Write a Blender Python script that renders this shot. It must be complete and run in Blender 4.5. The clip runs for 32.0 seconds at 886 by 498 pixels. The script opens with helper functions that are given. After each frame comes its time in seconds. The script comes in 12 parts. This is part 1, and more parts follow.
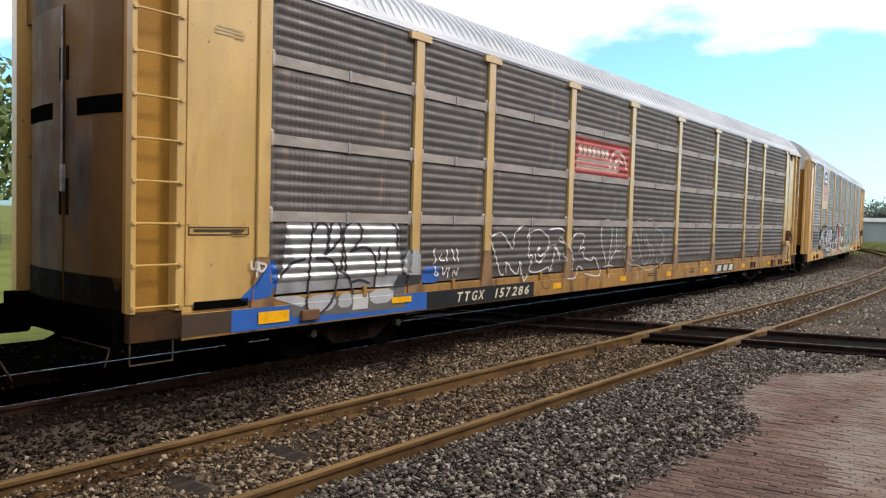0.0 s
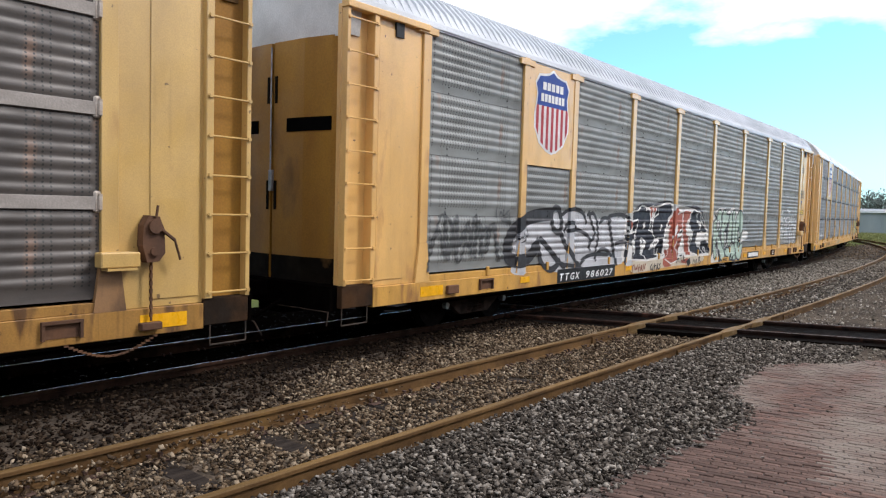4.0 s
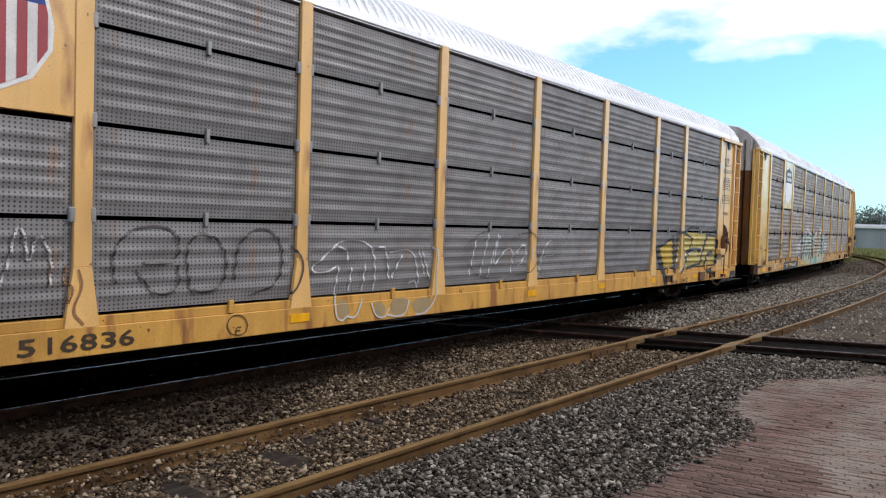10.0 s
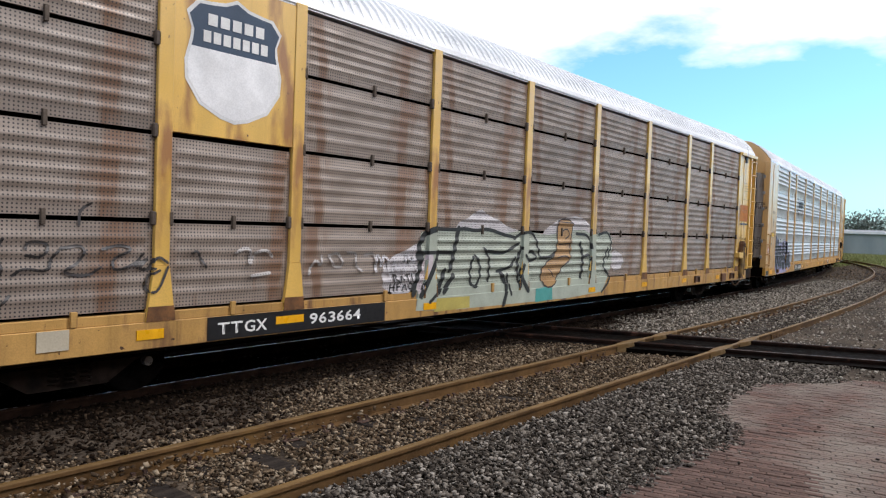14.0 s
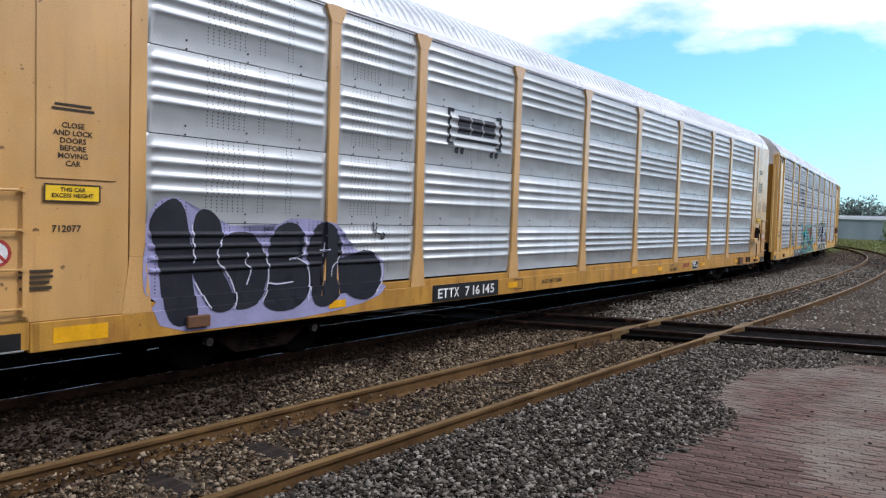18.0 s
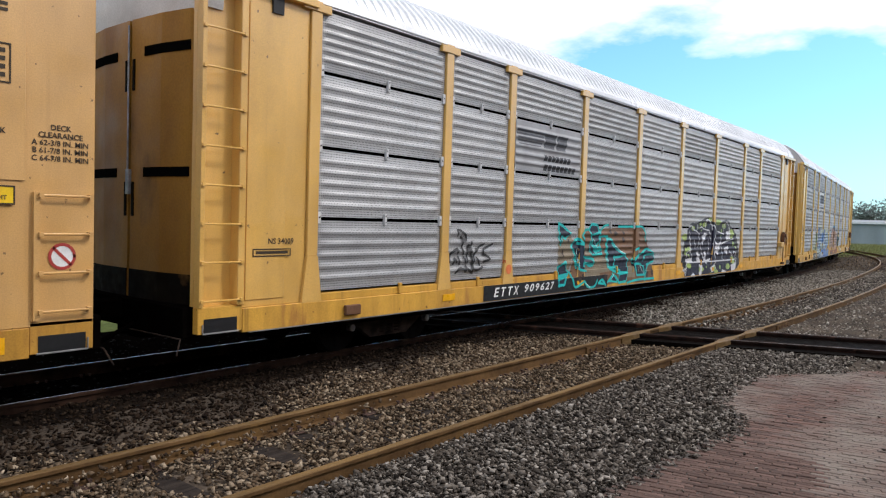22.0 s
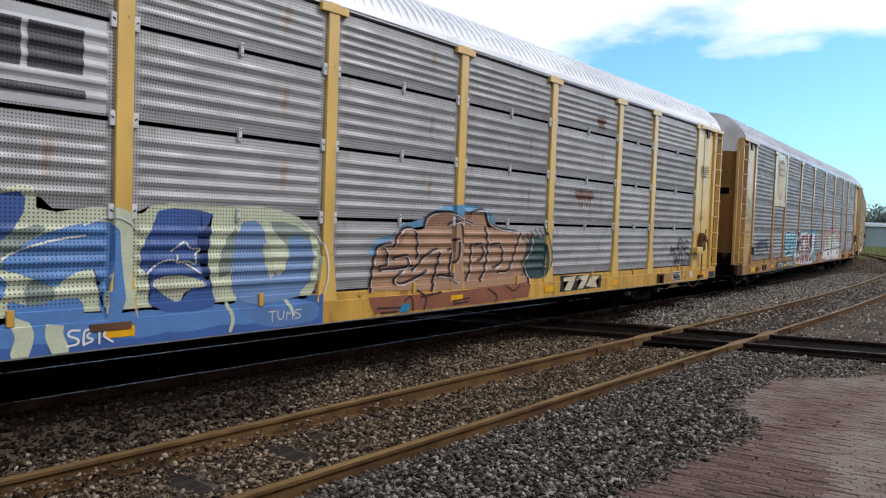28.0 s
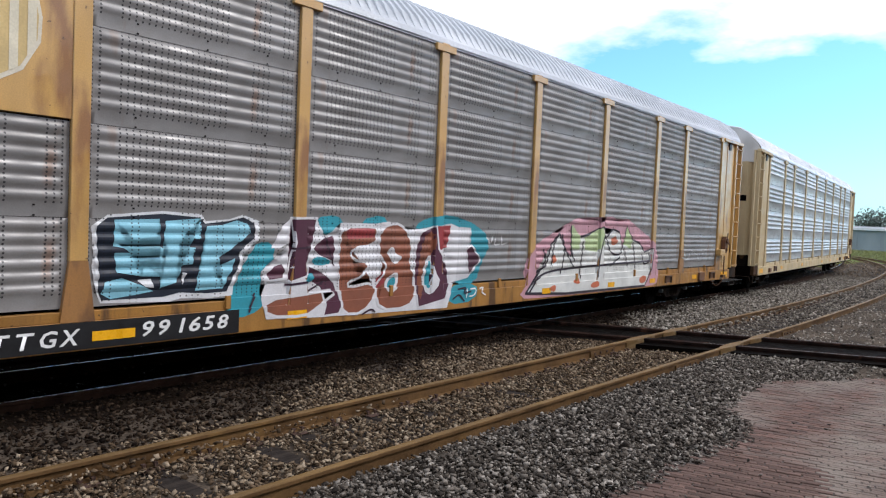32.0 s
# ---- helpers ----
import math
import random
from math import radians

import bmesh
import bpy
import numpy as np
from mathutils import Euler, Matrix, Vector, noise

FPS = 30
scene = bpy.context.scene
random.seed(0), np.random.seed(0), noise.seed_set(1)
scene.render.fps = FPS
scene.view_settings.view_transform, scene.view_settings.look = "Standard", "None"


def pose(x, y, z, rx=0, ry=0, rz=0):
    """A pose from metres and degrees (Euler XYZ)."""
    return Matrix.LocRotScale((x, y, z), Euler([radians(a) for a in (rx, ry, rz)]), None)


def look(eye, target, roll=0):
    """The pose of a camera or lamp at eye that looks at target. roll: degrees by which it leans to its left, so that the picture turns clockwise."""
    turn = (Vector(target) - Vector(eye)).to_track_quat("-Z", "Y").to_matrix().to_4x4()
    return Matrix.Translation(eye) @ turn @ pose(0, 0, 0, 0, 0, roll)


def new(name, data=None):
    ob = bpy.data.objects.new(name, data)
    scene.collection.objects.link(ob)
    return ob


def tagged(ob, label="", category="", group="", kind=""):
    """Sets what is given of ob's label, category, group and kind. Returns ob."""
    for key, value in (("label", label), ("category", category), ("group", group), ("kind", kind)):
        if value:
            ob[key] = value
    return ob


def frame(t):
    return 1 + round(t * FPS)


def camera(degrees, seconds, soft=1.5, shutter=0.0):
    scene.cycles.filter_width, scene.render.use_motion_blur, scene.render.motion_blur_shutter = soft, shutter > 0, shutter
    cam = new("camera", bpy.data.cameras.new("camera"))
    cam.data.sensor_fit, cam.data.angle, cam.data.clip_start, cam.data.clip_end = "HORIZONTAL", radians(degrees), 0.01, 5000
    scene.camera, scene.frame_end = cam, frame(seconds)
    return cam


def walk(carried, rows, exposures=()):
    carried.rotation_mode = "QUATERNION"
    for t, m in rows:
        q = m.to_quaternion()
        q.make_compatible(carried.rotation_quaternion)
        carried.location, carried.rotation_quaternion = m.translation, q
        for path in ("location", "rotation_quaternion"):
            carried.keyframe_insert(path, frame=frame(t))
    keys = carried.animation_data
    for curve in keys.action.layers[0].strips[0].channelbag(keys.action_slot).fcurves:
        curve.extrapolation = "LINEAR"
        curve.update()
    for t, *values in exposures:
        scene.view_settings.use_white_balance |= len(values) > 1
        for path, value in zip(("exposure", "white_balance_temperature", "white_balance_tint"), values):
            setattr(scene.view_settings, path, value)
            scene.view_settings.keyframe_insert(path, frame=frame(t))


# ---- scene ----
# x runs along the train's track, y away from the viewer, z = 0 is the rail head
EYE = Vector((0.0, 0.0, 2.126))
# seconds, heading from +y towards +x, tilt, lean (degrees)
VIEW = (
    (0, 50.44, -2.57, 1.59), (0.5, 50.50, -2.32, 1.61), (1, 50.31, -2.08, 1.74), (1.5, 49.97, -2.56, 1.92),
    (2, 50.00, -2.46, 2.03), (2.5, 50.11, -2.08, 1.64), (4.5, 50.86, -3.53, 1.58), (5, 51.09, -3.07, 1.45),
    (5.5, 50.95, -2.69, 1.81), (6, 50.60, -2.93, 1.77), (6.5, 50.58, -2.66, 1.90), (7, 50.55, -2.68, 1.86),
    (7.5, 50.79, -2.48, 2.11), (8, 51.08, -2.52, 1.99), (8.5, 50.70, -2.46, 1.89), (9, 50.62, -2.35, 2.09),
    (9.5, 50.52, -2.24, 1.86), (10, 50.77, -2.17, 1.77), (10.5, 51.23, -2.18, 1.89), (11, 51.46, -2.18, 1.84),
    (11.5, 51.48, -2.27, 1.99), (12, 51.34, -2.08, 2.02), (12.5, 51.32, -1.87, 2.02), (13, 51.35, -1.72, 1.86),
    (13.5, 51.33, -1.85, 1.87), (14, 51.47, -1.91, 2.12), (14.5, 51.65, -1.92, 2.28), (16.5, 52.02, -3.05, 1.76),
    (17, 52.09, -3.05, 1.77), (17.5, 51.88, -3.00, 1.84), (18, 51.91, -2.83, 1.78), (18.5, 51.59, -2.65, 1.54),
    (19, 51.39, -2.87, 1.58), (19.5, 51.37, -2.83, 1.64), (20, 51.32, -2.44, 1.55), (20.5, 51.73, -2.73, 1.55),
    (21, 51.47, -2.44, 1.84), (21.5, 51.44, -2.67, 1.93), (22, 51.14, -2.50, 1.77), (22.5, 50.87, -2.26, 1.67),
    (23, 50.79, -1.87, 1.36), (23.5, 50.83, -2.15, 1.39), (24, 50.64, -2.21, 1.89), (24.5, 50.65, -2.54, 1.91),
    (26.5, 50.62, -2.03, 1.94), (27, 50.36, -2.39, 2.11), (27.5, 50.28, -2.47, 2.05), (28, 50.26, -2.49, 2.06),
    (28.5, 50.35, -2.26, 2.11), (29, 50.28, -2.01, 1.81), (29.5, 50.36, -2.12, 2.28), (30, 50.40, -2.12, 2.64),
    (30.5, 50.39, -2.31, 2.41), (31, 50.41, -2.35, 2.28), (31.5, 50.58, -2.27, 2.13), (32, 50.74, -2.34, 2.37),
)

def aim(yaw, tilt):
    a, b = radians(yaw), radians(tilt)
    return EYE + 10 * Vector((math.sin(a) * math.cos(b), math.cos(a) * math.cos(b), math.sin(b)))


# the phone's own exposure (stops) and white balance along the clip
LIGHT_METER = [(0.0, 0.28, 6450, 14), (1.0, 0.58, 6400, 14), (2.0, 0.78, 6290, 14), (5.0, 0.12, 5980, 14), (7.0, 0.10, 5980, 14), (8.4, 0.24, 6090, 14), (10.0, 0.06, 6010, 14), (11.0, 0.08, 6110, 14), (12.6, 0.25, 6080, 14), (13.0, 0.12, 5940, 14), (14.0, 0.04, 6050, 14), (16.0, 0.25, 6000, 14), (17.0, 0.38, 5720, 14), (18.0, 0.00, 5670, 14), (19.0, -0.48, 5640, 14), (20.0, -0.44, 5650, 14), (21.0, -0.36, 5760, 14), (22.0, 0.06, 6050, 14), (23.0, 0.04, 5860, 14), (27.0, -0.02, 5790, 14), (28.0, -0.12, 5890, 14), (29.0, -0.02, 6030, 14), (30.0, 0.23, 6040, 14), (31.0, 0.55, 5950, 14), (32.0, 0.12, 5850, 14)]
cam = camera(62.78, 32.0, soft=1.2)
walk(cam, [(t, look(EYE, aim(yaw, tilt), lean)) for t, yaw, tilt, lean in VIEW], exposures=LIGHT_METER)

# ---- light ----
SUN_DIR = Vector((0.50, -0.62, 0.80)).normalized()
world = bpy.data.worlds.new("sky")
scene.world = world
world.use_nodes = True
wn, wl = world.node_tree.nodes, world.node_tree.links
wn.clear()
sky = wn.new("ShaderNodeTexSky")
sky.sky_type, sky.sun_disc = "NISHITA", False
sky.sun_elevation = math.asin(SUN_DIR.z)
sky.sun_rotation = math.atan2(SUN_DIR.x, SUN_DIR.y)
sky.air_density, sky.dust_density, sky.ozone_density = 1.0, 1.2, 2.0
geo = wn.new("ShaderNodeTexCoord")
sep = wn.new("ShaderNodeSeparateXYZ")
wl.new(geo.outputs["Generated"], sep.inputs[0])
mp = wn.new("ShaderNodeMapping")
mp.inputs["Scale"].default_value = (1.0, 1.0, 2.6)
mp.inputs["Rotation"].default_value = (0, 0, 0.5)
wl.new(geo.outputs["Generated"], mp.inputs[0])
cn = wn.new("ShaderNodeTexNoise")
cn.inputs["Scale"].default_value, cn.inputs["Detail"].default_value, cn.inputs["Roughness"].default_value = 2.2, 7.0, 0.55
wl.new(mp.outputs[0], cn.inputs["Vector"])
# cloud bank that thickens with height above the horizon
h1 = wn.new("ShaderNodeMath"); h1.operation = "MULTIPLY_ADD"
h1.inputs[1].default_value, h1.inputs[2].default_value = 3.4, -0.84
wl.new(sep.outputs["Z"], h1.inputs[0])
h2 = wn.new("ShaderNodeMath"); h2.operation = "MULTIPLY_ADD"
h2.inputs[1].default_value = 1.1
wl.new(cn.outputs["Fac"], h2.inputs[0]); wl.new(h1.outputs[0], h2.inputs[2])
ramp = wn.new("ShaderNodeValToRGB")
ramp.color_ramp.elements[0].position, ramp.color_ramp.elements[1].position = 0.34, 0.44
wl.new(h2.outputs[0], ramp.inputs[0])
mixc = wn.new("ShaderNodeMixRGB")
mixc.inputs["Color2"].default_value = (8.5, 8.6, 8.8, 1)
wl.new(ramp.outputs[0], mixc.inputs[0]); tint = wn.new("ShaderNodeMixRGB"); tint.blend_type = "MULTIPLY"
tint.inputs[0].default_value, tint.inputs["Color2"].default_value = 1.0, (0.95, 1.42, 1.68, 1)
wl.new(sky.outputs[0], tint.inputs["Color1"]); wl.new(tint.outputs[0], mixc.inputs["Color1"])
bg = wn.new("ShaderNodeBackground")
bg.inputs["Strength"].default_value = 0.15
wl.new(mixc.outputs[0], bg.inputs["Color"])
wo = wn.new("ShaderNodeOutputWorld")
wl.new(bg.outputs[0], wo.inputs["Surface"])

sun = new("sun", bpy.data.lights.new("sun", "SUN"))
sun.data.energy, sun.data.angle, sun.data.color = 2.2, radians(12.0), (1.0, 0.91, 0.78)
sun.matrix_world = look(SUN_DIR * 50, (0, 0, 0))

# ---- materials ----
def nodes_of(name):
    m = bpy.data.materials.new(name)
    m.use_nodes = True
    return m, m.node_tree.nodes, m.node_tree.links, m.node_tree.nodes["Principled BSDF"]


def rgb(c, k=1.0):
    return (min(c[0] * k, 1), min(c[1] * k, 1), min(c[2] * k, 1), 1)


def noise_fac(n, l, scale, detail=4.0, stretch=(1, 1, 1), coord="Object", lo=0.35, hi=0.65):
    tc, mpn, nz, mr = n.new("ShaderNodeTexCoord"), n.new("ShaderNodeMapping"), n.new("ShaderNodeTexNoise"), n.new("ShaderNodeMapRange")
    mpn.inputs["Scale"].default_value = stretch
    nz.inputs["Scale"].default_value, nz.inputs["Detail"].default_value = scale, detail
    l.new(tc.outputs[coord], mpn.inputs[0]); l.new(mpn.outputs[0], nz.inputs["Vector"]); l.new(nz.outputs["Fac"], mr.inputs["Value"])
    mr.inputs["From Min"].default_value, mr.inputs["From Max"].default_value = lo, hi
    return mr.outputs[0]


def mix(n, l, fac, a, b, mode="MIX"):
    mx = n.new("ShaderNodeMixRGB")
    mx.blend_type = mode
    for s, v in ((0, fac), (1, a), (2, b)):
        if isinstance(v, bpy.types.NodeSocket):
            l.new(v, mx.inputs[s])
        else:
            mx.inputs[s].default_value = v
    return mx.outputs[0]


def mul(n, l, a, b, op="MULTIPLY"):
    m = n.new("ShaderNodeMath")
    m.operation = op
    for s, v in ((0, a), (1, b)):
        if isinstance(v, bpy.types.NodeSocket):
            l.new(v, m.inputs[s])
        else:
            m.inputs[s].default_value = v
    return m.outputs[0]


def bump(n, l, p, height, strength, distance):
    b = n.new("ShaderNodeBump")
    b.inputs["Strength"].default_value, b.inputs["Distance"].default_value = strength, distance
    l.new(height, b.inputs["Height"]); l.new(b.outputs[0], p.inputs["Normal"])


def surface(name, base, dark, rough=0.6, metal=0.0, scale=3.0, fine=40.0, streak=(1, 1, 1), relief=0.15, grain=0.35, per_object=0.0, third=None, third_at=0.62, gloss=0.35, chips=None, runs=0.22):
    """Two-scale weathered surface: base to dark patches, fine grain and relief; third adds sparse stains."""
    m, n, l, p = nodes_of(name)
    c = mix(n, l, noise_fac(n, l, scale, 5.0, streak), rgb(base), rgb(dark))
    if third:
        c = mix(n, l, noise_fac(n, l, scale * 0.8, 6.0, streak, lo=third_at, hi=third_at + 0.10), c, rgb(third))
    if chips:
        c = mix(n, l, noise_fac(n, l, 11.0, 4.0, lo=0.70, hi=0.73), c, rgb(chips))
        c = mix(n, l, mul(n, l, noise_fac(n, l, 1.1, 7.0, (1.0, 1, 0.7), lo=0.48, hi=0.72), 0.30), c, rgb(tuple(v * 1.6 for v in chips)))
        c = mix(n, l, mul(n, l, noise_fac(n, l, 5.0, 3.0, (2.0, 1, 0.10), lo=0.60, hi=0.80), runs), c, rgb(chips))
    f = noise_fac(n, l, fine, 3.0)
    c = mix(n, l, grain, c, mix(n, l, f, rgb((0.55, 0.55, 0.55)), rgb((1, 1, 1))), "MULTIPLY")
    if per_object:
        oi = n.new("ShaderNodeObjectInfo")
        mr = n.new("ShaderNodeMapRange")
        mr.inputs["To Min"].default_value, mr.inputs["To Max"].default_value = 1 - per_object, 1 + per_object
        l.new(oi.outputs["Random"], mr.inputs["Value"])
        c = mix(n, l, 1.0, c, mr.outputs[0], "MULTIPLY")
    l.new(c, p.inputs["Base Color"])
    p.inputs["Metallic"].default_value = metal
    p.inputs["Specular IOR Level"].default_value = gloss
    r = n.new("ShaderNodeMapRange")
    r.inputs["To Min"].default_value, r.inputs["To Max"].default_value = max(rough - 0.12, 0.05), min(rough + 0.12, 1)
    l.new(noise_fac(n, l, scale * 2.5), r.inputs["Value"]); l.new(r.outputs[0], p.inputs["Roughness"])
    if relief:
        bump(n, l, p, f, relief, 0.004)
    return m


def flat_paint(name, base, rough=0.55):
    return surface(name, base, tuple(v * 0.82 for v in base), rough, 0.0, 5.0, 60.0, relief=0.05, grain=0.2)


def dots(n, l, px, pz, radius, wobble=False):
    """Mask of a perforation pattern: 1 inside a hole. Spacing px, pz in metres, in the panel's own x and z."""
    tc, sp = n.new("ShaderNodeTexCoord"), n.new("ShaderNodeSeparateXYZ")
    l.new(tc.outputs["Object"], sp.inputs[0])
    fx = mul(n, l, mul(n, l, sp.outputs["X"], 1 / px), 0.0, "FRACT")
    fz = mul(n, l, mul(n, l, sp.outputs["Z"], 1 / pz), 0.0, "FRACT")
    dx = mul(n, l, mul(n, l, fx, 0.5, "SUBTRACT"), px)
    dz = mul(n, l, mul(n, l, fz, 0.5, "SUBTRACT"), pz)
    d = mul(n, l, mul(n, l, dx, dx), mul(n, l, dz, dz), "ADD")
    return mul(n, l, d, radius * radius, "LESS_THAN"), sp


def panel_metal(name, base, dark, kind, metal=0.35, rough=0.45, rust=(0.20, 0.12, 0.08), rust_at=0.66, pitch=(0.042, 0.040), hole_size=0.0095):
    """Galvanised side screen. kind 'fine': close perforation; 'rows': separate columns of holes; 'bright': new zinc with sparse holes."""
    m, n, l, p = nodes_of(name)
    tcw = "Object"
    c = mix(n, l, noise_fac(n, l, 1.3, 5.0, (1.0, 1, 2.5), tcw), rgb(base), rgb(dark))
    c = mix(n, l, noise_fac(n, l, 1.1, 6.0, (2.2, 1, 0.5), tcw, rust_at, rust_at + 0.12), c, rgb(rust))
    oi, mr = n.new("ShaderNodeObjectInfo"), n.new("ShaderNodeMapRange")
    mr.inputs["To Min"].default_value, mr.inputs["To Max"].default_value = 0.80, 1.14
    l.new(oi.outputs["Random"], mr.inputs["Value"])
    c = mix(n, l, 1.0, c, mr.outputs[0], "MULTIPLY")
    fine = noise_fac(n, l, 55.0, 3.0)
    c = mix(n, l, 0.25, c, mix(n, l, fine, rgb((0.6, 0.6, 0.6)), rgb((1, 1, 1))), "MULTIPLY")
    if kind == "fine":
        hole, _ = dots(n, l, *pitch, hole_size)
    else:
        hole, sp = dots(n, l, 0.075, 0.042, 0.0115 if kind == "rows" else 0.0085)
        # only some columns carry holes
        cell = mul(n, l, mul(n, l, sp.outputs["X"], 1 / 0.15), 0.0, "FLOOR")
        wh = n.new("ShaderNodeTexWhiteNoise"); wh.noise_dimensions = "1D"
        l.new(cell, wh.inputs["W"])
        hole = mul(n, l, hole, mul(n, l, wh.outputs["Value"], 0.74 if kind == "rows" else 0.42, "LESS_THAN"))
        low = mul(n, l, sp.outputs["Z"], 0.13, "GREATER_THAN")
        hole = mul(n, l, hole, low)
    c = mix(n, l, hole, c, rgb((0.012, 0.012, 0.013)))
    l.new(c, p.inputs["Base Color"])
    p.inputs["Metallic"].default_value = metal
    p.inputs["Specular IOR Level"].default_value = 0.8
    r = n.new("ShaderNodeMapRange")
    r.inputs["To Min"].default_value, r.inputs["To Max"].default_value = rough - 0.1, rough + 0.12
    l.new(noise_fac(n, l, 3.0, 4.0, (1, 1, 3)), r.inputs["Value"]); l.new(r.outputs[0], p.inputs["Roughness"])
    bump(n, l, p, fine, 0.08, 0.004)
    return m

# ---- small builders ----
def link_mesh(name, bm_or_mesh, material, parent=None, label=""):
    if isinstance(bm_or_mesh, bpy.types.Mesh):
        me = bm_or_mesh
    else:
        me = bpy.data.meshes.new(name)
        bm_or_mesh.to_mesh(me)
        bm_or_mesh.free()
    if material is not None and len(me.materials) == 0:
        me.materials.append(material)
    ob = new(name, me)
    if parent is not None:
        ob.parent = parent
    if label:
        ob["label"] = label
    return ob


def part(name, bm, material, parent, label=""):
    return link_mesh(name, bm, material, parent, label)


def box(bm, x0, x1, y0, y1, z0, z1, bevel=0.0):
    v = [bm.verts.new((x, y, z)) for z in (z0, z1) for y in (y0, y1) for x in (x0, x1)]
    fs = [bm.faces.new([v[i] for i in q]) for q in ((0, 2, 3, 1), (4, 5, 7, 6), (0, 1, 5, 4), (2, 6, 7, 3), (0, 4, 6, 2), (1, 3, 7, 5))]
    if bevel:
        es = list({e for f in fs for e in f.edges})
        bmesh.ops.bevel(bm, geom=es, offset=bevel, segments=1, affect="EDGES")
    return bm


def prism(bm, poly, axis, a, b):
    """A polygon swept along an axis from a to b. Its corners are (x, z) for axis y, (y, z) for x, (x, y) for z."""
    def at(u, w, s):
        return {"y": (u, s, w), "x": (s, u, w), "z": (u, w, s)}[axis]
    lo, hi = [bm.verts.new(at(u, w, a)) for u, w in poly], [bm.verts.new(at(u, w, b)) for u, w in poly]
    k = len(poly)
    for i in range(k):
        bm.faces.new((lo[i], lo[(i + 1) % k], hi[(i + 1) % k], hi[i]))
    bm.faces.new(lo[::-1]); bm.faces.new(hi)
    bmesh.ops.recalc_face_normals(bm, faces=bm.faces)
    return bm


def rod(bm, p, q, r, sides=6):
    p, q = Vector(p), Vector(q)
    d = (q - p)
    m = Matrix.Translation((p + q) / 2) @ d.to_track_quat("Z", "Y").to_matrix().to_4x4()
    bmesh.ops.create_cone(bm, cap_ends=True, segments=sides, radius1=r, radius2=r, depth=d.length, matrix=m)
    return bm


def disc(bm, c, r, y0, y1, sides=20):
    m = Matrix.Translation((c[0], (y0 + y1) / 2, c[1])) @ Matrix.Rotation(math.pi / 2, 4, "X")
    bmesh.ops.create_cone(bm, cap_ends=True, segments=sides, radius1=r, radius2=r, depth=abs(y1 - y0), matrix=m)
    return bm


B = bmesh.new


# ---- tracks: centre lines ----
def line_of(x, y, heading, pieces, step=0.5):
    """Points (x, y, heading) every step metres along pieces (length, curvature)."""
    pts, s = [(x, y, heading)], 0.0
    for length, k in pieces:
        for _ in range(int(round(length / step))):
            hm = heading + k * step / 2
            x, y = x + step * math.cos(hm), y + step * math.sin(hm)
            heading += k * step
            pts.append((x, y, heading))
    return pts


TRAIN_Y, GAUGE = 9.092, 1.505
TRAIN_X0 = -290.0
TRAIN_LINE = line_of(TRAIN_X0, TRAIN_Y, 0.0, [(313, 0), (15, 1 / 220.0), (260, 1 / 300.0)])
SIDING_LINE = line_of(-40.0, 5.33 + 0.018 * 40, -0.018, [(58, 0), (34, 1 / 290.0), (60, 1 / 120.0), (30, 0)])
CROSS_DIR = Vector((0.392, -0.920, 0)).normalized()
CROSS_MID = Vector((14.42, 5.07, 0))


def on_train(s):
    """Place and heading on the train's track at distance s, where s = x on the straight."""
    u = max(0.0, min((s - TRAIN_X0) / 0.5, len(TRAIN_LINE) - 1.001))
    i = int(u)
    a, b, f = TRAIN_LINE[i], TRAIN_LINE[i + 1], u - int(u)
    return a[0] + (b[0] - a[0]) * f, a[1] + (b[1] - a[1]) * f, a[2] + (b[2] - a[2]) * f


RAIL = ((-0.070, -0.185), (0.070, -0.185), (0.070, -0.173), (0.012, -0.155), (0.010, -0.045), (0.036, -0.034), (0.036, -0.006), (0.028, 0.0),
        (-0.028, 0.0), (-0.036, -0.006), (-0.036, -0.034), (-0.010, -0.045), (-0.012, -0.155), (-0.070, -0.173))


def sweep(bm, pts, profile, side=0.0, lift=0.0):
    rings = []
    for x, y, a in pts:
        nx, ny = -math.sin(a), math.cos(a)
        rings.append([bm.verts.new((x + nx * (side + u), y + ny * (side + u), w + lift)) for u, w in profile])
    k = len(profile)
    for r, q in zip(rings, rings[1:]):
        for i in range(k):
            bm.faces.new((r[i], q[i], q[(i + 1) % k], r[(i + 1) % k]))
    bm.faces.new(rings[0][::-1]); bm.faces.new(rings[-1])
    bmesh.ops.recalc_face_normals(bm, faces=bm.faces)
    return bm


# ---- materials of the ground ----
M_rust_rail = surface("rusty_rail", (0.135, 0.076, 0.030), (0.074, 0.041, 0.017), 0.75, 0.0, 2.0, 30, relief=0.3, per_object=0.05, third=(0.16, 0.092, 0.032), third_at=0.60, gloss=0.1)
M_olive_head = surface("dull_rail_head", (0.175, 0.104, 0.036), (0.115, 0.068, 0.024), 0.6, 0.15, 1.6, 40, (0.5, 2, 2), relief=0.1, third=(0.26, 0.19, 0.10), third_at=0.60, gloss=0.2)
M_train_rail = surface("brown_greased_rail", (0.048, 0.026, 0.017), (0.017, 0.010, 0.007), 0.85, 0.0, 3.0, 40, gloss=0.03)
M_shine = surface("polished_rail_head", (0.62, 0.63, 0.65), (0.45, 0.46, 0.48), 0.22, 1.0, 4.0, 60, relief=0.02)
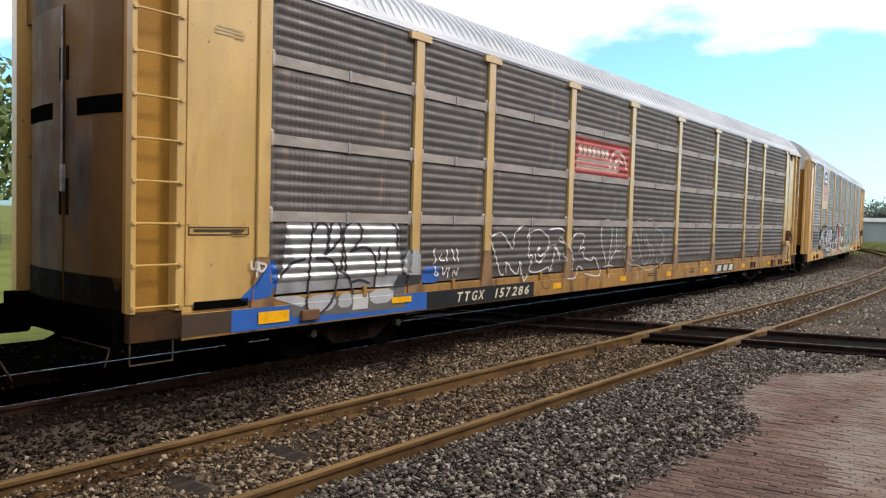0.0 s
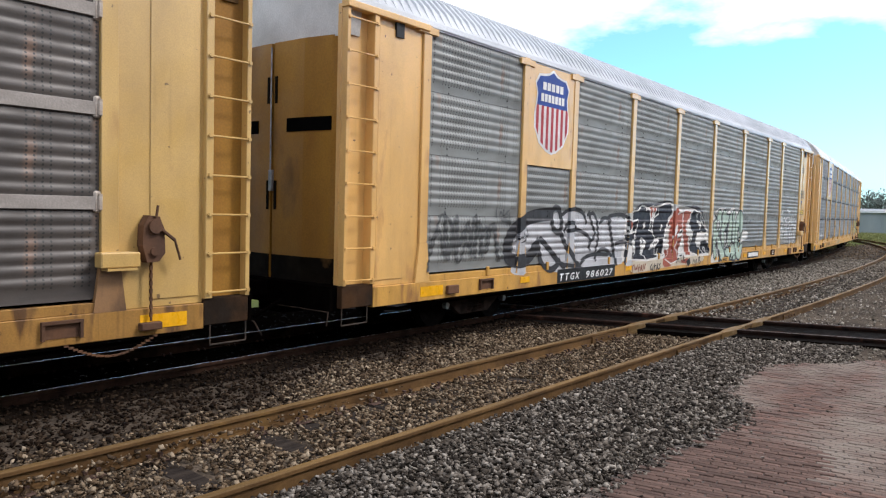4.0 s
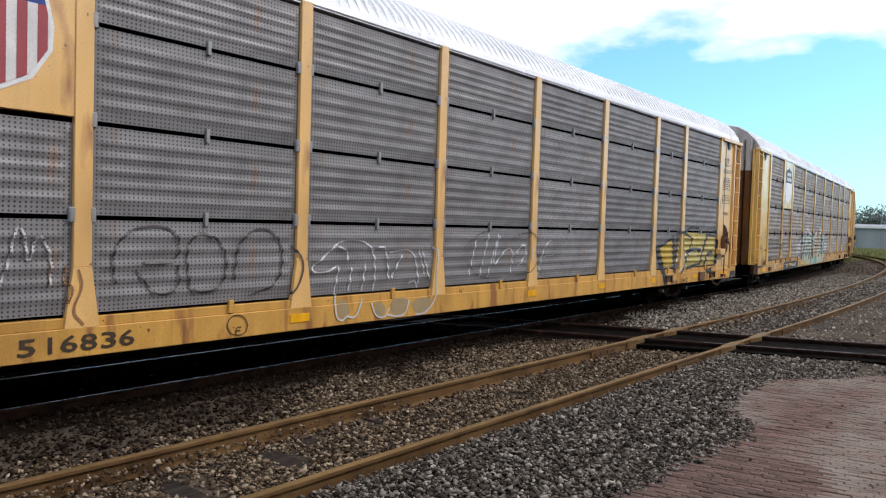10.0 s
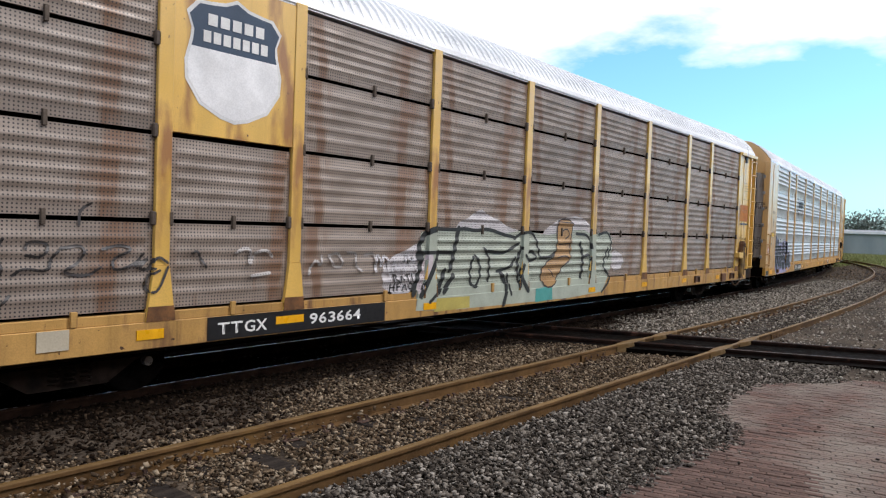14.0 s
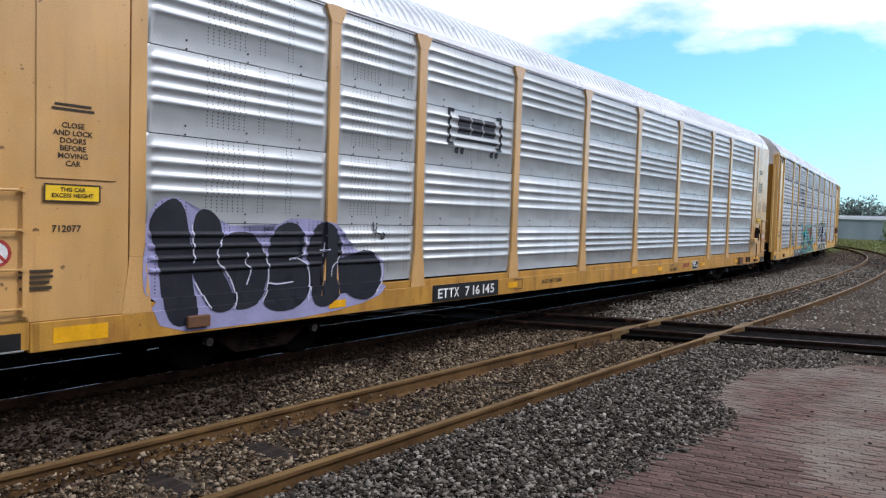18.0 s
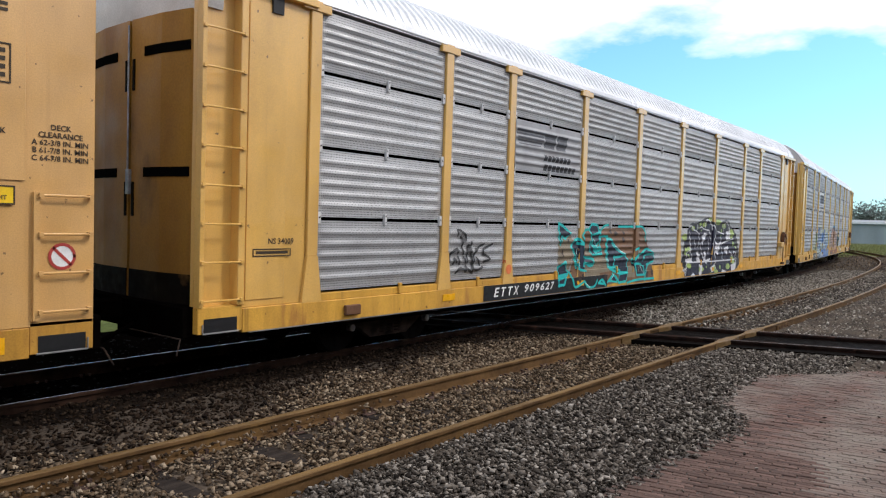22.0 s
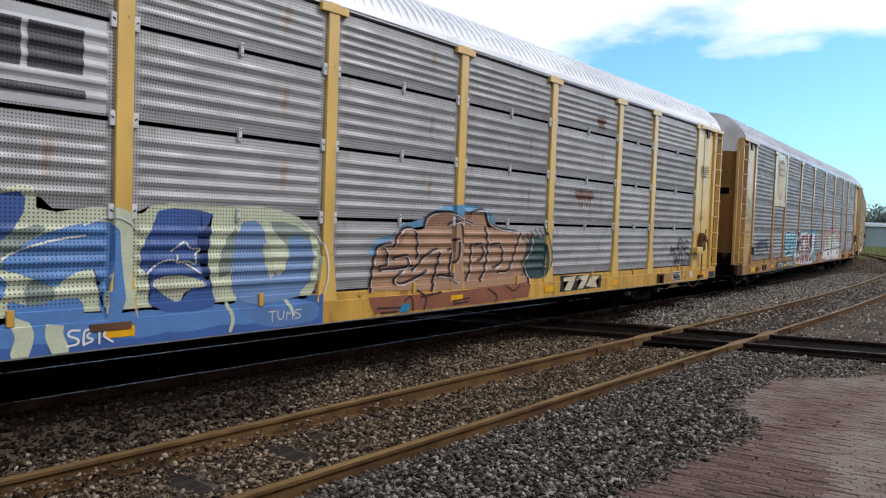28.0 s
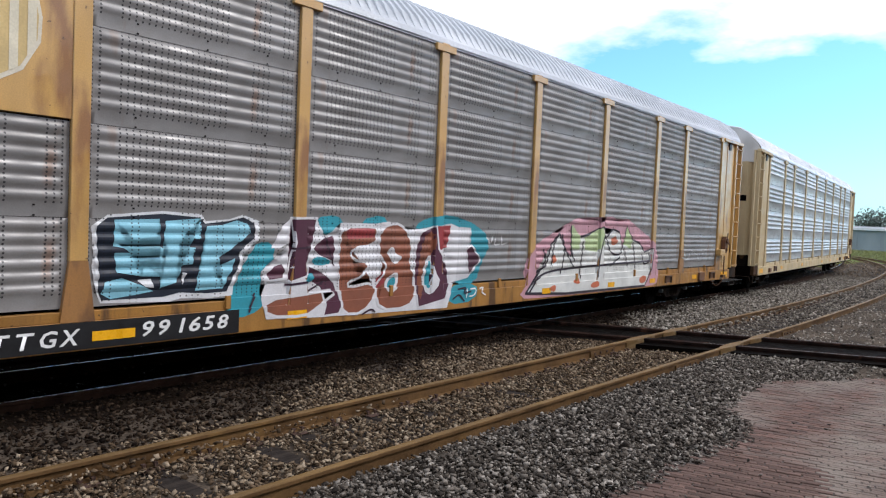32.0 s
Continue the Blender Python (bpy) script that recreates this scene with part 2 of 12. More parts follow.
M_dark_rail = surface("oily_crossing_steel", (0.028, 0.015, 0.011), (0.010, 0.007, 0.006), 0.75, 0.0, 4.0, 40, third=(0.075, 0.036, 0.024), third_at=0.6, gloss=0.03)
M_bright_edge = surface("worn_crossing_steel", (0.20, 0.17, 0.15), (0.10, 0.085, 0.075), 0.5, 0.5, 4, 60, relief=0.02)
M_tie = surface("creosoted_timber", (0.034, 0.027, 0.022), (0.014, 0.011, 0.010), 0.85, 0, 3.0, 30, (1, 8, 1), relief=0.5, gloss=0.1)
M_spike = surface("rusted_spike", (0.085, 0.045, 0.03), (0.035, 0.022, 0.018), 0.8, 0.1, 12, 80)


def ground_material():
    m, n, l, p = nodes_of("ballast_and_grass")
    g = mix(n, l, noise_fac(n, l, 1.2, 6.0), rgb((0.120, 0.094, 0.070)), rgb((0.055, 0.043, 0.033)))
    v = n.new("ShaderNodeTexVoronoi")
    v.inputs["Scale"].default_value = 26.0
    tc = n.new("ShaderNodeTexCoord")
    l.new(tc.outputs["Object"], v.inputs["Vector"])
    g = mix(n, l, 0.7, g, mix(n, l, 1.0, g, v.outputs["Distance"], "MULTIPLY"))
    gr = mix(n, l, noise_fac(n, l, 0.35, 6.0), rgb((0.150, 0.170, 0.045)), rgb((0.090, 0.115, 0.030)))
    gr = mix(n, l, 0.5, gr, mix(n, l, noise_fac(n, l, 9.0, 4.0), rgb((0.4, 0.4, 0.35)), rgb((1, 1, 1))), "MULTIPLY")
    sp = n.new("ShaderNodeSeparateXYZ")
    l.new(tc.outputs["Object"], sp.inputs[0])
    wob = mul(n, l, noise_fac(n, l, 0.25, 4.0, lo=0.3, hi=0.7), 9.0)
    far = mul(n, l, mul(n, l, sp.outputs["X"], wob, "ADD"), 80.0, "GREATER_THAN")
    back = mul(n, l, mul(n, l, sp.outputs["Y"], mul(n, l, wob, 0.15), "ADD"), 13.0, "GREATER_THAN")
    l.new(mix(n, l, mul(n, l, far, back, "MAXIMUM"), g, gr), p.inputs["Base Color"])
    p.inputs["Roughness"].default_value = 0.95
    p.inputs["Specular IOR Level"].default_value = 0.05
    bump(n, l, p, v.outputs["Distance"], 0.5, 0.02)
    return m


def stone_material(name, light, dark, warm):
    m, n, l, p = nodes_of(name)
    ge = n.new("ShaderNodeNewGeometry")
    rp = n.new("ShaderNodeValToRGB")
    e = rp.color_ramp.elements
    e[0].position, e[0].color = 0.0, rgb(dark)
    e[1].position, e[1].color = 1.0, rgb(light)
    w = e.new(0.55); w.color = rgb(warm)
    w2 = e.new(0.30); w2.color = rgb(tuple((a + b) / 2 for a, b in zip(dark, warm)))
    w3 = e.new(0.92); w3.color = rgb(tuple((a * 0.6 + b * 0.4) for a, b in zip(light, warm)))
    l.new(ge.outputs["Random Per Island"], rp.inputs[0])
    c = mix(n, l, 0.4, rp.outputs[0], mix(n, l, noise_fac(n, l, 60, 3.0), rgb((0.5, 0.5, 0.5)), rgb((1, 1, 1))), "MULTIPLY")
    l.new(c, p.inputs["Base Color"])
    p.inputs["Roughness"].default_value = 0.8
    p.inputs["Specular IOR Level"].default_value = 0.06
    return m


M_ground = ground_material()
M_stone_brown = stone_material("brown_ballast", (0.38, 0.305, 0.215), (0.020, 0.013, 0.008), (0.130, 0.090, 0.055))
M_stone_grey = stone_material("grey_ballast", (0.34, 0.305, 0.262), (0.016, 0.013, 0.011), (0.104, 0.087, 0.070))

# ---- ground ----
bm = B()
bmesh.ops.create_grid(bm, x_segments=60, y_segments=60, size=1600, matrix=Matrix.Translation((200, 0, -0.20)))
tagged(link_mesh("ground", bm, M_ground), "grey-brown ballast ground turning to grass far off", "ground", kind="structure")


def strip(name, edge_a, edge_b, xs, top, label):
    """A bed between two lines y = edge(x), flat on top."""
    bm = B()
    rows = [[bm.verts.new((x, edge_a(x), -0.28)), bm.verts.new((x, edge_a(x), top)), bm.verts.new((x, edge_b(x), top)), bm.verts.new((x, edge_b(x), -0.28))] for x in xs]
    for r, s in zip(rows, rows[1:]):
        for k in range(3):
            bm.faces.new((r[k], s[k], s[k + 1], r[k + 1]))
    bmesh.ops.recalc_face_normals(bm, faces=bm.faces)
    return tagged(link_mesh(name, bm, M_ground), label, "ground", kind="structure")


def siding_y(x):
    return np.interp(x, [p[0] for p in SIDING_LINE], [p[1] for p in SIDING_LINE])


strip("ballast_bed", lambda x: float(siding_y(x)) + GAUGE / 2 + 0.05, lambda x: 8.24, np.arange(-5, 33.1, 1.0), -0.10, "brown-grey ballast bed filling the space between two tracks")
strip("ballast_shoulder", lambda x: -9.0, lambda x: float(siding_y(x)) - GAUGE / 2 - 0.06, np.arange(-6, 45.1, 1.0), -0.135, "dark grey ballast shoulder beside the rusty rails")


def stones(name, zones, material, seed, label):
    """Angular stones strewn in zones (x0, x1, y0, y1, count, smallest, largest, lowest, highest, test)."""
    rng = np.random.default_rng(seed)
    cube = np.array([(x, y, z) for z in (-1, 1) for y in (-1, 1) for x in (-1, 1)], float)
    quads = np.array(((0, 2, 3, 1), (4, 5, 7, 6), (0, 1, 5, 4), (2, 6, 7, 3), (0, 4, 6, 2), (1, 3, 7, 5)))
    out = []
    for x0, x1, y0, y1, count, s0, s1, z0, z1, test in zones:
        c = np.stack([rng.uniform(x0, x1, count), rng.uniform(y0, y1, count), rng.uniform(z0, z1, count)], 1)
        if test is not None:
            c = c[test(c[:, 0], c[:, 1])]
        k = len(c)
        size = s0 + (s1 - s0) * rng.random(k) ** 1.8
        v = cube[None] * rng.uniform(0.45, 1.0, (k, 8, 3))
        v = v * ((np.array((1.0, 0.74, 0.36)) * rng.uniform(0.6, 1.2, (k, 1, 3))) * size[:, None, None] * 0.5)
        # most stones lie on a broad face, a few stand on edge
        yaw, tip, lean = rng.uniform(0, 6.283, k), rng.normal(0, 0.50, k), rng.normal(0, 0.50, k)
        c1, s1, c2, s2, c3, s3, o, e = np.cos(yaw), np.sin(yaw), np.cos(tip), np.sin(tip), np.cos(lean), np.sin(lean), np.zeros(k), np.ones(k)
        def turn(*cells):
            return np.stack(cells, 1).reshape(k, 3, 3)
        r = turn(c1, -s1, o, s1, c1, o, o, o, e) @ turn(e, o, o, o, c2, -s2, o, s2, c2) @ turn(c3, o, s3, o, e, o, -s3, o, c3)
        out.append(np.einsum("kij,kvj->kvi", r, v) + c[:, None, :])
    v = np.concatenate(out)
    k = len(v)
    f = (quads[None] + 8 * np.arange(k)[:, None, None]).reshape(-1)
    me = bpy.data.meshes.new(name)
    me.vertices.add(8 * k); me.loops.add(24 * k); me.polygons.add(6 * k)
    me.vertices.foreach_set("co", v.reshape(-1))
    me.loops.foreach_set("vertex_index", f.astype(np.int32))
    me.polygons.foreach_set("loop_start", np.arange(0, 24 * k, 4, dtype=np.int32))
    me.update(calc_edges=True)
    me.validate()
    return tagged(link_mesh(name, me, material), label, "gravel", kind="stuff")


def brick_edge(x):
    """y of the ragged edge between ballast and brick pavement."""
    e = np.interp(x, [0, 4.0, 5.1, 6.0, 6.9, 8.0, 8.4, 9.0, 9.4, 10.3, 11.2, 12.0, 12.9, 14.5, 40], [3.1, 2.75, 2.58, 2.53, 2.46, 2.31, 2.43, 2.80, 2.95, 3.02, 2.98, 2.42, 1.78, -2.0, -2.0])
    return e + 0.03 * np.sin(x * 7.1) + 0.025 * np.sin(x * 17.3 + 1)


def off_rails(x, y):
    d = np.abs(np.abs(y - siding_y(x)) - GAUGE / 2)
    u = (x - CROSS_MID.x) * -CROSS_DIR.y + (y - CROSS_MID.y) * CROSS_DIR.x
    e = np.abs(np.abs(u) - GAUGE / 2)
    return (d > 0.06) & (e > 0.12) & ((u < -GAUGE / 2 - 0.36) | (u > GAUGE / 2))


# shade under the train is put into these near-black bed and stone colours
M_train_shade = stone_material("oily_ballast", (0.006, 0.005, 0.004), (0.001, 0.001, 0.0008), (0.002, 0.0018, 0.0015))
bm = B()
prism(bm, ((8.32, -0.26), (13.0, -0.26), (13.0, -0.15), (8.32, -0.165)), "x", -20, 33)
tagged(link_mesh("track_bed", bm, surface("under_train_shade", (0.0015, 0.0012, 0.001), (0.0008, 0.0007, 0.0006), 0.85, 0, 3, 30, gloss=0.0)), "bed between the running rails, near-black for the train's shade", "ground", kind="structure")
stones("oily_ballast", [(-2.0, 33, 8.42, 12.8, 9000, 0.03, 0.07, -0.18, -0.14, None)], M_train_shade, 9, "ballast under the train, coloured near-black for shade")
def off_hollows(x, y):
    """Leaves a few hollows in the siding's bed open down to the ties."""
    keep = off_rails(x, y)
    for hx, hy, rx, ry in HOLLOWS:
        keep &= ((x - hx) / rx) ** 2 + ((y - hy) / ry) ** 2 > 0.75 + 0.5 * np.sin(x * 31 + y * 17)
    return keep


HOLLOWS = ((4.38, 5.42, 0.20, 0.34), (3.29, 5.36, 0.24, 0.42), (4.92, 5.72, 0.16, 0.12), (5.87, 5.74, 0.16, 0.14), (6.56, 5.45, 0.15, 0.16), (8.2, 5.3, 0.15, 0.14))


def dark_share(x, y):
    """Share of darker stones in the ballast, 0 to 1, growing towards the running rail and low x."""
    return np.clip((y - 6.55 + 0.19 * np.clip(8.0 - x, 0, 6) + 0.22 * np.sin(x * 1.7) + 0.14 * np.sin(x * 4.3)) / 0.9 - 1.2 * np.clip((x - 13) / 10, 0, 1), 0, 1)


def plain_side(x, y):
    return off_rails(x, y) & (np.abs(np.sin(x * 917.3 + y * 613.7)) > dark_share(x, y))


def dark_side(x, y):
    return off_rails(x, y) & (np.abs(np.sin(x * 917.3 + y * 613.7)) < dark_share(x, y))


M_stone_dark = stone_material("darker_ballast", (0.055, 0.038, 0.025), (0.005, 0.003, 0.002), (0.018, 0.011, 0.0065))
bm = B()
prism(bm, ((7.55, -0.20), (8.24, -0.20), (8.24, -0.092), (7.75, -0.092), (7.55, -0.104)), "x", -5, 33)
tagged(link_mesh("oiled_shoulder", bm, surface("dark_grit", (0.013, 0.009, 0.006), (0.006, 0.004, 0.003), 0.9, 0, 3, 30, gloss=0.03, relief=0.5)), "darker strip of ballast along the running rail", "ground", kind="structure")
stones("dark_ballast", [(0.8, 33, 5.95, 8.25, 46000, 0.018, 0.08, -0.112, -0.066, dark_side)], M_stone_dark, 6, "darker ballast beside the running rail")
stones("fine_ballast", [
    (0.8, 15, 5.9, 8.25, 52000, 0.018, 0.075, -0.112, -0.066, plain_side),
    (1.0, 15, 4.4, 5.95, 24000, 0.018, 0.075, -0.200, -0.150, off_hollows),
    (45, 75, 4, 16, 5000, 0.05, 0.11, -0.16, -0.12, None)], M_stone_brown, 3, "brown-grey crushed ballast between the tracks")
stones("pale_ballast", [
    (15, 33, 5.6, 8.3, 15000, 0.03, 0.095, -0.110, -0.06, plain_side),
    (33, 45, 5.6, 8.3, 3000, 0.03, 0.095, -0.110, -0.06, off_rails),
    (15, 45, 3.9, 9.0, 12000, 0.03, 0.10, -0.19, -0.13, lambda x, y: off_rails(x, y) & (np.abs(y - siding_y(x)) < 0.75)),
    (20, 45, 5.6, 10.5, 9000, 0.03, 0.10, -0.115, -0.06, lambda x, y: off_rails(x, y) & (y > siding_y(x) + 0.8) & (dark_share(x, y) < 0.5)),
    (13.0, 45, -4.0, 9.0, 26000, 0.025, 0.09, -0.15, -0.10, lambda x, y: off_rails(x, y) & (y < siding_y(x) - 0.8) & (y > brick_edge(x)))], stone_material("pale_dusty_ballast", (0.52, 0.475, 0.41), (0.045, 0.040, 0.033), (0.235, 0.205, 0.165)), 12, "pale dusty ballast beyond the crossing")
stones("coarse_ballast", [
    (1.5, 14.5, 2.2, 4.45, 46000, 0.018, 0.076, -0.15, -0.092, lambda x, y: off_rails(x, y) & (y > brick_edge(x) + 0.04)),
    (3.5, 10.5, 2.2, 4.2, 16000, 0.022, 0.082, -0.115, -0.055, lambda x, y: off_rails(x, y) & (y > brick_edge(x) + 0.02 + 0.10 * np.sin(x * 5) ** 2) & (y < siding_y(x) - GAUGE / 2 - 0.15)),
    (12.0, 17, -4.0, 4.3, 4000, 0.025, 0.075, -0.15, -0.105, lambda x, y: off_rails(x, y) & (y < siding_y(x) - 0.8) & (y > brick_edge(x))),
    (3.5, 12.6, 1.5, 3.2, 14000, 0.018, 0.06, -0.055, -0.028, lambda x, y: np.abs(y - brick_edge(x)) < 0.13),
    (4.5, 13, 1.0, 2.9, 110, 0.015, 0.05, -0.035, -0.015, lambda x, y: y < brick_edge(x))], M_stone_grey, 4, "coarse dark grey crushed stone heaped beside the rail")


# ---- tracks ----
def track(name, pts, rail_mat, label, cat, tie_range, shine=False, tie_step=0.545):
    root = tagged(new(name), label, cat, kind="structure")
    for s in (-GAUGE / 2, GAUGE / 2):
        r = part("rail", sweep(B(), pts, RAIL, s), rail_mat, root)
        if shine:
            part("running_surface", sweep(B(), pts, ((-0.003, 0.0), (0.006, 0.0), (0.006, 0.002), (-0.003, 0.002)), s, 0.001), M_shine, r, "polished steel running surface")
        else:
            part("running_surface", sweep(B(), pts, ((-0.034, -0.004), (0.034, -0.004), (0.030, 0.003), (-0.030, 0.003)), s, 0.001), M_olive_head, r, "dull olive-brown rail head")
    tie = None
    rng = random.Random(len(name))
    along = np.array([p[0] for p in pts])
    x0 = tie_range[0]
    while x0 < tie_range[1]:
        y0, a0 = float(np.interp(x0, along, [p[1] for p in pts])), float(np.interp(x0, along, [p[2] for p in pts]))
        if tie is None:
            bm = B()
            box(bm, -0.115, 0.115, -1.28, 1.28, -0.36, -0.186, 0.012)
            tie = bpy.data.meshes.new("tie"); bm.to_mesh(tie); bm.free(); tie.materials.append(M_tie)
            bm = B()
            for sy in (-GAUGE / 2, GAUGE / 2):
                for dx in (-0.055, 0.055):
                    for dy in (-0.085, 0.085):
                        box(bm, dx - 0.012, dx + 0.012, sy + dy - 0.012, sy + dy + 0.012, -0.19, -0.14)
                        box(bm, dx - 0.018, dx + 0.018, sy + dy * 0.92 - 0.02, sy + dy * 0.92 + 0.02, -0.145, -0.128)
            spikes = bpy.data.meshes.new("spike_set"); bm.to_mesh(spikes); bm.free(); spikes.materials.append(M_spike)
            bm = B()
            for sy in (-GAUGE / 2, GAUGE / 2):
                box(bm, -0.10, 0.10, sy - 0.17, sy + 0.17, -0.188, -0.174, 0.004)
            plate = bpy.data.meshes.new("tie_plate"); bm.to_mesh(plate); bm.free(); plate.materials.append(M_spike)
        o = link_mesh("tie", tie, None, root)
        j = rng.uniform(-0.06, 0.06)
        o.matrix_basis = pose(x0, y0, rng.uniform(-0.014, 0.004), 0, rng.uniform(-1, 1), math.degrees(a0) + rng.uniform(-1.5, 1.5))
        for me, nm in ((spikes, "spike_set"), (plate, "tie_plate")):
            q = link_mesh(nm, me, None, root)
            q.matrix_basis = pose(x0 + j * 0.2, y0, 0, 0, 0, math.degrees(a0))
        x0 += tie_step * math.cos(a0)
    return root


track("track_1", SIDING_LINE, M_rust_rail, "rusty disused siding track with golden-brown rails", "track", (-1.615, 60))
track("track_2", TRAIN_LINE[30:], M_train_rail, "dark brown main track with polished rail heads under the train", "track", (-2, 40), True)

# ---- crossing track ----
crossing = tagged(new("track_3"), "dark oily diamond crossing track with guard rails", "track", kind="structure")
ca = math.atan2(CROSS_DIR.y, CROSS_DIR.x)
for s in (-GAUGE / 2, GAUGE / 2):
    sg = 1 if s > 0 else -1
    for off, nm in ((0.0, "rail"), (-sg * 0.095, "guard_rail")):
        pts = [(CROSS_MID.x + CROSS_DIR.x * u - CROSS_DIR.y * (s + off) * 1.0, CROSS_MID.y + CROSS_DIR.y * u + CROSS_DIR.x * (s + off), ca) for u in (-9.0, -4, 0, 4, 14.0)]
        worn = pts[2:]
        r = part(nm, sweep(B(), pts, RAIL, 0.0, -0.006), M_dark_rail, crossing)
        if nm == "rail":
            part("running_surface", sweep(B(), worn, ((-0.012, -0.004), (0.012, -0.004), (0.010, 0.002), (-0.010, 0.002)), 0.0, -0.005), M_bright_edge, r, "dull worn running surface")
bm = B()
box(bm, -9.0, 14.0, -GAUGE / 2 - 0.32, GAUGE / 2 + 0.02, -0.30, -0.085)
o = part("bed", bm, surface("black_crossing_bed", (0.0045, 0.003, 0.0022), (0.002, 0.0015, 0.001), 0.85, 0, 3, 30, gloss=0.03, relief=0.5), crossing, "black bed between the crossing rails")
o.matrix_basis = pose(CROSS_MID.x, CROSS_MID.y, 0, 0, 0, math.degrees(ca))
for i in range(17):
    u = -3.0 + i * 0.75
    bm = B()
    box(bm, -0.12, 0.12, -1.35, 1.35, -0.36, -0.175, 0.012)
    o = part("tie", bm, M_tie, crossing)
    o.matrix_basis = pose(CROSS_MID.x + CROSS_DIR.x * u, CROSS_MID.y + CROSS_DIR.y * u, 0, 0, 0, math.degrees(ca))

# rusty castings where the siding's rails run through the crossing, and their joint bars
for k, side in enumerate((-GAUGE / 2, GAUGE / 2)):
    for s in (-GAUGE / 2, GAUGE / 2):
        ox, oy = CROSS_MID.x - CROSS_DIR.y * s, CROSS_MID.y + CROSS_DIR.x * s
        u = 0.0
        for _ in range(6):
            px, py = ox + CROSS_DIR.x * u, oy + CROSS_DIR.y * u
            u += (float(siding_y(px)) + side - py) / CROSS_DIR.y
        head = math.atan2(float(siding_y(px + 0.5)) - float(siding_y(px - 0.5)), 1.0)
        bm = B()
        prism(bm, ((-0.62, -0.034), (-0.22, -0.085), (0.22, -0.085), (0.62, -0.034), (0.62, 0.034), (0.22, 0.085), (-0.22, 0.085), (-0.62, 0.034)), "z", -0.165, 0.006)
        bmesh.ops.bevel(bm, geom=list(bm.edges), offset=0.008, segments=1, affect="EDGES")
        o = part("casting", bm, M_olive_head, crossing, "rust-brown crossing casting")
        o.matrix_basis = pose(px, py, 0, 0, 0, math.degrees(head))
    for x, reach in ((11.75, 0.45), (17.6, 0.45)):
        y = float(siding_y(x)) + side
        head = math.atan2(float(siding_y(x + 0.5)) - float(siding_y(x - 0.5)), 1.0)
        bm = B()
        prism(bm, ((-0.038, -0.150), (-0.014, -0.150), (-0.014, -0.046), (-0.038, -0.056)), "x", -reach, reach)
        o = part("joint_bar", bm, M_rust_rail, crossing, "rusty joint bar on the rail's web")
        o.matrix_basis = pose(x, y, 0, 0, 0, math.degrees(head))
        for b in (-0.33, -0.12, 0.12, 0.33):
            bm = B()
            disc(bm, (b, -0.10), 0.020, -0.056, -0.036, 6)
            part("bolt", bm, M_spike, o)

# plain unseen wall, added behind the viewer to cut sky light and reflections
bm = B()
box(bm, -70, 70, -27.0, -26.5, -0.3, 13.0)
tagged(link_mesh("wall_south", bm, surface("sky_blocker", (0.12, 0.085, 0.068), (0.08, 0.06, 0.05), 0.9, 0, 0.6, 8, gloss=0.1)), "plain unseen wall added to block sky light behind the viewer", "wall", kind="structure")

# ---- materials of the cars ----
def yellow(name, c, dirt, amount=0.66):
    m = surface(name, c, tuple(v * 0.84 for v in c), 0.44, 0.0, 1.6, 70, (1.6, 1, 0.45), relief=0.08, grain=0.30, third=dirt, third_at=amount - 0.04, gloss=0.8, chips=tuple(v * 0.4 for v in dirt))
    p = m.node_tree.nodes["Principled BSDF"]
    p.inputs["Coat Weight"].default_value, p.inputs["Coat Roughness"].default_value = 0.7, 0.25
    return m


def sill_paint(name, c, dirt):
    """Sill paint: run-down streaks of rust, narrow and uneven, over small chips."""
    return surface(name, c, tuple(v * 0.80 for v in c), 0.55, 0.0, 2.2, 60, (2.6, 1, 0.5), relief=0.1, grain=0.35, third=dirt, third_at=0.56, chips=tuple(v * 0.40 for v in dirt), runs=0.62)


M_step = surface("worn_dark_step", (0.075, 0.055, 0.04), (0.03, 0.024, 0.02), 0.6, 0.2, 8, 60)
M_black = flat_paint("black_paint", (0.012, 0.012, 0.013), 0.5)
M_white = flat_paint("white_paint", (0.78, 0.78, 0.76), 0.5)
# near-black metal: shade below the cars is put into its colour
M_under = surface("shade_black_metal", (0.003, 0.0025, 0.002), (0.0015, 0.001, 0.001), 0.85, 0.0, 4, 40, gloss=0.0)
M_truck = surface("truck_iron", (0.050, 0.034, 0.026), (0.016, 0.012, 0.010), 0.8, 0.0, 6, 50, third=(0.045, 0.030, 0.022), gloss=0.05)
M_wheel = surface("wheel_steel", (0.010, 0.008, 0.007), (0.005, 0.004, 0.0035), 0.8, 0.0, 6, 50, gloss=0.03)
M_bolt = surface("bearing_steel", (0.55, 0.55, 0.56), (0.30, 0.30, 0.30), 0.35, 0.9, 8, 60)
M_roof_w = surface("white_roof_metal", (0.78, 0.79, 0.80), (0.62, 0.63, 0.64), 0.38, 0.25, 0.7, 40, (0.6, 2, 2), relief=0.03, third=(0.40, 0.36, 0.32), third_at=0.70)
M_roof_g = surface("grey_roof_metal", (0.50, 0.52, 0.55), (0.38, 0.40, 0.42), 0.40, 0.35, 0.7, 40, (0.6, 2, 2), relief=0.03)
# near-black that stands in for shade inside cars, slots and gaps
M_gap = surface("opening_shade_black", (0.004, 0.004, 0.004), (0.003, 0.003, 0.003), 0.9, 0, 5, 60, gloss=0.0)
M_bracket = surface("zinc_bracket", (0.36, 0.36, 0.36), (0.22, 0.22, 0.22), 0.5, 0.5, 8, 60)
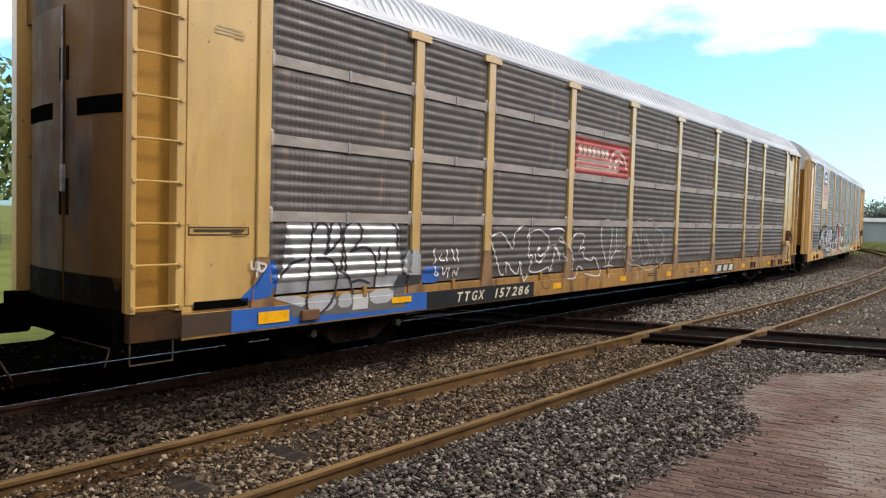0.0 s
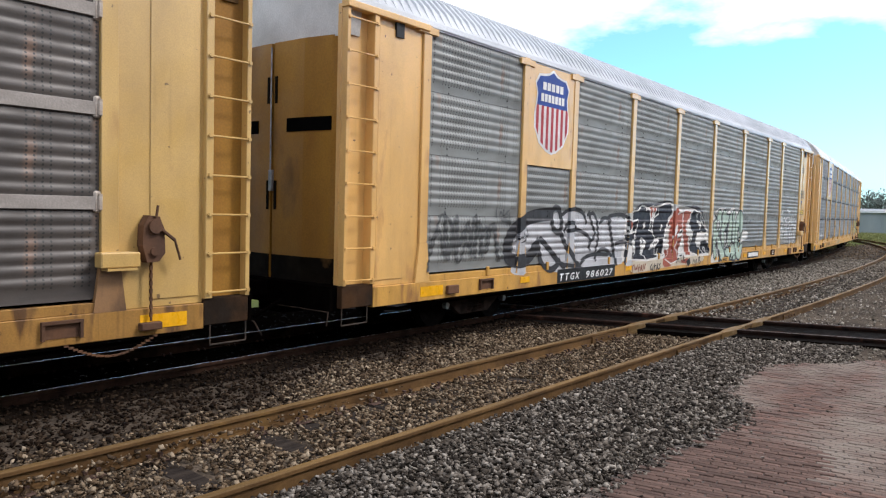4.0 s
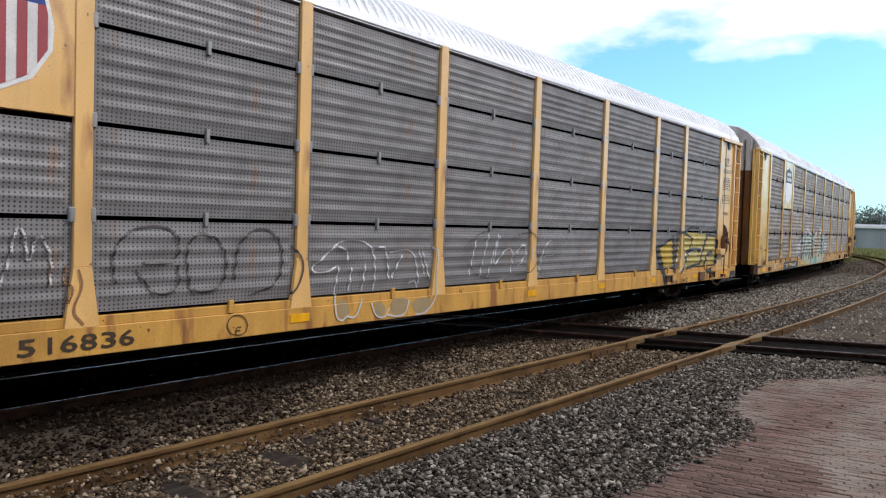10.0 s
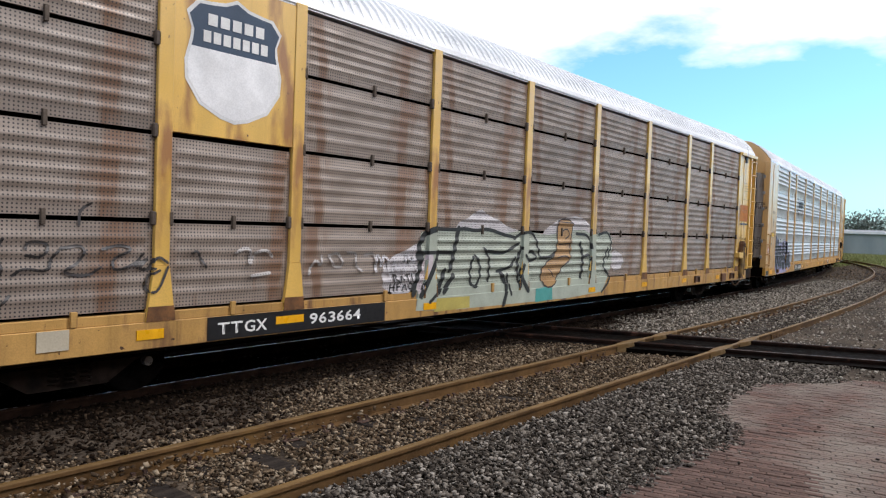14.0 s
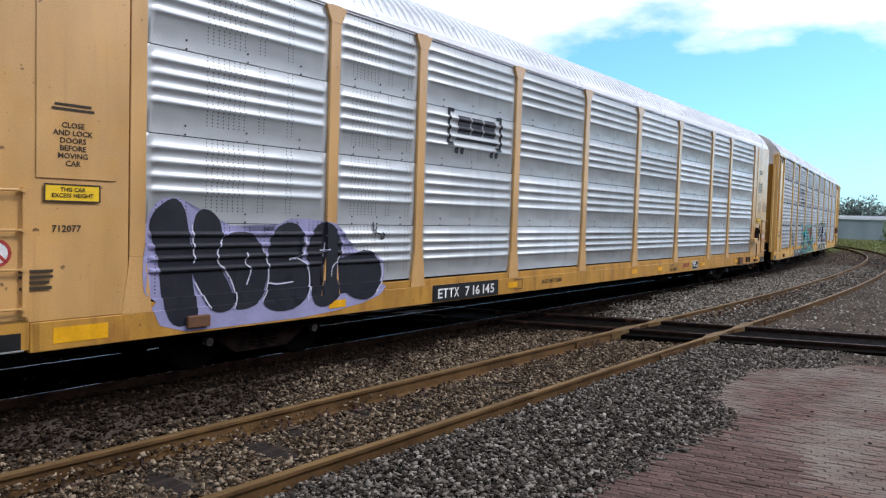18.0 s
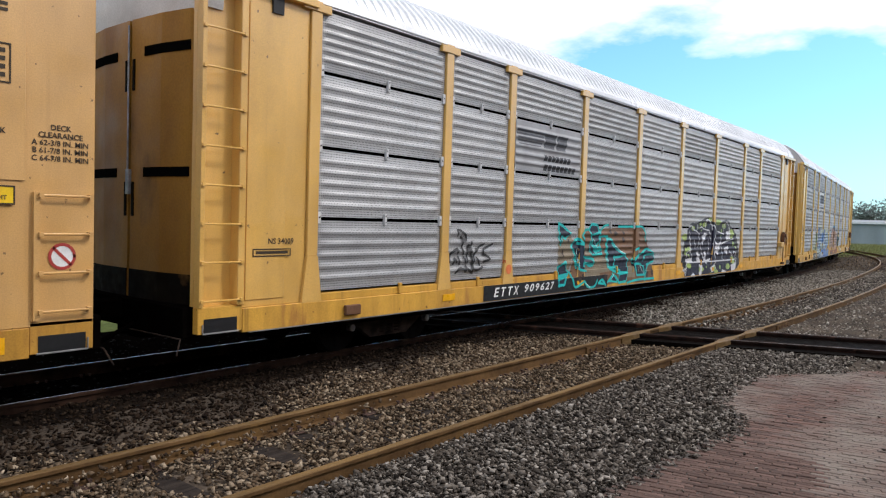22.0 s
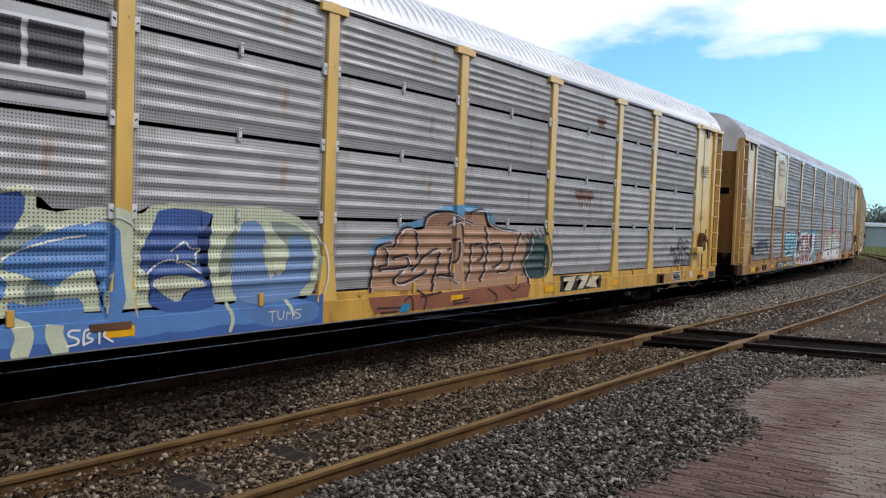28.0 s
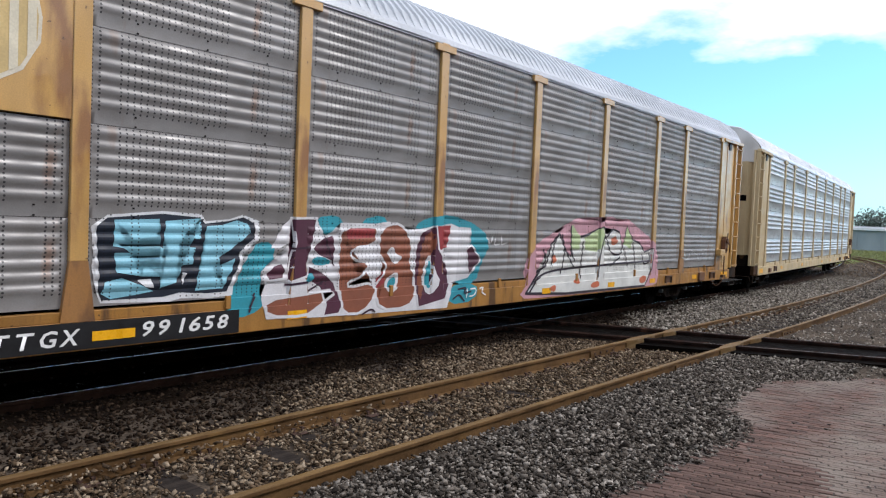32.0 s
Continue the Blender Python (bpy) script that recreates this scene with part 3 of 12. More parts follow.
M_corner = surface("sooty_brown_corner", (0.060, 0.030, 0.013), (0.018, 0.012, 0.008), 0.8, 0.0, 2.0, 30, gloss=0.1)
M_hinge_w = surface("white_hinge", (0.66, 0.66, 0.66), (0.48, 0.48, 0.48), 0.5, 0.1, 8, 60)
M_fold_top = surface("dirty_white_fold", (0.46, 0.44, 0.42), (0.26, 0.24, 0.22), 0.6, 0, 1.5, 40, (2, 2, 0.4))
# black with brown stains; carries the shade low on the end doors
M_door_shade = surface("shade_black_door", (0.010, 0.007, 0.004), (0.004, 0.003, 0.002), 0.8, 0, 3, 40, third=(0.10, 0.055, 0.02), third_at=0.64, gloss=0.05)
M_recess = surface("shadowy_recess", (0.05, 0.028, 0.018), (0.025, 0.015, 0.01), 0.8, 0, 4, 40, gloss=0.1)
M_hinge_d = surface("dark_rusty_hinge", (0.11, 0.085, 0.065), (0.045, 0.03, 0.022), 0.7, 0.1, 8, 60)
M_hinge_a = surface("brown_hinge", (0.50, 0.44, 0.38), (0.28, 0.22, 0.17), 0.6, 0.1, 8, 60)
M_batten = surface("pale_batten", (0.37, 0.335, 0.305), (0.27, 0.245, 0.22), 0.6, 0.1, 2, 50, (1, 1, 3))
M_reflector = flat_paint("yellow_reflector", (0.82, 0.41, 0.006), 0.35)
M_sign = flat_paint("yellow_sign", (0.92, 0.60, 0.02), 0.4)
M_letter = flat_paint("dark_lettering", (0.05, 0.035, 0.02), 0.6)
M_red = flat_paint("red_paint", (0.42, 0.055, 0.045), 0.5)
M_navy = flat_paint("navy_paint", (0.035, 0.06, 0.22), 0.5)
M_rustbrown = surface("rust_brown", (0.14, 0.065, 0.030), (0.07, 0.035, 0.02), 0.75, 0.0, 2.0, 30)

END = 13.62          # half length
B_BAY, C_BAY = 2.85, 1.90        # wide and narrow bays
POSTS = [-2.5 * B_BAY - C_BAY - 2.87, -2.5 * B_BAY - C_BAY] + [(i - 2.5) * B_BAY for i in range(6)] + [2.5 * B_BAY + C_BAY, 2.5 * B_BAY + C_BAY + 2.87]
TIERS = {"fine": (1.07, 2.08, 3.05, 4.06, 4.90), "rows": (1.07, 1.99, 2.96, 3.95, 4.90), "bright": (1.07, 1.92, 2.92, 3.89, 4.90)}
PANEL_Y, POST_Y, SILL_Y = -1.552, -1.60, -1.605


SLIT = {"fine": 0.05, "rows": 0.006, "bright": 0.010}


def ridges(kind, height):
    """Profile (z, depth) of a side screen: z from 0 at its foot."""
    z0, out = 0.0, [(0.0, 0.0)]
    if kind == "fine":
        count, top, gap, depth = 5, height - 0.15, 0.08, 0.027
    elif kind == "rows":
        count, top, gap, depth = 6, height * 0.965, 0.125, 0.022
    else:
        count, top, gap, depth = 4, height * 0.91, height * 0.27, 0.034
    pitch = (top - gap) / count
    for i in range(count):
        a = gap + i * pitch
        crest = ((0.30, 0.0), (0.44, 0.72), (0.52, 1.0), (0.64, 1.0), (0.72, 0.72), (0.86, 0.0)) if kind == "bright" else ((0.16, 0.0), (0.32, 0.40), (0.46, 0.92), (0.56, 1.0), (0.66, 0.92), (0.80, 0.40), (0.95, 0.0)) if kind == "fine" else ((0.12, 0.0), (0.30, 0.55), (0.48, 0.95), (0.60, 1.0), (0.72, 0.95), (0.86, 0.45), (0.97, 0.0))
        out += [(a + pitch * u, depth * w) for u, w in crest]
    out.append((height - SLIT[kind], 0.0))
    return out


def depth_at(prof, z):
    for (a, d), (b, e) in zip(prof, prof[1:]):
        if a <= z <= b:
            return d + (e - d) * (z - a) / max(b - a, 1e-6)
    return 0.0


CACHE = {}


def panel_mesh(kind, width, height, relief=1.0):
    key = (kind, round(width, 3), round(height, 3), relief)
    if key not in CACHE:
        prof = ridges(kind, height)
        bm = B()
        w = width / 2
        cols = ((-w, 0), (-w + 0.065, 0), (-w + 0.115, 1), (w - 0.115, 1), (w - 0.065, 0), (w, 0))
        grid = [[bm.verts.new((x, -d * k * relief, z)) for x, k in cols] for z, d in prof]
        for r, q in zip(grid, grid[1:]):
            for i in range(5):
                f = bm.faces.new((r[i], r[i + 1], q[i + 1], q[i]))
                f.smooth = True
        rim = [(-w, 0.0), (w, 0.0), (w, height - SLIT[kind]), (-w, height - SLIT[kind])]
        back = [bm.verts.new((x, 0.03, z)) for x, z in rim]
        bm.faces.new(back)
        bm.faces.new((grid[0][0], back[0], back[1], grid[0][5]))
        bm.faces.new((grid[-1][5], back[2], back[3], grid[-1][0]))
        me = bpy.data.meshes.new("side_panel")
        bm.to_mesh(me); bm.free()
        CACHE[key] = me
    return CACHE[key]


def with_material(me, material):
    key = (me.name, material.name)
    if key not in CACHE:
        c = me.copy()
        c.materials.clear()
        c.materials.append(material)
        CACHE[key] = c
    return CACHE[key]


ROOF = ((-1.59, 4.93), (-1.57, 5.02), (-1.40, 5.24), (-1.15, 5.49), (-0.85, 5.67), (-0.45, 5.75), (0.45, 5.75), (0.85, 5.67), (1.15, 5.49), (1.40, 5.24), (1.57, 5.02), (1.59, 4.93))


def roof_mesh():
    if "roof" not in CACHE:
        verts, faces = [], []
        ring = [(y, z, 0.0 if i in (0, 1, len(ROOF) - 2, len(ROOF) - 1) else 1.0) for i, (y, z) in enumerate(ROOF)]
        xs = []
        x, p = -13.45, 0.19
        while x < 13.45:
            xs += [(x, 0), (x + p * 0.45, 0), (x + p * 0.55, 1), (x + p * 0.90, 1)]
            x += p
        for x, up in xs:
            for y, z, k in ring:
                verts.append((x, y * (1 + 0.012 * up * k), z + 0.035 * up * k))
        m = len(ring)
        for i in range(len(xs) - 1):
            for j in range(m - 1):
                a = i * m + j
                faces.append((a, a + 1, a + m + 1, a + m))
        # underside
        k0 = len(verts)
        for x in (-13.45, xs[-1][0]):
            verts += [(x, y * 0.99, z - 0.03) for y, z, k in ring]
        for j in range(m - 1):
            faces.append((k0 + j, k0 + m + j, k0 + m + j + 1, k0 + j + 1))
        me = bpy.data.meshes.new("roof")
        me.from_pydata(verts, [], faces)
        me.update()
        CACHE["roof"] = me
    return CACHE["roof"]


def cached(key, make):
    if key not in CACHE:
        bm = make(B())
        me = bpy.data.meshes.new(key if isinstance(key, str) else key[0])
        bm.to_mesh(me); bm.free()
        CACHE[key] = me
    return CACHE[key]


def put(name, key, make, material, parent, label="", at=None):
    ob = link_mesh(name, with_material(cached(key, make), material), None, parent, label)
    if at is not None:
        ob.matrix_basis = at
    return ob


def post_shape(bm, cap):
    w = 0.092
    box(bm, -w, w, PANEL_Y + 0.03, POST_Y, 1.55, 4.94, 0.006)
    if cap == "tee":
        box(bm, -0.24, 0.24, PANEL_Y, POST_Y - 0.018, 4.80, 4.91, 0.006)
    elif cap == "flare":
        prism(bm, ((-w, 4.70), (w, 4.70), (w * 2.1, 4.92), (-w * 2.1, 4.92)), "y", PANEL_Y + 0.02, POST_Y - 0.004)
    return bm


def ladder(car, sx, ym, low=False):
    """Near-side corner ladder; sx is -1 at the leading end, +1 at the trailing end."""
    lad = put("ladder", ("ladder_rails", sx, low), lambda bm: (
        box(bm, min(sx * END, sx * (END - 0.06)), max(sx * END, sx * (END - 0.06)), -1.62, -1.50, 0.98, 2.2 if low else 4.86, 0.006),
        box(bm, min(sx * 13.10, sx * 13.00), max(sx * 13.10, sx * 13.00), -1.63, -1.46, 0.98, 2.2 if low else 4.86, 0.008), bm)[-1], ym, car)
    for i in range(3 if low else 9):
        z = 1.05 + i * 0.457
        put("rung", "rung" + ("_r" if sx > 0 else "_l"), lambda bm: (rod(bm, (sx * END, -1.625, 0), (sx * 13.02, -1.64, 0), 0.012, 6), box(bm, sx * 13.05 - 0.02, sx * 13.05 + 0.02, -1.655, -1.625, -0.02, 0.02), box(bm, sx * 13.59 - 0.02, sx * 13.59 + 0.02, -1.645, -1.615, -0.02, 0.02), bm)[-1], ym, lad, at=pose(0, 0, z))
    return lad


def truck(car, sx, wheels):
    """Bogie with side frames, springs and two wheel sets (which turn)."""
    x0 = sx * 9.78
    tr = put("truck", "truck_frame", lambda bm: (
        prism(bm, ((-1.15, 0.50), (-1.05, 0.60), (-0.45, 0.60), (-0.30, 0.72), (0.30, 0.72), (0.45, 0.60), (1.05, 0.60), (1.15, 0.50), (0.75, 0.42), (0.42, 0.20), (-0.42, 0.20), (-0.75, 0.42)), "y", -1.08, -0.96),
        prism(bm, ((-1.15, 0.50), (-1.05, 0.60), (-0.45, 0.60), (-0.30, 0.72), (0.30, 0.72), (0.45, 0.60), (1.05, 0.60), (1.15, 0.50), (0.75, 0.42), (0.42, 0.20), (-0.42, 0.20), (-0.75, 0.42)), "y", 0.96, 1.08),
        box(bm, -0.2, 0.2, -0.95, 0.95, 0.40, 0.66), bm)[-1], M_truck, car, at=pose(x0, 0, 0))
    for k in (-0.17, 0.0, 0.17):
        def coil(bm):
            pts = [(0.055 * math.cos(a * 0.785), 0.055 * math.sin(a * 0.785), 0.25 + 0.006 * a) for a in range(41)]
            rings = [[bm.verts.new((x * k, y * k, z + dz)) for k, dz in ((1.0, -0.012), (1.25, 0.0), (1.0, 0.012), (0.75, 0.0))] for x, y, z in pts]
            for r, q in zip(rings, rings[1:]):
                for m in range(4):
                    bm.faces.new((r[m], r[(m + 1) % 4], q[(m + 1) % 4], q[m]))
            return bm
        put("spring", "spring", coil, M_truck, tr, at=pose(k, -1.10, 0))
    for k in (-0.88, 0.88):
        put("bearing_cap", "bearing_cap", lambda bm: disc(bm, (0, 0.40), 0.055, -1.15, -1.06, 10), M_bolt, tr, at=pose(k, 0, 0))

        def wheelset(bm):
            for sy in (-1, 1):
                disc(bm, (0, 0), 0.40, sy * 0.68, sy * 0.82, 28)
                disc(bm, (0, 0), 0.425, sy * 0.66, sy * 0.69, 28)
                disc(bm, (0, 0), 0.12, sy * 0.80, sy * 0.90, 12)
                for a in range(4):
                    disc(bm, (0.22 * math.cos(a * 1.57), 0.22 * math.sin(a * 1.57)), 0.05, sy * 0.80, sy * 0.835, 8)
            disc(bm, (0, 0), 0.08, -0.98, 0.98, 10)
            return bm
        w = put("wheelset", "wheelset", wheelset, M_wheel, car, at=pose(x0 + k, 0, 0.40))
        wheels.append((w, x0 + k))
    return tr


def car(label, kind, panel, ym, sm, gm, roof, end_mat, end_top, cap="tee", flags=()):
    """One covered car carrier. Returns (root, wheels). kind: shape of its side screens."""
    root = tagged(new("autorack_car"), label, "rail car", "cars of the train")
    big = "white_hinge" in flags or "hinge_paint" in flags
    posts = [POSTS[0] + 0.35] + POSTS[1:] if "long_end" in flags else POSTS
    wheels = []
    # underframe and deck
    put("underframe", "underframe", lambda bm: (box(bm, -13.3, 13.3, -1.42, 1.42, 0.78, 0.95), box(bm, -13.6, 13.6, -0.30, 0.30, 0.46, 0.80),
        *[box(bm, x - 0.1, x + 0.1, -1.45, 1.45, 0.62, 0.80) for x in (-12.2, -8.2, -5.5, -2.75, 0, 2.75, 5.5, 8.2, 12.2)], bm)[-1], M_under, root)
    # solid block whose black colour replaces the shaded interior
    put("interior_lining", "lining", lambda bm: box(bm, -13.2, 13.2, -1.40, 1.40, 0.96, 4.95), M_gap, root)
    put("side_sill", "side_sill", lambda bm: (box(bm, -13.0, 13.0, SILL_Y, -1.40, 0.63, 0.93, 0.008), box(bm, -12.0, 12.0, -1.585, -1.42, 0.93, 1.036, 0.006),
        bm)[-1], sm, root)
    put("far_side_sill", "far_sill", lambda bm: box(bm, -END + 0.02, END - 0.02, 1.40, 1.60, 0.63, 1.06, 0.008), ym, root)
    # far side, never close
    for a, b in zip(posts, posts[1:]):
        put("far_side_panel", ("far_screen", round(b - a, 2)), lambda bm: box(bm, -(b - a) / 2 + 0.09, (b - a) / 2 - 0.09, 1.42, 1.55, 1.07, 4.90), panel, root, at=pose((a + b) / 2, 0, 0))
    for x in posts:
        put("far_post", "far_post", lambda bm: box(bm, -0.08, 0.08, 1.45, 1.60, 0.95, 4.94), ym, root, at=pose(x, 0, 0))
    for s in (-1, 1):
        put("far_end_panel", ("far_end_panel", s), lambda bm: box(bm, min(s * 12.0, s * END), max(s * 12.0, s * END), 1.42, 1.58, 0.95, 4.92), ym, root)
    put("top_chord", "top_chord", lambda bm: (box(bm, -13.45, 13.45, -1.57, -1.40, 4.90, 4.97, 0.006), box(bm, -13.45, 13.45, 1.40, 1.57, 4.90, 4.97)) and bm, roof, root)
    link_mesh("roof", with_material(roof_mesh(), roof), None, root)
    # posts
    for x in posts:
        po = put("post", ("post", cap), lambda bm: post_shape(bm, cap), ym, root, at=pose(x, 0, 0))
        put("gusset", "gusset", lambda bm: prism(bm, ((-0.092, 1.55), (-0.175, 0.93), (0.175, 0.93), (0.092, 1.55)), "y", PANEL_Y + 0.02, POST_Y - 0.005), gm, po)
    # screens
    for i, (a, b) in enumerate(zip(posts, posts[1:])):
        for j, (z0, z1) in enumerate(zip(TIERS[kind], TIERS[kind][1:])):
            if ("plate", i) in flags and j >= 2:
                continue
            ob = link_mesh("side_panel", with_material(panel_mesh(kind, b - a - 0.19, z1 - z0, 0.6 if kind == "fine" and "white_hinge" not in flags else 1.0), panel), None, root)
            ob.location = ((a + b) / 2, PANEL_Y, z0)
            if (kind == "fine" or "strips" in flags) and j:
                br = put("bracket", "bracket", lambda bm: (box(bm, -0.022, 0.022, -1.588, -1.54, -0.095, 0.065, 0.004), bm)[-1], M_hinge_w if "white_hinge" in flags else M_hinge_d if "folds" in flags else M_bracket, root, at=pose((a + b) / 2, 0, z0 + 0.09 * (kind == "rows")))
                if "white_hinge" in flags:
                    put("rivet", "rivet", lambda bm: (box(bm, -0.008, 0.010, -1.591, -1.586, -0.072, -0.054), box(bm, -0.010, 0.008, -1.591, -1.586, 0.026, 0.044), bm)[-1], M_under, br, "dark rivet heads")
            if "strips" in flags and j:
                put("batten", ("batten", round(b - a, 2)), lambda bm: box(bm, -(b - a) / 2 + 0.10, (b - a) / 2 - 0.10, -1.576, -1.54, 0.010, 0.145, 0.003), M_batten, root, "pale grey steel batten", at=pose((a + b) / 2, 0, z0))
            if ("bolts" in flags or kind == "bright") and j:
                for k in (-0.33, 0.0, 0.33):
                    put("bolt", "bolt", lambda bm: (box(bm, -0.008, 0.008, -1.566, -1.55, -0.078, -0.062), bm)[-1], M_truck if kind == "bright" else M_under, root, at=pose((a + b) / 2 + k * (b - a - 0.3), 0, z0 + 0.085))
                    put("bolt", "bolt", lambda bm: bm, M_truck if kind == "bright" else M_under, root, at=pose((a + b) / 2 + k * (b - a - 0.3), 0, z0 + 0.185))
            if kind != "bright" and "no_hinge" not in flags and j:
                for s, xx in ((1, a + 0.10), (-1, b - 0.10)):
                    hinge = put("hinge", ("hinge_plate", s) if "white_hinge" in flags else "hinge_w" if big else "hinge", lambda bm: (box(bm, *sorted((-s * 0.01, s * 0.055)), -1.584, -1.54, -0.095, 0.065, 0.006), bm)[-1] if "white_hinge" in flags else (box(bm, -0.06, 0.06, -1.583, -1.54, -0.115, 0.115, 0.02), box(bm, -0.02, 0.02, -1.606, -1.58, -0.085, 0.085, 0.006), bm)[-1] if big else box(bm, -0.035, 0.035, -1.60, -1.54, -0.08, 0.08, 0.012), M_hinge_w if "white_hinge" in flags else (M_hinge_a if "hinge_paint" in flags else M_hinge_d if "folds" in flags else M_bracket), root, at=pose(xx, 0, z0 + 0.09 * (kind == "rows")))
                    if "white_hinge" in flags:
                        put("rivet", ("hinge_rivet", s), lambda bm: prism(bm, ((s * 0.012, -0.022), (s * 0.040, -0.004), (s * 0.040, 0.012), (s * 0.012, -0.006)), "y", -1.588, -1.582), M_under, hinge, "dark rivet head")
        if ("plate", i) in flags:
            put("logo_plate", ("logo_plate", kind, round(b - a, 2)), lambda bm: box(bm, -(b - a) / 2 + 0.09, (b - a) / 2 - 0.09, -1.585, -1.48, TIERS[kind][2] + 0.01, 4.89, 0.004), ym, root, "painted steel logo plate", at=pose((a + b) / 2, 0, 0))
    # corners
    for sx in (-1, 1):
        lo, hi = sorted((sx * (11.64 if sx < 0 and "long_end" in flags else 11.99), sx * 13.02))
        if "smooth_end" in flags:
            put("end_panel", ("end_panel_s", sx), lambda bm: (box(bm, *sorted((sx * 12.0, sx * END)), -1.60, -1.40, 0.93, 4.93, 0.01), box(bm, *sorted((sx * 12.15, sx * 12.95)), -1.615, -1.59, 2.35, 4.85, 0.004), bm)[-1], ym, root)
            lad = put("ladder", ("short_ladder", sx), lambda bm: (box(bm, *sorted((sx * 13.02, sx * 13.08)), -1.64, -1.595, 1.0, 2.25), bm)[-1], ym, root)
            for k in range(4):
                put("rung", ("short_rung", sx), lambda bm: (rod(bm, (sx * 13.58, -1.66, 0), (sx * 13.08, -1.66, 0), 0.012), box(bm, sx * 13.08 - 0.02, sx * 13.08 + 0.02, -1.67, -1.6, -0.02, 0.02), box(bm, sx * 13.56 - 0.02, sx * 13.56 + 0.02, -1.67, -1.6, -0.02, 0.02), bm)[-1], ym, lad, at=pose(0, 0, 1.08 + k * 0.38))
        else:
            put("end_panel", ("end_panel", sx, lo, hi), lambda bm: (box(bm, lo, hi, -1.560, -1.40, 0.93, 4.90, 0.008), box(bm, *sorted((sx * 12.35, sx * 12.95)), -1.575, -1.54, 1.02, 4.72, 0.006), bm)[-1], ym, root)
            # car A's recessed well gets a darker yellow, its shade put into the colour
            put("ladder_well", ("ladder_well", sx), lambda bm: box(bm, *sorted((sx * 13.02, sx * 13.60)), -1.47, -1.40, 0.93, 4.90), M_end_y if "hinge_paint" in flags else ym, root)
            ladder(root, sx, ym)
            put("door_track_hood", ("hood", sx), lambda bm: (box(bm, *sorted((sx * 11.9, sx * 13.64)), -1.65, -1.50, 4.83, 4.93, 0.01), bm)[-1], ym, root)
            put("door_roller", ("roller", sx), lambda bm: (box(bm, *sorted((sx * 12.45, sx * 12.62)), -1.60, -1.55, 4.62, 4.83), bm)[-1], M_black, root)
        # end doors, curved in plan, two leaves
        for sy in (-1, 1):
            def leaf(bm):
                poly = [(sx * 13.30, sy * 0.03), (sx * 13.62, sy * 0.03), (sx * 13.60, sy * 0.70), (sx * 13.52, sy * 1.20), (sx * 13.36, sy * 1.45), (sx * 13.30, sy * 1.45)]
                return prism(bm, poly, "z", 0.98, 4.52)
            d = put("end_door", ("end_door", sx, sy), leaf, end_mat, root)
            # added plate, black in place of shade at the door's foot
            put("kick_plate", ("kick_plate", sx, sy), lambda bm: prism(bm, [(sx * 13.40, sy * 0.035), (sx * 13.632, sy * 0.035), (sx * 13.612, sy * 0.70), (sx * 13.532, sy * 1.21), (sx * 13.37, sy * 1.462), (sx * 13.33, sy * 1.462)], "z", 0.975, 1.34), M_door_shade, d, "added black plate for the shade on the door's foot")
            if "folds" in flags:
                for k in range(6):
                    put("door_fold", ("fold", sx), lambda bm: prism(bm, ((0, -0.10), (sx * 0.12, -0.07), (sx * 0.12, 0.07), (0, 0.10)), "z", 1.0, 4.42), end_mat, d, at=pose(sx * 13.55, sy * (0.12 + 0.23 * k), -0.25 * (k > 3) - 0.1 * (k == 3)))
                    put("door_fold_top", ("fold_top", sx), lambda bm: prism(bm, ((0, -0.10), (sx * 0.12, -0.07), (sx * 0.12, 0.07), (0, 0.10)), "z", 4.42, 5.5), M_fold_top, d, "dirty white upper end of the fold", at=pose(sx * 13.55, sy * (0.12 + 0.23 * k), -0.25 * (k > 3) - 0.1 * (k == 3)))
            else:
                for zz in () if "smooth_end" in flags else ((4.03, 4.15), (2.52, 2.64)) if "two_slots" in flags else ((3.18, 3.38),):
                    put("door_slot", ("door_slot", sx, sy, zz), lambda bm: prism(bm, [(sx * 13.58, sy * 0.34), (sx * 13.622, sy * 0.34), (sx * 13.606, sy * 0.70), (sx * 13.526, sy * 1.21), (sx * 13.48, sy * 1.21)], "z", *zz), M_gap, d, "door slot with its shade painted black")
                for zz in ((3.62, 4.02), (2.02, 2.46)):
                    put("door_handle", ("door_handle", sx, sy, zz), lambda bm: (box(bm, *sorted((sx * 13.60, sx * 13.632)), *sorted((sy * 0.06, sy * 0.12)), zz[0], zz[1], 0.008), bm)[-1], M_door_shade, d, "dark recessed handle beside the seam")
        if "smooth_end" in flags:
            for y0, x0 in ((0.38, 13.612), (0.78, 13.592), (1.12, 13.537)):
                for sy in (-1, 1):
                    put("door_rib", ("door_rib", sx, sy, y0), lambda bm: box(bm, *sorted((sx * (x0 - 0.02), sx * (x0 + 0.014))), *sorted((sy * (y0 - 0.022), sy * (y0 + 0.022))), 1.36, 4.50), M_hinge_d, root, "dark hinge strip on the end door")
        if "folds" not in flags and "smooth_end" not in flags:
            put("door_rod", ("door_rod", sx), lambda bm: (rod(bm, (sx * 13.645, 0.0, 2.55), (sx * 13.645, 0.0, 4.45), 0.012), box(bm, *sorted((sx * 13.61, sx * 13.66)), -0.05, 0.03, 2.30, 2.62, 0.006), bm)[-1], M_bracket, root, "worn steel locking rod on the door seam")
        put("roof_end", ("roof_end", sx), lambda bm: prism(bm, [(-1.5, 4.5), (1.5, 4.5)] + [(y * 0.985, z) for y, z in ROOF[::-1]][1:-1], "x", sx * 13.28, sx * 13.50), end_top, root, "pale end cap under the roof")
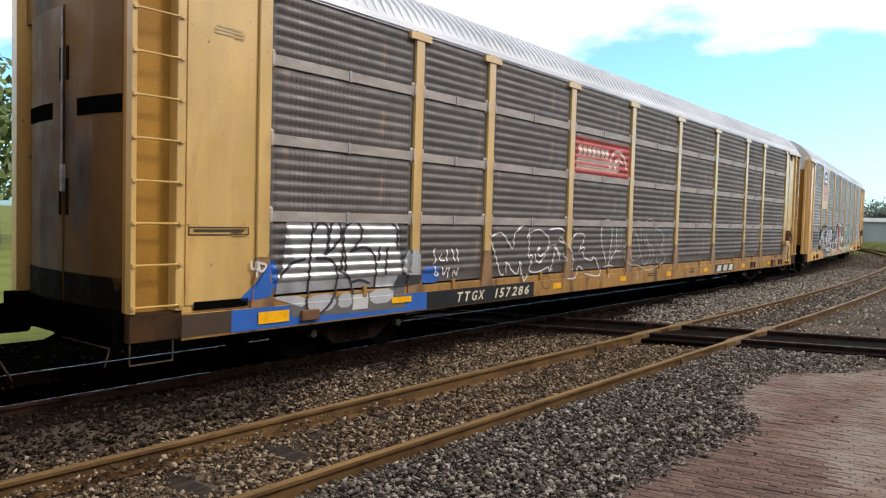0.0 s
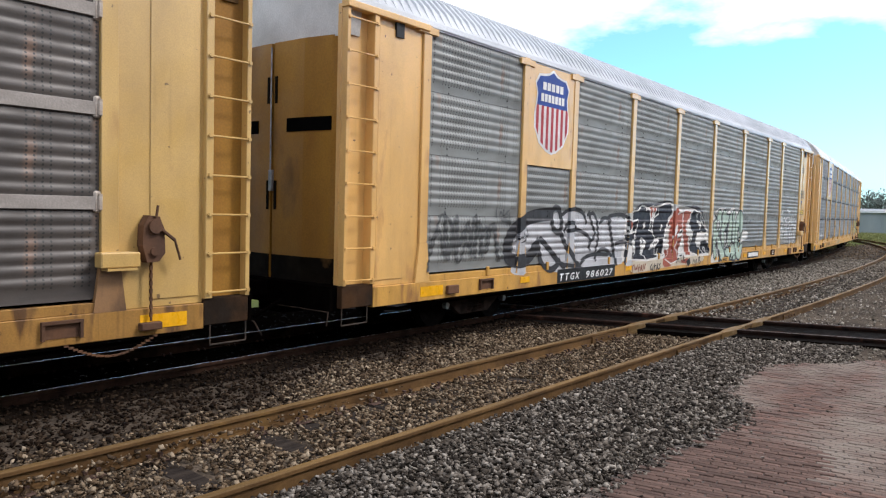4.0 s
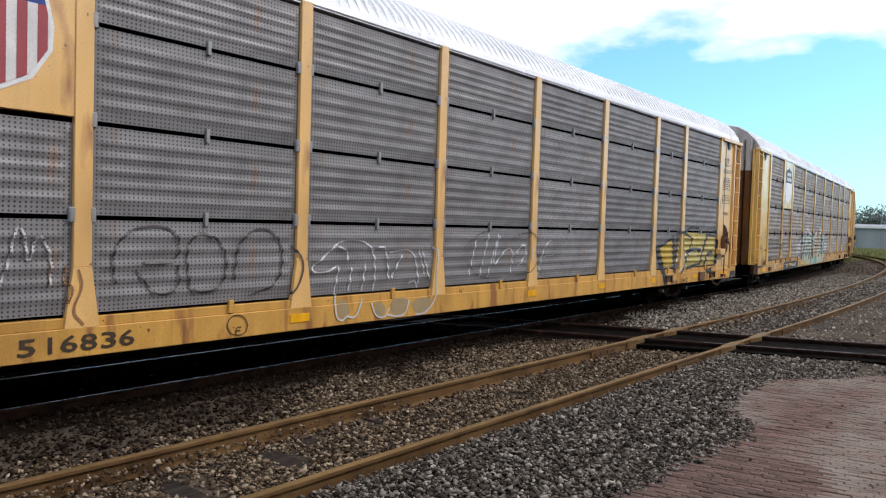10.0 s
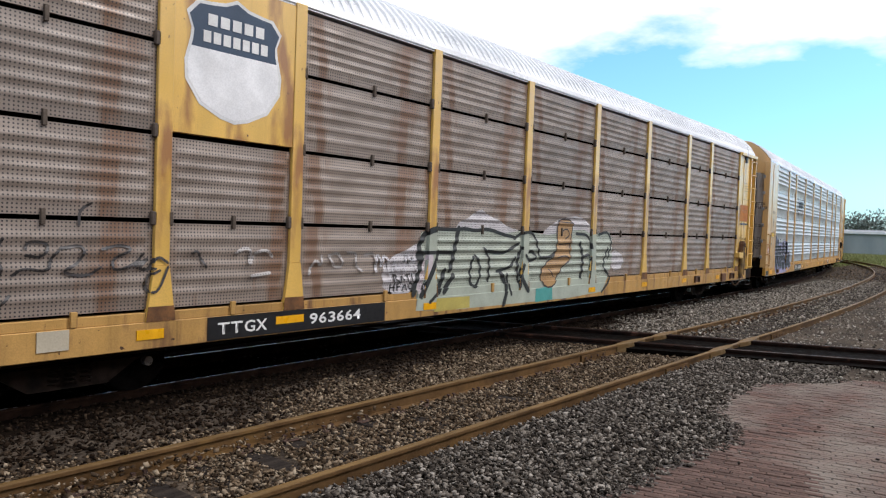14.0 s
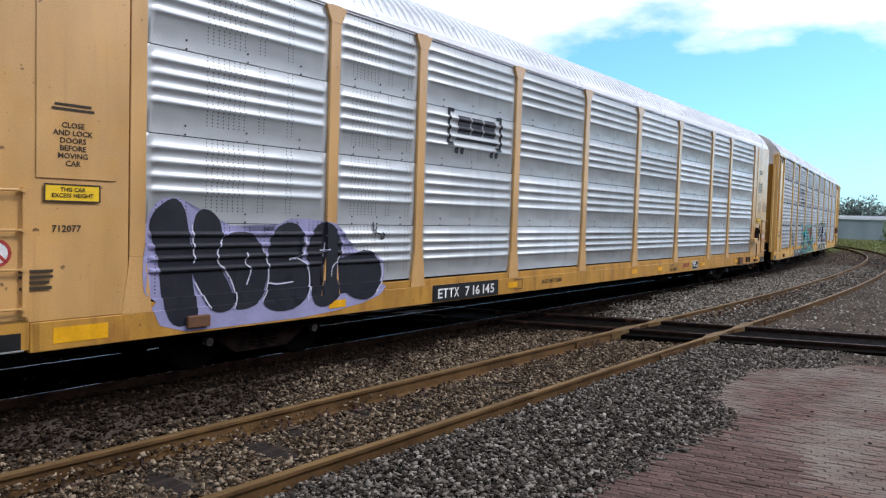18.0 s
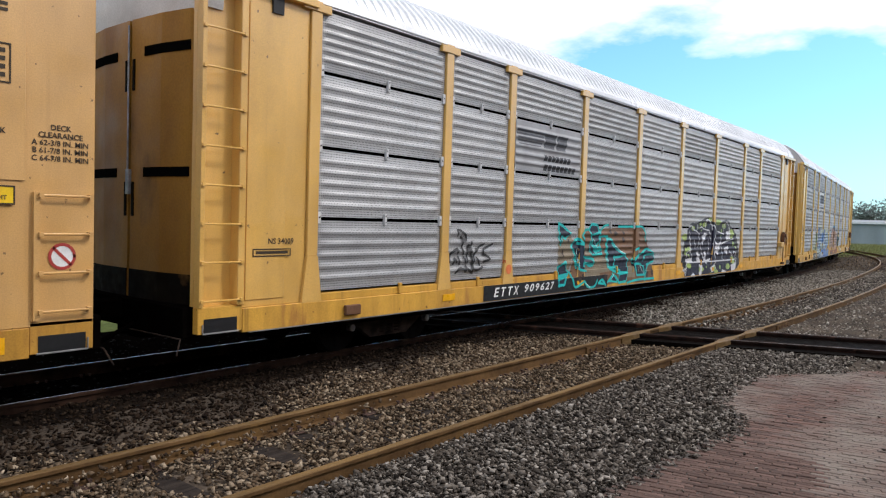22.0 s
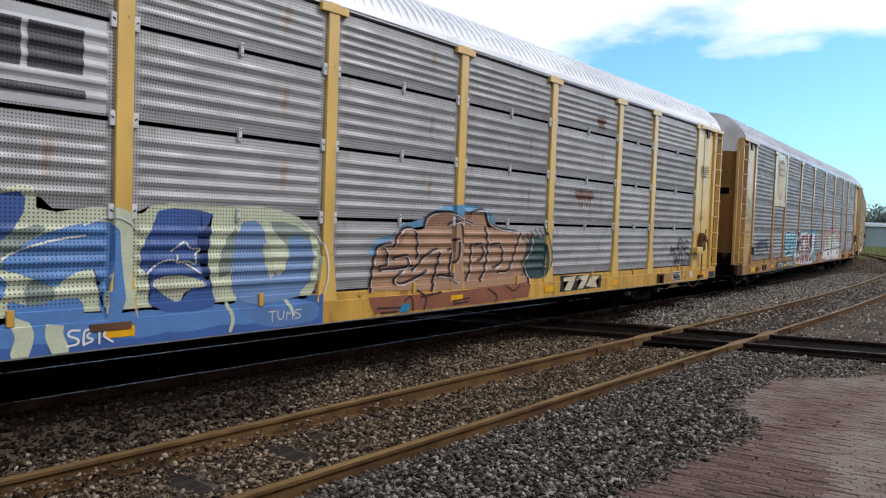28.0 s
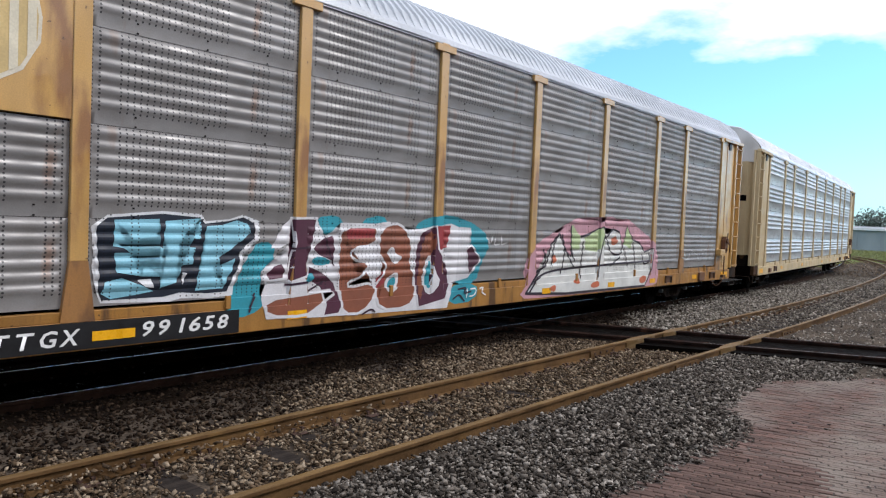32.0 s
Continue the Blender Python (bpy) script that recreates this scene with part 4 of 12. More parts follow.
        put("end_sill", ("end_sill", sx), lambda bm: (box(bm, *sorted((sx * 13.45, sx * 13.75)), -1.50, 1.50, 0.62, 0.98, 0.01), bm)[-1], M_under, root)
        put("corner_plate", ("corner_plate", sx), lambda bm: box(bm, *sorted((sx * 13.0, sx * END)), -1.60, -1.40, 0.66, 0.98, 0.01), sm if "bright_corner" in flags else M_corner, root)
        if "bright_corner" in flags:
            # no real hole: a black plate gives the opening's shade
            put("step_opening", ("step_opening", sx), lambda bm: box(bm, *sorted((sx * 13.08, sx * 13.54)), -1.606, -1.58, 0.67, 0.84), M_black, root, "step opening painted flat in black for its shade")
            put("step_bar", ("step_bar", sx), lambda bm: (rod(bm, (sx * 13.06, -1.612, 0.665), (sx * 13.56, -1.612, 0.665), 0.010), rod(bm, (sx * 13.56, -1.612, 0.665), (sx * 13.56, -1.612, 0.78), 0.008), bm)[-1], M_bracket, root, "worn steel step bar")
        def step(bm):
            for x in (13.60, 13.10):
                rod(bm, (sx * x, -1.58, 0.66), (sx * x, -1.58, 0.42), 0.009)
            rod(bm, (sx * 13.60, -1.58, 0.42), (sx * 13.10, -1.58, 0.42), 0.010)
            return bm
        if "bright_corner" not in flags:
            put("stirrup_step", ("step", sx), step, M_step, root)
        def coupler(bm):
            box(bm, *sorted((sx * 13.7, sx * 14.22)), -0.11, 0.11, 0.72, 0.96, 0.02)
            box(bm, *sorted((sx * 14.05, sx * 14.32)), -0.20, 0.06 if sx < 0 else 0.20, 0.68, 1.0, 0.03)
            rod(bm, (sx * 13.8, -0.5, 0.70), (sx * 14.25, -0.45, 0.48), 0.03)
            return bm
        put("coupler", ("coupler", sx), coupler, M_under, root)
        put("cut_lever", ("cut_lever", sx), lambda bm: (rod(bm, (sx * 13.78, -1.50, 0.62), (sx * 13.82, -0.3, 0.62), 0.010), rod(bm, (sx * 13.78, -1.50, 0.62), (sx * 13.86, -1.56, 0.44), 0.010), bm)[-1], M_truck, root)
        if sx > 0 or not {"strips", "two_slots"} & set(flags):
            rx = sx * 12.5 if sx > 0 else -12.02 if "folds" in flags else -11.66 if "no_hinge" in flags else -12.5
            put("reflector", "reflector", lambda bm: box(bm, -0.28, 0.28, SILL_Y - 0.004, SILL_Y + 0.01, 0.70, 0.86), M_reflector, root, "bright yellow reflective patch", at=pose(rx, 0, 0))
        truck(root, sx, wheels)
    for x in (-4.73, -1.75, 0.95, 3.65, 7.1, 10.0) if "strips" in flags else (-8.9, -4.3, 1.97, 4.8, 7.1, 10.0) if "no_hinge" in flags else (-8.9, -4.3, 1.4, 4.3, 7.1) if "two_slots" in flags else (-9.15, -4.3, 1.4, 4.3, 7.1, 10.0) if "folds" in flags else (-8.9, -4.3, 1.4, 3.1, 6.6, 10.0) if "smooth_end" in flags else (-8.9, -4.3, 1.4, 4.3, 7.1, 10.0):
        put("reflector", "reflector_s", lambda bm: box(bm, -0.16, 0.16, SILL_Y - 0.010, SILL_Y + 0.01, 0.74, 0.85), M_reflector, root, "bright yellow reflective patch", at=pose(x, 0, 0))
    # hand brake on the trailing corner
    def brake(bm):
        prism(bm, ((12.20, 1.62), (12.21, 1.84), (12.27, 1.95), (12.39, 1.94), (12.45, 1.80), (12.46, 1.54), (12.39, 1.45), (12.25, 1.44)), "y", -1.70, -1.575)
        disc(bm, (12.33, 1.83), 0.075, -1.745, -1.70, 14)
        disc(bm, (12.33, 1.56), 0.05, -1.73, -1.70, 10)
        rod(bm, (12.34, -1.72, 1.93), (12.36, -1.72, 2.06), 0.016)
        rod(bm, (12.40, -1.72, 1.80), (12.56, -1.72, 1.68), 0.020)
        rod(bm, (12.56, -1.72, 1.68), (12.64, -1.70, 1.46), 0.014)
        return bm
    put("hand_brake", "hand_brake", brake, M_truck if "smooth_end" in flags else M_rustbrown, root, "rusty hand brake housing with lever")
    def shelf(bm):
        box(bm, 11.74, 12.16, -1.735, -1.575, 1.40, 1.56, 0.012)
        box(bm, 11.80, 12.12, -1.745, -1.575, 1.37, 1.395)
        prism(bm, ((11.80, 1.20), (11.84, 1.37), (12.10, 1.37)), "y", -1.60, -1.575)
        return bm
    put("brake_bracket", "brake_shelf", shelf, ym, root, "boxed steel bracket beside the hand brake")
    def chain(bm):
        for k in range(15):
            z = 1.40 - k * 0.043
            box(bm, 12.32 - (0.015 if k % 2 else 0.006), 12.32 + (0.015 if k % 2 else 0.006), -1.66 - (0.004 if k % 2 else 0.012), -1.64, z, z + 0.05)
        box(bm, 12.20, 12.44, -1.69, -1.60, 0.70, 0.78, 0.008)
        return bm
    put("brake_chain", "brake_chain", chain, M_rustbrown, root, "hanging rusty brake chain over a small tray")
    if "two_slots" in flags:
        put("panel_gap", "panel_gap", lambda bm: box(bm, 13.10, 13.25, -1.474, -1.42, 0.99, 4.86), M_gap, root, "gap between end panel and ladder, painted dark for shade")
    # stake pockets and tabs on the sill
    for x in () if "two_slots" in flags else (11.4,) if "smooth_end" in flags else (8.1, 11.4) if "strips" in flags or "folds" in flags else (-10.18, 8.1, 11.4):
        put("sill_pocket", "sill_pocket", lambda bm: (box(bm, -0.20, 0.20, -1.655, -1.60, 0.86, 0.89), box(bm, -0.20, -0.17, -1.65, -1.60, 0.70, 0.86), box(bm, 0.17, 0.20, -1.65, -1.60, 0.70, 0.86), box(bm, -0.17, 0.17, -1.612, -1.60, 0.71, 0.86), bm)[-1], M_rustbrown, root, "rust-brown sill pocket", at=pose(x, 0, 0))
    for a, b in () if "smooth_end" in flags else zip(posts, posts[1:]):
        for k in (0.12,) if b - a > 2 else (0.0,):
            put("sill_tab", "sill_tab", lambda bm: box(bm, -0.035, 0.035, -1.618, -1.58, 0.94, 1.10, 0.005), sm, root, at=pose((a + b) / 2 + k * (b - a), 0, 0))
    if "two_slots" in flags:
        put("sill_edge", "sill_edge", lambda bm: box(bm, -12.9, 12.9, SILL_Y - 0.006, -1.5, 0.622, 0.634), M_bracket, root, "worn bare steel lower edge")
    def slack(bm):
        for k in range(22):
            u = k / 21
            x, z = 11.45 + 0.95 * u, 0.62 - 0.16 * math.sin(math.pi * u)
            box(bm, x - 0.022, x + 0.022, -1.60 - (0.012 if k % 2 else 0.004), -1.58 + (0.0 if k % 2 else -0.008), z - 0.01, z + 0.01)
        return bm
    put("slack_chain", "slack_chain", slack, M_rustbrown, root, "sagging rusty brake chain")
    put("jacking_pad", "pad", lambda bm: box(bm, -11.3, -11.0, -1.66, -1.6, 0.70, 0.84, 0.01), M_rustbrown, root)
    if "two_slots" not in flags:
        put("jacking_pad", "pad_2", lambda bm: box(bm, 10.3, 10.7, -1.66, -1.6, 0.66, 0.90, 0.01), M_rustbrown, root)
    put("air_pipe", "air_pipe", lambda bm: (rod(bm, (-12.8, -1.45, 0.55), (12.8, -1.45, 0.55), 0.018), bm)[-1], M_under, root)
    return root, wheels

# ---- the train ----
M_pan_a = panel_metal("brown_grey_screen", (0.092, 0.078, 0.068), (0.056, 0.047, 0.041), "rows", 0.05, 0.62)
M_pan_b = panel_metal("grey_green_screen", (0.245, 0.258, 0.248), (0.160, 0.166, 0.160), "rows", 0.10, 0.56)
M_pan_c = panel_metal("dark_zinc_screen", (0.215, 0.208, 0.208), (0.125, 0.118, 0.118), "fine", 0.08, 0.60, pitch=(0.050, 0.044), hole_size=0.0108)
M_pan_d = panel_metal("rusty_zinc_screen", (0.33, 0.270, 0.225), (0.19, 0.145, 0.112), "fine", 0.10, 0.52, (0.185, 0.100, 0.056), 0.52)
M_pan_e = panel_metal("bright_zinc_screen", (0.56, 0.59, 0.60), (0.45, 0.475, 0.485), "bright", 0.34, 0.44, (0.45, 0.47, 0.5), 0.7)
M_pan_f = panel_metal("clean_zinc_screen", (0.47, 0.475, 0.475), (0.36, 0.362, 0.362), "fine", 0.15, 0.54, (0.3, 0.28, 0.27), 0.7, pitch=(0.029, 0.034), hole_size=0.0070)
M_pan_g = panel_metal("pale_zinc_screen", (0.395, 0.393, 0.388), (0.275, 0.272, 0.268), "fine", 0.15, 0.54, (0.26, 0.18, 0.12), 0.66, pitch=(0.034, 0.036), hole_size=0.0080)
M_pan_h = panel_metal("stained_zinc_screen", (0.275, 0.265, 0.255), (0.175, 0.165, 0.155), "rows", 0.18, 0.48)
M_yel_a = yellow("cream_yellow_paint", (0.60, 0.385, 0.115), (0.40, 0.23, 0.07))
M_yel_b = yellow("peach_yellow_paint", (0.76, 0.445, 0.13), (0.40, 0.20, 0.07))
M_yel_c = yellow("worn_peach_paint", (0.82, 0.49, 0.155), (0.34, 0.14, 0.045), 0.645)
M_yel_d = yellow("lemon_yellow_paint", (0.80, 0.49, 0.09), (0.34, 0.15, 0.035), 0.58)
M_yel_e = yellow("ochre_yellow_paint", (0.66, 0.375, 0.115), (0.46, 0.24, 0.06), 0.72)
M_yel_f = yellow("orange_yellow_paint", (0.74, 0.43, 0.09), (0.48, 0.26, 0.06), 0.72)
M_yel_g = yellow("fresh_yellow_paint", (0.75, 0.47, 0.09), (0.48, 0.30, 0.08), 0.68)
M_yel_h = yellow("orange_ochre_paint", (0.58, 0.335, 0.085), (0.26, 0.115, 0.030), 0.58)
M_end_y = surface("sooty_yellow_end", (0.40, 0.205, 0.022), (0.22, 0.100, 0.014), 0.62, 0, 0.8, 40, (1, 1, 0.4), relief=0.06, third=(0.060, 0.032, 0.016), third_at=0.60)
# car A's end yellow, darkened to hold the end's shade, plus soot stains
M_end_shaded = surface("shaded_sooty_end", (0.175, 0.092, 0.017), (0.085, 0.042, 0.009), 0.65, 0, 0.8, 40, (1, 1, 0.4), relief=0.06, third=(0.03, 0.018, 0.011), third_at=0.55)
M_end_h = surface("orange_brown_end", (0.23, 0.115, 0.017), (0.11, 0.052, 0.009), 0.62, 0, 0.8, 40, (1, 1, 0.4), relief=0.06, third=(0.045, 0.024, 0.012), third_at=0.58)
M_end_brown = surface("rust_brown_end", (0.170, 0.070, 0.014), (0.065, 0.026, 0.008), 0.75, 0, 1.5, 40, (2, 2, 0.3))
M_end_white = surface("dirty_white_end", (0.50, 0.47, 0.43), (0.30, 0.26, 0.22), 0.6, 0, 1.2, 40, (2, 2, 0.4), third=(0.2, 0.13, 0.08), third_at=0.6)
M_cap_white = surface("pale_roof_end", (0.62, 0.61, 0.59), (0.45, 0.44, 0.42), 0.5, 0, 1.5, 40)

M_sill_a = sill_paint("sill_paint_a", (0.36, 0.19, 0.045), (0.11, 0.055, 0.022))
M_sill_b = sill_paint("sill_paint_b", (0.6, 0.33, 0.07), (0.3, 0.15, 0.05))
M_sill_c = sill_paint("sill_paint_c", (0.62, 0.34, 0.07), (0.3, 0.13, 0.04))
M_sill_d = sill_paint("sill_paint_d", (0.5, 0.29, 0.085), (0.16, 0.08, 0.04))
M_sill_e = sill_paint("sill_paint_e", (0.52, 0.27, 0.04), (0.36, 0.17, 0.03))
M_sill_f = sill_paint("sill_paint_f", (0.66, 0.36, 0.05), (0.42, 0.2, 0.04))
M_sill_g = sill_paint("sill_paint_g", (0.62, 0.36, 0.06), (0.34, 0.17, 0.04))
M_sill_h = sill_paint("sill_paint_h", (0.36, 0.175, 0.035), (0.10, 0.05, 0.02))
M_gus_a = yellow("brown_gusset", (0.27, 0.14, 0.05), (0.085, 0.045, 0.022), 0.5)
M_gus_h = yellow("rust_gusset", (0.33, 0.15, 0.030), (0.10, 0.045, 0.02), 0.5)

CARS = {}
CARS["A"] = car("faded brown-grey screened car carrier with cream posts and spray paint", "rows", M_pan_a, M_yel_a, M_sill_a, M_gus_a, M_roof_g, M_end_shaded, M_end_shaded, "tee", ("hinge_paint", "strips"))
CARS["B"] = car("grey corrugated car carrier with peach posts and large spray-painted letters", "rows", M_pan_b, M_yel_b, M_sill_b, M_yel_b, M_roof_g, M_end_y, M_cap_white, "tee", (("plate", 1), "bolts", "no_hinge"))
CARS["C"] = car("dark zinc car carrier with worn peach posts and a shield plate", "fine", M_pan_c, M_yel_c, M_sill_c, M_yel_c, M_roof_w, M_end_y, M_cap_white, "none", (("plate", 1), "bright_corner"))
CARS["D"] = car("rust-streaked car carrier with lemon posts and folded end doors", "fine", M_pan_d, M_yel_d, M_sill_d, M_yel_d, M_roof_w, M_end_brown, M_fold_top, "none", (("plate", 1), "folds", "long_end"))
CARS["E"] = car("bright silver corrugated car carrier with ochre frame", "bright", M_pan_e, M_yel_e, M_sill_e, M_yel_e, M_roof_w, M_end_white, M_yel_e, "flare", ("smooth_end", "bright_corner"))
CARS["F"] = car("clean grey perforated car carrier with orange-yellow posts", "fine", M_pan_f, M_yel_f, M_sill_f, M_yel_f, M_roof_w, M_end_y, M_cap_white, "tee", ("white_hinge", "bright_corner", "two_slots"))
CARS["G"] = car("pale zinc perforated car carrier with fresh yellow posts", "fine", M_pan_g, M_yel_g, M_sill_g, M_yel_g, M_roof_w, M_end_y, M_cap_white, "tee", ("white_hinge", "bright_corner", "two_slots"))
CARS["H"] = car("stained silver car carrier with orange ends and spray-painted letters", "rows", M_pan_h, M_yel_h, M_sill_h, M_gus_h, M_roof_g, M_end_h, M_cap_white, "tee", (("plate", 1), "bolts", "no_hinge"))
M_cream_i = surface("faded_cream_paint", (0.56, 0.44, 0.25), (0.43, 0.33, 0.18), 0.55, 0, 1.6, 60, (1.6, 1, 0.45), relief=0.06, third=(0.22, 0.18, 0.14), third_at=0.64)
CARS["I"] = car("pale silver car carrier with faded cream posts, last in view", "bright", M_pan_e, M_cream_i, M_cream_i, M_cream_i, M_roof_w, M_cream_i, M_cap_white, "tee")
CARS["Z"] = car("grey car carrier coupled ahead, running out of view", "fine", M_pan_g, M_yel_g, M_sill_g, M_yel_g, M_roof_w, M_end_y, M_cap_white, "tee")
START = dict(Z=-11.27, A=17.33, B=46.10, C=74.62, D=103.22, E=131.89, F=160.33, G=188.93, H=217.53, I=246.13)


def gone(t):
    """Metres that the train has run since the clip's start."""
    return 6.40 * t + 0.0022 * t * t - float(np.interp(t, LAG[0::2], LAG[1::2]))


# second, metres behind an even run
LAG = (0.0, 0.11, 0.5, 0.15, 1.0, 0.12, 1.5, 0.20, 2.0, 0.13, 2.5, 0.14, 4.5, 0.05, 5.0, 0.0, 5.5, 0.08, 6.0, 0.02, 6.5, 0.06, 7.0, 0.0, 8.0, 0.10, 9.0, 0.15, 9.5, 0.20, 10.0, 0.12,
       10.5, 0.16, 11.0, 0.12, 12.0, 0.18, 12.5, 0.25, 13.0, 0.16, 13.5, 0.24, 14.0, 0.22, 14.5, 0.30, 16.5, 0.25, 17.0, 0.08, 18.0, 0.08, 18.5, 0.14, 19.0, 0.10, 19.5, 0.18, 20.0, 0.13, 20.5, 0.15)
LAG += (21.0, -0.18, 21.5, -0.04, 22.0, -0.08, 22.5, 0.04, 23.0, 0.04, 23.5, 0.14, 24.0, 0.03, 24.5, 0.08, 26.5, 0.08, 27.0, 0.06, 27.5, 0.09, 28.0, 0.0, 28.5, -0.06, 29.0, -0.02, 29.5, 0.10, 30.0, 0.03, 30.5, 0.05, 31.0, 0.01, 31.5, 0.03, 32.0, 0.0)


# ---- brick pavement ----
M_brick = surface("red_paving_brick", (0.145, 0.086, 0.067), (0.082, 0.054, 0.044), 0.85, 0, 4.0, 60, relief=0.3, per_object=0.30, third=(0.19, 0.14, 0.10), third_at=0.60, gloss=0.15)
M_bed = surface("sandy_joint", (0.080, 0.063, 0.053), (0.050, 0.041, 0.035), 0.95, 0, 8, 60)


def pavement():
    root = tagged(new("pavement"), "old red brick pavement with worn joints", "pavement", kind="structure")
    bm = B()
    poly = [(-4.0, -8.0), (14.2, -8.0), (13.9, -1.0)] + [(x, float(brick_edge(x)) + 0.02) for x in np.arange(13.2, -4.01, -0.2)]
    prism(bm, poly, "z", -0.25, -0.055)
    part("bed", bm, M_bed, root)
    ang = radians(-79)
    d, nrm = Vector((math.cos(ang), math.sin(ang))), Vector((-math.sin(ang), math.cos(ang)))
    bm = B()
    box(bm, -0.102, 0.102, -0.0265, 0.0265, -0.10, -0.045, 0.005)
    me = bpy.data.meshes.new("brick"); bm.to_mesh(me); bm.free(); me.materials.append(M_brick)
    rng = random.Random(5)
    rest_v, rest_f, single = [], [], 0
    proto = [tuple(v.co) for v in me.vertices]
    pf = [tuple(p.vertices) for p in me.polygons]
    for r in range(-110, 260):
        for k in range(-60, 60):
            u, w = (k + (0.0, 0.5, 0.2, 0.7)[r % 4]) * 0.213 + rng.uniform(-0.005, 0.005), r * 0.0585 + rng.uniform(-0.002, 0.002)
            x, y = 7.5 + d.x * u + nrm.x * w, 1.6 + d.y * u + nrm.y * w
            if not (-3.9 < x < 13.7) or y > brick_edge(x) - 0.05 or y < -2.0 or (x > 12.9 and y > 1.8):
                continue
            m = pose(x, y, rng.uniform(-0.006, 0.006), rng.uniform(-1.2, 1.2), rng.uniform(-0.8, 0.8), -79 + rng.uniform(-1, 1))
            if 5.0 < x < 7.4 and y > 0.14 * x + 0.35 and single < 300:
                o = link_mesh("brick", me, None, root)
                o.matrix_basis = m
                single += 1
            else:
                k0 = len(rest_v)
                rest_v += [tuple(m @ Vector(p)) for p in proto]
                rest_f += [tuple(i + k0 for i in f) for f in pf]
    me2 = bpy.data.meshes.new("bricks_rest")
    me2.from_pydata(rest_v, [], rest_f)
    tagged(link_mesh("bricks", me2, M_brick_rest, root), kind="stuff")


def brick_rest_material():
    m, n, l, p = nodes_of("red_paving_bricks")
    ge, rp = n.new("ShaderNodeNewGeometry"), n.new("ShaderNodeValToRGB")
    rp.color_ramp.elements[0].color, rp.color_ramp.elements[1].color = rgb((0.074, 0.050, 0.041)), rgb((0.155, 0.092, 0.072))
    l.new(ge.outputs["Random Per Island"], rp.inputs[0])
    c = mix(n, l, noise_fac(n, l, 1.2, 5.0, lo=0.40, hi=0.68), rp.outputs[0], rgb((0.185, 0.152, 0.126)))
    f = noise_fac(n, l, 60, 3.0)
    c = mix(n, l, 0.35, c, mix(n, l, f, rgb((0.55, 0.55, 0.55)), rgb((1, 1, 1))), "MULTIPLY")
    l.new(c, p.inputs["Base Color"])
    p.inputs["Roughness"].default_value = 0.85
    p.inputs["Specular IOR Level"].default_value = 0.15
    bump(n, l, p, f, 0.3, 0.004)
    return m


M_brick_rest = brick_rest_material()

# ---- far things ----
M_wall = surface("pale_metal_wall", (0.27, 0.315, 0.325), (0.22, 0.26, 0.27), 0.6, 0.0, 0.4, 20, (1, 1, 0.3))
M_eave = surface("white_eave", (0.70, 0.72, 0.73), (0.6, 0.6, 0.6), 0.6, 0, 2, 20)
M_shedroof = surface("grey_shed_roof", (0.24, 0.25, 0.26), (0.18, 0.19, 0.2), 0.6, 0, 1, 20)


def shed():
    root = tagged(new("warehouse"), "long low pale grey metal warehouse with a white eave", "building")
    def rel(name, mat, *b, label=""):
        bm = B(); box(bm, *b); return part(name, bm, mat, root, label)
    rel("wall", M_wall, 0, 14, -60, 45, -0.2, 3.2)
    rel("eave", M_eave, -0.5, 14.5, -60.5, 45.5, 3.2, 3.55)
    bm = B()
    prism(bm, ((-0.4, 3.55), (14.4, 3.55), (7, 3.95)), "y", -60.4, 45.4)
    part("roof", bm, M_shedroof, root)
    for y in range(-54, 44, 7):
        rel("wall_rib", M_wall, -0.12, 0, y - 0.15, y + 0.15, -0.2, 3.2)
    for y in (-30, -3, 14):
        rel("door", M_wall, -0.10, 0.0, y - 1.6, y + 1.6, -0.2, 2.7, label="grey roller door")
    root.matrix_basis = pose(141, 8, 0, 0, 0, 4)


shed()


def leaf_material(name, a, b):
    m, n, l, p = nodes_of(name)
    ge = n.new("ShaderNodeNewGeometry")
    c = mix(n, l, ge.outputs["Random Per Island"], rgb(a), rgb(b))
    l.new(c, p.inputs["Base Color"])
    p.inputs["Roughness"].default_value = 0.7
    return m


# distance haze is mixed into this greyed leaf colour
M_leaf = leaf_material("hazed_foliage", (0.050, 0.068, 0.058), (0.105, 0.132, 0.108))
M_leaf2 = leaf_material("bright_foliage", (0.060, 0.095, 0.020), (0.14, 0.18, 0.045))
M_bark = surface("bark", (0.09, 0.07, 0.05), (0.05, 0.04, 0.03), 0.9, 0, 6, 40, relief=0.5)


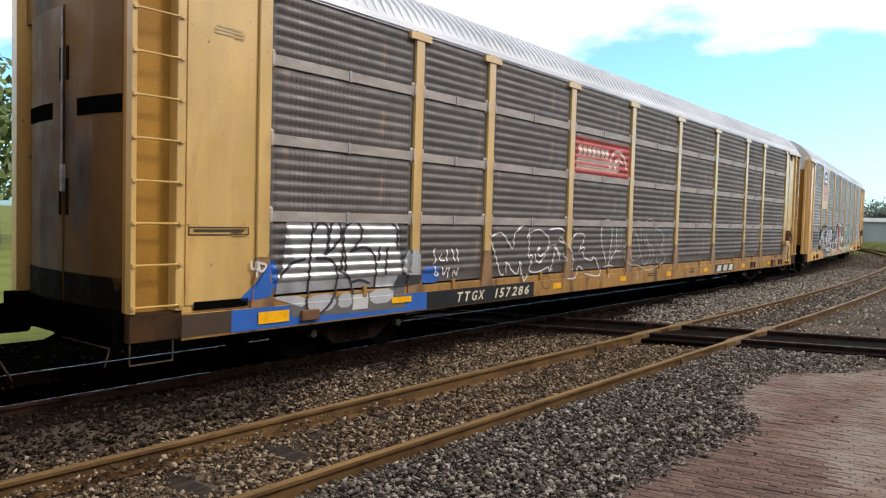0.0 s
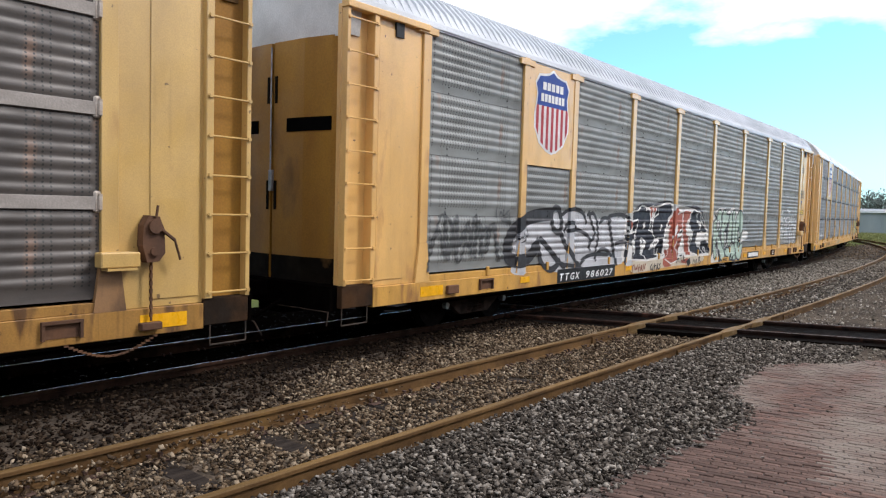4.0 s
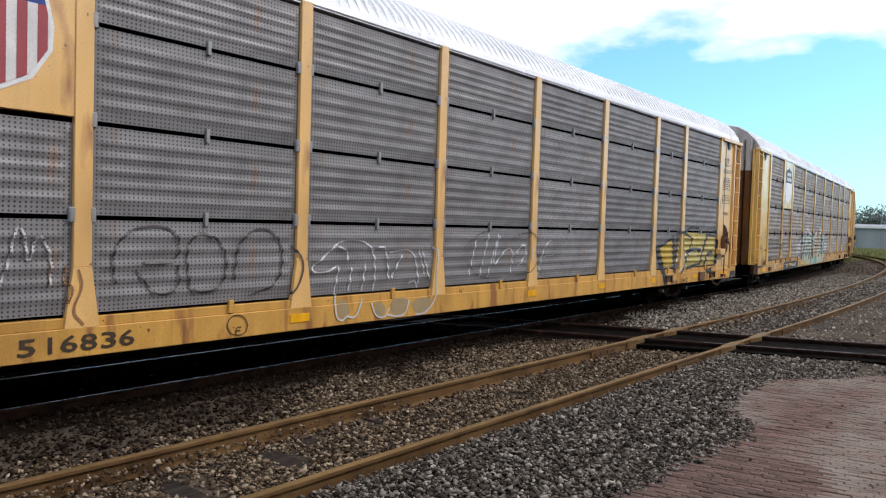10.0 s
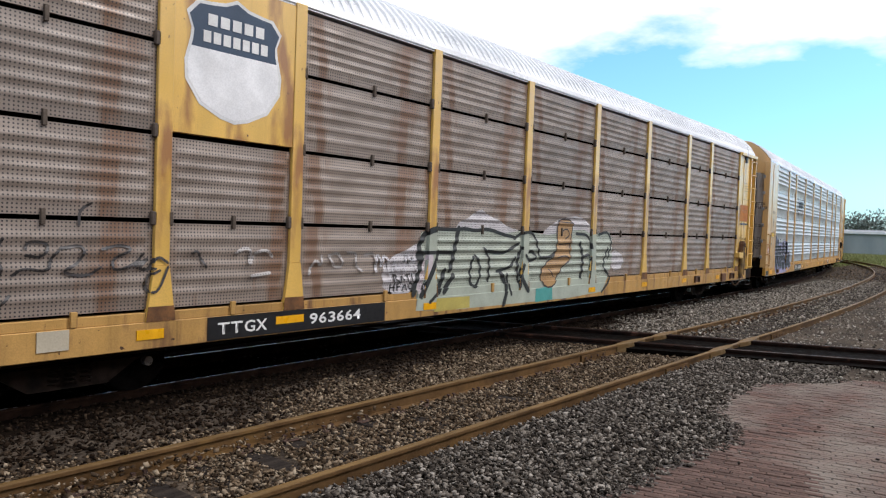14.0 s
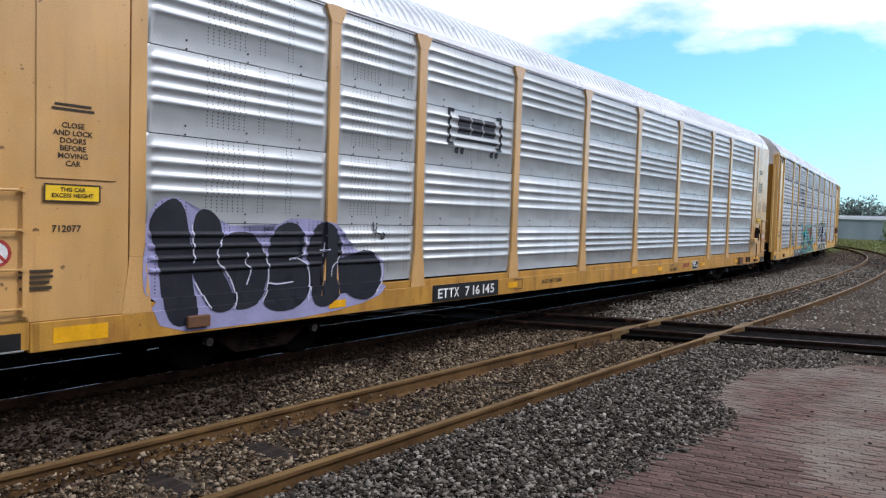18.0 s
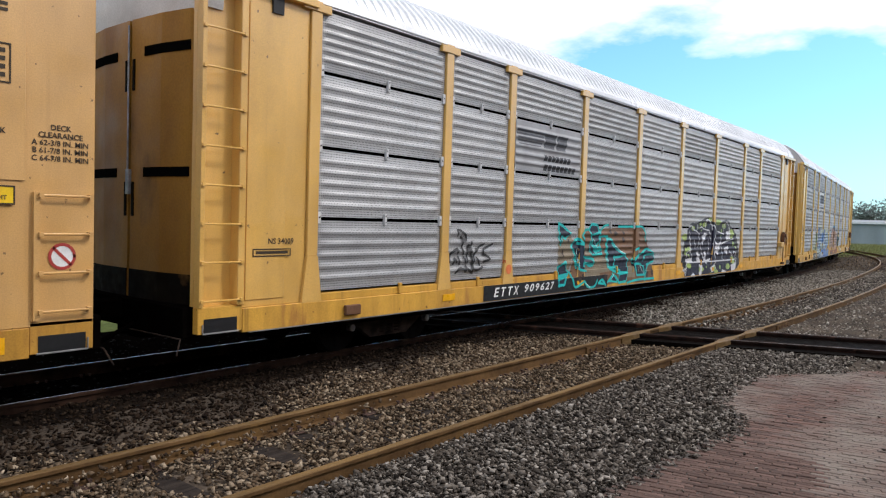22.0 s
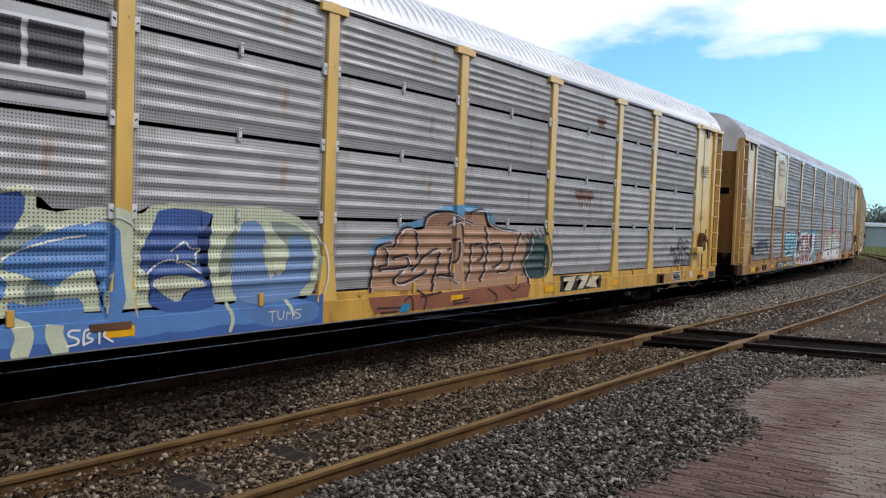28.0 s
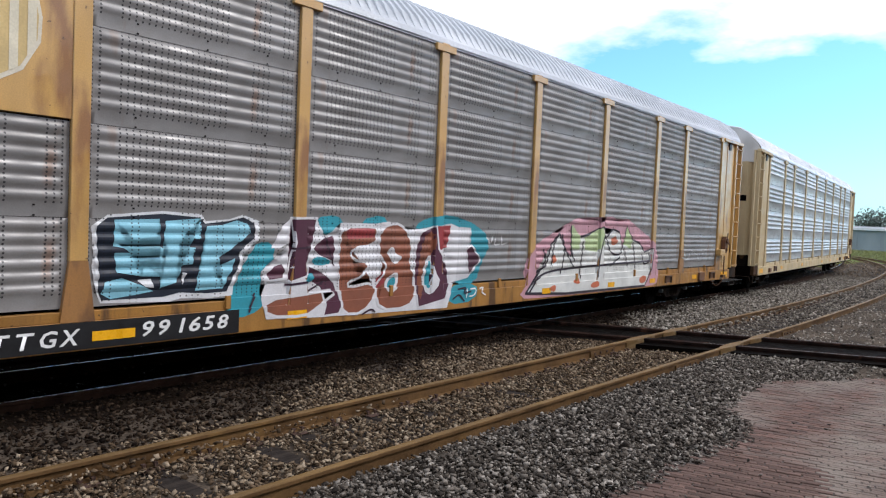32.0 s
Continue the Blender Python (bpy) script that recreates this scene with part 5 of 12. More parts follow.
def crown_mesh(name, seed, height, width, leaf, count, low=0.25):
    rng = np.random.default_rng(seed)
    blobs = [(rng.uniform(-0.32, 0.32) * width, rng.uniform(-0.32, 0.32) * width, height * rng.uniform(low + 0.12, 0.86), width * rng.uniform(0.16, 0.30)) for _ in range(14)]
    verts, faces = [], []
    for i in range(count):
        bx, by, bz, br = blobs[rng.integers(len(blobs))]
        d = rng.normal(size=3); d /= np.linalg.norm(d)
        c = np.array((bx, by, bz)) + d * br * rng.uniform(0.55, 1.08)
        u, v = rng.normal(size=3), rng.normal(size=3)
        u /= np.linalg.norm(u); v -= u * (u @ v); v /= np.linalg.norm(v)
        s = leaf * rng.uniform(0.5, 1.2)
        k = len(verts)
        verts += [tuple(c - u * s), tuple(c + v * s * 0.55), tuple(c + u * s), tuple(c - v * s * 0.55)]
        faces.append((k, k + 1, k + 2, k + 3))
    me = bpy.data.meshes.new(name)
    me.from_pydata(verts, [], faces)
    return me


def tree(x, y, seed, height, width, leaf_mat, label, count=2600):
    root = tagged(new("tree"), label, "tree", "trees in the distance")
    bm = B()
    bmesh.ops.create_cone(bm, cap_ends=True, segments=8, radius1=0.03 * height, radius2=0.012 * height, depth=height * 0.6, matrix=Matrix.Translation((0, 0, height * 0.3 - 0.2)))
    rng = random.Random(seed)
    for k in range(6):
        a = rng.uniform(0, 6.28)
        rod(bm, (0, 0, height * rng.uniform(0.25, 0.5)), (math.cos(a) * width * 0.3, math.sin(a) * width * 0.3, height * rng.uniform(0.55, 0.8)), 0.009 * height, 5)
    part("trunk", bm, M_bark, root)
    link_mesh("crown", crown_mesh("crown", seed, height, width, height * 0.035, count), leaf_mat, root)
    root.matrix_basis = pose(x, y, -0.2)


rng = random.Random(11)
for i in range(15):
    tree(158 + rng.uniform(-4, 14), -45 + i * 6.5 + rng.uniform(-2, 2), 20 + i, rng.uniform(5.6, 8.0), rng.uniform(8, 11), M_leaf, "leafy tree behind the warehouse, distance haze in its colour", 3200)
for i in range(16):
    tree(-28 + i * 7.5 + rng.uniform(-2, 2), 46 + rng.uniform(-4, 8), 60 + i, rng.uniform(7, 11), rng.uniform(7, 10), M_leaf2, "green leafy tree beyond the track", 1500)
bush = tagged(new("bush"), "dense green bush at the grass edge", "bush")
link_mesh("crown", crown_mesh("bush_crown", 5, 3.6, 4.5, 0.18, 2200, 0.0), M_leaf2, bush)
bush.matrix_basis = pose(112, 11.2, -0.6)


def grass(seed):
    rng = np.random.default_rng(seed)
    verts, faces = [], []
    for i in range(22000):
        x, y = rng.uniform(72, 136), rng.uniform(-10, 32)
        if x + rng.normal() * 3 < 80:
            continue
        a, hgt = rng.uniform(0, 6.28), rng.uniform(0.08, 0.32)
        k = len(verts)
        verts += [(x - 0.05 * math.cos(a), y - 0.05 * math.sin(a), -0.2), (x + 0.05 * math.cos(a), y + 0.05 * math.sin(a), -0.2), (x + rng.normal() * 0.06, y + rng.normal() * 0.06, -0.2 + hgt)]
        faces.append((k, k + 1, k + 2))
    me = bpy.data.meshes.new("grass")
    me.from_pydata(verts, [], faces)
    tagged(link_mesh("grass", me, leaf_material("grass_blades", (0.115, 0.125, 0.038), (0.20, 0.205, 0.068))), "short yellow-green grass beyond the curve", "grass", kind="stuff")


grass(8)

# ---- lettering and spray paint on the cars ----
def chaikin(pts, closed=False, times=2):
    for _ in range(times):
        out = [] if closed else [pts[0]]
        n = len(pts)
        for i in range(n if closed else n - 1):
            a, b = pts[i], pts[(i + 1) % n]
            out += [(a[0] * 0.75 + b[0] * 0.25, a[1] * 0.75 + b[1] * 0.25), (a[0] * 0.25 + b[0] * 0.75, a[1] * 0.25 + b[1] * 0.75)]
        if not closed:
            out.append(pts[-1])
        pts = out
    return pts


def ribbon(bm, pts, width, y=0.0, block=False):
    """A painted stroke: thin ones as one strip, broad ones with round joints."""
    n = len(pts)
    if block:
        r = width / 2
        for k in range(n - 1):
            (px, pz), (x, z) = pts[k], pts[k + 1]
            d = Vector((x - px, z - pz)).normalized() * r
            yy = y - 0.0001 * k
            a, b = (px - d.x * 0.9, pz - d.y * 0.9), (x + d.x * 0.9, z + d.y * 0.9)
            bm.faces.new([bm.verts.new(c) for c in ((a[0] + d.y, yy, a[1] - d.x), (b[0] + d.y * 0.85, yy, b[1] - d.x * 0.85), (b[0] - d.y, yy, b[1] + d.x), (a[0] - d.y * 0.85, yy, a[1] + d.x * 0.85))])
        return
    if width > 0.12:
        keep = [pts[0]]
        for q in pts[1:]:
            if math.hypot(q[0] - keep[-1][0], q[1] - keep[-1][1]) > width * 0.16:
                keep.append(q)
        pts = keep if len(keep) > 1 else pts
        n = len(pts)
    left, right = [], []
    for i, (x, z) in enumerate(pts):
        a, b = pts[max(i - 1, 0)], pts[min(i + 1, n - 1)]
        d = Vector((b[0] - a[0], b[1] - a[1]))
        d = d.normalized() if d.length > 1e-6 else Vector((1, 0))
        yy = y - 0.00008 * i
        k = width / 2
        if i == 0:
            ends = [(bm.verts.new((x - d.x * k + d.y * k * 0.55, yy, z - d.y * k - d.x * k * 0.55)), bm.verts.new((x - d.x * k - d.y * k * 0.55, yy, z - d.y * k + d.x * k * 0.55)))]
        left.append(bm.verts.new((x - d.y * k, yy, z + d.x * k)))
        right.append(bm.verts.new((x + d.y * k, yy, z - d.x * k)))
        if i == n - 1:
            ends.append((bm.verts.new((x + d.x * k + d.y * k * 0.55, yy, z + d.y * k - d.x * k * 0.55)), bm.verts.new((x + d.x * k - d.y * k * 0.55, yy, z + d.y * k + d.x * k * 0.55))))
    bm.faces.new((ends[0][0], right[0], left[0], ends[0][1]))
    bm.faces.new((right[-1], ends[1][0], ends[1][1], left[-1]))
    for i in range(n - 1):
        bm.faces.new((right[i], right[i + 1], left[i + 1], left[i]))


def blob(bm, cx, cz, rx, rz, rng, y=0.0, rough=0.22, n=22):
    ph = [rng.uniform(0, 6.28) for _ in range(3)]
    vs = []
    for i in range(n):
        a = 6.2832 * i / n
        k = 1 + rough * (0.5 * math.sin(3 * a + ph[0]) + 0.35 * math.sin(5 * a + ph[1]) + 0.3 * math.sin(9 * a + ph[2]))
        vs.append(bm.verts.new((cx + rx * k * math.cos(a), y, cz + rz * k * math.sin(a))))
    bm.faces.new(vs)


def side_y(kind, smooth, x, z):
    """The near side's surface at (x, z) of a car."""
    if z < 0.93:
        return SILL_Y
    w = 0.092 * (1 + 0.9 * max(0.0, (1.55 - z) / 0.62))
    i = min(range(10), key=lambda k: abs(POSTS[k] - x))
    if abs(POSTS[i] - x) <= w + 0.001:
        return POST_Y - 0.0055
    if abs(x) > 11.9:
        return -1.615 if smooth else -1.577
    if z < 1.07:
        return -1.587
    j = max(k for k in range(4) if z >= TIERS[kind][k])
    d = depth_at(PROFILES[kind][j], z - TIERS[kind][j])
    e = abs(POSTS[i] - x) - 0.095
    return PANEL_Y - d * max(0.0, min(1.0, (e - 0.04) / 0.06)) - 0.001


PROFILES = {k: [ridges(k, b - a) for a, b in zip(t, t[1:])] for k, t in TIERS.items()}


def lay(bm, kind, smooth, lift):
    """Folds a flat drawing in x, z over the car's side and raises it by lift."""
    if not bm.verts:
        return bm
    xs, zs = [v.co.x for v in bm.verts], [v.co.z for v in bm.verts]
    x0, x1, z0, z1 = min(xs), max(xs), min(zs), max(zs)
    cz = [0.928, 0.932, 1.066, 1.072]
    for j in range(4):
        cz += [TIERS[kind][j] + z for z, d in PROFILES[kind][j]]
    cx = []
    for p in POSTS:
        cx += [p - 0.195, p - 0.177, p - 0.135, p - 0.095, p - 0.091, p + 0.091, p + 0.095, p + 0.135, p + 0.177, p + 0.195]
    for z in cz:
        if z0 < z < z1:
            bmesh.ops.bisect_plane(bm, geom=bm.verts[:] + bm.edges[:] + bm.faces[:], plane_co=(0, 0, z), plane_no=(0, 0, 1))
    for x in cx:
        if x0 < x < x1:
            bmesh.ops.bisect_plane(bm, geom=bm.verts[:] + bm.edges[:] + bm.faces[:], plane_co=(x, 0, 0), plane_no=(1, 0, 0))
    for v in bm.verts:
        v.co.y += side_y(kind, smooth, v.co.x, v.co.z) - lift
    return bm


PAINTS = {}


def paint(c, kind=None):
    """Spray paint; over a screen of some kind the perforation stays open through it."""
    if (c, kind) in PAINTS:
        return PAINTS[c, kind]
    m = PAINTS[c, kind] = surface("spray_paint", c, tuple(v * 0.78 + 0.008 for v in c), 0.55, 0.0, 2.5, 50, relief=0.04, grain=0.25)
    if kind:
        n, l = m.node_tree.nodes, m.node_tree.links
        p = n["Principled BSDF"]
        old = p.inputs["Base Color"].links[0].from_socket
        hole, sp = dots(n, l, 0.042 if kind == "fine" else 0.075, 0.041, 0.0095)
        if kind != "fine":
            wh = n.new("ShaderNodeTexWhiteNoise"); wh.noise_dimensions = "1D"
            l.new(mul(n, l, mul(n, l, sp.outputs["X"], 1 / 0.15), 0.0, "FLOOR"), wh.inputs["W"])
            hole = mul(n, l, hole, mul(n, l, wh.outputs["Value"], 0.6, "LESS_THAN"))
        # no holes in posts, sill and end panels
        bay = mul(n, l, mul(n, l, mul(n, l, mul(n, l, sp.outputs["X"], 1 / 2.85), 0.0, "FRACT"), 0.5, "SUBTRACT"), 0.0, "ABSOLUTE")
        ax = mul(n, l, sp.outputs["X"], 0.0, "ABSOLUTE")
        for ok in (mul(n, l, bay, 0.042, "GREATER_THAN"), mul(n, l, sp.outputs["Z"], 1.09, "GREATER_THAN"), mul(n, l, ax, 11.8, "LESS_THAN")):
            hole = mul(n, l, hole, ok)
        l.new(mix(n, l, mul(n, l, hole, 0.85), old, rgb((0.012, 0.012, 0.013))), p.inputs["Base Color"])
    return m


def cloud(car_key, kind, x0, x1, z0, z1, colour, seed=1, count=6, lift=0.002, smooth=False, size=0.5, label="spray-painted patch"):
    rng = random.Random(seed)
    bm = B()
    zc, hh = (z0 + z1) / 2, (z1 - z0) * size * 1.12
    ph = [rng.uniform(0, 6.28) for _ in range(4)]
    steps = 9 * count
    rim = []
    for side in (1, -1):
        for k in range(steps):
            u = k / steps if side > 0 else 1 - k / steps
            round_end = min(1.0, 3.2 * min(u, 1 - u) * count / 2 + 0.12) ** 0.5
            lobes = 0.78 + 0.22 * abs(math.sin(math.pi * count * u + ph[0 if side > 0 else 1])) + 0.10 * math.sin(2.3 * count * u + ph[2 if side > 0 else 3]) + rng.uniform(-0.025, 0.025)
            rim.append(bm.verts.new((x0 - 0.05 + (x1 - x0 + 0.1) * u, 0, zc + side * hh * lobes * round_end)))
    bm.faces.new(rim[::-1])
    bmesh.ops.triangulate(bm, faces=bm.faces)
    for v in bm.verts:
        v.co.z = max(v.co.z, 0.66)
    return part("spray_paint", lay(bm, kind, smooth, lift), paint(colour, kind), CARS[car_key][0], label)


def patch(car_key, kind, x0, x1, z0, z1, colour, lift=0.004, smooth=False, name="painted_patch", label=""):
    bm = B()
    bm.faces.new([bm.verts.new((x, 0, z)) for x, z in ((x0, z0), (x1, z0), (x1, z1), (x0, z1))])
    return part(name, lay(bm, kind, smooth, lift), colour if isinstance(colour, bpy.types.Material) else paint(colour, kind), CARS[car_key][0], label)


def scrawl(car_key, kind, lines, width, colour, lift=0.012, smooth=False, label="thin spray-painted scrawl"):
    for k, pts in enumerate(lines):
        bm = B()
        ribbon(bm, chaikin(list(pts), False, 2) if len(pts) > 2 else list(pts), width, -0.0004 * (k % 6))
        for v in bm.verts:
            v.co.z = max(v.co.z, 0.64)
        part("spray_scrawl", lay(bm, kind, smooth, lift), paint(colour, kind), CARS[car_key][0], label)


def shape(car_key, kind, pts, colour, lift, edge=None, width=0.04, soft=1, name="spray_painted_letter", label="", smooth=False):
    """A filled spray-painted form over the car's side, with an outline if an edge colour is given."""
    rim = chaikin(list(pts), True, soft) if soft else list(pts)
    bm = B()
    bm.faces.new([bm.verts.new((x, 0, max(z, 0.645))) for x, z in rim])
    bmesh.ops.triangulate(bm, faces=bm.faces)
    ob = part(name, lay(bm, kind, smooth, lift), colour if isinstance(colour, bpy.types.Material) else paint(colour, kind), CARS[car_key][0], label)
    if edge:
        bm = B()
        ribbon(bm, rim + rim[:2], width)
        for v in bm.verts:
            v.co.z = max(v.co.z, 0.64)
        part("outline", lay(bm, kind, smooth, lift + 0.002), paint(edge, kind), ob)
    return ob


def squiggle(x0, x1, z0, z1, seed, n=14, loops=1):
    rng = random.Random(seed)
    return [[(x0 + (x1 - x0) * (i + rng.uniform(-0.9, 0.9)) / n, z0 + (z1 - z0) * (rng.random() if i % 2 else rng.random() * 0.5 + (0.5 if i % 4 else 0))) for i in range(n)] for _ in range(loops)]


def text(car_key, body, x, z, height, material, y=SILL_Y - 0.007, wide=1.0, lean=0.0, align="LEFT", name="lettering"):
    cu = bpy.data.curves.new(name, "FONT")
    cu.body, cu.size, cu.resolution_u, cu.align_x, cu.shear = body, height * 1.38, 2, align, lean
    cu.offset = height * 0.026
    ob = bpy.data.objects.new(name, cu)
    me = bpy.data.meshes.new_from_object(ob)
    bpy.data.objects.remove(ob)
    me.transform(pose(x, y, z, 90, 0, 0) @ Matrix.Diagonal((wide, 1, 1, 1)))
    me.materials.clear()
    return link_mesh(name, me, material, CARS[car_key][0], "")


def bars(car_key, x, z, widths, height, gap, material, y=-1.58, name="illegible_text"):
    """Unreadable small print as plain bars."""
    bm = B()
    for k, w in enumerate(widths):
        box(bm, x - w / 2, x + w / 2, y - 0.002, y + 0.001, z - k * (height + gap) - height, z - k * (height + gap))
    ob = part(name, bm, material, CARS[car_key][0])
    ob["kind"] = "stuff"
    return ob


def frame_box(car_key, x0, x1, z0, z1, material, y=-1.579, t=0.014):
    bm = B()
    for a in ((x0, x1, z0, z0 + t), (x0, x1, z1 - t, z1), (x0, x0 + t, z0 + t, z1 - t), (x1 - t, x1, z0 + t, z1 - t)):
        box(bm, a[0], a[1], y - 0.003, y + 0.001, a[2], a[3])
    return part("stencil_frame", bm, material, CARS[car_key][0])


def shield(car_key, x, z0, z1, top, base, stripes, border=(0.80, 0.80, 0.78), y=-1.587, wide=0.35):
    """Shield emblem on its plate: plain shapes, with bars for the words."""
    root = CARS[car_key][0]
    h = z1 - z0
    w = h * wide
    half = [(0.0, 0.0), (0.30, 0.03), (0.72, 0.12), (1.0, 0.30), (1.02, 0.45), (0.92, 0.62), (0.90, 0.70), (1.0, 0.82), (0.80, 0.92), (0.55, 0.93), (0.25, 0.95), (0.0, 1.0)]
    pts = half + [(-u, v) for u, v in half[::-1]][1:-1]
    def poly(bm, k, lo, hi, yy):
        vs = [bm.verts.new((x + u * w * k, yy, z0 + h * (0.5 + (v - 0.5) * k))) for u, v in pts]
        f = bm.faces.new(vs)
        for zz, no in ((lo, -1), (hi, 1)):
            bmesh.ops.bisect_plane(bm, geom=bm.verts[:] + bm.edges[:] + bm.faces[:], plane_co=(0, 0, zz), plane_no=(0, 0, no), clear_outer=True)
        return bm
    em = part("emblem", poly(B(), 1.0, z0 - 1, z1 + 1, y - 0.003), paint(border), root, "shield-shaped emblem")
    part("emblem_top", poly(B(), 0.94, z0 + h * 0.56, z1 + 1, y - 0.006), paint(top), em)
    part("emblem_base", poly(B(), 0.94, z0 - 1, z0 + h * 0.56, y - 0.006), paint(base), em)
    if stripes:
        for k in range(-3, 4):
            bm = poly(B(), 0.94, z0 - 1, z0 + h * 0.56, y - 0.009)
            for s in (-1, 1):
                bmesh.ops.bisect_plane(bm, geom=bm.verts[:] + bm.edges[:] + bm.faces[:], plane_co=(x + (k * 2 + s * 0.5) * w * 0.142, 0, 0), plane_no=(s, 0, 0), clear_outer=True)
            part("stripe", bm, paint(stripes), em)
    for k, (ww, zz) in enumerate(((0.62, 0.79), (0.70, 0.655))):
        bm = B()
        n = 5 + k * 2
        for i in range(n):
            cx = x + w * ww * (2 * (i + 0.5) / n - 1)
            box(bm, cx - w * ww / n * 0.74, cx + w * ww / n * 0.74, y - 0.012, y - 0.008, z0 + h * zz - h * 0.045, z0 + h * zz + h * 0.045)
        o = part("word_bar", bm, paint(border), em)
        o["kind"] = "stuff"


def number(car_key, body, x0, x1, z, height, ink=None, board=None, lean=0.0):
    """A car number on the sill: each character a part, evenly spaced from x0 to x1."""
    if board:
        bm = B(); box(bm, board[0], board[1], SILL_Y - 0.005, SILL_Y + 0.01, 0.645, 0.925)
        part("number_board", bm, M_black, CARS[car_key][0], "black painted sill section")
    cell = (x1 - x0) / len(body)
    for i, ch in enumerate(body):
        if ch == " ":
            continue
        ob = text(car_key, ch, 0.0, z, height, ink or M_white, name="number_character", lean=lean)
        wx = max(v.co.x for v in ob.data.vertices)
        wide = min(cell * 0.90 / wx, 1.8) if ch not in "1I" else 1.3
        ob.matrix_basis = Matrix.Translation((x0 + cell * (i + (0.0 if ch not in "1I" else 0.18)), 0, 0)) @ Matrix.Diagonal((wide, 1, 1, 1))


WHT, BLK = (0.80, 0.80, 0.78), (0.010, 0.010, 0.014)

# car A
SILVER = surface("silver_spray", (0.60, 0.61, 0.63), (0.40, 0.41, 0.43), 0.40, 0.7, 2.5, 50, relief=0.03)
patch("A", "rows", -12.35, -6.6, 0.655, 0.925, (0.02, 0.11, 0.42), 0.004, label="blue spray-painted sill")
shape("A", "rows", ((-11.83, 1.49), (-11.65, 1.51), (-11.64, 1.07), (-12.27, 1.00), (-12.10, 1.15), (-11.92, 1.26)), (0.02, 0.11, 0.42), 0.004, name="spray_paint", label="blue spray paint")
shape("A", "rows", ((-8.85, 1.31), (-8.39, 1.34), (-8.39, 1.06), (-8.91, 1.07)), (0.02, 0.11, 0.42), 0.004, name="spray_paint", label="blue spray paint")
shape("A", "rows", ((-11.64, 1.95), (-11.43, 1.97), (-11.38, 1.49), (-11.57, 1.36), (-11.63, 1.51)), (0.075, 0.075, 0.08), 0.005, name="spray_paint", label="dark grey spray-painted edge")
shape("A", "rows", ((-9.47, 2.02), (-9.18, 2.01), (-9.27, 1.10), (-9.44, 1.11)), (0.075, 0.075, 0.08), 0.005, name="spray_paint", label="dark grey spray-painted edge")
shape("A", "rows", ((-11.49, 0.95), (-9.27, 1.04), (-9.27, 0.71), (-10.56, 0.73), (-11.43, 0.76)), (0.12, 0.115, 0.11), 0.006, soft=0, name="spray_paint", label="sooty grey spray paint on the sill")
shape("A", "rows", ((-11.51, 2.02), (-9.42, 2.04), (-9.40, 1.63), (-9.29, 1.12), (-9.45, 1.06), (-10.63, 1.08), (-11.66, 1.07), (-11.64, 1.30), (-11.57, 1.41), (-11.38, 1.49), (-11.50, 1.52)), SILVER, 0.007, soft=0, name="spray_paint", label="bright silver spray-painted block")
shape("A", "rows", ((-11.81, 1.05), (-11.18, 1.03), (-11.23, 0.87), (-11.43, 0.93)), (0.42, 0.43, 0.44), 0.008, name="spray_paint", label="silver spray paint on the sill")
shape("A", "rows", ((-11.16, 1.02), (-10.69, 1.03), (-10.67, 0.84), (-10.99, 0.76), (-11.20, 0.86)), (0.42, 0.43, 0.44), 0.008, name="spray_paint", label="silver spray paint on the sill")
shape("A", "rows", ((-10.60, 1.01), (-10.37, 1.03), (-10.38, 0.81), (-10.65, 0.82)), (0.42, 0.43, 0.44), 0.008, name="spray_paint", label="silver spray paint on the sill")
shape("A", "rows", ((-10.02, 1.03), (-9.48, 1.03), (-9.57, 0.82), (-10.01, 0.82)), (0.42, 0.43, 0.44), 0.008, name="spray_paint", label="silver spray paint on the sill")
shape("A", "rows", ((-9.14, 1.61), (-8.98, 1.59), (-8.86, 1.44), (-8.87, 1.21), (-9.29, 1.21), (-9.25, 1.48)), (0.40, 0.42, 0.44), 0.008, name="spray_paint", label="silver paint on the gusset")
shape("A", "rows", ((-9.51, 1.02), (-9.38, 1.21), (-8.87, 1.20), (-8.93, 1.07)), (0.03, 0.03, 0.035), 0.009, soft=0, name="spray_paint")
scrawl("A", "rows", [((-11.51, 2.02), (-11.07, 2.05), (-11.10, 1.81), (-11.12, 1.55)), ((-11.07, 1.88), (-10.99, 1.99), (-10.85, 1.99), (-10.80, 1.88), (-10.82, 1.65), (-10.86, 1.57)), ((-10.81, 1.59), (-10.78, 1.94), (-10.68, 2.04), (-10.59, 2.01), (-10.56, 1.78)), ((-10.83, 1.57), (-10.56, 1.78), (-10.52, 2.01), (-10.53, 1.62), (-10.57, 1.32)), ((-10.50, 1.93), (-10.34, 2.04), (-10.18, 1.96), (-10.17, 1.78), (-10.38, 1.60)), ((-10.16, 2.02), (-9.43, 2.04), (-9.43, 1.63)), ((-11.02, 1.52), (-10.77, 1.51), (-10.64, 1.39), (-10.62, 1.16), (-10.72, 0.94), (-10.99, 0.73), (-11.21, 0.83), (-11.18, 1.00)), ((-11.60, 1.30), (-11.45, 1.46), (-11.22, 1.51))], 0.04, (0.03, 0.03, 0.04), 0.012)
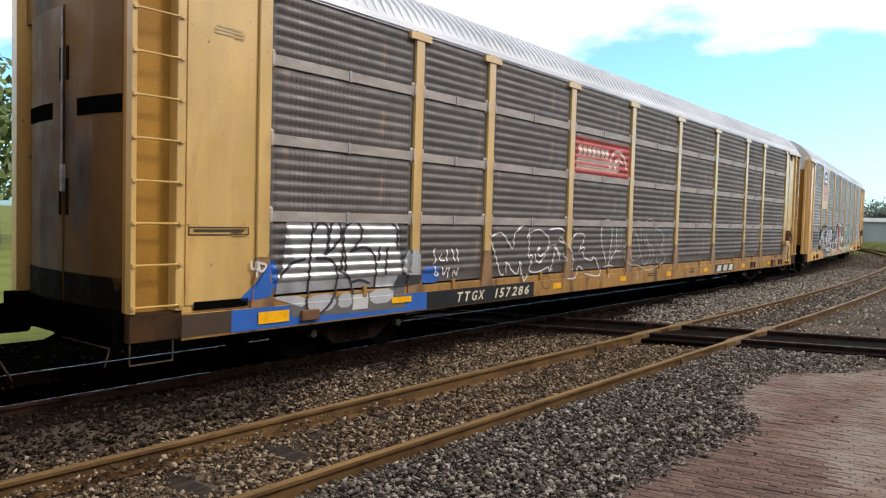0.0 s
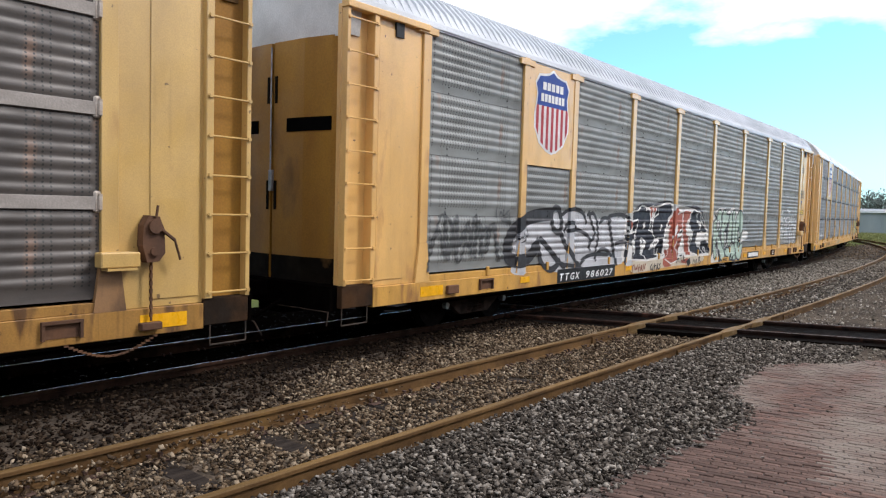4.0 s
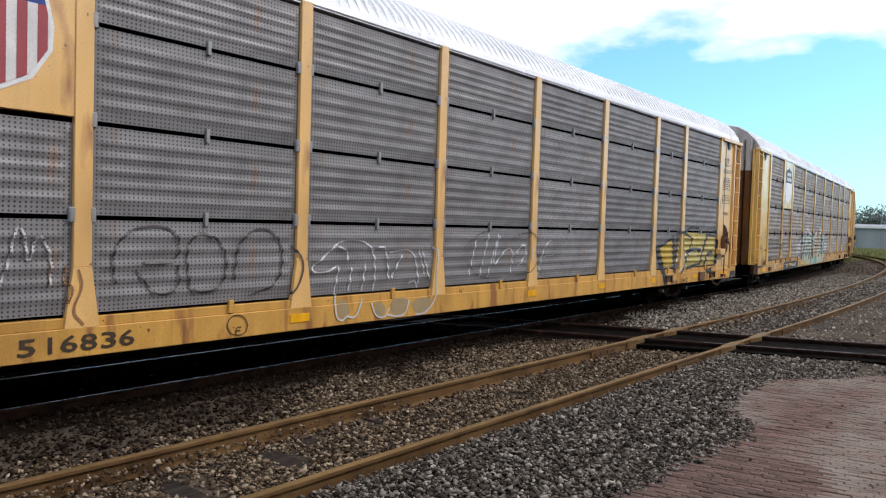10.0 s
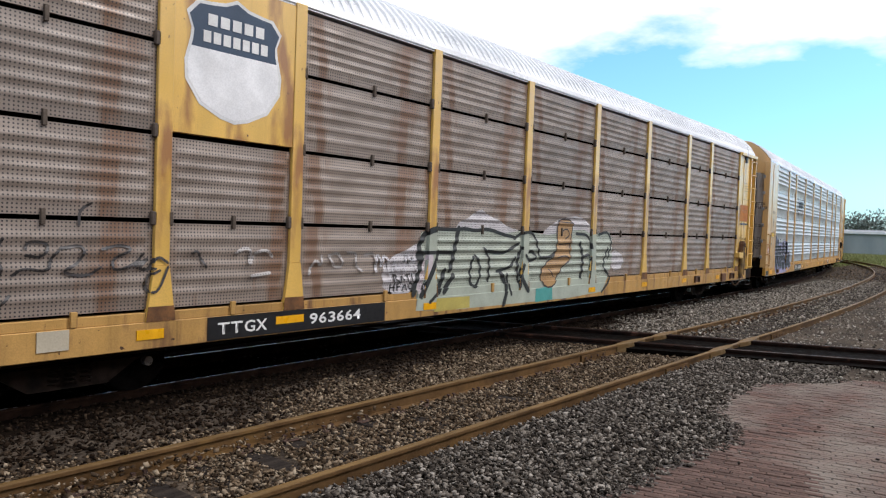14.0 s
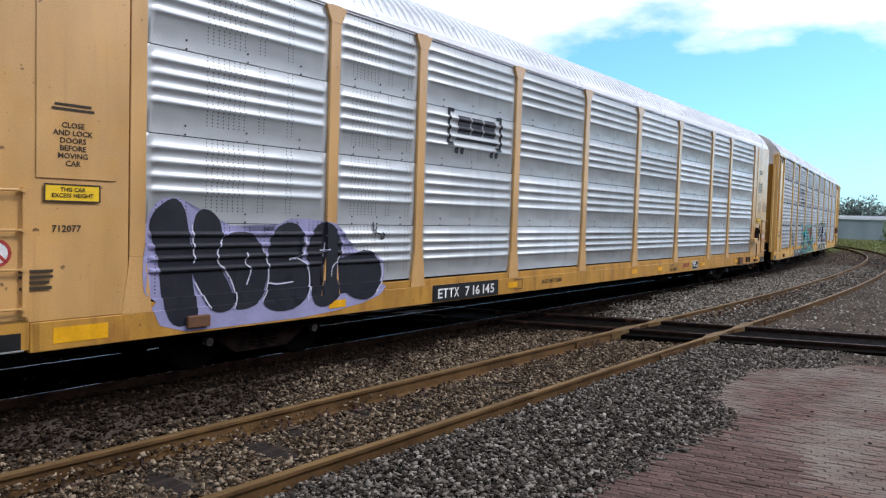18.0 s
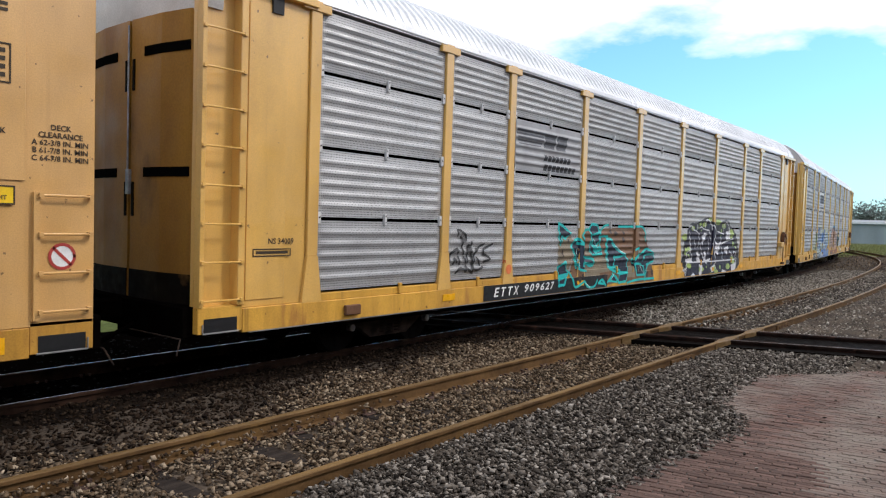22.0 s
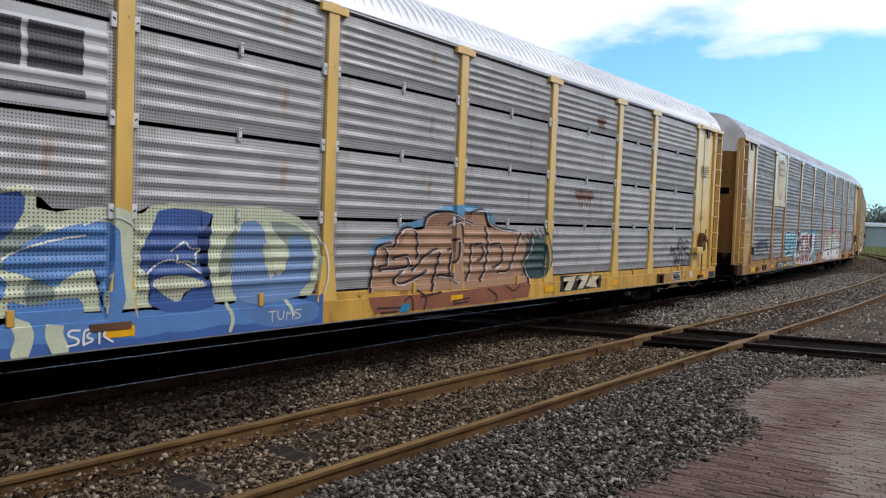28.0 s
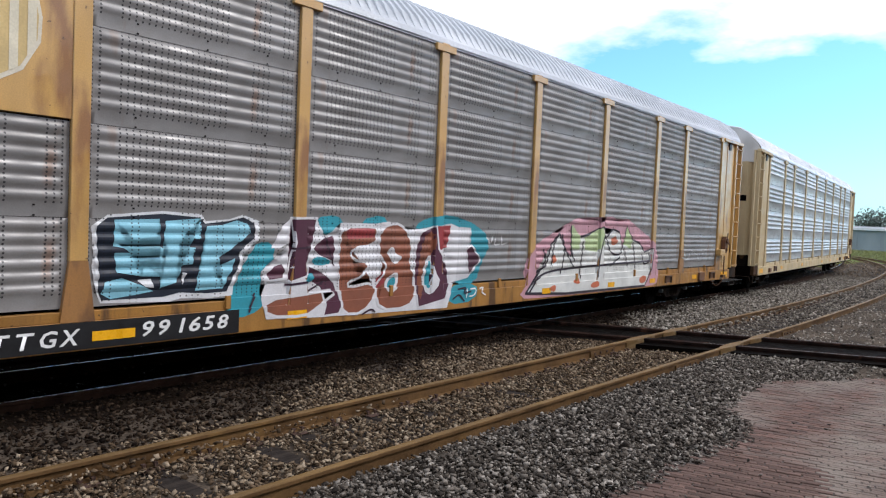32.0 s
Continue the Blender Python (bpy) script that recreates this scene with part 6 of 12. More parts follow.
scrawl("A", "rows", [((-10.35, 1.60), (-10.15, 1.67), (-9.96, 1.60), (-9.86, 1.43), (-9.89, 1.08)), ((-10.49, 1.60), (-10.47, 1.32)), ((-9.64, 1.63), (-9.67, 1.25)), ((-9.81, 1.64), (-9.81, 1.46)), ((-10.59, 1.34), (-10.36, 1.21), (-10.35, 1.01)), ((-10.34, 1.16), (-10.18, 1.19), (-10.01, 1.13)), ((-11.12, 1.53), (-11.13, 1.31), (-11.15, 1.05))], 0.04, (0.03, 0.03, 0.04), 0.012)
scrawl("A", "rows", [((-12.06, 1.50), (-12.06, 1.41), (-11.99, 1.41)), ((-11.99, 1.50), (-12.00, 1.32)), ((-11.98, 1.49), (-11.83, 1.46), (-11.95, 1.35), (-11.98, 1.49))], 0.03, (0.60, 0.58, 0.54), 0.012)
shape("A", "rows", ((-10.35, 0.98), (-10.05, 0.99), (-10.07, 0.77), (-10.37, 0.77)), (0.52, 0.52, 0.51), 0.013, soft=0, name="steel_plate", label="pale steel plate")
scrawl("A", "rows", [((-8.53, 1.61), (-8.60, 1.52), (-8.48, 1.45), (-8.58, 1.36)), ((-8.38, 1.51), (-8.43, 1.41), (-8.31, 1.41)), ((-8.23, 1.58), (-8.24, 1.40)), ((-8.10, 1.58), (-8.03, 1.40)), ((-7.97, 1.59), (-7.94, 1.39)), ((-8.53, 1.31), (-8.53, 1.15), (-8.40, 1.19), (-8.53, 1.24)), ((-8.35, 1.29), (-8.30, 1.14), (-8.24, 1.28)), ((-8.18, 1.28), (-8.19, 1.13)), ((-8.06, 1.13), (-8.05, 1.27), (-7.95, 1.12), (-7.94, 1.27))], 0.024, WHT, 0.012)
scrawl("A", "rows", [((-6.98, 1.80), (-6.82, 1.85), (-6.65, 1.88), (-6.27, 1.48), (-6.31, 1.86), (-5.89, 2.03)), ((-7.08, 1.84), (-7.02, 1.78), (-6.69, 1.09), (-6.58, 1.10)), ((-6.49, 1.13), (-6.54, 1.37), (-6.37, 1.21), (-6.20, 1.09), (-6.09, 1.11), (-6.07, 1.38), (-6.00, 1.15), (-5.97, 0.91), (-5.83, 1.06)), ((-5.85, 1.77), (-5.79, 1.84), (-5.53, 1.93), (-5.30, 1.90), (-5.03, 1.75), (-5.05, 1.63), (-5.19, 1.41), (-5.37, 1.26), (-5.53, 1.34), (-5.55, 1.43), (-5.47, 1.55), (-5.34, 1.59), (-5.47, 1.50), (-5.37, 1.36), (-5.05, 1.59), (-4.77, 1.64), (-4.83, 1.53), (-4.85, 1.39), (-4.97, 1.09))], 0.03, (0.66, 0.64, 0.62), 0.012)
scrawl("A", "rows", [((-5.78, 1.92), (-5.76, 1.77), (-5.78, 1.34), (-5.73, 1.43), (-5.61, 1.45), (-5.72, 1.21), (-5.74, 1.14), (-5.58, 1.09), (-5.29, 1.11), (-5.00, 1.20), (-5.01, 1.11), (-4.88, 1.13)), ((-5.04, 1.92), (-4.86, 1.95), (-4.58, 1.95), (-4.47, 1.89)), ((-4.81, 1.55), (-4.58, 1.43)), ((-4.75, 1.56), (-4.60, 1.32)), ((-4.47, 1.65), (-4.65, 1.70), (-4.66, 1.77), (-4.55, 1.77), (-4.30, 1.57), (-4.11, 1.40), (-4.02, 1.27), (-4.16, 1.09)), ((-4.46, 1.43), (-4.36, 1.30), (-4.45, 1.28))], 0.03, (0.66, 0.64, 0.62), 0.012)
scrawl("A", "rows", [((-4.17, 1.65), (-4.02, 1.86), (-3.53, 1.84), (-3.73, 1.58), (-3.88, 1.44), (-3.68, 1.56), (-3.56, 1.54), (-3.72, 1.39), (-3.26, 1.22), (-3.19, 1.39), (-2.86, 1.09), (-2.90, 0.88), (-3.58, 0.99)), ((-4.32, 0.92), (-3.97, 0.90), (-3.83, 1.19), (-3.62, 1.08)), ((-2.57, 1.20), (-2.83, 1.65), (-2.86, 1.97), (-2.67, 2.16), (-2.42, 2.15), (-2.29, 1.94), (-2.36, 1.61), (-2.44, 1.12), (-2.51, 0.85)), ((-2.62, 1.10), (-2.43, 1.14), (-2.23, 1.10)), ((-2.09, 1.94), (-2.10, 1.68), (-2.04, 1.45)), ((-2.40, 1.20), (-2.21, 1.38), (-2.04, 1.49))], 0.03, (0.66, 0.64, 0.62), 0.012)
scrawl("A", "rows", [((-5.14, 1.04), (-5.02, 1.00), (-4.98, 0.88), (-5.03, 0.78), (-5.15, 0.75), (-5.27, 0.80), (-5.32, 0.91), (-5.26, 1.01), (-5.14, 1.04))], 0.015, (0.06, 0.045, 0.03), 0.01, label="thin stencilled ring")
# faint looped outlines with an arrow on the sill
scrawl("A", "rows", [((-2.10, 1.48), (-1.97, 1.42), (-1.66, 1.52), (-1.56, 1.63)), ((-1.97, 1.93), (-1.98, 1.53)), ((-1.82, 2.02), (-1.85, 1.58)), ((-1.28, 1.80), (-1.23, 2.03), (-0.93, 2.18), (-0.81, 2.11), (-0.55, 2.05), (-0.49, 2.18), (-0.14, 2.22), (0.00, 2.00), (0.54, 1.87), (0.63, 1.67), (0.32, 1.40), (0.72, 1.32), (0.73, 1.08), (0.24, 1.07), (0.17, 1.27)), ((-1.11, 1.86), (-0.93, 1.74), (-0.86, 1.50), (-0.67, 1.31), (-1.10, 1.19), (-1.34, 1.21), (-1.46, 1.46)), ((-0.64, 1.80), (-0.54, 1.62), (-0.20, 1.48), (-0.26, 1.14), (-0.54, 1.05), (-0.67, 1.25)), ((-0.81, 1.98), (-0.74, 1.62))], 0.024, (0.44, 0.43, 0.42), 0.012)
scrawl("A", "rows", [((-0.48, 1.87), (-0.41, 1.61), (-0.06, 1.54), (0.02, 1.21), (-0.20, 1.06)), ((-0.96, 0.93), (-0.99, 0.74)), ((-1.06, 0.83), (-0.99, 0.73), (-0.90, 0.80)), ((-1.61, 1.46), (-1.66, 1.22), (-1.34, 1.09), (-0.85, 1.08), (-0.48, 0.93), (-0.05, 0.96), (0.32, 1.06))], 0.024, (0.44, 0.43, 0.42), 0.012)
scrawl("A", "rows", squiggle(2.1, 2.35, 1.6, 2.5, 6, 9), 0.035, (0.05, 0.045, 0.045))
scrawl("A", "rows", [[(3.0, 2.42), (3.25, 2.5), (3.5, 2.45)], [(2.3, 1.5), (2.25, 1.75), (2.45, 1.8)]], 0.03, (0.055, 0.05, 0.05))
scrawl("A", "rows", squiggle(4.7, 5.7, 1.7, 2.5, 7, 12) + squiggle(5.9, 7.0, 1.5, 2.2, 9, 12), 0.020, (0.07, 0.065, 0.06))
patch("A", "rows", 4.45, 6.20, 0.67, 0.91, (0.030, 0.026, 0.024), 0.004, name="dark_patch", label="dark stencil panel")
for x in (4.60, 5.15, 5.67):
    shape("A", "rows", ((x, 0.70), (x + 0.34, 0.70), (x + 0.42, 0.88), (x + 0.08, 0.88)), (0.60, 0.56, 0.48), 0.010, soft=0, name="emblem_shape")
patch("A", "rows", -11.97, -11.49, 0.72, 0.87, M_reflector, 0.018, name="reflector", label="bright yellow reflective patch")
patch("A", "rows", -9.57, -9.13, 0.80, 0.89, M_reflector, 0.018, name="reflector", label="bright yellow reflective patch")
bars("A", -0.1, 0.86, [0.55, 0.48], 0.03, 0.02, M_letter, SILL_Y - 0.008)
bars("A", 2.6, 0.88, [0.22, 0.34], 0.05, 0.03, M_letter, SILL_Y - 0.008)
patch("A", "rows", -13.0, -12.34, 0.66, 0.925, (0.055, 0.034, 0.020), 0.003, name="soot_patch", label="dark brown end of the sill")
patch("A", "rows", -12.84, -12.10, 0.96, 1.06, M_gap, 0.004, name="panel_slot", label="slot under the end panel, painted dark for shade")
number("A", "TTGX 157286", -8.0, -5.75, 0.705, 0.165, paint((0.70, 0.62, 0.45)), (-8.75, -5.6), 0.25)
plate = patch("A", "rows", -4.17, -1.53, 3.08, 3.86, (0.40, 0.065, 0.055), 0.006, name="logo_panel", label="faded red emblem panel")
for k in range(7):
    patch("A", "rows", -3.98 + k * 0.20, -3.83 + k * 0.20, 3.50, 3.70, (0.72, 0.60, 0.52), 0.010, name="word_bar")
for z in (3.22, 3.36):
    patch("A", "rows", -4.05, -2.1, z, z + 0.075, (0.72, 0.60, 0.52), 0.010, name="emblem_stripe")
scrawl("A", "rows", [[(-2.55, 3.30), (-2.5, 3.6), (-2.2, 3.72), (-1.85, 3.62), (-1.72, 3.35)], [(-2.3, 3.28), (-2.28, 3.48), (-2.1, 3.55), (-1.95, 3.45)]], 0.07, (0.72, 0.60, 0.52), 0.010, label="curved emblem shape")
frame_box("A", -12.92, -12.10, 1.83, 1.93, M_letter)
bars("A", -12.51, 1.90, [0.68], 0.03, 0.01, M_letter)
bars("A", -12.4, 4.28, [0.35, 0.42, 0.42], 0.02, 0.02, paint((0.45, 0.36, 0.2)))

# car B
shield("B", -8.08, 3.21, 4.86, (0.02, 0.06, 0.30), (0.75, 0.72, 0.70), (0.42, 0.04, 0.05), wide=0.395)
scrawl("B", "rows", squiggle(-11.7, -9.6, 1.05, 2.05, 31, 22, 2), 0.05, (0.10, 0.105, 0.105))
scrawl("B", "rows", [((-11.32, 2.03), (-11.34, 1.45), (-11.21, 1.33), (-11.05, 1.54), (-11.15, 1.87), (-11.30, 1.98)), ((-11.00, 1.98), (-10.98, 1.37), (-10.79, 1.70), (-10.62, 1.35), (-10.54, 1.93)), ((-10.45, 1.99), (-10.47, 1.29)), ((-10.33, 1.34), (-10.20, 1.87), (-10.02, 1.69), (-9.89, 1.93), (-9.82, 1.31)), ((-9.69, 1.93), (-9.33, 1.87), (-9.55, 1.61), (-9.26, 1.41), (-9.61, 1.23))], 0.07, (0.10, 0.105, 0.108), 0.004)
scrawl("B", "rows", [((-9.85, 2.10), (-9.85, 1.97)), ((-9.75, 1.97), (-9.71, 2.10), (-9.63, 1.97), (-9.61, 2.10)), ((-9.44, 2.10), (-9.55, 2.06), (-9.44, 2.00), (-9.55, 1.96))], 0.03, (0.10, 0.105, 0.108), 0.006)
SMOKE = (0.030, 0.030, 0.034)
NAVY = (0.011, 0.012, 0.024)
shape("B", "rows", ((-9.31, 1.48), (-9.18, 1.77), (-8.73, 1.90), (-8.00, 1.99), (-7.67, 2.10), (-7.09, 2.12), (-6.62, 2.07), (-6.39, 2.10), (-6.03, 2.11), (-5.83, 1.91), (-5.31, 2.00), (-4.51, 2.01), (-4.35, 1.68), (-4.40, 1.20), (-4.54, 0.92), (-5.37, 0.88), (-6.39, 0.91), (-7.47, 0.95), (-8.31, 1.05), (-8.46, 1.50), (-8.64, 1.28), (-8.99, 1.20), (-9.27, 1.21)), (0.50, 0.505, 0.525), 0.003, name="spray_paint", label="silver-grey spray-painted fill")
shape("B", "rows", ((-9.31, 1.18), (-8.91, 1.12), (-8.81, 0.87), (-9.40, 0.91)), (0.50, 0.505, 0.525), 0.003, name="spray_paint")
shape("B", "rows", ((-8.31, 1.05), (-7.95, 0.95), (-7.60, 1.11), (-6.61, 1.01), (-6.62, 0.84), (-8.05, 0.88)), (0.50, 0.505, 0.525), 0.003, name="spray_paint")
shape("B", "rows", ((-4.48, 1.20), (-4.08, 1.23), (-4.02, 0.69), (-4.50, 0.81)), (0.50, 0.505, 0.525), 0.003, name="spray_paint")
scrawl("B", "rows", [((-7.97, 2.05), (-8.40, 2.03), (-8.89, 1.94), (-9.27, 1.75), (-9.48, 1.54), (-9.50, 1.32), (-9.36, 1.18), (-9.03, 1.14), (-8.68, 1.21), (-8.50, 1.41))], 0.26, SMOKE, 0.006, label="broad dark spray-painted stroke")
scrawl("B", "rows", [((-8.43, 1.52), (-8.37, 1.31), (-8.27, 1.09), (-8.03, 0.92), (-7.76, 0.97), (-7.56, 1.11)), ((-8.31, 1.55), (-7.85, 1.26), (-7.41, 0.96)), ((-7.94, 2.03), (-7.88, 1.78), (-7.76, 1.69), (-7.59, 1.69), (-7.51, 1.83), (-7.57, 2.08), (-7.73, 2.20), (-7.88, 2.15)), ((-7.54, 1.66), (-7.34, 1.40), (-7.05, 1.17), (-6.74, 0.93)), ((-5.40, 1.97), (-5.29, 1.69), (-5.13, 1.32), (-5.00, 0.95))], 0.13, SMOKE, 0.008)
scrawl("B", "rows", [((-7.47, 2.05), (-7.20, 2.17), (-6.79, 2.16), (-6.53, 2.05), (-6.48, 1.88)), ((-7.39, 1.70), (-7.32, 1.85), (-7.09, 1.90), (-6.93, 1.79)), ((-7.26, 1.71), (-6.86, 1.74), (-6.47, 1.64), (-6.28, 1.53)), ((-6.33, 2.10), (-6.24, 1.88), (-5.99, 1.61), (-6.35, 1.40), (-6.27, 1.30)), ((-6.39, 2.05), (-6.03, 2.11), (-5.86, 1.52), (-6.00, 1.27)), ((-5.83, 1.88), (-5.61, 2.01), (-5.30, 1.94)), ((-5.35, 2.03), (-4.81, 2.09), (-4.32, 2.02), (-4.31, 1.75)), ((-4.36, 1.87), (-4.39, 1.44), (-4.51, 0.92)), ((-6.78, 0.94), (-6.46, 1.15), (-5.87, 1.19), (-5.37, 1.15)), ((-6.01, 1.06), (-5.87, 1.26), (-5.51, 1.30), (-5.18, 1.12))], 0.085, SMOKE, 0.008)
scrawl("B", "rows", [((-5.00, 1.39), (-4.64, 1.45), (-4.14, 1.36)), ((-7.47, 1.01), (-6.94, 0.97), (-6.62, 0.89))], 0.085, SMOKE, 0.008)
scrawl("B", "rows", [((-9.23, 1.53), (-9.26, 1.61), (-9.18, 1.65), (-9.15, 1.55), (-9.21, 1.50)), ((-9.14, 1.63), (-9.11, 1.54), (-9.07, 1.63), (-9.02, 1.56), (-8.99, 1.67)), ((-8.92, 1.57), (-8.91, 1.65), (-8.84, 1.62), (-8.87, 1.57)), ((-8.81, 1.60), (-8.80, 1.72)), ((-9.07, 1.50), (-8.85, 1.55))], 0.022, BLK, 0.012)
scrawl("B", "rows", [((-9.51, 2.05), (-9.60, 2.01), (-9.58, 1.94), (-9.48, 1.91), (-9.51, 1.82)), ((-9.42, 2.05), (-9.45, 1.87), (-9.39, 1.85))], 0.035, (0.10, 0.105, 0.105), 0.01)
shape("B", "rows", ((-4.26, 2.10), (-3.90, 2.24), (-3.65, 2.36), (-3.32, 2.37), (-2.75, 2.37), (-2.44, 2.44), (-1.72, 2.48), (-1.53, 2.29), (-1.56, 1.88), (-4.26, 1.76)), (0.035, 0.036, 0.045), 0.002, name="spray_paint", label="dark overspray round the letters")
shape("B", "rows", ((-1.19, 2.32), (-0.24, 2.36), (0.01, 2.39), (0.61, 2.27), (0.81, 1.98), (1.24, 1.62), (0.91, 1.27), (-0.54, 1.41)), (0.035, 0.036, 0.045), 0.002, name="spray_paint", label="dark overspray round the letters")
shape("B", "rows", ((-4.50, 2.09), (-4.39, 1.96), (-4.21, 1.90), (-4.22, 2.13), (-3.79, 2.19), (-3.62, 2.30), (-3.32, 2.27), (-2.65, 2.29), (-2.11, 2.39), (-1.73, 2.40), (-1.63, 2.23), (-1.51, 2.29), (-1.13, 2.29), (-0.87, 2.20), (-0.30, 2.24), (0.01, 2.28), (0.56, 2.17), (0.65, 1.89), (1.17, 1.64), (1.26, 1.26), (1.30, 0.91), (0.25, 0.92), (-1.75, 0.81), (-4.17, 0.99), (-4.52, 0.97), (-4.66, 0.98), (-4.55, 1.48), (-4.52, 1.87)), (0.74, 0.73, 0.70), 0.004, soft=0, name="spray_paint", label="white spray-painted ground of a word")
shape("B", "rows", ((-4.23, 2.13), (-3.80, 2.19), (-3.62, 2.30), (-3.33, 2.27), (-3.39, 2.18), (-3.26, 2.24), (-3.11, 2.18), (-3.04, 2.01), (-3.07, 1.81), (-3.16, 1.70), (-2.90, 1.63), (-2.76, 1.46), (-2.19, 1.49), (-2.19, 1.00), (-3.31, 0.94), (-4.17, 0.99), (-3.90, 1.14), (-4.00, 1.46), (-3.96, 1.59), (-3.86, 1.78), (-3.78, 1.96), (-4.07, 1.92)), NAVY, 0.007, (0.74, 0.73, 0.70), 0.045, soft=0)
shape("B", "rows", ((-2.94, 1.68), (-2.93, 1.88), (-2.80, 2.02), (-2.55, 2.11), (-2.65, 2.29), (-2.11, 2.39), (-1.76, 2.40), (-1.66, 2.25), (-1.65, 2.09), (-1.87, 2.00), (-2.09, 1.70), (-2.18, 1.39), (-2.18, 1.18), (-2.26, 1.04), (-2.73, 1.07), (-2.76, 1.46)), NAVY, 0.007, (0.74, 0.73, 0.70), 0.045, soft=0)
shape("B", "rows", ((-4.54, 1.61), (-3.95, 1.66), (-3.90, 1.50), (-4.20, 1.42), (-4.54, 1.46)), NAVY, 0.007, (0.74, 0.73, 0.70), 0.045, soft=0)
shape("B", "rows", ((-1.62, 2.07), (-1.50, 2.28), (-1.37, 2.31), (-1.13, 2.27), (-1.26, 2.10), (-0.87, 2.19), (-0.80, 2.08), (-0.91, 1.85), (-0.85, 1.57), (-1.21, 1.48), (-1.52, 1.22), (-1.33, 1.12), (-1.26, 0.86), (-1.70, 0.79), (-2.12, 0.92), (-1.82, 1.12), (-2.05, 1.24), (-1.97, 1.38), (-2.11, 1.60), (-1.86, 1.94)), (0.36, 0.085, 0.048), 0.007, (0.74, 0.73, 0.70), 0.04, soft=0, label="brick-red spray-painted shape")
shape("B", "rows", ((-0.87, 2.18), (-0.72, 2.24), (-0.29, 2.21), (-0.24, 2.02), (-0.51, 1.93), (-0.63, 1.82), (-0.53, 1.55), (-0.35, 1.50), (-0.43, 1.36), (-0.25, 0.97), (-0.63, 0.98), (-0.78, 1.38), (-0.86, 1.57)), (0.36, 0.085, 0.048), 0.007, (0.74, 0.73, 0.70), 0.04, soft=0, label="brick-red spray-painted shape")
shape("B", "rows", ((-4.45, 1.95), (-4.27, 1.95), (-4.09, 1.84), (-4.26, 1.70), (-4.34, 1.68)), (0.36, 0.085, 0.048), 0.007, (0.74, 0.73, 0.70), 0.04, soft=0, label="brick-red spray-painted shape")
shape("B", "rows", ((-3.13, 2.27), (-2.92, 2.32), (-2.94, 1.99), (-3.00, 1.98)), (0.36, 0.085, 0.048), 0.007, (0.74, 0.73, 0.70), 0.04, soft=0, label="brick-red spray-painted shape")
shape("B", "rows", ((-2.89, 2.28), (-2.70, 2.29), (-2.74, 2.20), (-2.87, 2.05)), (0.36, 0.085, 0.048), 0.007, (0.74, 0.73, 0.70), 0.04, soft=0, label="brick-red spray-painted shape")
shape("B", "rows", ((-0.28, 2.12), (-0.12, 2.25), (0.02, 2.26), (0.17, 2.20), (0.24, 2.01), (0.31, 2.21), (0.53, 2.15), (0.58, 1.91), (1.07, 1.67), (0.95, 1.54), (0.58, 1.63), (0.41, 1.55), (0.47, 1.34), (0.99, 1.40), (1.24, 1.26), (1.29, 0.97), (0.27, 0.96), (-0.19, 1.03), (-0.31, 1.22), (-0.15, 1.48), (-0.48, 1.69), (-0.58, 1.82), (-0.34, 1.95)), NAVY, 0.007, (0.74, 0.73, 0.70), 0.045, soft=0)
shape("B", "rows", ((-3.54, 1.71), (-3.53, 1.84), (-3.42, 1.91), (-3.36, 1.84), (-3.45, 1.72)), (0.74, 0.73, 0.70), 0.012, name="letter_opening")
shape("B", "rows", ((-3.66, 1.54), (-3.48, 1.49), (-3.31, 1.43), (-3.30, 1.32), (-3.41, 1.25), (-3.47, 1.09), (-3.60, 1.13), (-3.63, 1.32)), (0.74, 0.73, 0.70), 0.012, name="letter_opening")
shape("B", "rows", ((-3.93, 1.53), (-4.01, 1.42), (-3.95, 1.25), (-3.92, 1.15), (-4.17, 1.17), (-4.14, 1.45)), (0.74, 0.73, 0.70), 0.012, name="letter_opening")
shape("B", "rows", ((-2.46, 1.67), (-2.43, 1.80), (-2.30, 1.87), (-2.30, 1.78), (-2.38, 1.67)), (0.74, 0.73, 0.70), 0.012, name="letter_opening")
shape("B", "rows", ((-3.14, 1.18), (-2.99, 1.35), (-2.76, 1.46), (-2.44, 1.54), (-2.54, 1.33), (-2.73, 1.28), (-2.95, 1.21)), (0.74, 0.73, 0.70), 0.012, name="letter_opening")
shape("B", "rows", ((-2.48, 1.32), (-2.57, 1.17), (-2.65, 0.97), (-2.56, 0.98), (-2.55, 1.16)), (0.74, 0.73, 0.70), 0.012, name="letter_opening")
shape("B", "rows", ((-1.52, 1.48), (-1.50, 1.77), (-1.30, 1.87), (-1.21, 1.77), (-1.40, 1.59)), (0.74, 0.73, 0.70), 0.012, name="letter_opening")
shape("B", "rows", ((-1.38, 1.41), (-1.17, 1.61), (-0.93, 1.75), (-0.83, 1.56), (-1.12, 1.50)), (0.74, 0.73, 0.70), 0.012, name="letter_opening")
shape("B", "rows", ((-1.82, 1.85), (-2.12, 1.66), (-2.18, 1.39), (-2.14, 1.19), (-1.91, 1.16), (-1.75, 1.20), (-1.95, 1.34), (-1.99, 1.54), (-1.74, 1.75)), (0.74, 0.73, 0.70), 0.012, name="letter_opening")
shape("B", "rows", ((-0.47, 1.90), (-0.31, 1.81), (-0.16, 1.63), (-0.02, 1.68), (-0.18, 1.31), (-0.32, 1.52), (-0.48, 1.57), (-0.61, 1.76)), (0.74, 0.73, 0.70), 0.012, name="letter_opening")
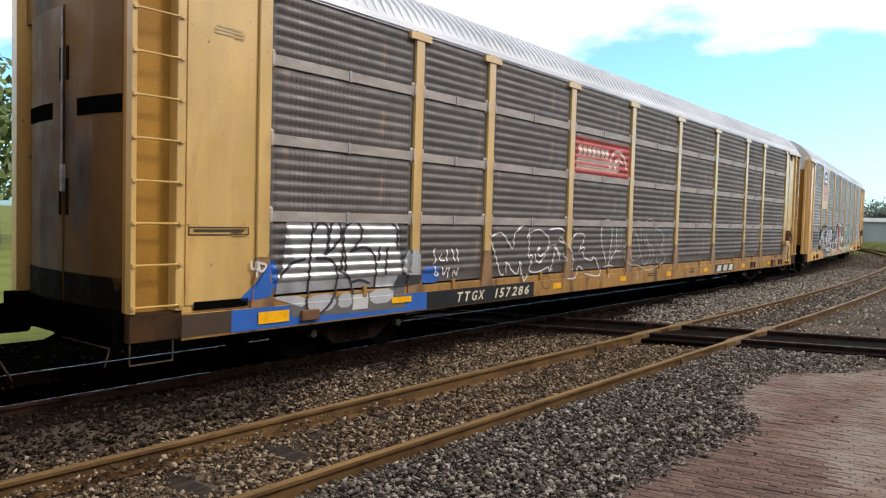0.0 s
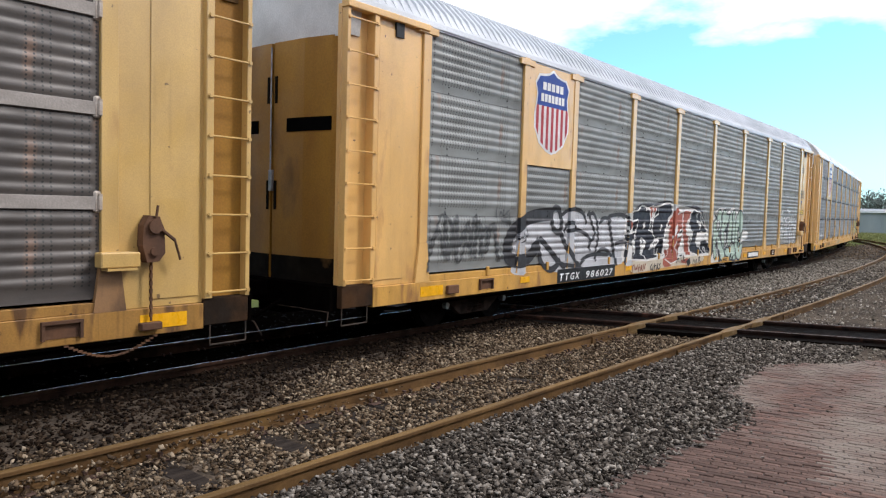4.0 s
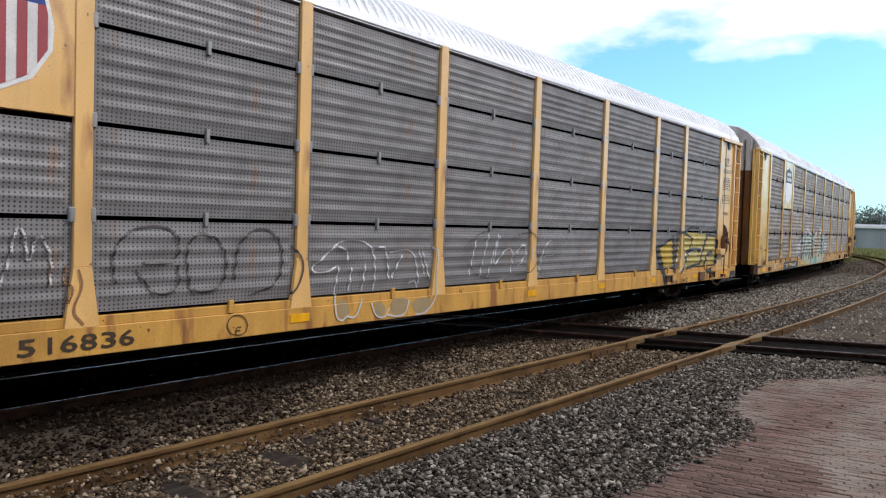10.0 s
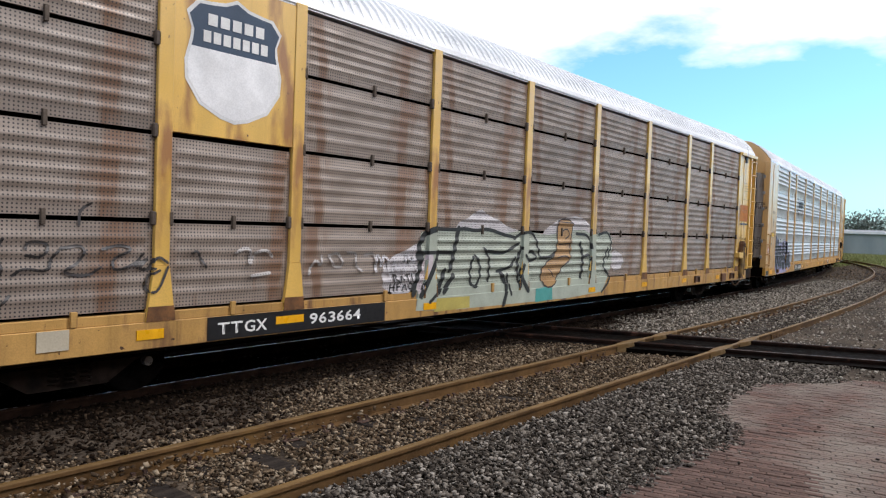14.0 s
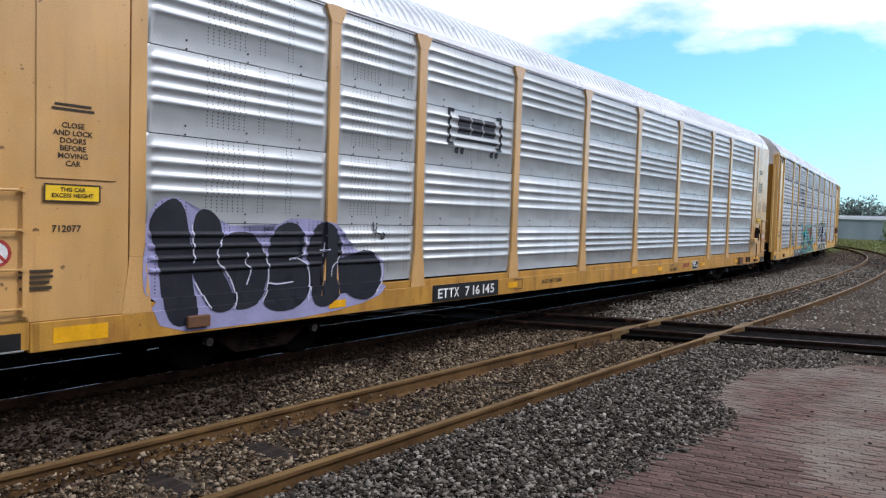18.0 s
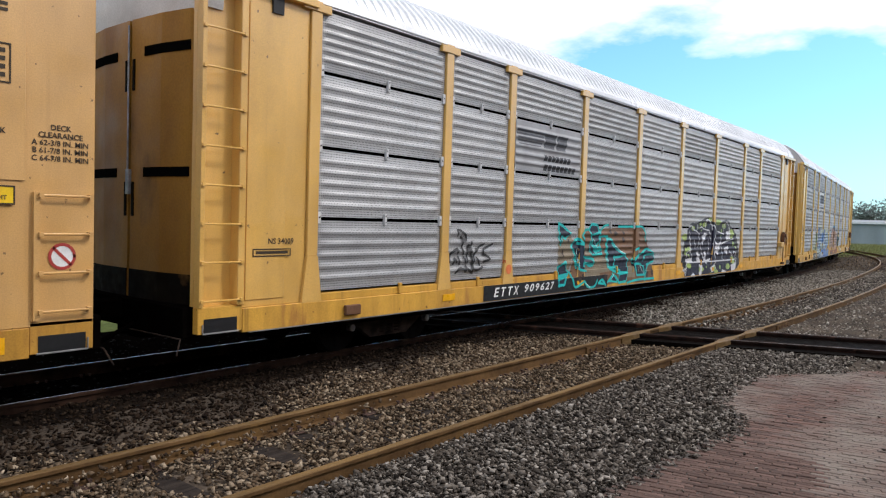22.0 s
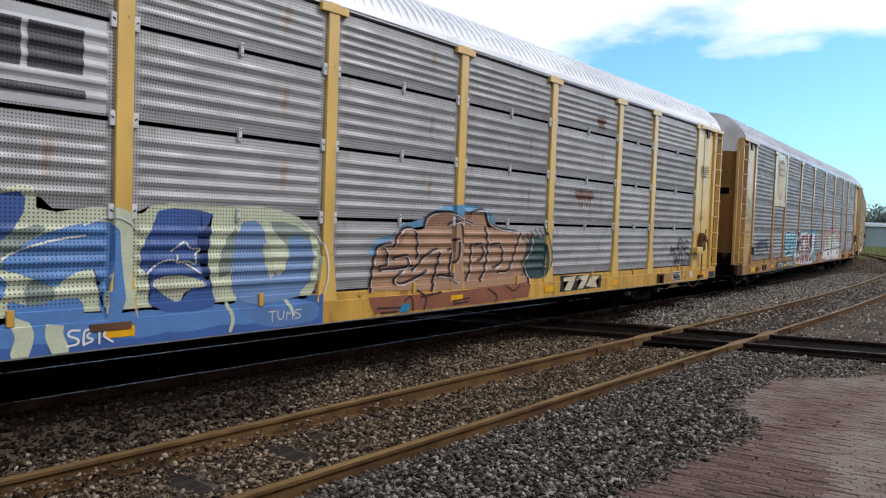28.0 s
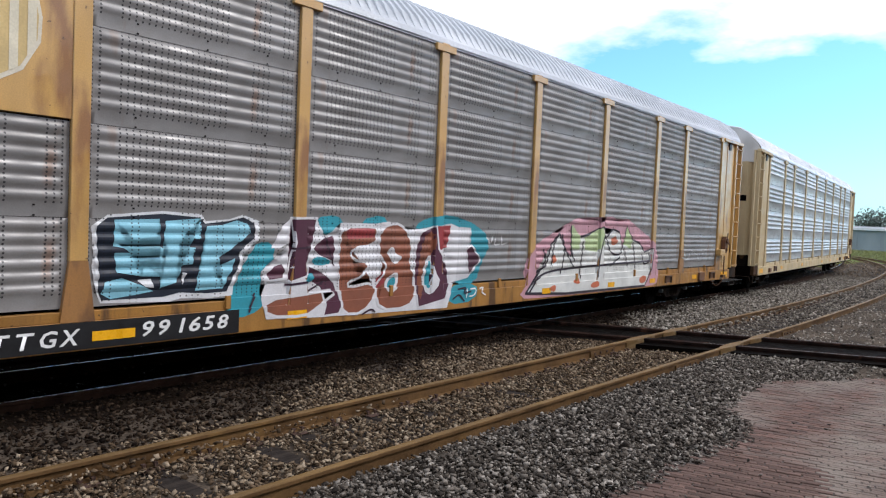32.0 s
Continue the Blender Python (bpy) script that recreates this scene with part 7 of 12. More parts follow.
shape("B", "rows", ((0.11, 1.27), (0.26, 1.63), (0.44, 1.58), (1.14, 1.62), (1.18, 1.41), (0.59, 1.37), (0.51, 1.13)), (0.74, 0.73, 0.70), 0.012, name="letter_opening")
shape("B", "rows", ((0.12, 1.89), (0.24, 1.97), (0.37, 1.92), (0.62, 1.89), (0.48, 1.62), (0.40, 1.86)), (0.74, 0.73, 0.70), 0.012, name="letter_opening")
shape("B", "rows", ((-3.56, 1.38), (-3.55, 1.45), (-3.48, 1.46), (-3.45, 1.40), (-3.50, 1.35)), NAVY, 0.014, name="paint_dot")
shape("B", "rows", ((-1.94, 1.80), (-1.89, 1.87), (-1.81, 1.85), (-1.85, 1.78)), NAVY, 0.014, name="paint_dot")
shape("B", "rows", ((-2.10, 1.47), (-2.07, 1.54), (-2.00, 1.51), (-2.04, 1.44)), NAVY, 0.014, name="paint_dot")
shape("B", "rows", ((-1.12, 1.60), (-1.03, 1.67), (-0.87, 1.70), (-0.97, 1.58)), NAVY, 0.014, name="paint_dot")
shape("B", "rows", ((-2.79, 1.41), (-2.75, 1.36), (-2.79, 1.29), (-2.83, 1.36)), NAVY, 0.014, name="paint_dot")
shape("B", "rows", ((-2.67, 1.42), (-2.63, 1.37), (-2.67, 1.33), (-2.71, 1.38)), NAVY, 0.014, name="paint_dot")
shape("B", "rows", ((0.90, 1.54), (1.01, 1.56), (0.98, 1.47)), NAVY, 0.014, name="paint_dot")
scrawl("B", "rows", [((0.47, 1.22), (0.72, 0.97), (0.98, 0.96), (1.03, 1.07), (0.86, 1.19), (0.78, 1.14), (0.93, 1.02)), ((-2.99, 1.67), (-2.79, 1.53), (-2.78, 1.42)), ((-3.62, 1.13), (-3.45, 1.06), (-3.31, 0.96))], 0.03, (0.74, 0.73, 0.70), 0.014)
shape("B", "rows", ((-4.17, 0.94), (-3.64, 0.96), (-3.31, 0.94), (-0.76, 0.93), (0.91, 0.94), (0.70, 0.71), (-1.74, 0.72), (-3.39, 0.66), (-4.25, 0.66)), (0.58, 0.50, 0.38), 0.006, name="spray_paint", label="cream spray paint on the sill")
shape("B", "rows", ((-2.22, 1.01), (-1.70, 0.82), (-1.70, 0.71), (-2.26, 0.72)), (0.36, 0.085, 0.048), 0.008, name="spray_paint")
shape("B", "rows", ((-1.18, 0.82), (-0.34, 0.92), (-0.44, 0.72)), (0.36, 0.085, 0.048), 0.008, name="spray_paint")
scrawl("B", "rows", [((-4.02, 0.86), (-4.13, 0.82), (-4.07, 0.76), (-4.12, 0.71)), ((-3.99, 0.83), (-3.96, 0.71), (-3.90, 0.81), (-3.88, 0.72), (-3.82, 0.85)), ((-3.76, 0.69), (-3.73, 0.85)), ((-3.78, 0.77), (-3.70, 0.79)), ((-3.65, 0.71), (-3.60, 0.85), (-3.55, 0.78), (-3.61, 0.76), (-3.52, 0.70)), ((-3.48, 0.84), (-3.44, 0.70), (-3.36, 0.85))], 0.035, (0.24, 0.07, 0.04), 0.012)
scrawl("B", "rows", [((-2.95, 0.83), (-3.05, 0.77), (-3.02, 0.68), (-2.93, 0.71)), ((-2.88, 0.78), (-2.90, 0.66)), ((-2.79, 0.83), (-2.80, 0.68)), ((-2.82, 0.76), (-2.71, 0.79)), ((-2.63, 0.83), (-2.65, 0.66)), ((-2.57, 0.82), (-2.63, 0.74), (-2.52, 0.68)), ((-2.41, 0.83), (-2.49, 0.80), (-2.40, 0.75), (-2.47, 0.69)), ((-1.30, 0.79), (-1.21, 0.97), (-1.12, 0.81)), ((-1.22, 0.90), (-1.15, 0.91)), ((-1.05, 0.98), (-0.89, 0.99)), ((-0.97, 0.99), (-1.00, 0.79)), ((-0.85, 0.81), (-0.80, 0.99), (-0.72, 0.94), (-0.83, 0.90), (-0.69, 0.81)), ((-0.10, 0.69), (-0.01, 0.88), (0.09, 0.70), (0.18, 0.88), (0.26, 0.70))], 0.035, BLK, 0.012)
scrawl("B", "rows", [((0.38, 0.73), (0.35, 0.89), (0.50, 0.89), (0.40, 0.81), (0.56, 0.75), (0.41, 0.69))], 0.035, BLK, 0.012)
shape("B", "rows", ((-0.60, 0.81), (-0.34, 0.90), (-0.24, 0.74), (-0.44, 0.66)), BLK, 0.012, soft=0, name="paint_dot")
scrawl("B", "rows", [((-4.52, 1.41), (-4.50, 1.48), (-4.47, 1.40), (-4.43, 1.47), (-4.41, 1.39)), ((-4.38, 1.40), (-4.37, 1.47), (-4.33, 1.45), (-4.35, 1.39), (-4.38, 1.40)), ((-4.30, 1.39), (-4.27, 1.47), (-4.24, 1.39)), ((0.74, 2.07), (0.64, 2.14), (0.55, 2.02), (0.68, 1.94)), ((0.81, 2.14), (0.75, 1.91)), ((0.94, 2.16), (1.04, 2.03), (0.91, 1.94), (1.10, 1.91))], 0.026, (0.06, 0.06, 0.065), 0.012)
shape("B", "rows", ((1.41, 1.87), (1.56, 1.95), (1.69, 2.02), (1.56, 2.10), (1.57, 2.17), (1.74, 2.16), (1.78, 2.23), (1.93, 2.25), (2.04, 2.33), (2.20, 2.35), (2.40, 2.26), (2.49, 2.33), (2.66, 2.35), (2.82, 2.23), (3.02, 2.21), (3.12, 2.31), (3.29, 2.38), (3.40, 2.29), (3.55, 2.38), (3.68, 2.32), (3.75, 2.09), (3.94, 2.30), (4.16, 2.34), (4.40, 2.23), (4.50, 1.91), (4.48, 1.69), (4.69, 1.61), (5.16, 1.62), (5.07, 1.41), (4.88, 1.31), (4.54, 1.30), (4.49, 1.03), (4.33, 0.68), (3.76, 0.67), (3.09, 0.69), (2.35, 0.69), (1.56, 0.67), (1.42, 0.69), (1.48, 1.07), (1.42, 1.53)), (0.74, 0.73, 0.70), 0.003, name="spray_paint", label="white halo of a pale green word")
shape("B", "rows", ((1.49, 1.90), (1.72, 1.94), (1.85, 1.98), (2.00, 2.09), (1.99, 2.20), (2.11, 2.29), (2.23, 2.29), (2.37, 2.22), (2.43, 2.10), (2.43, 1.89), (2.36, 1.77), (2.21, 1.62), (2.10, 1.52), (2.30, 1.38), (2.52, 1.19), (2.67, 1.00), (2.69, 0.78), (2.29, 0.70), (2.29, 0.82), (2.16, 1.10), (1.99, 1.25), (1.90, 1.46), (1.92, 1.08), (1.90, 0.83), (1.66, 0.77), (1.65, 1.02), (1.68, 1.63), (1.50, 1.67)), (0.44, 0.55, 0.46), 0.006, (0.02, 0.025, 0.03), 0.05)
shape("B", "rows", ((2.43, 2.16), (2.49, 2.25), (2.60, 2.30), (2.72, 2.28), (2.85, 2.16), (3.02, 2.13), (3.12, 2.17), (3.11, 2.06), (3.02, 1.86), (2.89, 1.86), (2.89, 1.74), (2.63, 1.63), (2.67, 1.43), (2.73, 1.02), (2.63, 1.06), (2.48, 1.25), (2.40, 1.50), (2.40, 1.80)), (0.44, 0.55, 0.46), 0.006, (0.02, 0.025, 0.03), 0.05)
shape("B", "rows", ((3.45, 2.06), (3.41, 2.18), (3.48, 2.28), (3.59, 2.32), (3.69, 2.25), (3.69, 2.05), (3.71, 2.00), (3.76, 1.70), (3.74, 1.29), (3.69, 1.22), (3.54, 1.24), (3.46, 1.33), (3.49, 1.90)), (0.44, 0.55, 0.46), 0.006, (0.02, 0.025, 0.03), 0.05)
shape("B", "rows", ((3.79, 1.97), (3.90, 2.18), (4.06, 2.27), (4.21, 2.28), (4.38, 2.12), (4.46, 1.87), (4.42, 1.58), (4.22, 1.55), (4.19, 1.12), (4.47, 1.29), (4.41, 1.00), (4.27, 0.66), (3.91, 0.69), (3.79, 0.84), (3.77, 1.08), (3.75, 1.73)), (0.44, 0.55, 0.46), 0.006, (0.02, 0.025, 0.03), 0.05)
shape("B", "rows", ((2.77, 1.11), (3.32, 1.07), (3.54, 1.23), (3.75, 1.18), (3.77, 0.87), (3.83, 0.66), (3.30, 0.70), (3.09, 0.71), (3.02, 0.81), (2.69, 0.84)), (0.44, 0.55, 0.46), 0.006, (0.02, 0.025, 0.03), 0.05)
shape("B", "rows", ((3.06, 1.89), (3.16, 2.15), (3.24, 2.27), (3.35, 2.19), (3.43, 2.03), (3.42, 1.77), (3.37, 1.37), (3.32, 1.17), (3.17, 1.12), (3.03, 1.19), (2.98, 1.48), (3.10, 1.61)), (0.44, 0.55, 0.46), 0.0075, (0.02, 0.025, 0.03), 0.05)
shape("B", "rows", ((1.44, 1.59), (1.67, 1.59), (1.66, 1.05), (1.55, 1.03), (1.46, 0.80), (1.43, 1.02)), (0.02, 0.025, 0.03), 0.01, name="letter_shade", label="black spray-painted shade")
shape("B", "rows", ((1.90, 1.47), (2.04, 1.39), (2.13, 1.24), (2.29, 0.82), (2.29, 0.67), (2.08, 0.68), (1.98, 1.02), (1.89, 1.26)), (0.02, 0.025, 0.03), 0.01, name="letter_shade", label="black spray-painted shade")
shape("B", "rows", ((2.07, 1.51), (2.21, 1.56), (2.36, 1.74), (2.39, 1.53), (2.45, 1.32), (2.30, 1.41)), (0.02, 0.025, 0.03), 0.01, name="letter_shade", label="black spray-painted shade")
shape("B", "rows", ((2.65, 1.63), (2.89, 1.77), (2.89, 1.89), (3.06, 1.91), (3.01, 1.70), (3.03, 1.51), (2.95, 1.23), (2.70, 1.06), (2.83, 1.27), (2.86, 1.58), (2.67, 1.58)), (0.02, 0.025, 0.03), 0.01, name="letter_shade", label="black spray-painted shade")
shape("B", "rows", ((3.32, 1.14), (3.42, 1.57), (3.49, 1.63), (3.50, 1.26), (3.35, 1.17)), (0.02, 0.025, 0.03), 0.01, name="letter_shade", label="black spray-painted shade")
shape("B", "rows", ((4.01, 1.13), (3.98, 1.62), (4.03, 1.78), (4.16, 1.78), (4.19, 1.44), (4.19, 1.12), (4.08, 1.06)), (0.02, 0.025, 0.03), 0.01, name="letter_shade", label="black spray-painted shade")
shape("B", "rows", ((1.61, 2.16), (1.77, 2.12), (1.97, 2.09), (1.93, 2.00), (1.77, 2.08)), (0.02, 0.025, 0.03), 0.01, name="letter_shade", label="black spray-painted shade")
shape("B", "rows", ((2.60, 1.88), (2.66, 1.91), (2.76, 1.88), (2.74, 1.82), (2.63, 1.83)), (0.02, 0.025, 0.03), 0.01, name="letter_shade", label="black spray-painted shade")
shape("B", "rows", ((3.13, 0.69), (3.16, 0.83), (3.31, 0.94), (3.34, 0.85), (3.23, 0.72)), (0.02, 0.025, 0.03), 0.01, name="letter_shade", label="black spray-painted shade")
shape("B", "rows", ((3.34, 0.78), (3.48, 0.85), (3.52, 0.74), (3.41, 0.69)), (0.02, 0.025, 0.03), 0.01, name="letter_shade", label="black spray-painted shade")
shape("B", "rows", ((1.80, 2.16), (1.87, 2.20), (1.96, 2.17), (1.96, 2.11), (1.82, 2.13)), (0.62, 0.64, 0.60), 0.012, name="letter_opening")
shape("B", "rows", ((1.86, 1.84), (1.93, 1.94), (2.05, 1.97), (2.17, 1.92), (2.21, 1.80), (2.10, 1.68), (1.96, 1.63), (1.88, 1.71)), (0.62, 0.64, 0.60), 0.012, name="letter_opening")
shape("B", "rows", ((2.72, 1.55), (2.83, 1.55), (2.82, 1.27), (2.74, 1.15), (2.70, 1.33)), (0.62, 0.64, 0.60), 0.012, name="letter_opening")
shape("B", "rows", ((2.21, 1.53), (2.27, 1.55), (2.27, 1.47), (2.20, 1.49)), (0.62, 0.64, 0.60), 0.012, name="letter_opening")
shape("B", "rows", ((1.94, 1.23), (2.03, 1.08), (2.06, 0.73), (1.94, 0.74)), (0.62, 0.64, 0.60), 0.012, name="letter_opening")
shape("B", "rows", ((4.04, 1.59), (4.12, 1.66), (4.14, 1.44), (4.08, 1.34)), (0.62, 0.64, 0.60), 0.012, name="letter_opening")
shape("B", "rows", ((3.01, 1.48), (3.07, 1.45), (3.03, 1.41)), (0.62, 0.64, 0.60), 0.012, name="letter_opening")
shape("B", "rows", ((3.03, 1.77), (3.14, 1.69), (3.11, 1.64), (3.01, 1.69)), (0.62, 0.64, 0.60), 0.012, name="letter_opening")
shape("B", "rows", ((2.96, 1.58), (3.02, 1.56), (3.00, 1.51)), (0.62, 0.64, 0.60), 0.012, name="letter_opening")
scrawl("B", "rows", [((1.86, 1.84), (1.93, 1.94), (2.05, 1.97), (2.17, 1.92), (2.21, 1.80), (2.10, 1.68), (1.96, 1.63), (1.88, 1.71), (1.86, 1.84)), ((1.78, 2.16), (1.87, 2.22), (1.97, 2.17), (1.98, 2.00), (1.87, 1.98), (1.78, 2.05), (1.78, 2.16)), ((1.90, 1.89), (1.96, 1.69), (2.04, 1.63)), ((2.01, 1.91), (2.05, 1.68)), ((2.14, 1.90), (2.18, 1.71)), ((2.30, 1.93), (2.33, 1.87), (2.36, 1.93), (2.37, 1.87), (2.40, 1.92)), ((2.35, 2.13), (2.36, 1.98)), ((2.97, 1.13), (2.90, 1.17), (2.88, 1.12), (2.93, 1.08)), ((3.26, 1.14), (3.32, 1.11), (3.29, 1.07), (3.25, 1.10))], 0.035, (0.02, 0.025, 0.03), 0.014)
scrawl("B", "rows", [((4.42, 1.58), (4.48, 1.67), (4.55, 1.63), (4.51, 1.58)), ((4.54, 1.28), (4.49, 1.03)), ((3.56, 0.83), (3.60, 0.87), (3.66, 0.82), (3.72, 0.95), (3.76, 0.98))], 0.035, (0.02, 0.025, 0.03), 0.014)
scrawl("B", "rows", [((4.54, 1.30), (4.79, 1.35), (5.02, 1.34), (5.15, 1.59), (4.92, 1.46), (4.83, 1.57), (4.74, 1.50), (4.64, 1.54), (4.71, 1.63)), ((1.97, 1.40), (2.04, 1.31), (2.14, 1.18), (2.17, 1.09), (2.25, 1.03), (2.26, 0.82)), ((1.64, 1.52), (1.65, 1.27), (1.64, 1.11)), ((2.41, 1.74), (2.39, 1.56), (2.43, 1.38)), ((3.00, 1.38), (2.97, 1.19)), ((4.15, 1.37), (4.23, 1.34), (4.15, 1.25))], 0.03, (0.74, 0.73, 0.70), 0.012)
scrawl("B", "rows", [((4.77, 1.98), (4.77, 2.09), (4.86, 2.10)), ((4.77, 2.04), (4.84, 2.04)), ((4.89, 1.98), (4.89, 2.10), (4.96, 2.08), (4.90, 2.04), (4.97, 1.99)), ((5.04, 2.04), (5.00, 2.08), (5.04, 2.11), (5.07, 2.08), (5.00, 2.02), (5.04, 1.98), (5.08, 2.02), (5.04, 2.04)), ((4.65, 2.09), (4.67, 2.07)), ((4.69, 2.10), (4.70, 2.08)), ((4.64, 1.83), (4.64, 1.93), (4.69, 1.88), (4.73, 1.93), (4.74, 1.84)), ((4.79, 1.89), (4.77, 1.85), (4.82, 1.84), (4.84, 1.89), (4.79, 1.90)), ((4.86, 1.84), (4.86, 1.92), (4.92, 1.85), (4.93, 1.93)), ((5.01, 1.93), (4.96, 1.92), (5.01, 1.88), (4.96, 1.85))], 0.016, BLK, 0.012)
scrawl("B", "rows", [((5.03, 1.93), (5.10, 1.94)), ((5.06, 1.93), (5.07, 1.84)), ((5.19, 1.94), (5.13, 1.93), (5.14, 1.85), (5.20, 1.86)), ((5.13, 1.89), (5.18, 1.90)), ((5.23, 1.85), (5.23, 1.94), (5.29, 1.92), (5.24, 1.89), (5.31, 1.85)), ((5.40, 1.95), (5.33, 1.78))], 0.016, BLK, 0.012)
scrawl("B", "rows", [((9.02, 2.07), (9.07, 1.92), (9.19, 1.61), (9.23, 1.17)), ((9.19, 1.95), (9.21, 2.10), (9.38, 2.14), (9.51, 2.05), (9.56, 1.73), (9.46, 1.16)), ((9.34, 1.61), (9.38, 1.79), (9.46, 1.60), (9.46, 1.19)), ((9.22, 1.67), (9.36, 1.29), (9.43, 1.16)), ((9.58, 1.98), (9.69, 2.08), (9.87, 2.07), (9.98, 1.93), (10.03, 1.59), (10.00, 1.16)), ((9.73, 1.73), (9.80, 1.83), (9.88, 1.73), (9.85, 1.20)), ((9.70, 1.57), (9.92, 1.56)), ((9.63, 1.67), (9.67, 1.21)), ((9.94, 1.93), (10.05, 2.09), (10.61, 2.11), (10.65, 1.97), (10.53, 1.93)), ((10.06, 1.93), (10.19, 1.12))], 0.06, (0.66, 0.67, 0.68), 0.01)
scrawl("B", "rows", [((10.17, 1.86), (10.53, 1.90), (10.50, 1.69), (10.26, 1.66)), ((10.22, 1.59), (10.31, 1.18)), ((10.65, 2.00), (10.83, 1.90), (10.79, 1.72), (10.54, 1.45), (10.55, 1.24), (10.63, 1.20), (10.63, 1.37)), ((10.62, 1.51), (10.76, 1.37), (10.72, 1.16), (10.68, 1.09)), ((10.92, 1.65), (10.96, 1.83), (11.14, 1.87), (11.19, 1.65), (11.47, 1.64), (11.52, 1.79), (11.23, 1.79)), ((10.93, 1.22), (10.97, 1.50), (11.15, 1.54), (11.29, 1.50), (11.29, 1.35), (11.16, 1.21)), ((11.35, 1.16), (11.48, 1.34)), ((9.26, 2.23), (9.34, 2.35), (9.41, 2.26), (9.48, 2.23), (9.58, 2.37))], 0.06, (0.66, 0.67, 0.68), 0.01)
scrawl("B", "rows", [((10.16, 2.40), (10.28, 2.40), (10.24, 2.27), (10.52, 2.35), (10.52, 2.24)), ((9.33, 2.04), (9.45, 1.95)), ((9.45, 2.06), (9.34, 1.95))], 0.06, (0.66, 0.67, 0.68), 0.01)
scrawl("B", "rows", [((10.78, 1.94), (10.79, 2.15), (10.91, 2.14), (10.82, 2.04), (10.94, 1.95)), ((11.00, 1.95), (11.04, 2.16), (11.14, 1.95)), ((11.18, 1.96), (11.19, 2.15)), ((11.27, 1.98), (11.32, 2.09), (11.42, 1.96), (11.51, 1.98))], 0.035, (0.66, 0.67, 0.68), 0.012)
for k in range(26):
    xd = 9.25 + 0.099 * k
    scrawl("B", "rows", [[(xd, 1.15 + 0.5 * ((k * 7) % 5) / 5), (xd + 0.01, 1.0 + 0.3 * ((k * 3) % 4) / 4)]], 0.022, (0.62, 0.63, 0.64), 0.009)
number("B", "TTGX 986027", -7.62, -5.14, 0.69, 0.15, None, (-7.68, -5.05), 0.2)
patch("B", "rows", 2.45, 3.10, 0.66, 0.80, (0.60, 0.32, 0.045), 0.013, name="stencil_patch", label="orange-yellow stencil patch")
text("B", "JSH 80", 2.52, 0.68, 0.10, M_letter, SILL_Y - 0.018)
patch("B", "rows", 5.06, 6.36, 0.68, 0.90, BLK, 0.004, name="dark_patch")
bars("B", 5.71, 0.86, [1.1], 0.13, 0.01, M_white, SILL_Y - 0.012, "logo_bar")
patch("B", "rows", 8.05, 8.45, 0.68, 0.90, BLK, 0.004, name="stencil_panel")
bars("B", 8.25, 0.86, [0.3, 0.3], 0.05, 0.03, M_white, SILL_Y - 0.012)

frame_box("B", 12.03, 12.58, 2.92, 3.23, M_letter)
bars("B", 12.30, 3.19, [0.44, 0.44, 0.40, 0.28, 0.26], 0.028, 0.026, M_letter)
patch("B", "rows", 11.99, 12.59, 2.24, 2.42, M_sign, 0.004, name="warning_sign", label="yellow warning sign")
frame_box("B", 11.99, 12.59, 2.24, 2.42, M_letter, -1.583)
text("B", "THIS CAR\nEXCESS HEIGHT", 12.29, 2.345, 0.045, M_letter, -1.587, align="CENTER")
patch("B", "rows", 12.10, 12.35, 2.73, 2.79, M_navy, 0.004, name="maker_plate", label="small blue maker's plate")
bars("B", 12.22, 2.70, [0.24, 0.20, 0.10, 0.22], 0.02, 0.03, M_letter)
bars("B", 12.27, 4.23, [0.12, 0.34, 0.34, 0.36], 0.03, 0.05, M_letter)
text("B", "DECK\nCLEARANCE\nB 89 MIN.\nA 94 MIN.", 13.27, 2.28, 0.05, M_letter, -1.474, align="CENTER")
bm = B(); blob(bm, 11.97, 1.95, 0.06, 0.06, random.Random(1), 0, 0.0, 16)
for v in bm.verts:
    v.co.y = -1.581
part("inspection_disc", bm, paint((0.60, 0.66, 0.50)), CARS["B"][0], "pale round inspection sticker")

# car C
shield("C", -8.08, 3.18, 4.80, (0.03, 0.06, 0.26), (0.72, 0.70, 0.68), (0.36, 0.07, 0.08), wide=0.40)
number("C", "SP 516836", -8.35, -6.55, 0.70, 0.17, M_letter)
scrawl("C", "fine", squiggle(-11.5, -10.3, 1.18, 1.48, 3, 14), 0.03, WHT)
scrawl("C", "fine", [[(-10.2, 1.3), (-9.9, 1.22), (-9.7, 1.35), (-9.75, 1.5)]] + squiggle(-11.0, -10.3, 1.15, 1.35, 8, 16), 0.024, WHT)
scrawl("C", "fine", squiggle(-8.9, -7.3, 1.2, 2.0, 3, 20), 0.025, (0.42, 0.42, 0.42))
frame_box("C", -12.87, -12.31, 1.13, 1.42, M_letter)
text("C", "THIS CAR\nEXCESS HEIGHT", -12.59, 1.30, 0.05, M_letter, -1.578, align="CENTER")
text("C", "SP 516836", -12.74, 1.85, 0.075, M_letter, -1.578)
text("C", "SP 516836", 12.23, 2.60, 0.085, M_letter, -1.578)
frame_box("C", 12.21, 12.76, 3.37, 3.74, M_letter)
bars("C", 12.48, 3.69, [0.44, 0.44, 0.36, 0.40, 0.20], 0.028, 0.034, M_letter)
frame_box("C", 12.15, 12.77, 2.95, 3.20, M_letter)
text("C", "THIS CAR\nEXCESS HEIGHT", 12.46, 3.10, 0.055, M_letter, -1.578, align="CENTER")
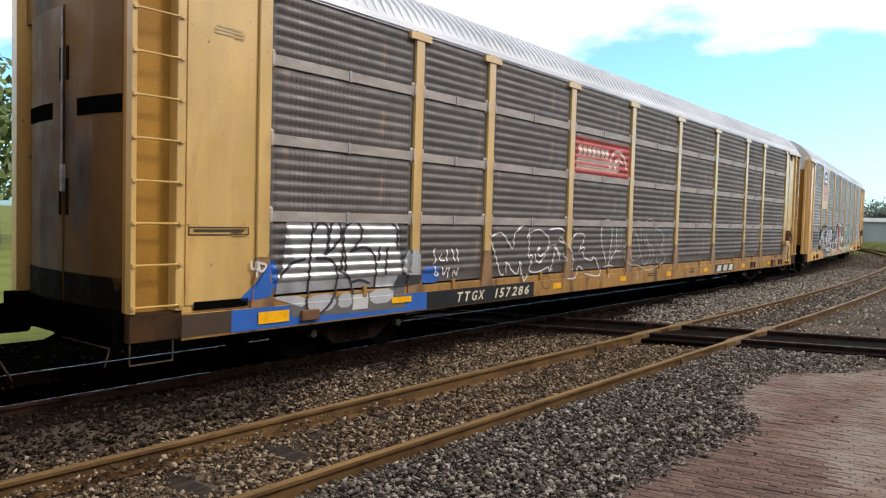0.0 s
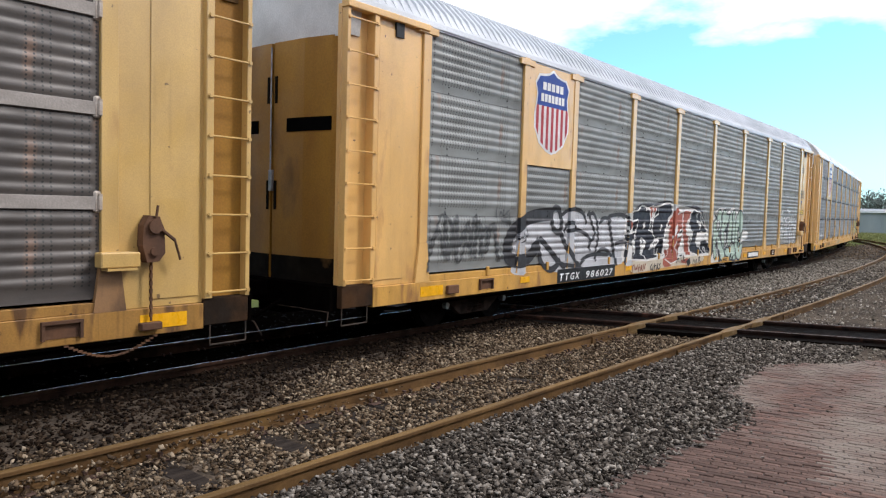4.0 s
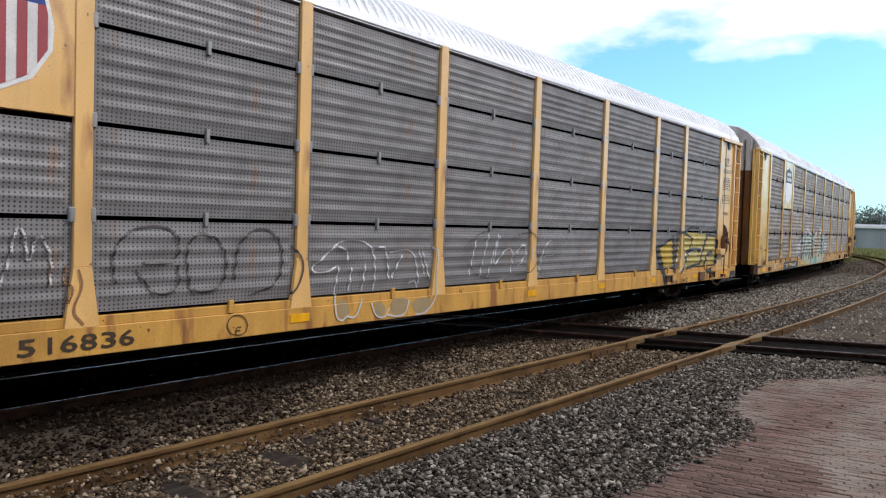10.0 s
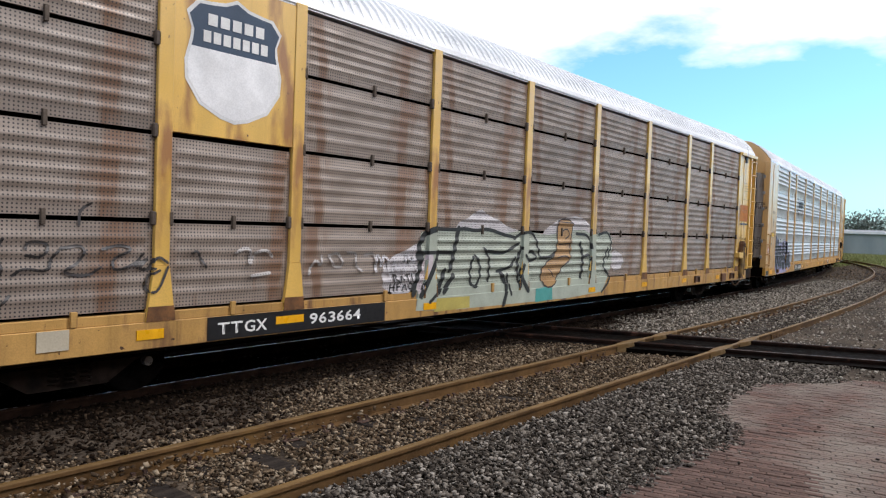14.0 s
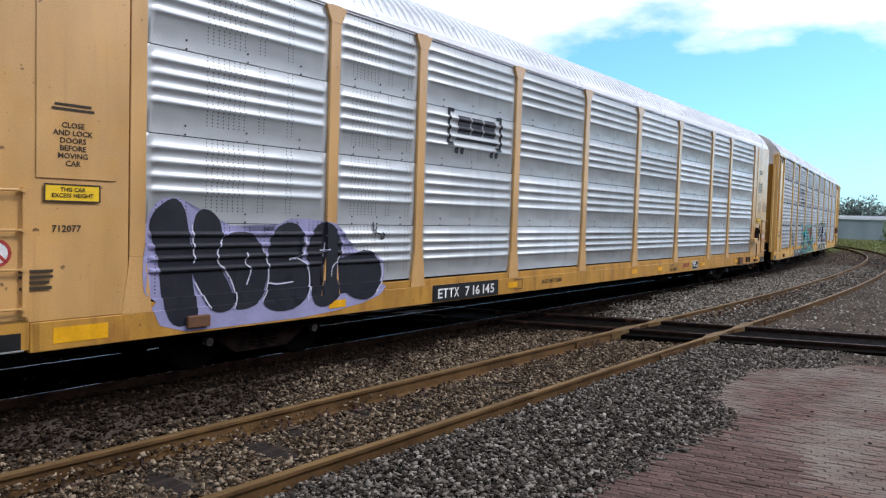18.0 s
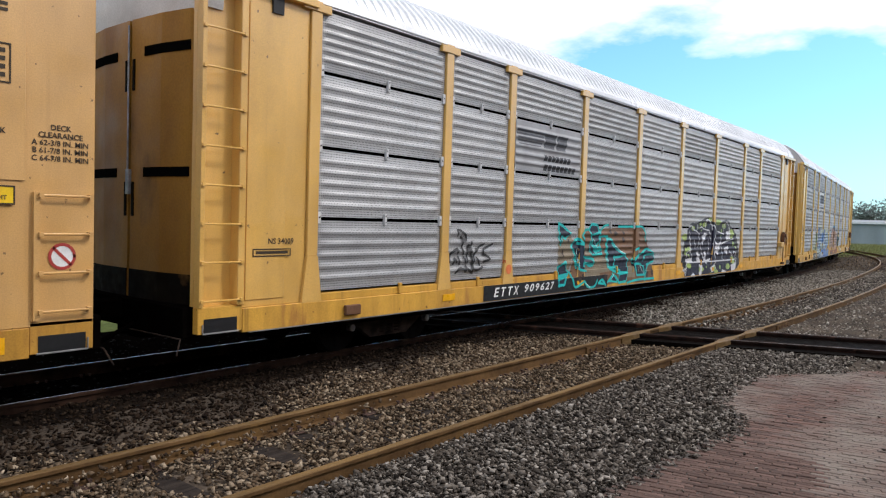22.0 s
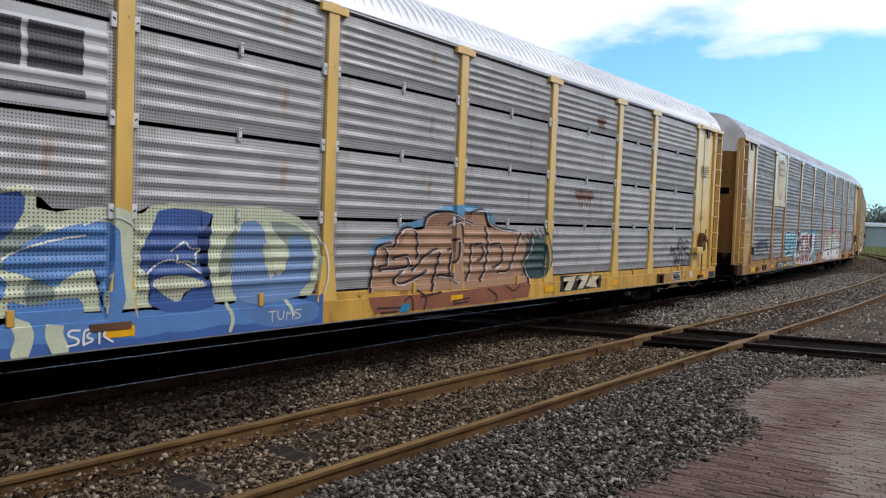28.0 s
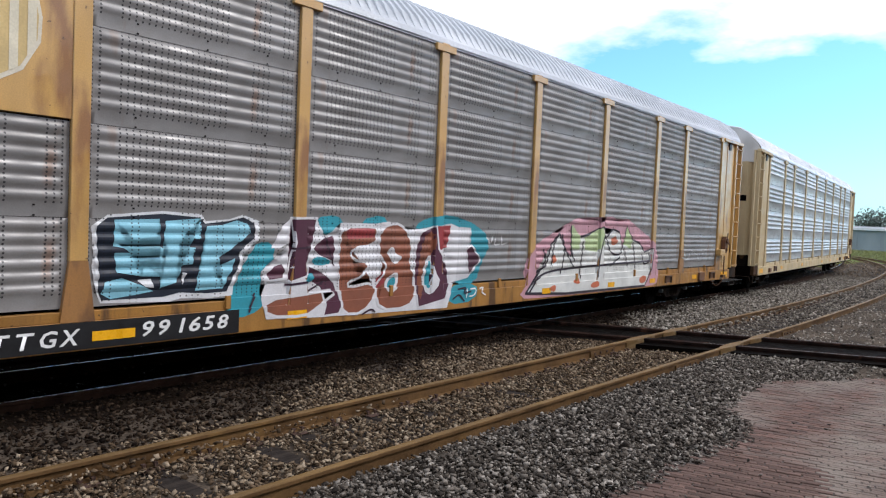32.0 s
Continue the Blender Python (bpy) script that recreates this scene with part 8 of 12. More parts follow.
text("C", "SP 516836\nBLT 3-78\nREBLT 7-89", 12.24, 4.28, 0.07, M_letter, -1.578)
text("C", "CLOSE AND LOCK DOORS\nBEFORE MOVING CAR", 12.17, 3.95, 0.048, M_letter, -1.578)
text("C", "CLOSE AND LOCK DOORS\nBEFORE MOVING CAR", -12.83, 2.42, 0.042, paint((0.40, 0.25, 0.10)), -1.578)
bm = B(); blob(bm, -13.42, 1.81, 0.14, 0.14, random.Random(1), 0, 0.0, 20)
for v in bm.verts:
    v.co.y = -1.474
part("warning_disc", bm, paint((0.34, 0.20, 0.15)), CARS["C"][0], "faded red warning disc")
# flat plate in place of a recess; the recess's shade is its colour
bm = B()
prism(bm, [(12.36 + 0.47 * math.sin(a), 1.79 + 0.51 * math.cos(a)) for a in [i * math.pi / 16 for i in range(17)]], "y", -1.584, -1.57)
part("brake_recess", bm, M_recess, CARS["C"][0], "half-round plate coloured as a shaded recess behind the hand brake")
scrawl("C", "fine", [((-3.63, 1.46), (-3.83, 1.38), (-4.06, 1.38), (-4.09, 1.46), (-3.84, 1.61), (-3.64, 1.78), (-3.39, 1.84), (-3.10, 1.81), (-2.92, 1.68), (-2.87, 1.34), (-2.91, 1.08)), ((-3.60, 1.45), (-3.68, 1.07), (-3.68, 0.78), (-3.57, 0.68), (-3.45, 0.75)), ((-3.60, 1.73), (-3.41, 1.66), (-3.45, 1.54)), ((-3.36, 1.42), (-3.40, 1.11)), ((-3.08, 1.47), (-3.14, 1.10)), ((-2.82, 1.72), (-2.65, 1.72), (-2.59, 1.24)), ((-2.55, 1.64), (-2.15, 1.69), (-1.98, 1.57), (-1.90, 1.15)), ((-2.53, 1.25), (-2.31, 1.58)), ((-1.91, 1.67), (-1.76, 1.29)), ((-1.83, 1.68), (-1.64, 1.21))], 0.026, (0.56, 0.57, 0.58), 0.012)
scrawl("C", "fine", [((-1.57, 1.71), (-1.45, 1.64), (-1.51, 1.28), (-1.48, 0.90), (-1.74, 0.66), (-1.99, 0.66)), ((-3.45, 0.75), (-3.29, 0.70), (-3.16, 0.97)), ((-2.97, 0.90), (-2.89, 0.70), (-2.68, 0.66), (-2.60, 0.80)), ((-2.64, 0.71), (-2.46, 0.66), (-2.23, 0.68), (-2.16, 0.89)), ((-2.12, 1.16), (-1.98, 1.20), (-1.93, 1.08))], 0.026, (0.56, 0.57, 0.58), 0.012)
scrawl("C", "fine", [((-0.60, 1.23), (-0.40, 1.82)), ((-0.29, 1.20), (-0.03, 1.92)), ((-0.05, 1.19), (0.27, 1.93)), ((0.30, 1.90), (0.06, 1.27), (0.52, 1.69), (0.77, 1.64), (0.66, 1.22)), ((0.87, 1.58), (1.07, 1.77), (1.24, 1.61), (1.03, 1.41), (0.93, 1.34)), ((1.34, 1.42), (1.38, 1.69)), ((1.63, 1.13), (1.82, 1.68), (2.11, 1.82)), ((1.83, 1.49), (2.20, 1.53))], 0.026, (0.60, 0.61, 0.62), 0.012)
scrawl("C", "fine", [((-0.72, 1.70), (-0.32, 1.94), (0.13, 2.01)), ((-0.66, 1.47), (-0.29, 1.14), (0.40, 1.15)), ((0.73, 1.86), (1.34, 2.00), (1.56, 1.82)), ((0.89, 1.17), (1.38, 1.19), (1.68, 1.59))], 0.02, (0.10, 0.095, 0.10), 0.01)
shape("C", "fine", ((-3.66, 0.96), (-3.45, 1.00), (-3.39, 0.75), (-3.57, 0.70)), (0.36, 0.27, 0.14), 0.004, name="spray_paint", label="dull grey wash on the sill")
shape("C", "fine", ((-2.89, 0.95), (-2.65, 0.84), (-2.72, 0.68), (-2.87, 0.70)), (0.36, 0.27, 0.14), 0.004, name="spray_paint", label="dull grey wash on the sill")
shape("C", "fine", ((-2.58, 0.93), (-2.14, 0.95), (-2.19, 0.69), (-2.53, 0.66)), (0.36, 0.27, 0.14), 0.004, name="spray_paint", label="dull grey wash on the sill")
shape("C", "fine", ((-2.12, 0.89), (-1.57, 0.92), (-1.70, 0.68), (-1.99, 0.67)), (0.36, 0.27, 0.14), 0.004, name="spray_paint", label="dull grey wash on the sill")
shape("C", "fine", ((7.51, 1.61), (8.39, 1.83), (8.44, 1.49), (8.42, 1.11), (7.89, 1.11)), (0.54, 0.36, 0.03), 0.003, soft=0, name="spray_paint", label="mustard-yellow spray paint")
shape("C", "fine", ((8.57, 1.72), (8.81, 1.79), (8.87, 1.26), (8.59, 1.10)), (0.54, 0.36, 0.03), 0.003, soft=0, name="spray_paint", label="mustard-yellow spray paint")
shape("C", "fine", ((9.04, 2.04), (9.58, 2.03), (11.07, 1.99), (11.67, 1.96), (11.69, 1.10), (10.45, 1.08), (9.12, 1.04)), (0.50, 0.40, 0.10), 0.003, soft=0, name="spray_paint", label="mustard-yellow spray paint")
scrawl("C", "fine", [((7.43, 1.57), (7.66, 1.20), (7.81, 0.92), (7.93, 0.66))], 0.22, (0.030, 0.034, 0.040), 0.009)
scrawl("C", "fine", [((8.40, 1.90), (8.44, 1.49), (8.54, 0.97)), ((8.73, 2.02), (8.65, 1.57), (8.55, 0.97)), ((11.00, 1.99), (10.71, 1.62), (10.48, 1.17)), ((10.83, 1.07), (10.99, 1.40), (11.44, 1.46)), ((10.83, 1.00), (11.03, 0.86), (11.33, 0.97)), ((9.38, 1.49), (9.94, 1.56), (10.43, 1.52))], 0.12, (0.030, 0.034, 0.040), 0.01)
scrawl("C", "fine", [((7.42, 1.61), (7.85, 1.72), (8.39, 1.89)), ((8.71, 2.05), (9.36, 2.00), (9.82, 1.84)), ((9.82, 1.84), (9.56, 1.47), (9.19, 1.08), (8.96, 0.91)), ((9.39, 1.03), (9.97, 1.10), (10.48, 1.14)), ((11.07, 1.97), (11.83, 1.91), (11.76, 1.51), (11.72, 1.12)), ((9.26, 1.99), (9.57, 2.19), (10.28, 2.15))], 0.07, (0.030, 0.034, 0.040), 0.01)
scrawl("C", "fine", [((8.40, 1.13), (8.77, 1.33), (9.39, 1.42), (9.30, 1.55), (9.10, 1.40), (9.11, 1.17), (9.40, 1.07), (9.57, 1.22), (9.39, 1.39)), ((9.52, 1.43), (10.06, 1.55), (10.26, 1.45), (10.01, 1.37)), ((10.43, 1.60), (10.64, 1.44), (10.57, 1.25)), ((11.06, 1.59), (10.85, 1.49), (10.97, 1.26), (11.32, 1.43), (11.82, 1.17)), ((8.77, 0.95), (9.10, 1.13))], 0.026, (0.66, 0.66, 0.64), 0.018)
scrawl("C", "fine", [((9.02, 0.78), (9.01, 0.66)), ((9.09, 0.66), (9.11, 0.76), (9.17, 0.68), (9.23, 0.77), (9.26, 0.66)), ((9.35, 0.66), (9.34, 0.76), (9.45, 0.75)), ((9.34, 0.68), (9.43, 0.67)), ((10.36, 0.68), (10.46, 0.84)), ((10.59, 0.70), (10.58, 0.84)), ((10.72, 0.69), (10.66, 0.80), (10.77, 0.81), (10.80, 0.68)), ((10.96, 0.69), (10.88, 0.78), (11.01, 0.81), (11.04, 0.68)), ((11.21, 0.66), (11.26, 0.81)), ((11.35, 0.67), (11.43, 0.78), (11.53, 0.66)), ((8.35, 0.66), (8.39, 0.75), (8.48, 0.66), (8.53, 0.75)), ((8.62, 0.66), (8.63, 0.74), (8.73, 0.67), (8.63, 0.66))], 0.03, (0.12, 0.06, 0.02), 0.012)
text("C", "DECK\nCLEARANCE\nA 87 1/2\nB 96", -13.38, 2.42, 0.04, M_letter, -1.474, align="CENTER")

scrawl("C", "fine", [((-6.77, 1.37), (-6.82, 1.68), (-6.64, 1.94), (-6.22, 1.99), (-6.02, 1.85), (-6.06, 1.57), (-6.45, 1.58)), ((-6.54, 1.49), (-6.30, 1.17), (-6.01, 1.29), (-6.06, 1.53)), ((-5.90, 1.28), (-5.96, 1.76), (-5.76, 1.95), (-5.42, 1.75), (-5.41, 1.31), (-5.74, 1.18), (-5.90, 1.28)), ((-5.30, 1.35), (-5.25, 1.85), (-4.83, 2.01), (-4.56, 1.75), (-4.61, 1.27), (-5.05, 1.14)), ((-4.43, 1.75), (-4.24, 1.53), (-4.31, 1.26), (-4.44, 1.12))], 0.028, (0.085, 0.072, 0.072), 0.01)
scrawl("C", "fine", [((-7.27, 1.56), (-7.31, 1.40), (-7.21, 1.35), (-7.27, 1.19)), ((-7.17, 1.52), (-7.12, 1.35), (-7.24, 1.11), (-7.12, 0.97))], 0.022, (0.30, 0.15, 0.07), 0.01)
scrawl("C", "fine", [((-5.12, 0.77), (-5.16, 0.67), (-5.27, 0.66), (-5.38, 0.70), (-5.42, 0.80), (-5.38, 0.89), (-5.27, 0.92), (-5.16, 0.87), (-5.12, 0.77)), ((-5.29, 0.68), (-5.29, 0.76), (-5.22, 0.76)), ((-5.29, 0.72), (-5.23, 0.72))], 0.016, (0.10, 0.06, 0.02), 0.008, label="thin stencilled ring")

# car D
patch("D", "fine", -13.0, -12.2, 0.86, 0.925, (0.03, 0.022, 0.016), 0.003, name="soot_patch", label="dark upper edge of the sill")
shield("D", -8.12, 3.24, 4.72, (0.05, 0.08, 0.13), (0.90, 0.90, 0.90), None, wide=0.455)
number("D", "TTGX", -8.29, -7.54, 0.71, 0.145, None, (-8.43, -5.37))
number("D", "963664", -6.86, -5.87, 0.72, 0.145)
bm = B(); box(bm, -7.42, -6.96, SILL_Y - 0.010, SILL_Y, 0.76, 0.86); part("reflector", bm, M_reflector, CARS["D"][0])
shape("D", "fine", ((-3.66, 2.04), (-3.50, 2.21), (-3.25, 2.27), (-2.96, 2.44), (-2.70, 2.34), (-2.36, 2.25), (-1.95, 2.11), (-1.55, 2.07), (-1.95, 1.97), (-3.55, 1.95)), (0.60, 0.57, 0.58), 0.002, name="spray_paint", label="thin white overspray")
shape("D", "fine", ((-5.44, 1.47), (-5.15, 1.63), (-4.83, 1.73), (-4.54, 1.84), (-4.52, 1.52), (-4.65, 1.03), (-5.36, 1.04)), (0.60, 0.57, 0.58), 0.002, name="spray_paint", label="thin white overspray")
shape("D", "fine", ((-0.23, 2.31), (0.44, 2.42), (1.00, 2.38), (1.35, 2.16), (1.32, 1.89), (-0.52, 1.92), (-0.83, 2.01)), (0.60, 0.57, 0.58), 0.002, name="spray_paint", label="thin white overspray")
shape("D", "fine", ((2.37, 1.73), (3.07, 1.55), (3.02, 1.25), (2.42, 1.16)), (0.60, 0.57, 0.58), 0.002, name="spray_paint", label="thin white overspray")
shape("D", "fine", ((-4.52, 2.00), (-4.26, 2.05), (-3.56, 2.04), (-2.92, 2.08), (-2.08, 2.01), (-1.55, 2.07), (-1.13, 2.04), (-0.52, 2.00), (0.47, 2.12), (1.01, 2.13), (1.36, 2.03), (2.23, 2.11), (2.39, 1.95), (2.42, 1.38), (2.21, 1.05), (1.87, 0.73), (0.35, 0.67), (-1.91, 0.68), (-3.53, 0.69), (-4.65, 0.74), (-4.55, 1.09), (-4.60, 1.66)), (0.42, 0.46, 0.38), 0.004, soft=0, name="spray_paint", label="pale grey-green spray-painted word")
shape("D", "fine", ((-4.43, 1.65), (-4.23, 1.66), (-4.30, 1.30), (-4.47, 1.01), (-4.64, 1.01)), (0.62, 0.55, 0.57), 0.006, name="letter_opening")
shape("D", "fine", ((-4.12, 0.91), (-3.22, 0.90), (-3.21, 0.70), (-4.20, 0.69)), (0.48, 0.40, 0.10), 0.0065, soft=0, name="spray_paint")
scrawl("D", "fine", [((-4.60, 1.59), (-4.58, 1.80), (-4.41, 2.01), (-4.14, 2.06)), ((-4.50, 1.63), (-4.58, 1.31), (-4.70, 1.01)), ((-4.11, 1.64), (-4.30, 1.30), (-4.51, 0.97)), ((-3.54, 2.07), (-3.63, 1.81), (-3.72, 1.50), (-3.77, 1.37)), ((-3.92, 1.36), (-4.01, 1.13), (-4.06, 1.02)), ((-3.67, 1.27), (-3.81, 1.12), (-3.92, 1.01)), ((-2.26, 1.30), (-2.01, 1.04), (-2.14, 0.70)), ((-1.48, 1.39), (-1.59, 1.20), (-1.30, 0.91)), ((0.90, 1.10), (0.99, 1.52), (0.81, 1.83)), ((-1.58, 1.02), (-1.71, 1.46), (-1.56, 1.73))], 0.1, (0.026, 0.030, 0.030), 0.01)
scrawl("D", "fine", [((-4.57, 1.66), (-4.13, 1.67), (-3.74, 1.66)), ((-4.14, 2.06), (-3.56, 2.05), (-3.39, 2.08), (-3.03, 2.04), (-2.67, 2.09), (-2.20, 1.99), (-1.79, 1.94)), ((-3.11, 1.57), (-3.21, 1.33), (-3.15, 1.09), (-2.99, 1.04), (-2.88, 1.24), (-2.91, 1.49), (-3.05, 1.60)), ((-2.79, 1.73), (-2.60, 1.56), (-2.63, 1.15)), ((-2.67, 1.68), (-2.18, 1.63), (-1.91, 1.73), (-1.65, 1.82)), ((-2.35, 1.31), (-1.89, 1.38), (-1.77, 1.55)), ((-2.03, 1.24), (-1.89, 0.86)), ((-1.81, 1.91), (-1.52, 2.04), (-1.13, 2.05), (-0.97, 1.82), (-0.86, 1.54)), ((-1.32, 1.64), (-1.16, 1.68), (-0.95, 1.54), (-1.29, 1.46), (-1.43, 1.60))], 0.06, (0.026, 0.030, 0.030), 0.01)
scrawl("D", "fine", [((-0.86, 1.54), (-0.49, 1.54), (-0.26, 1.63)), ((0.65, 2.04), (1.21, 2.03), (1.35, 1.73)), ((0.91, 1.52), (1.36, 1.62), (1.29, 1.08)), ((1.71, 2.03), (2.14, 2.12), (2.38, 1.90), (2.19, 1.50)), ((2.17, 1.73), (1.89, 1.28), (2.42, 1.07), (1.87, 0.73)), ((-4.30, 0.86), (-4.12, 0.99))], 0.06, (0.026, 0.030, 0.030), 0.01)
shape("D", "fine", ((-0.16, 2.34), (0.49, 2.32), (0.44, 2.03), (0.32, 1.73), (0.44, 1.47), (0.10, 1.38), (-0.15, 1.14), (-0.28, 0.95), (-0.63, 0.93), (-0.84, 1.15), (-0.72, 1.39), (-0.26, 1.57), (-0.18, 1.83), (-0.18, 2.12)), (0.47, 0.29, 0.13), 0.012, (0.05, 0.04, 0.04), 0.03)
scrawl("D", "fine", [((-0.13, 2.28), (0.46, 2.26)), ((0.02, 2.08), (0.22, 2.15), (0.37, 2.01), (0.17, 1.93)), ((-0.11, 1.81), (0.40, 1.83)), ((-0.17, 1.53), (0.16, 1.58), (0.34, 1.51)), ((-0.48, 1.30), (-0.28, 1.14))], 0.026, (0.05, 0.04, 0.04), 0.016)
shape("D", "fine", ((-1.02, 0.93), (-0.38, 0.95), (-0.35, 0.68), (-1.02, 0.66)), (0.09, 0.36, 0.33), 0.008, soft=0, name="spray_paint", label="teal spray paint on the sill")
scrawl("D", "fine", [((-5.15, 1.33), (-5.16, 1.23)), ((-5.17, 1.33), (-5.07, 1.31), (-5.13, 1.27), (-5.05, 1.23)), ((-5.00, 1.23), (-4.98, 1.32), (-4.92, 1.24)), ((-4.88, 1.32), (-4.78, 1.33)), ((-4.83, 1.32), (-4.83, 1.23)), ((-4.73, 1.33), (-4.73, 1.23)), ((-5.22, 1.19), (-5.23, 1.07)), ((-5.13, 1.20), (-5.14, 1.07)), ((-5.23, 1.13), (-5.13, 1.14)), ((-5.06, 1.08), (-5.07, 1.20), (-4.99, 1.20)), ((-5.07, 1.14), (-5.00, 1.14)), ((-4.95, 1.07), (-4.89, 1.19), (-4.84, 1.08)), ((-4.78, 1.19), (-4.79, 1.09), (-4.69, 1.11), (-4.72, 1.18), (-4.78, 1.19)), ((-4.95, 1.53), (-4.89, 1.58), (-4.84, 1.50)), ((-4.79, 1.50), (-4.77, 1.59), (-4.69, 1.58))], 0.024, (0.05, 0.05, 0.05), 0.012)
scrawl("D", "fine", [((-10.99, 2.00), (-11.02, 2.11), (-10.92, 2.19)), ((-9.93, 1.99), (-9.93, 2.14), (-9.82, 2.21)), ((-11.53, 1.82), (-11.33, 1.86), (-11.17, 1.75), (-11.22, 1.64), (-11.35, 1.62), (-11.30, 1.80)), ((-11.37, 1.54), (-11.49, 1.39), (-11.32, 1.43), (-11.27, 1.54), (-11.35, 1.56)), ((-11.15, 1.84), (-10.93, 1.86), (-10.82, 1.75), (-11.04, 1.71), (-11.12, 1.66), (-10.95, 1.57), (-11.06, 1.51)), ((-10.78, 1.48), (-10.75, 1.36), (-10.64, 1.52), (-10.70, 1.70), (-10.65, 1.84)), ((-10.44, 1.75), (-10.42, 1.82), (-10.20, 1.80), (-10.29, 1.65), (-10.44, 1.68)), ((-10.55, 1.49), (-10.47, 1.56), (-10.23, 1.51), (-10.20, 1.65), (-10.14, 1.72))], 0.03, (0.07, 0.065, 0.065), 0.012)
scrawl("D", "fine", [((-10.11, 1.75), (-9.86, 1.79), (-9.91, 1.60), (-10.13, 1.51), (-9.84, 1.45), (-9.71, 1.55)), ((-9.69, 1.74), (-9.49, 1.79), (-9.34, 1.74), (-9.58, 1.64), (-9.58, 1.49), (-9.30, 1.59), (-9.24, 1.69)), ((-9.16, 1.54), (-9.09, 1.67), (-8.97, 1.59)), ((-11.81, 1.43), (-11.71, 1.50), (-11.45, 1.54)), ((-11.34, 1.23), (-11.35, 1.06), (-11.31, 1.10)), ((-11.21, 1.05), (-11.19, 1.18), (-11.10, 1.24), (-11.07, 1.09)), ((-11.06, 1.04), (-11.02, 1.19), (-10.94, 1.19), (-10.93, 1.06)), ((-10.89, 1.03), (-10.87, 1.16), (-10.80, 1.21), (-10.78, 1.07)), ((-10.75, 0.93), (-10.77, 1.16), (-10.72, 1.20), (-10.66, 1.11), (-10.73, 1.07))], 0.03, (0.07, 0.065, 0.065), 0.012)
scrawl("D", "fine", [((-10.66, 1.20), (-10.58, 1.29))], 0.03, (0.07, 0.065, 0.065), 0.012)
scrawl("D", "fine", [((-9.33, 1.56), (-9.13, 1.66), (-9.33, 1.51), (-9.11, 1.52)), ((-9.06, 1.50), (-9.19, 1.44), (-9.21, 1.29), (-9.08, 1.24), (-8.96, 1.54)), ((-8.63, 1.69), (-8.58, 1.73), (-8.45, 1.52))], 0.03, (0.07, 0.065, 0.065), 0.012)
scrawl("D", "fine", [((-6.87, 1.39), (-6.76, 1.61), (-6.65, 1.48), (-6.63, 1.63)), ((-6.50, 1.65), (-6.30, 1.68), (-6.22, 1.47), (-6.42, 1.48), (-6.50, 1.65)), ((-6.16, 1.68), (-5.95, 1.67), (-6.01, 1.52), (-5.86, 1.41)), ((-5.80, 1.65), (-5.58, 1.67), (-5.57, 1.46)), ((-8.04, 1.69), (-7.92, 1.75), (-7.81, 1.73), (-7.85, 1.51), (-7.78, 1.64)), ((-7.75, 1.69), (-7.59, 1.73), (-7.48, 1.64)), ((-7.80, 1.40), (-7.52, 1.43))], 0.04, (0.46, 0.43, 0.41), 0.01)
scrawl("D", "fine", [((-12.42, 2.13), (-12.34, 2.03), (-12.29, 1.92)), ((-12.27, 2.00), (-12.19, 2.14), (-12.12, 2.08), (-12.19, 2.02)), ((-12.08, 2.06), (-11.94, 2.09), (-11.87, 2.00)), ((-12.18, 1.76), (-12.07, 1.76), (-12.09, 1.56), (-11.92, 1.51)), ((-12.03, 1.92), (-11.86, 1.88), (-11.88, 1.76))], 0.035, (0.50, 0.46, 0.30), 0.01)
scrawl("D", "fine", squiggle(-5.6, -4.6, 1.2, 1.75, 6, 24), 0.04, (0.6, 0.58, 0.6))
text("D", "MP 1224", -12.80, 1.82, 0.065, M_letter, -1.578)
patch("D", "fine", -12.88, -12.31, 1.36, 1.70, (0.56, 0.34, 0.040), 0.003, name="warning_sign", label="darker yellow warning patch")
text("D", "THIS CAR\nEXCESS HEIGHT", -12.58, 1.56, 0.05, M_letter, -1.584, align="CENTER")
bars("D", -12.6, 3.08, [0.5, 0.42], 0.03, 0.03, paint((0.5, 0.36, 0.12)))
for zz in (3.36, 3.92):
    for k in range(5):
        patch("D", "fine", 12.42 + 0.115 * k, 12.49 + 0.115 * k, zz, zz + 0.014, M_letter, 0.004, name="stencil_dash")
bars("D", 12.72, 3.85, [0.46, 0.46, 0.40, 0.2, 0.15], 0.028, 0.06, paint((0.45, 0.30, 0.08)))
RUST_WASH = surface("rust_wash", (0.52, 0.22, 0.045), (0.40, 0.13, 0.03), 0.7, 0, 1.4, 40, (1, 1, 0.7), third=(0.26, 0.075, 0.025), third_at=0.58)
patch("D", "fine", 12.13, 12.98, 2.62, 3.18, RUST_WASH, 0.003, label="rust-orange weathered panel")
bars("D", 12.62, 3.02, [0.6, 0.5], 0.03, 0.03, paint((0.34, 0.15, 0.04)))
bars("D", 12.62, 2.78, [0.56], 0.012, 0.03, paint((0.34, 0.15, 0.04)))
patch("D", "fine", 12.15, 13.0, 2.50, 2.56, M_black, 0.004, name="vent_slot", label="black slot above the lower panel")
for k in range(5):
    patch("D", "fine", 12.22 + 0.16 * k, 12.245 + 0.16 * k, 2.50, 2.57, M_white, 0.007, name="slot_tooth")
patch("D", "fine", 12.15, 13.0, 1.07, 1.12, M_black, 0.004, name="vent_slot")
text("D", "MP 1224", 12.42, 1.98, 0.08, M_letter, -1.578)
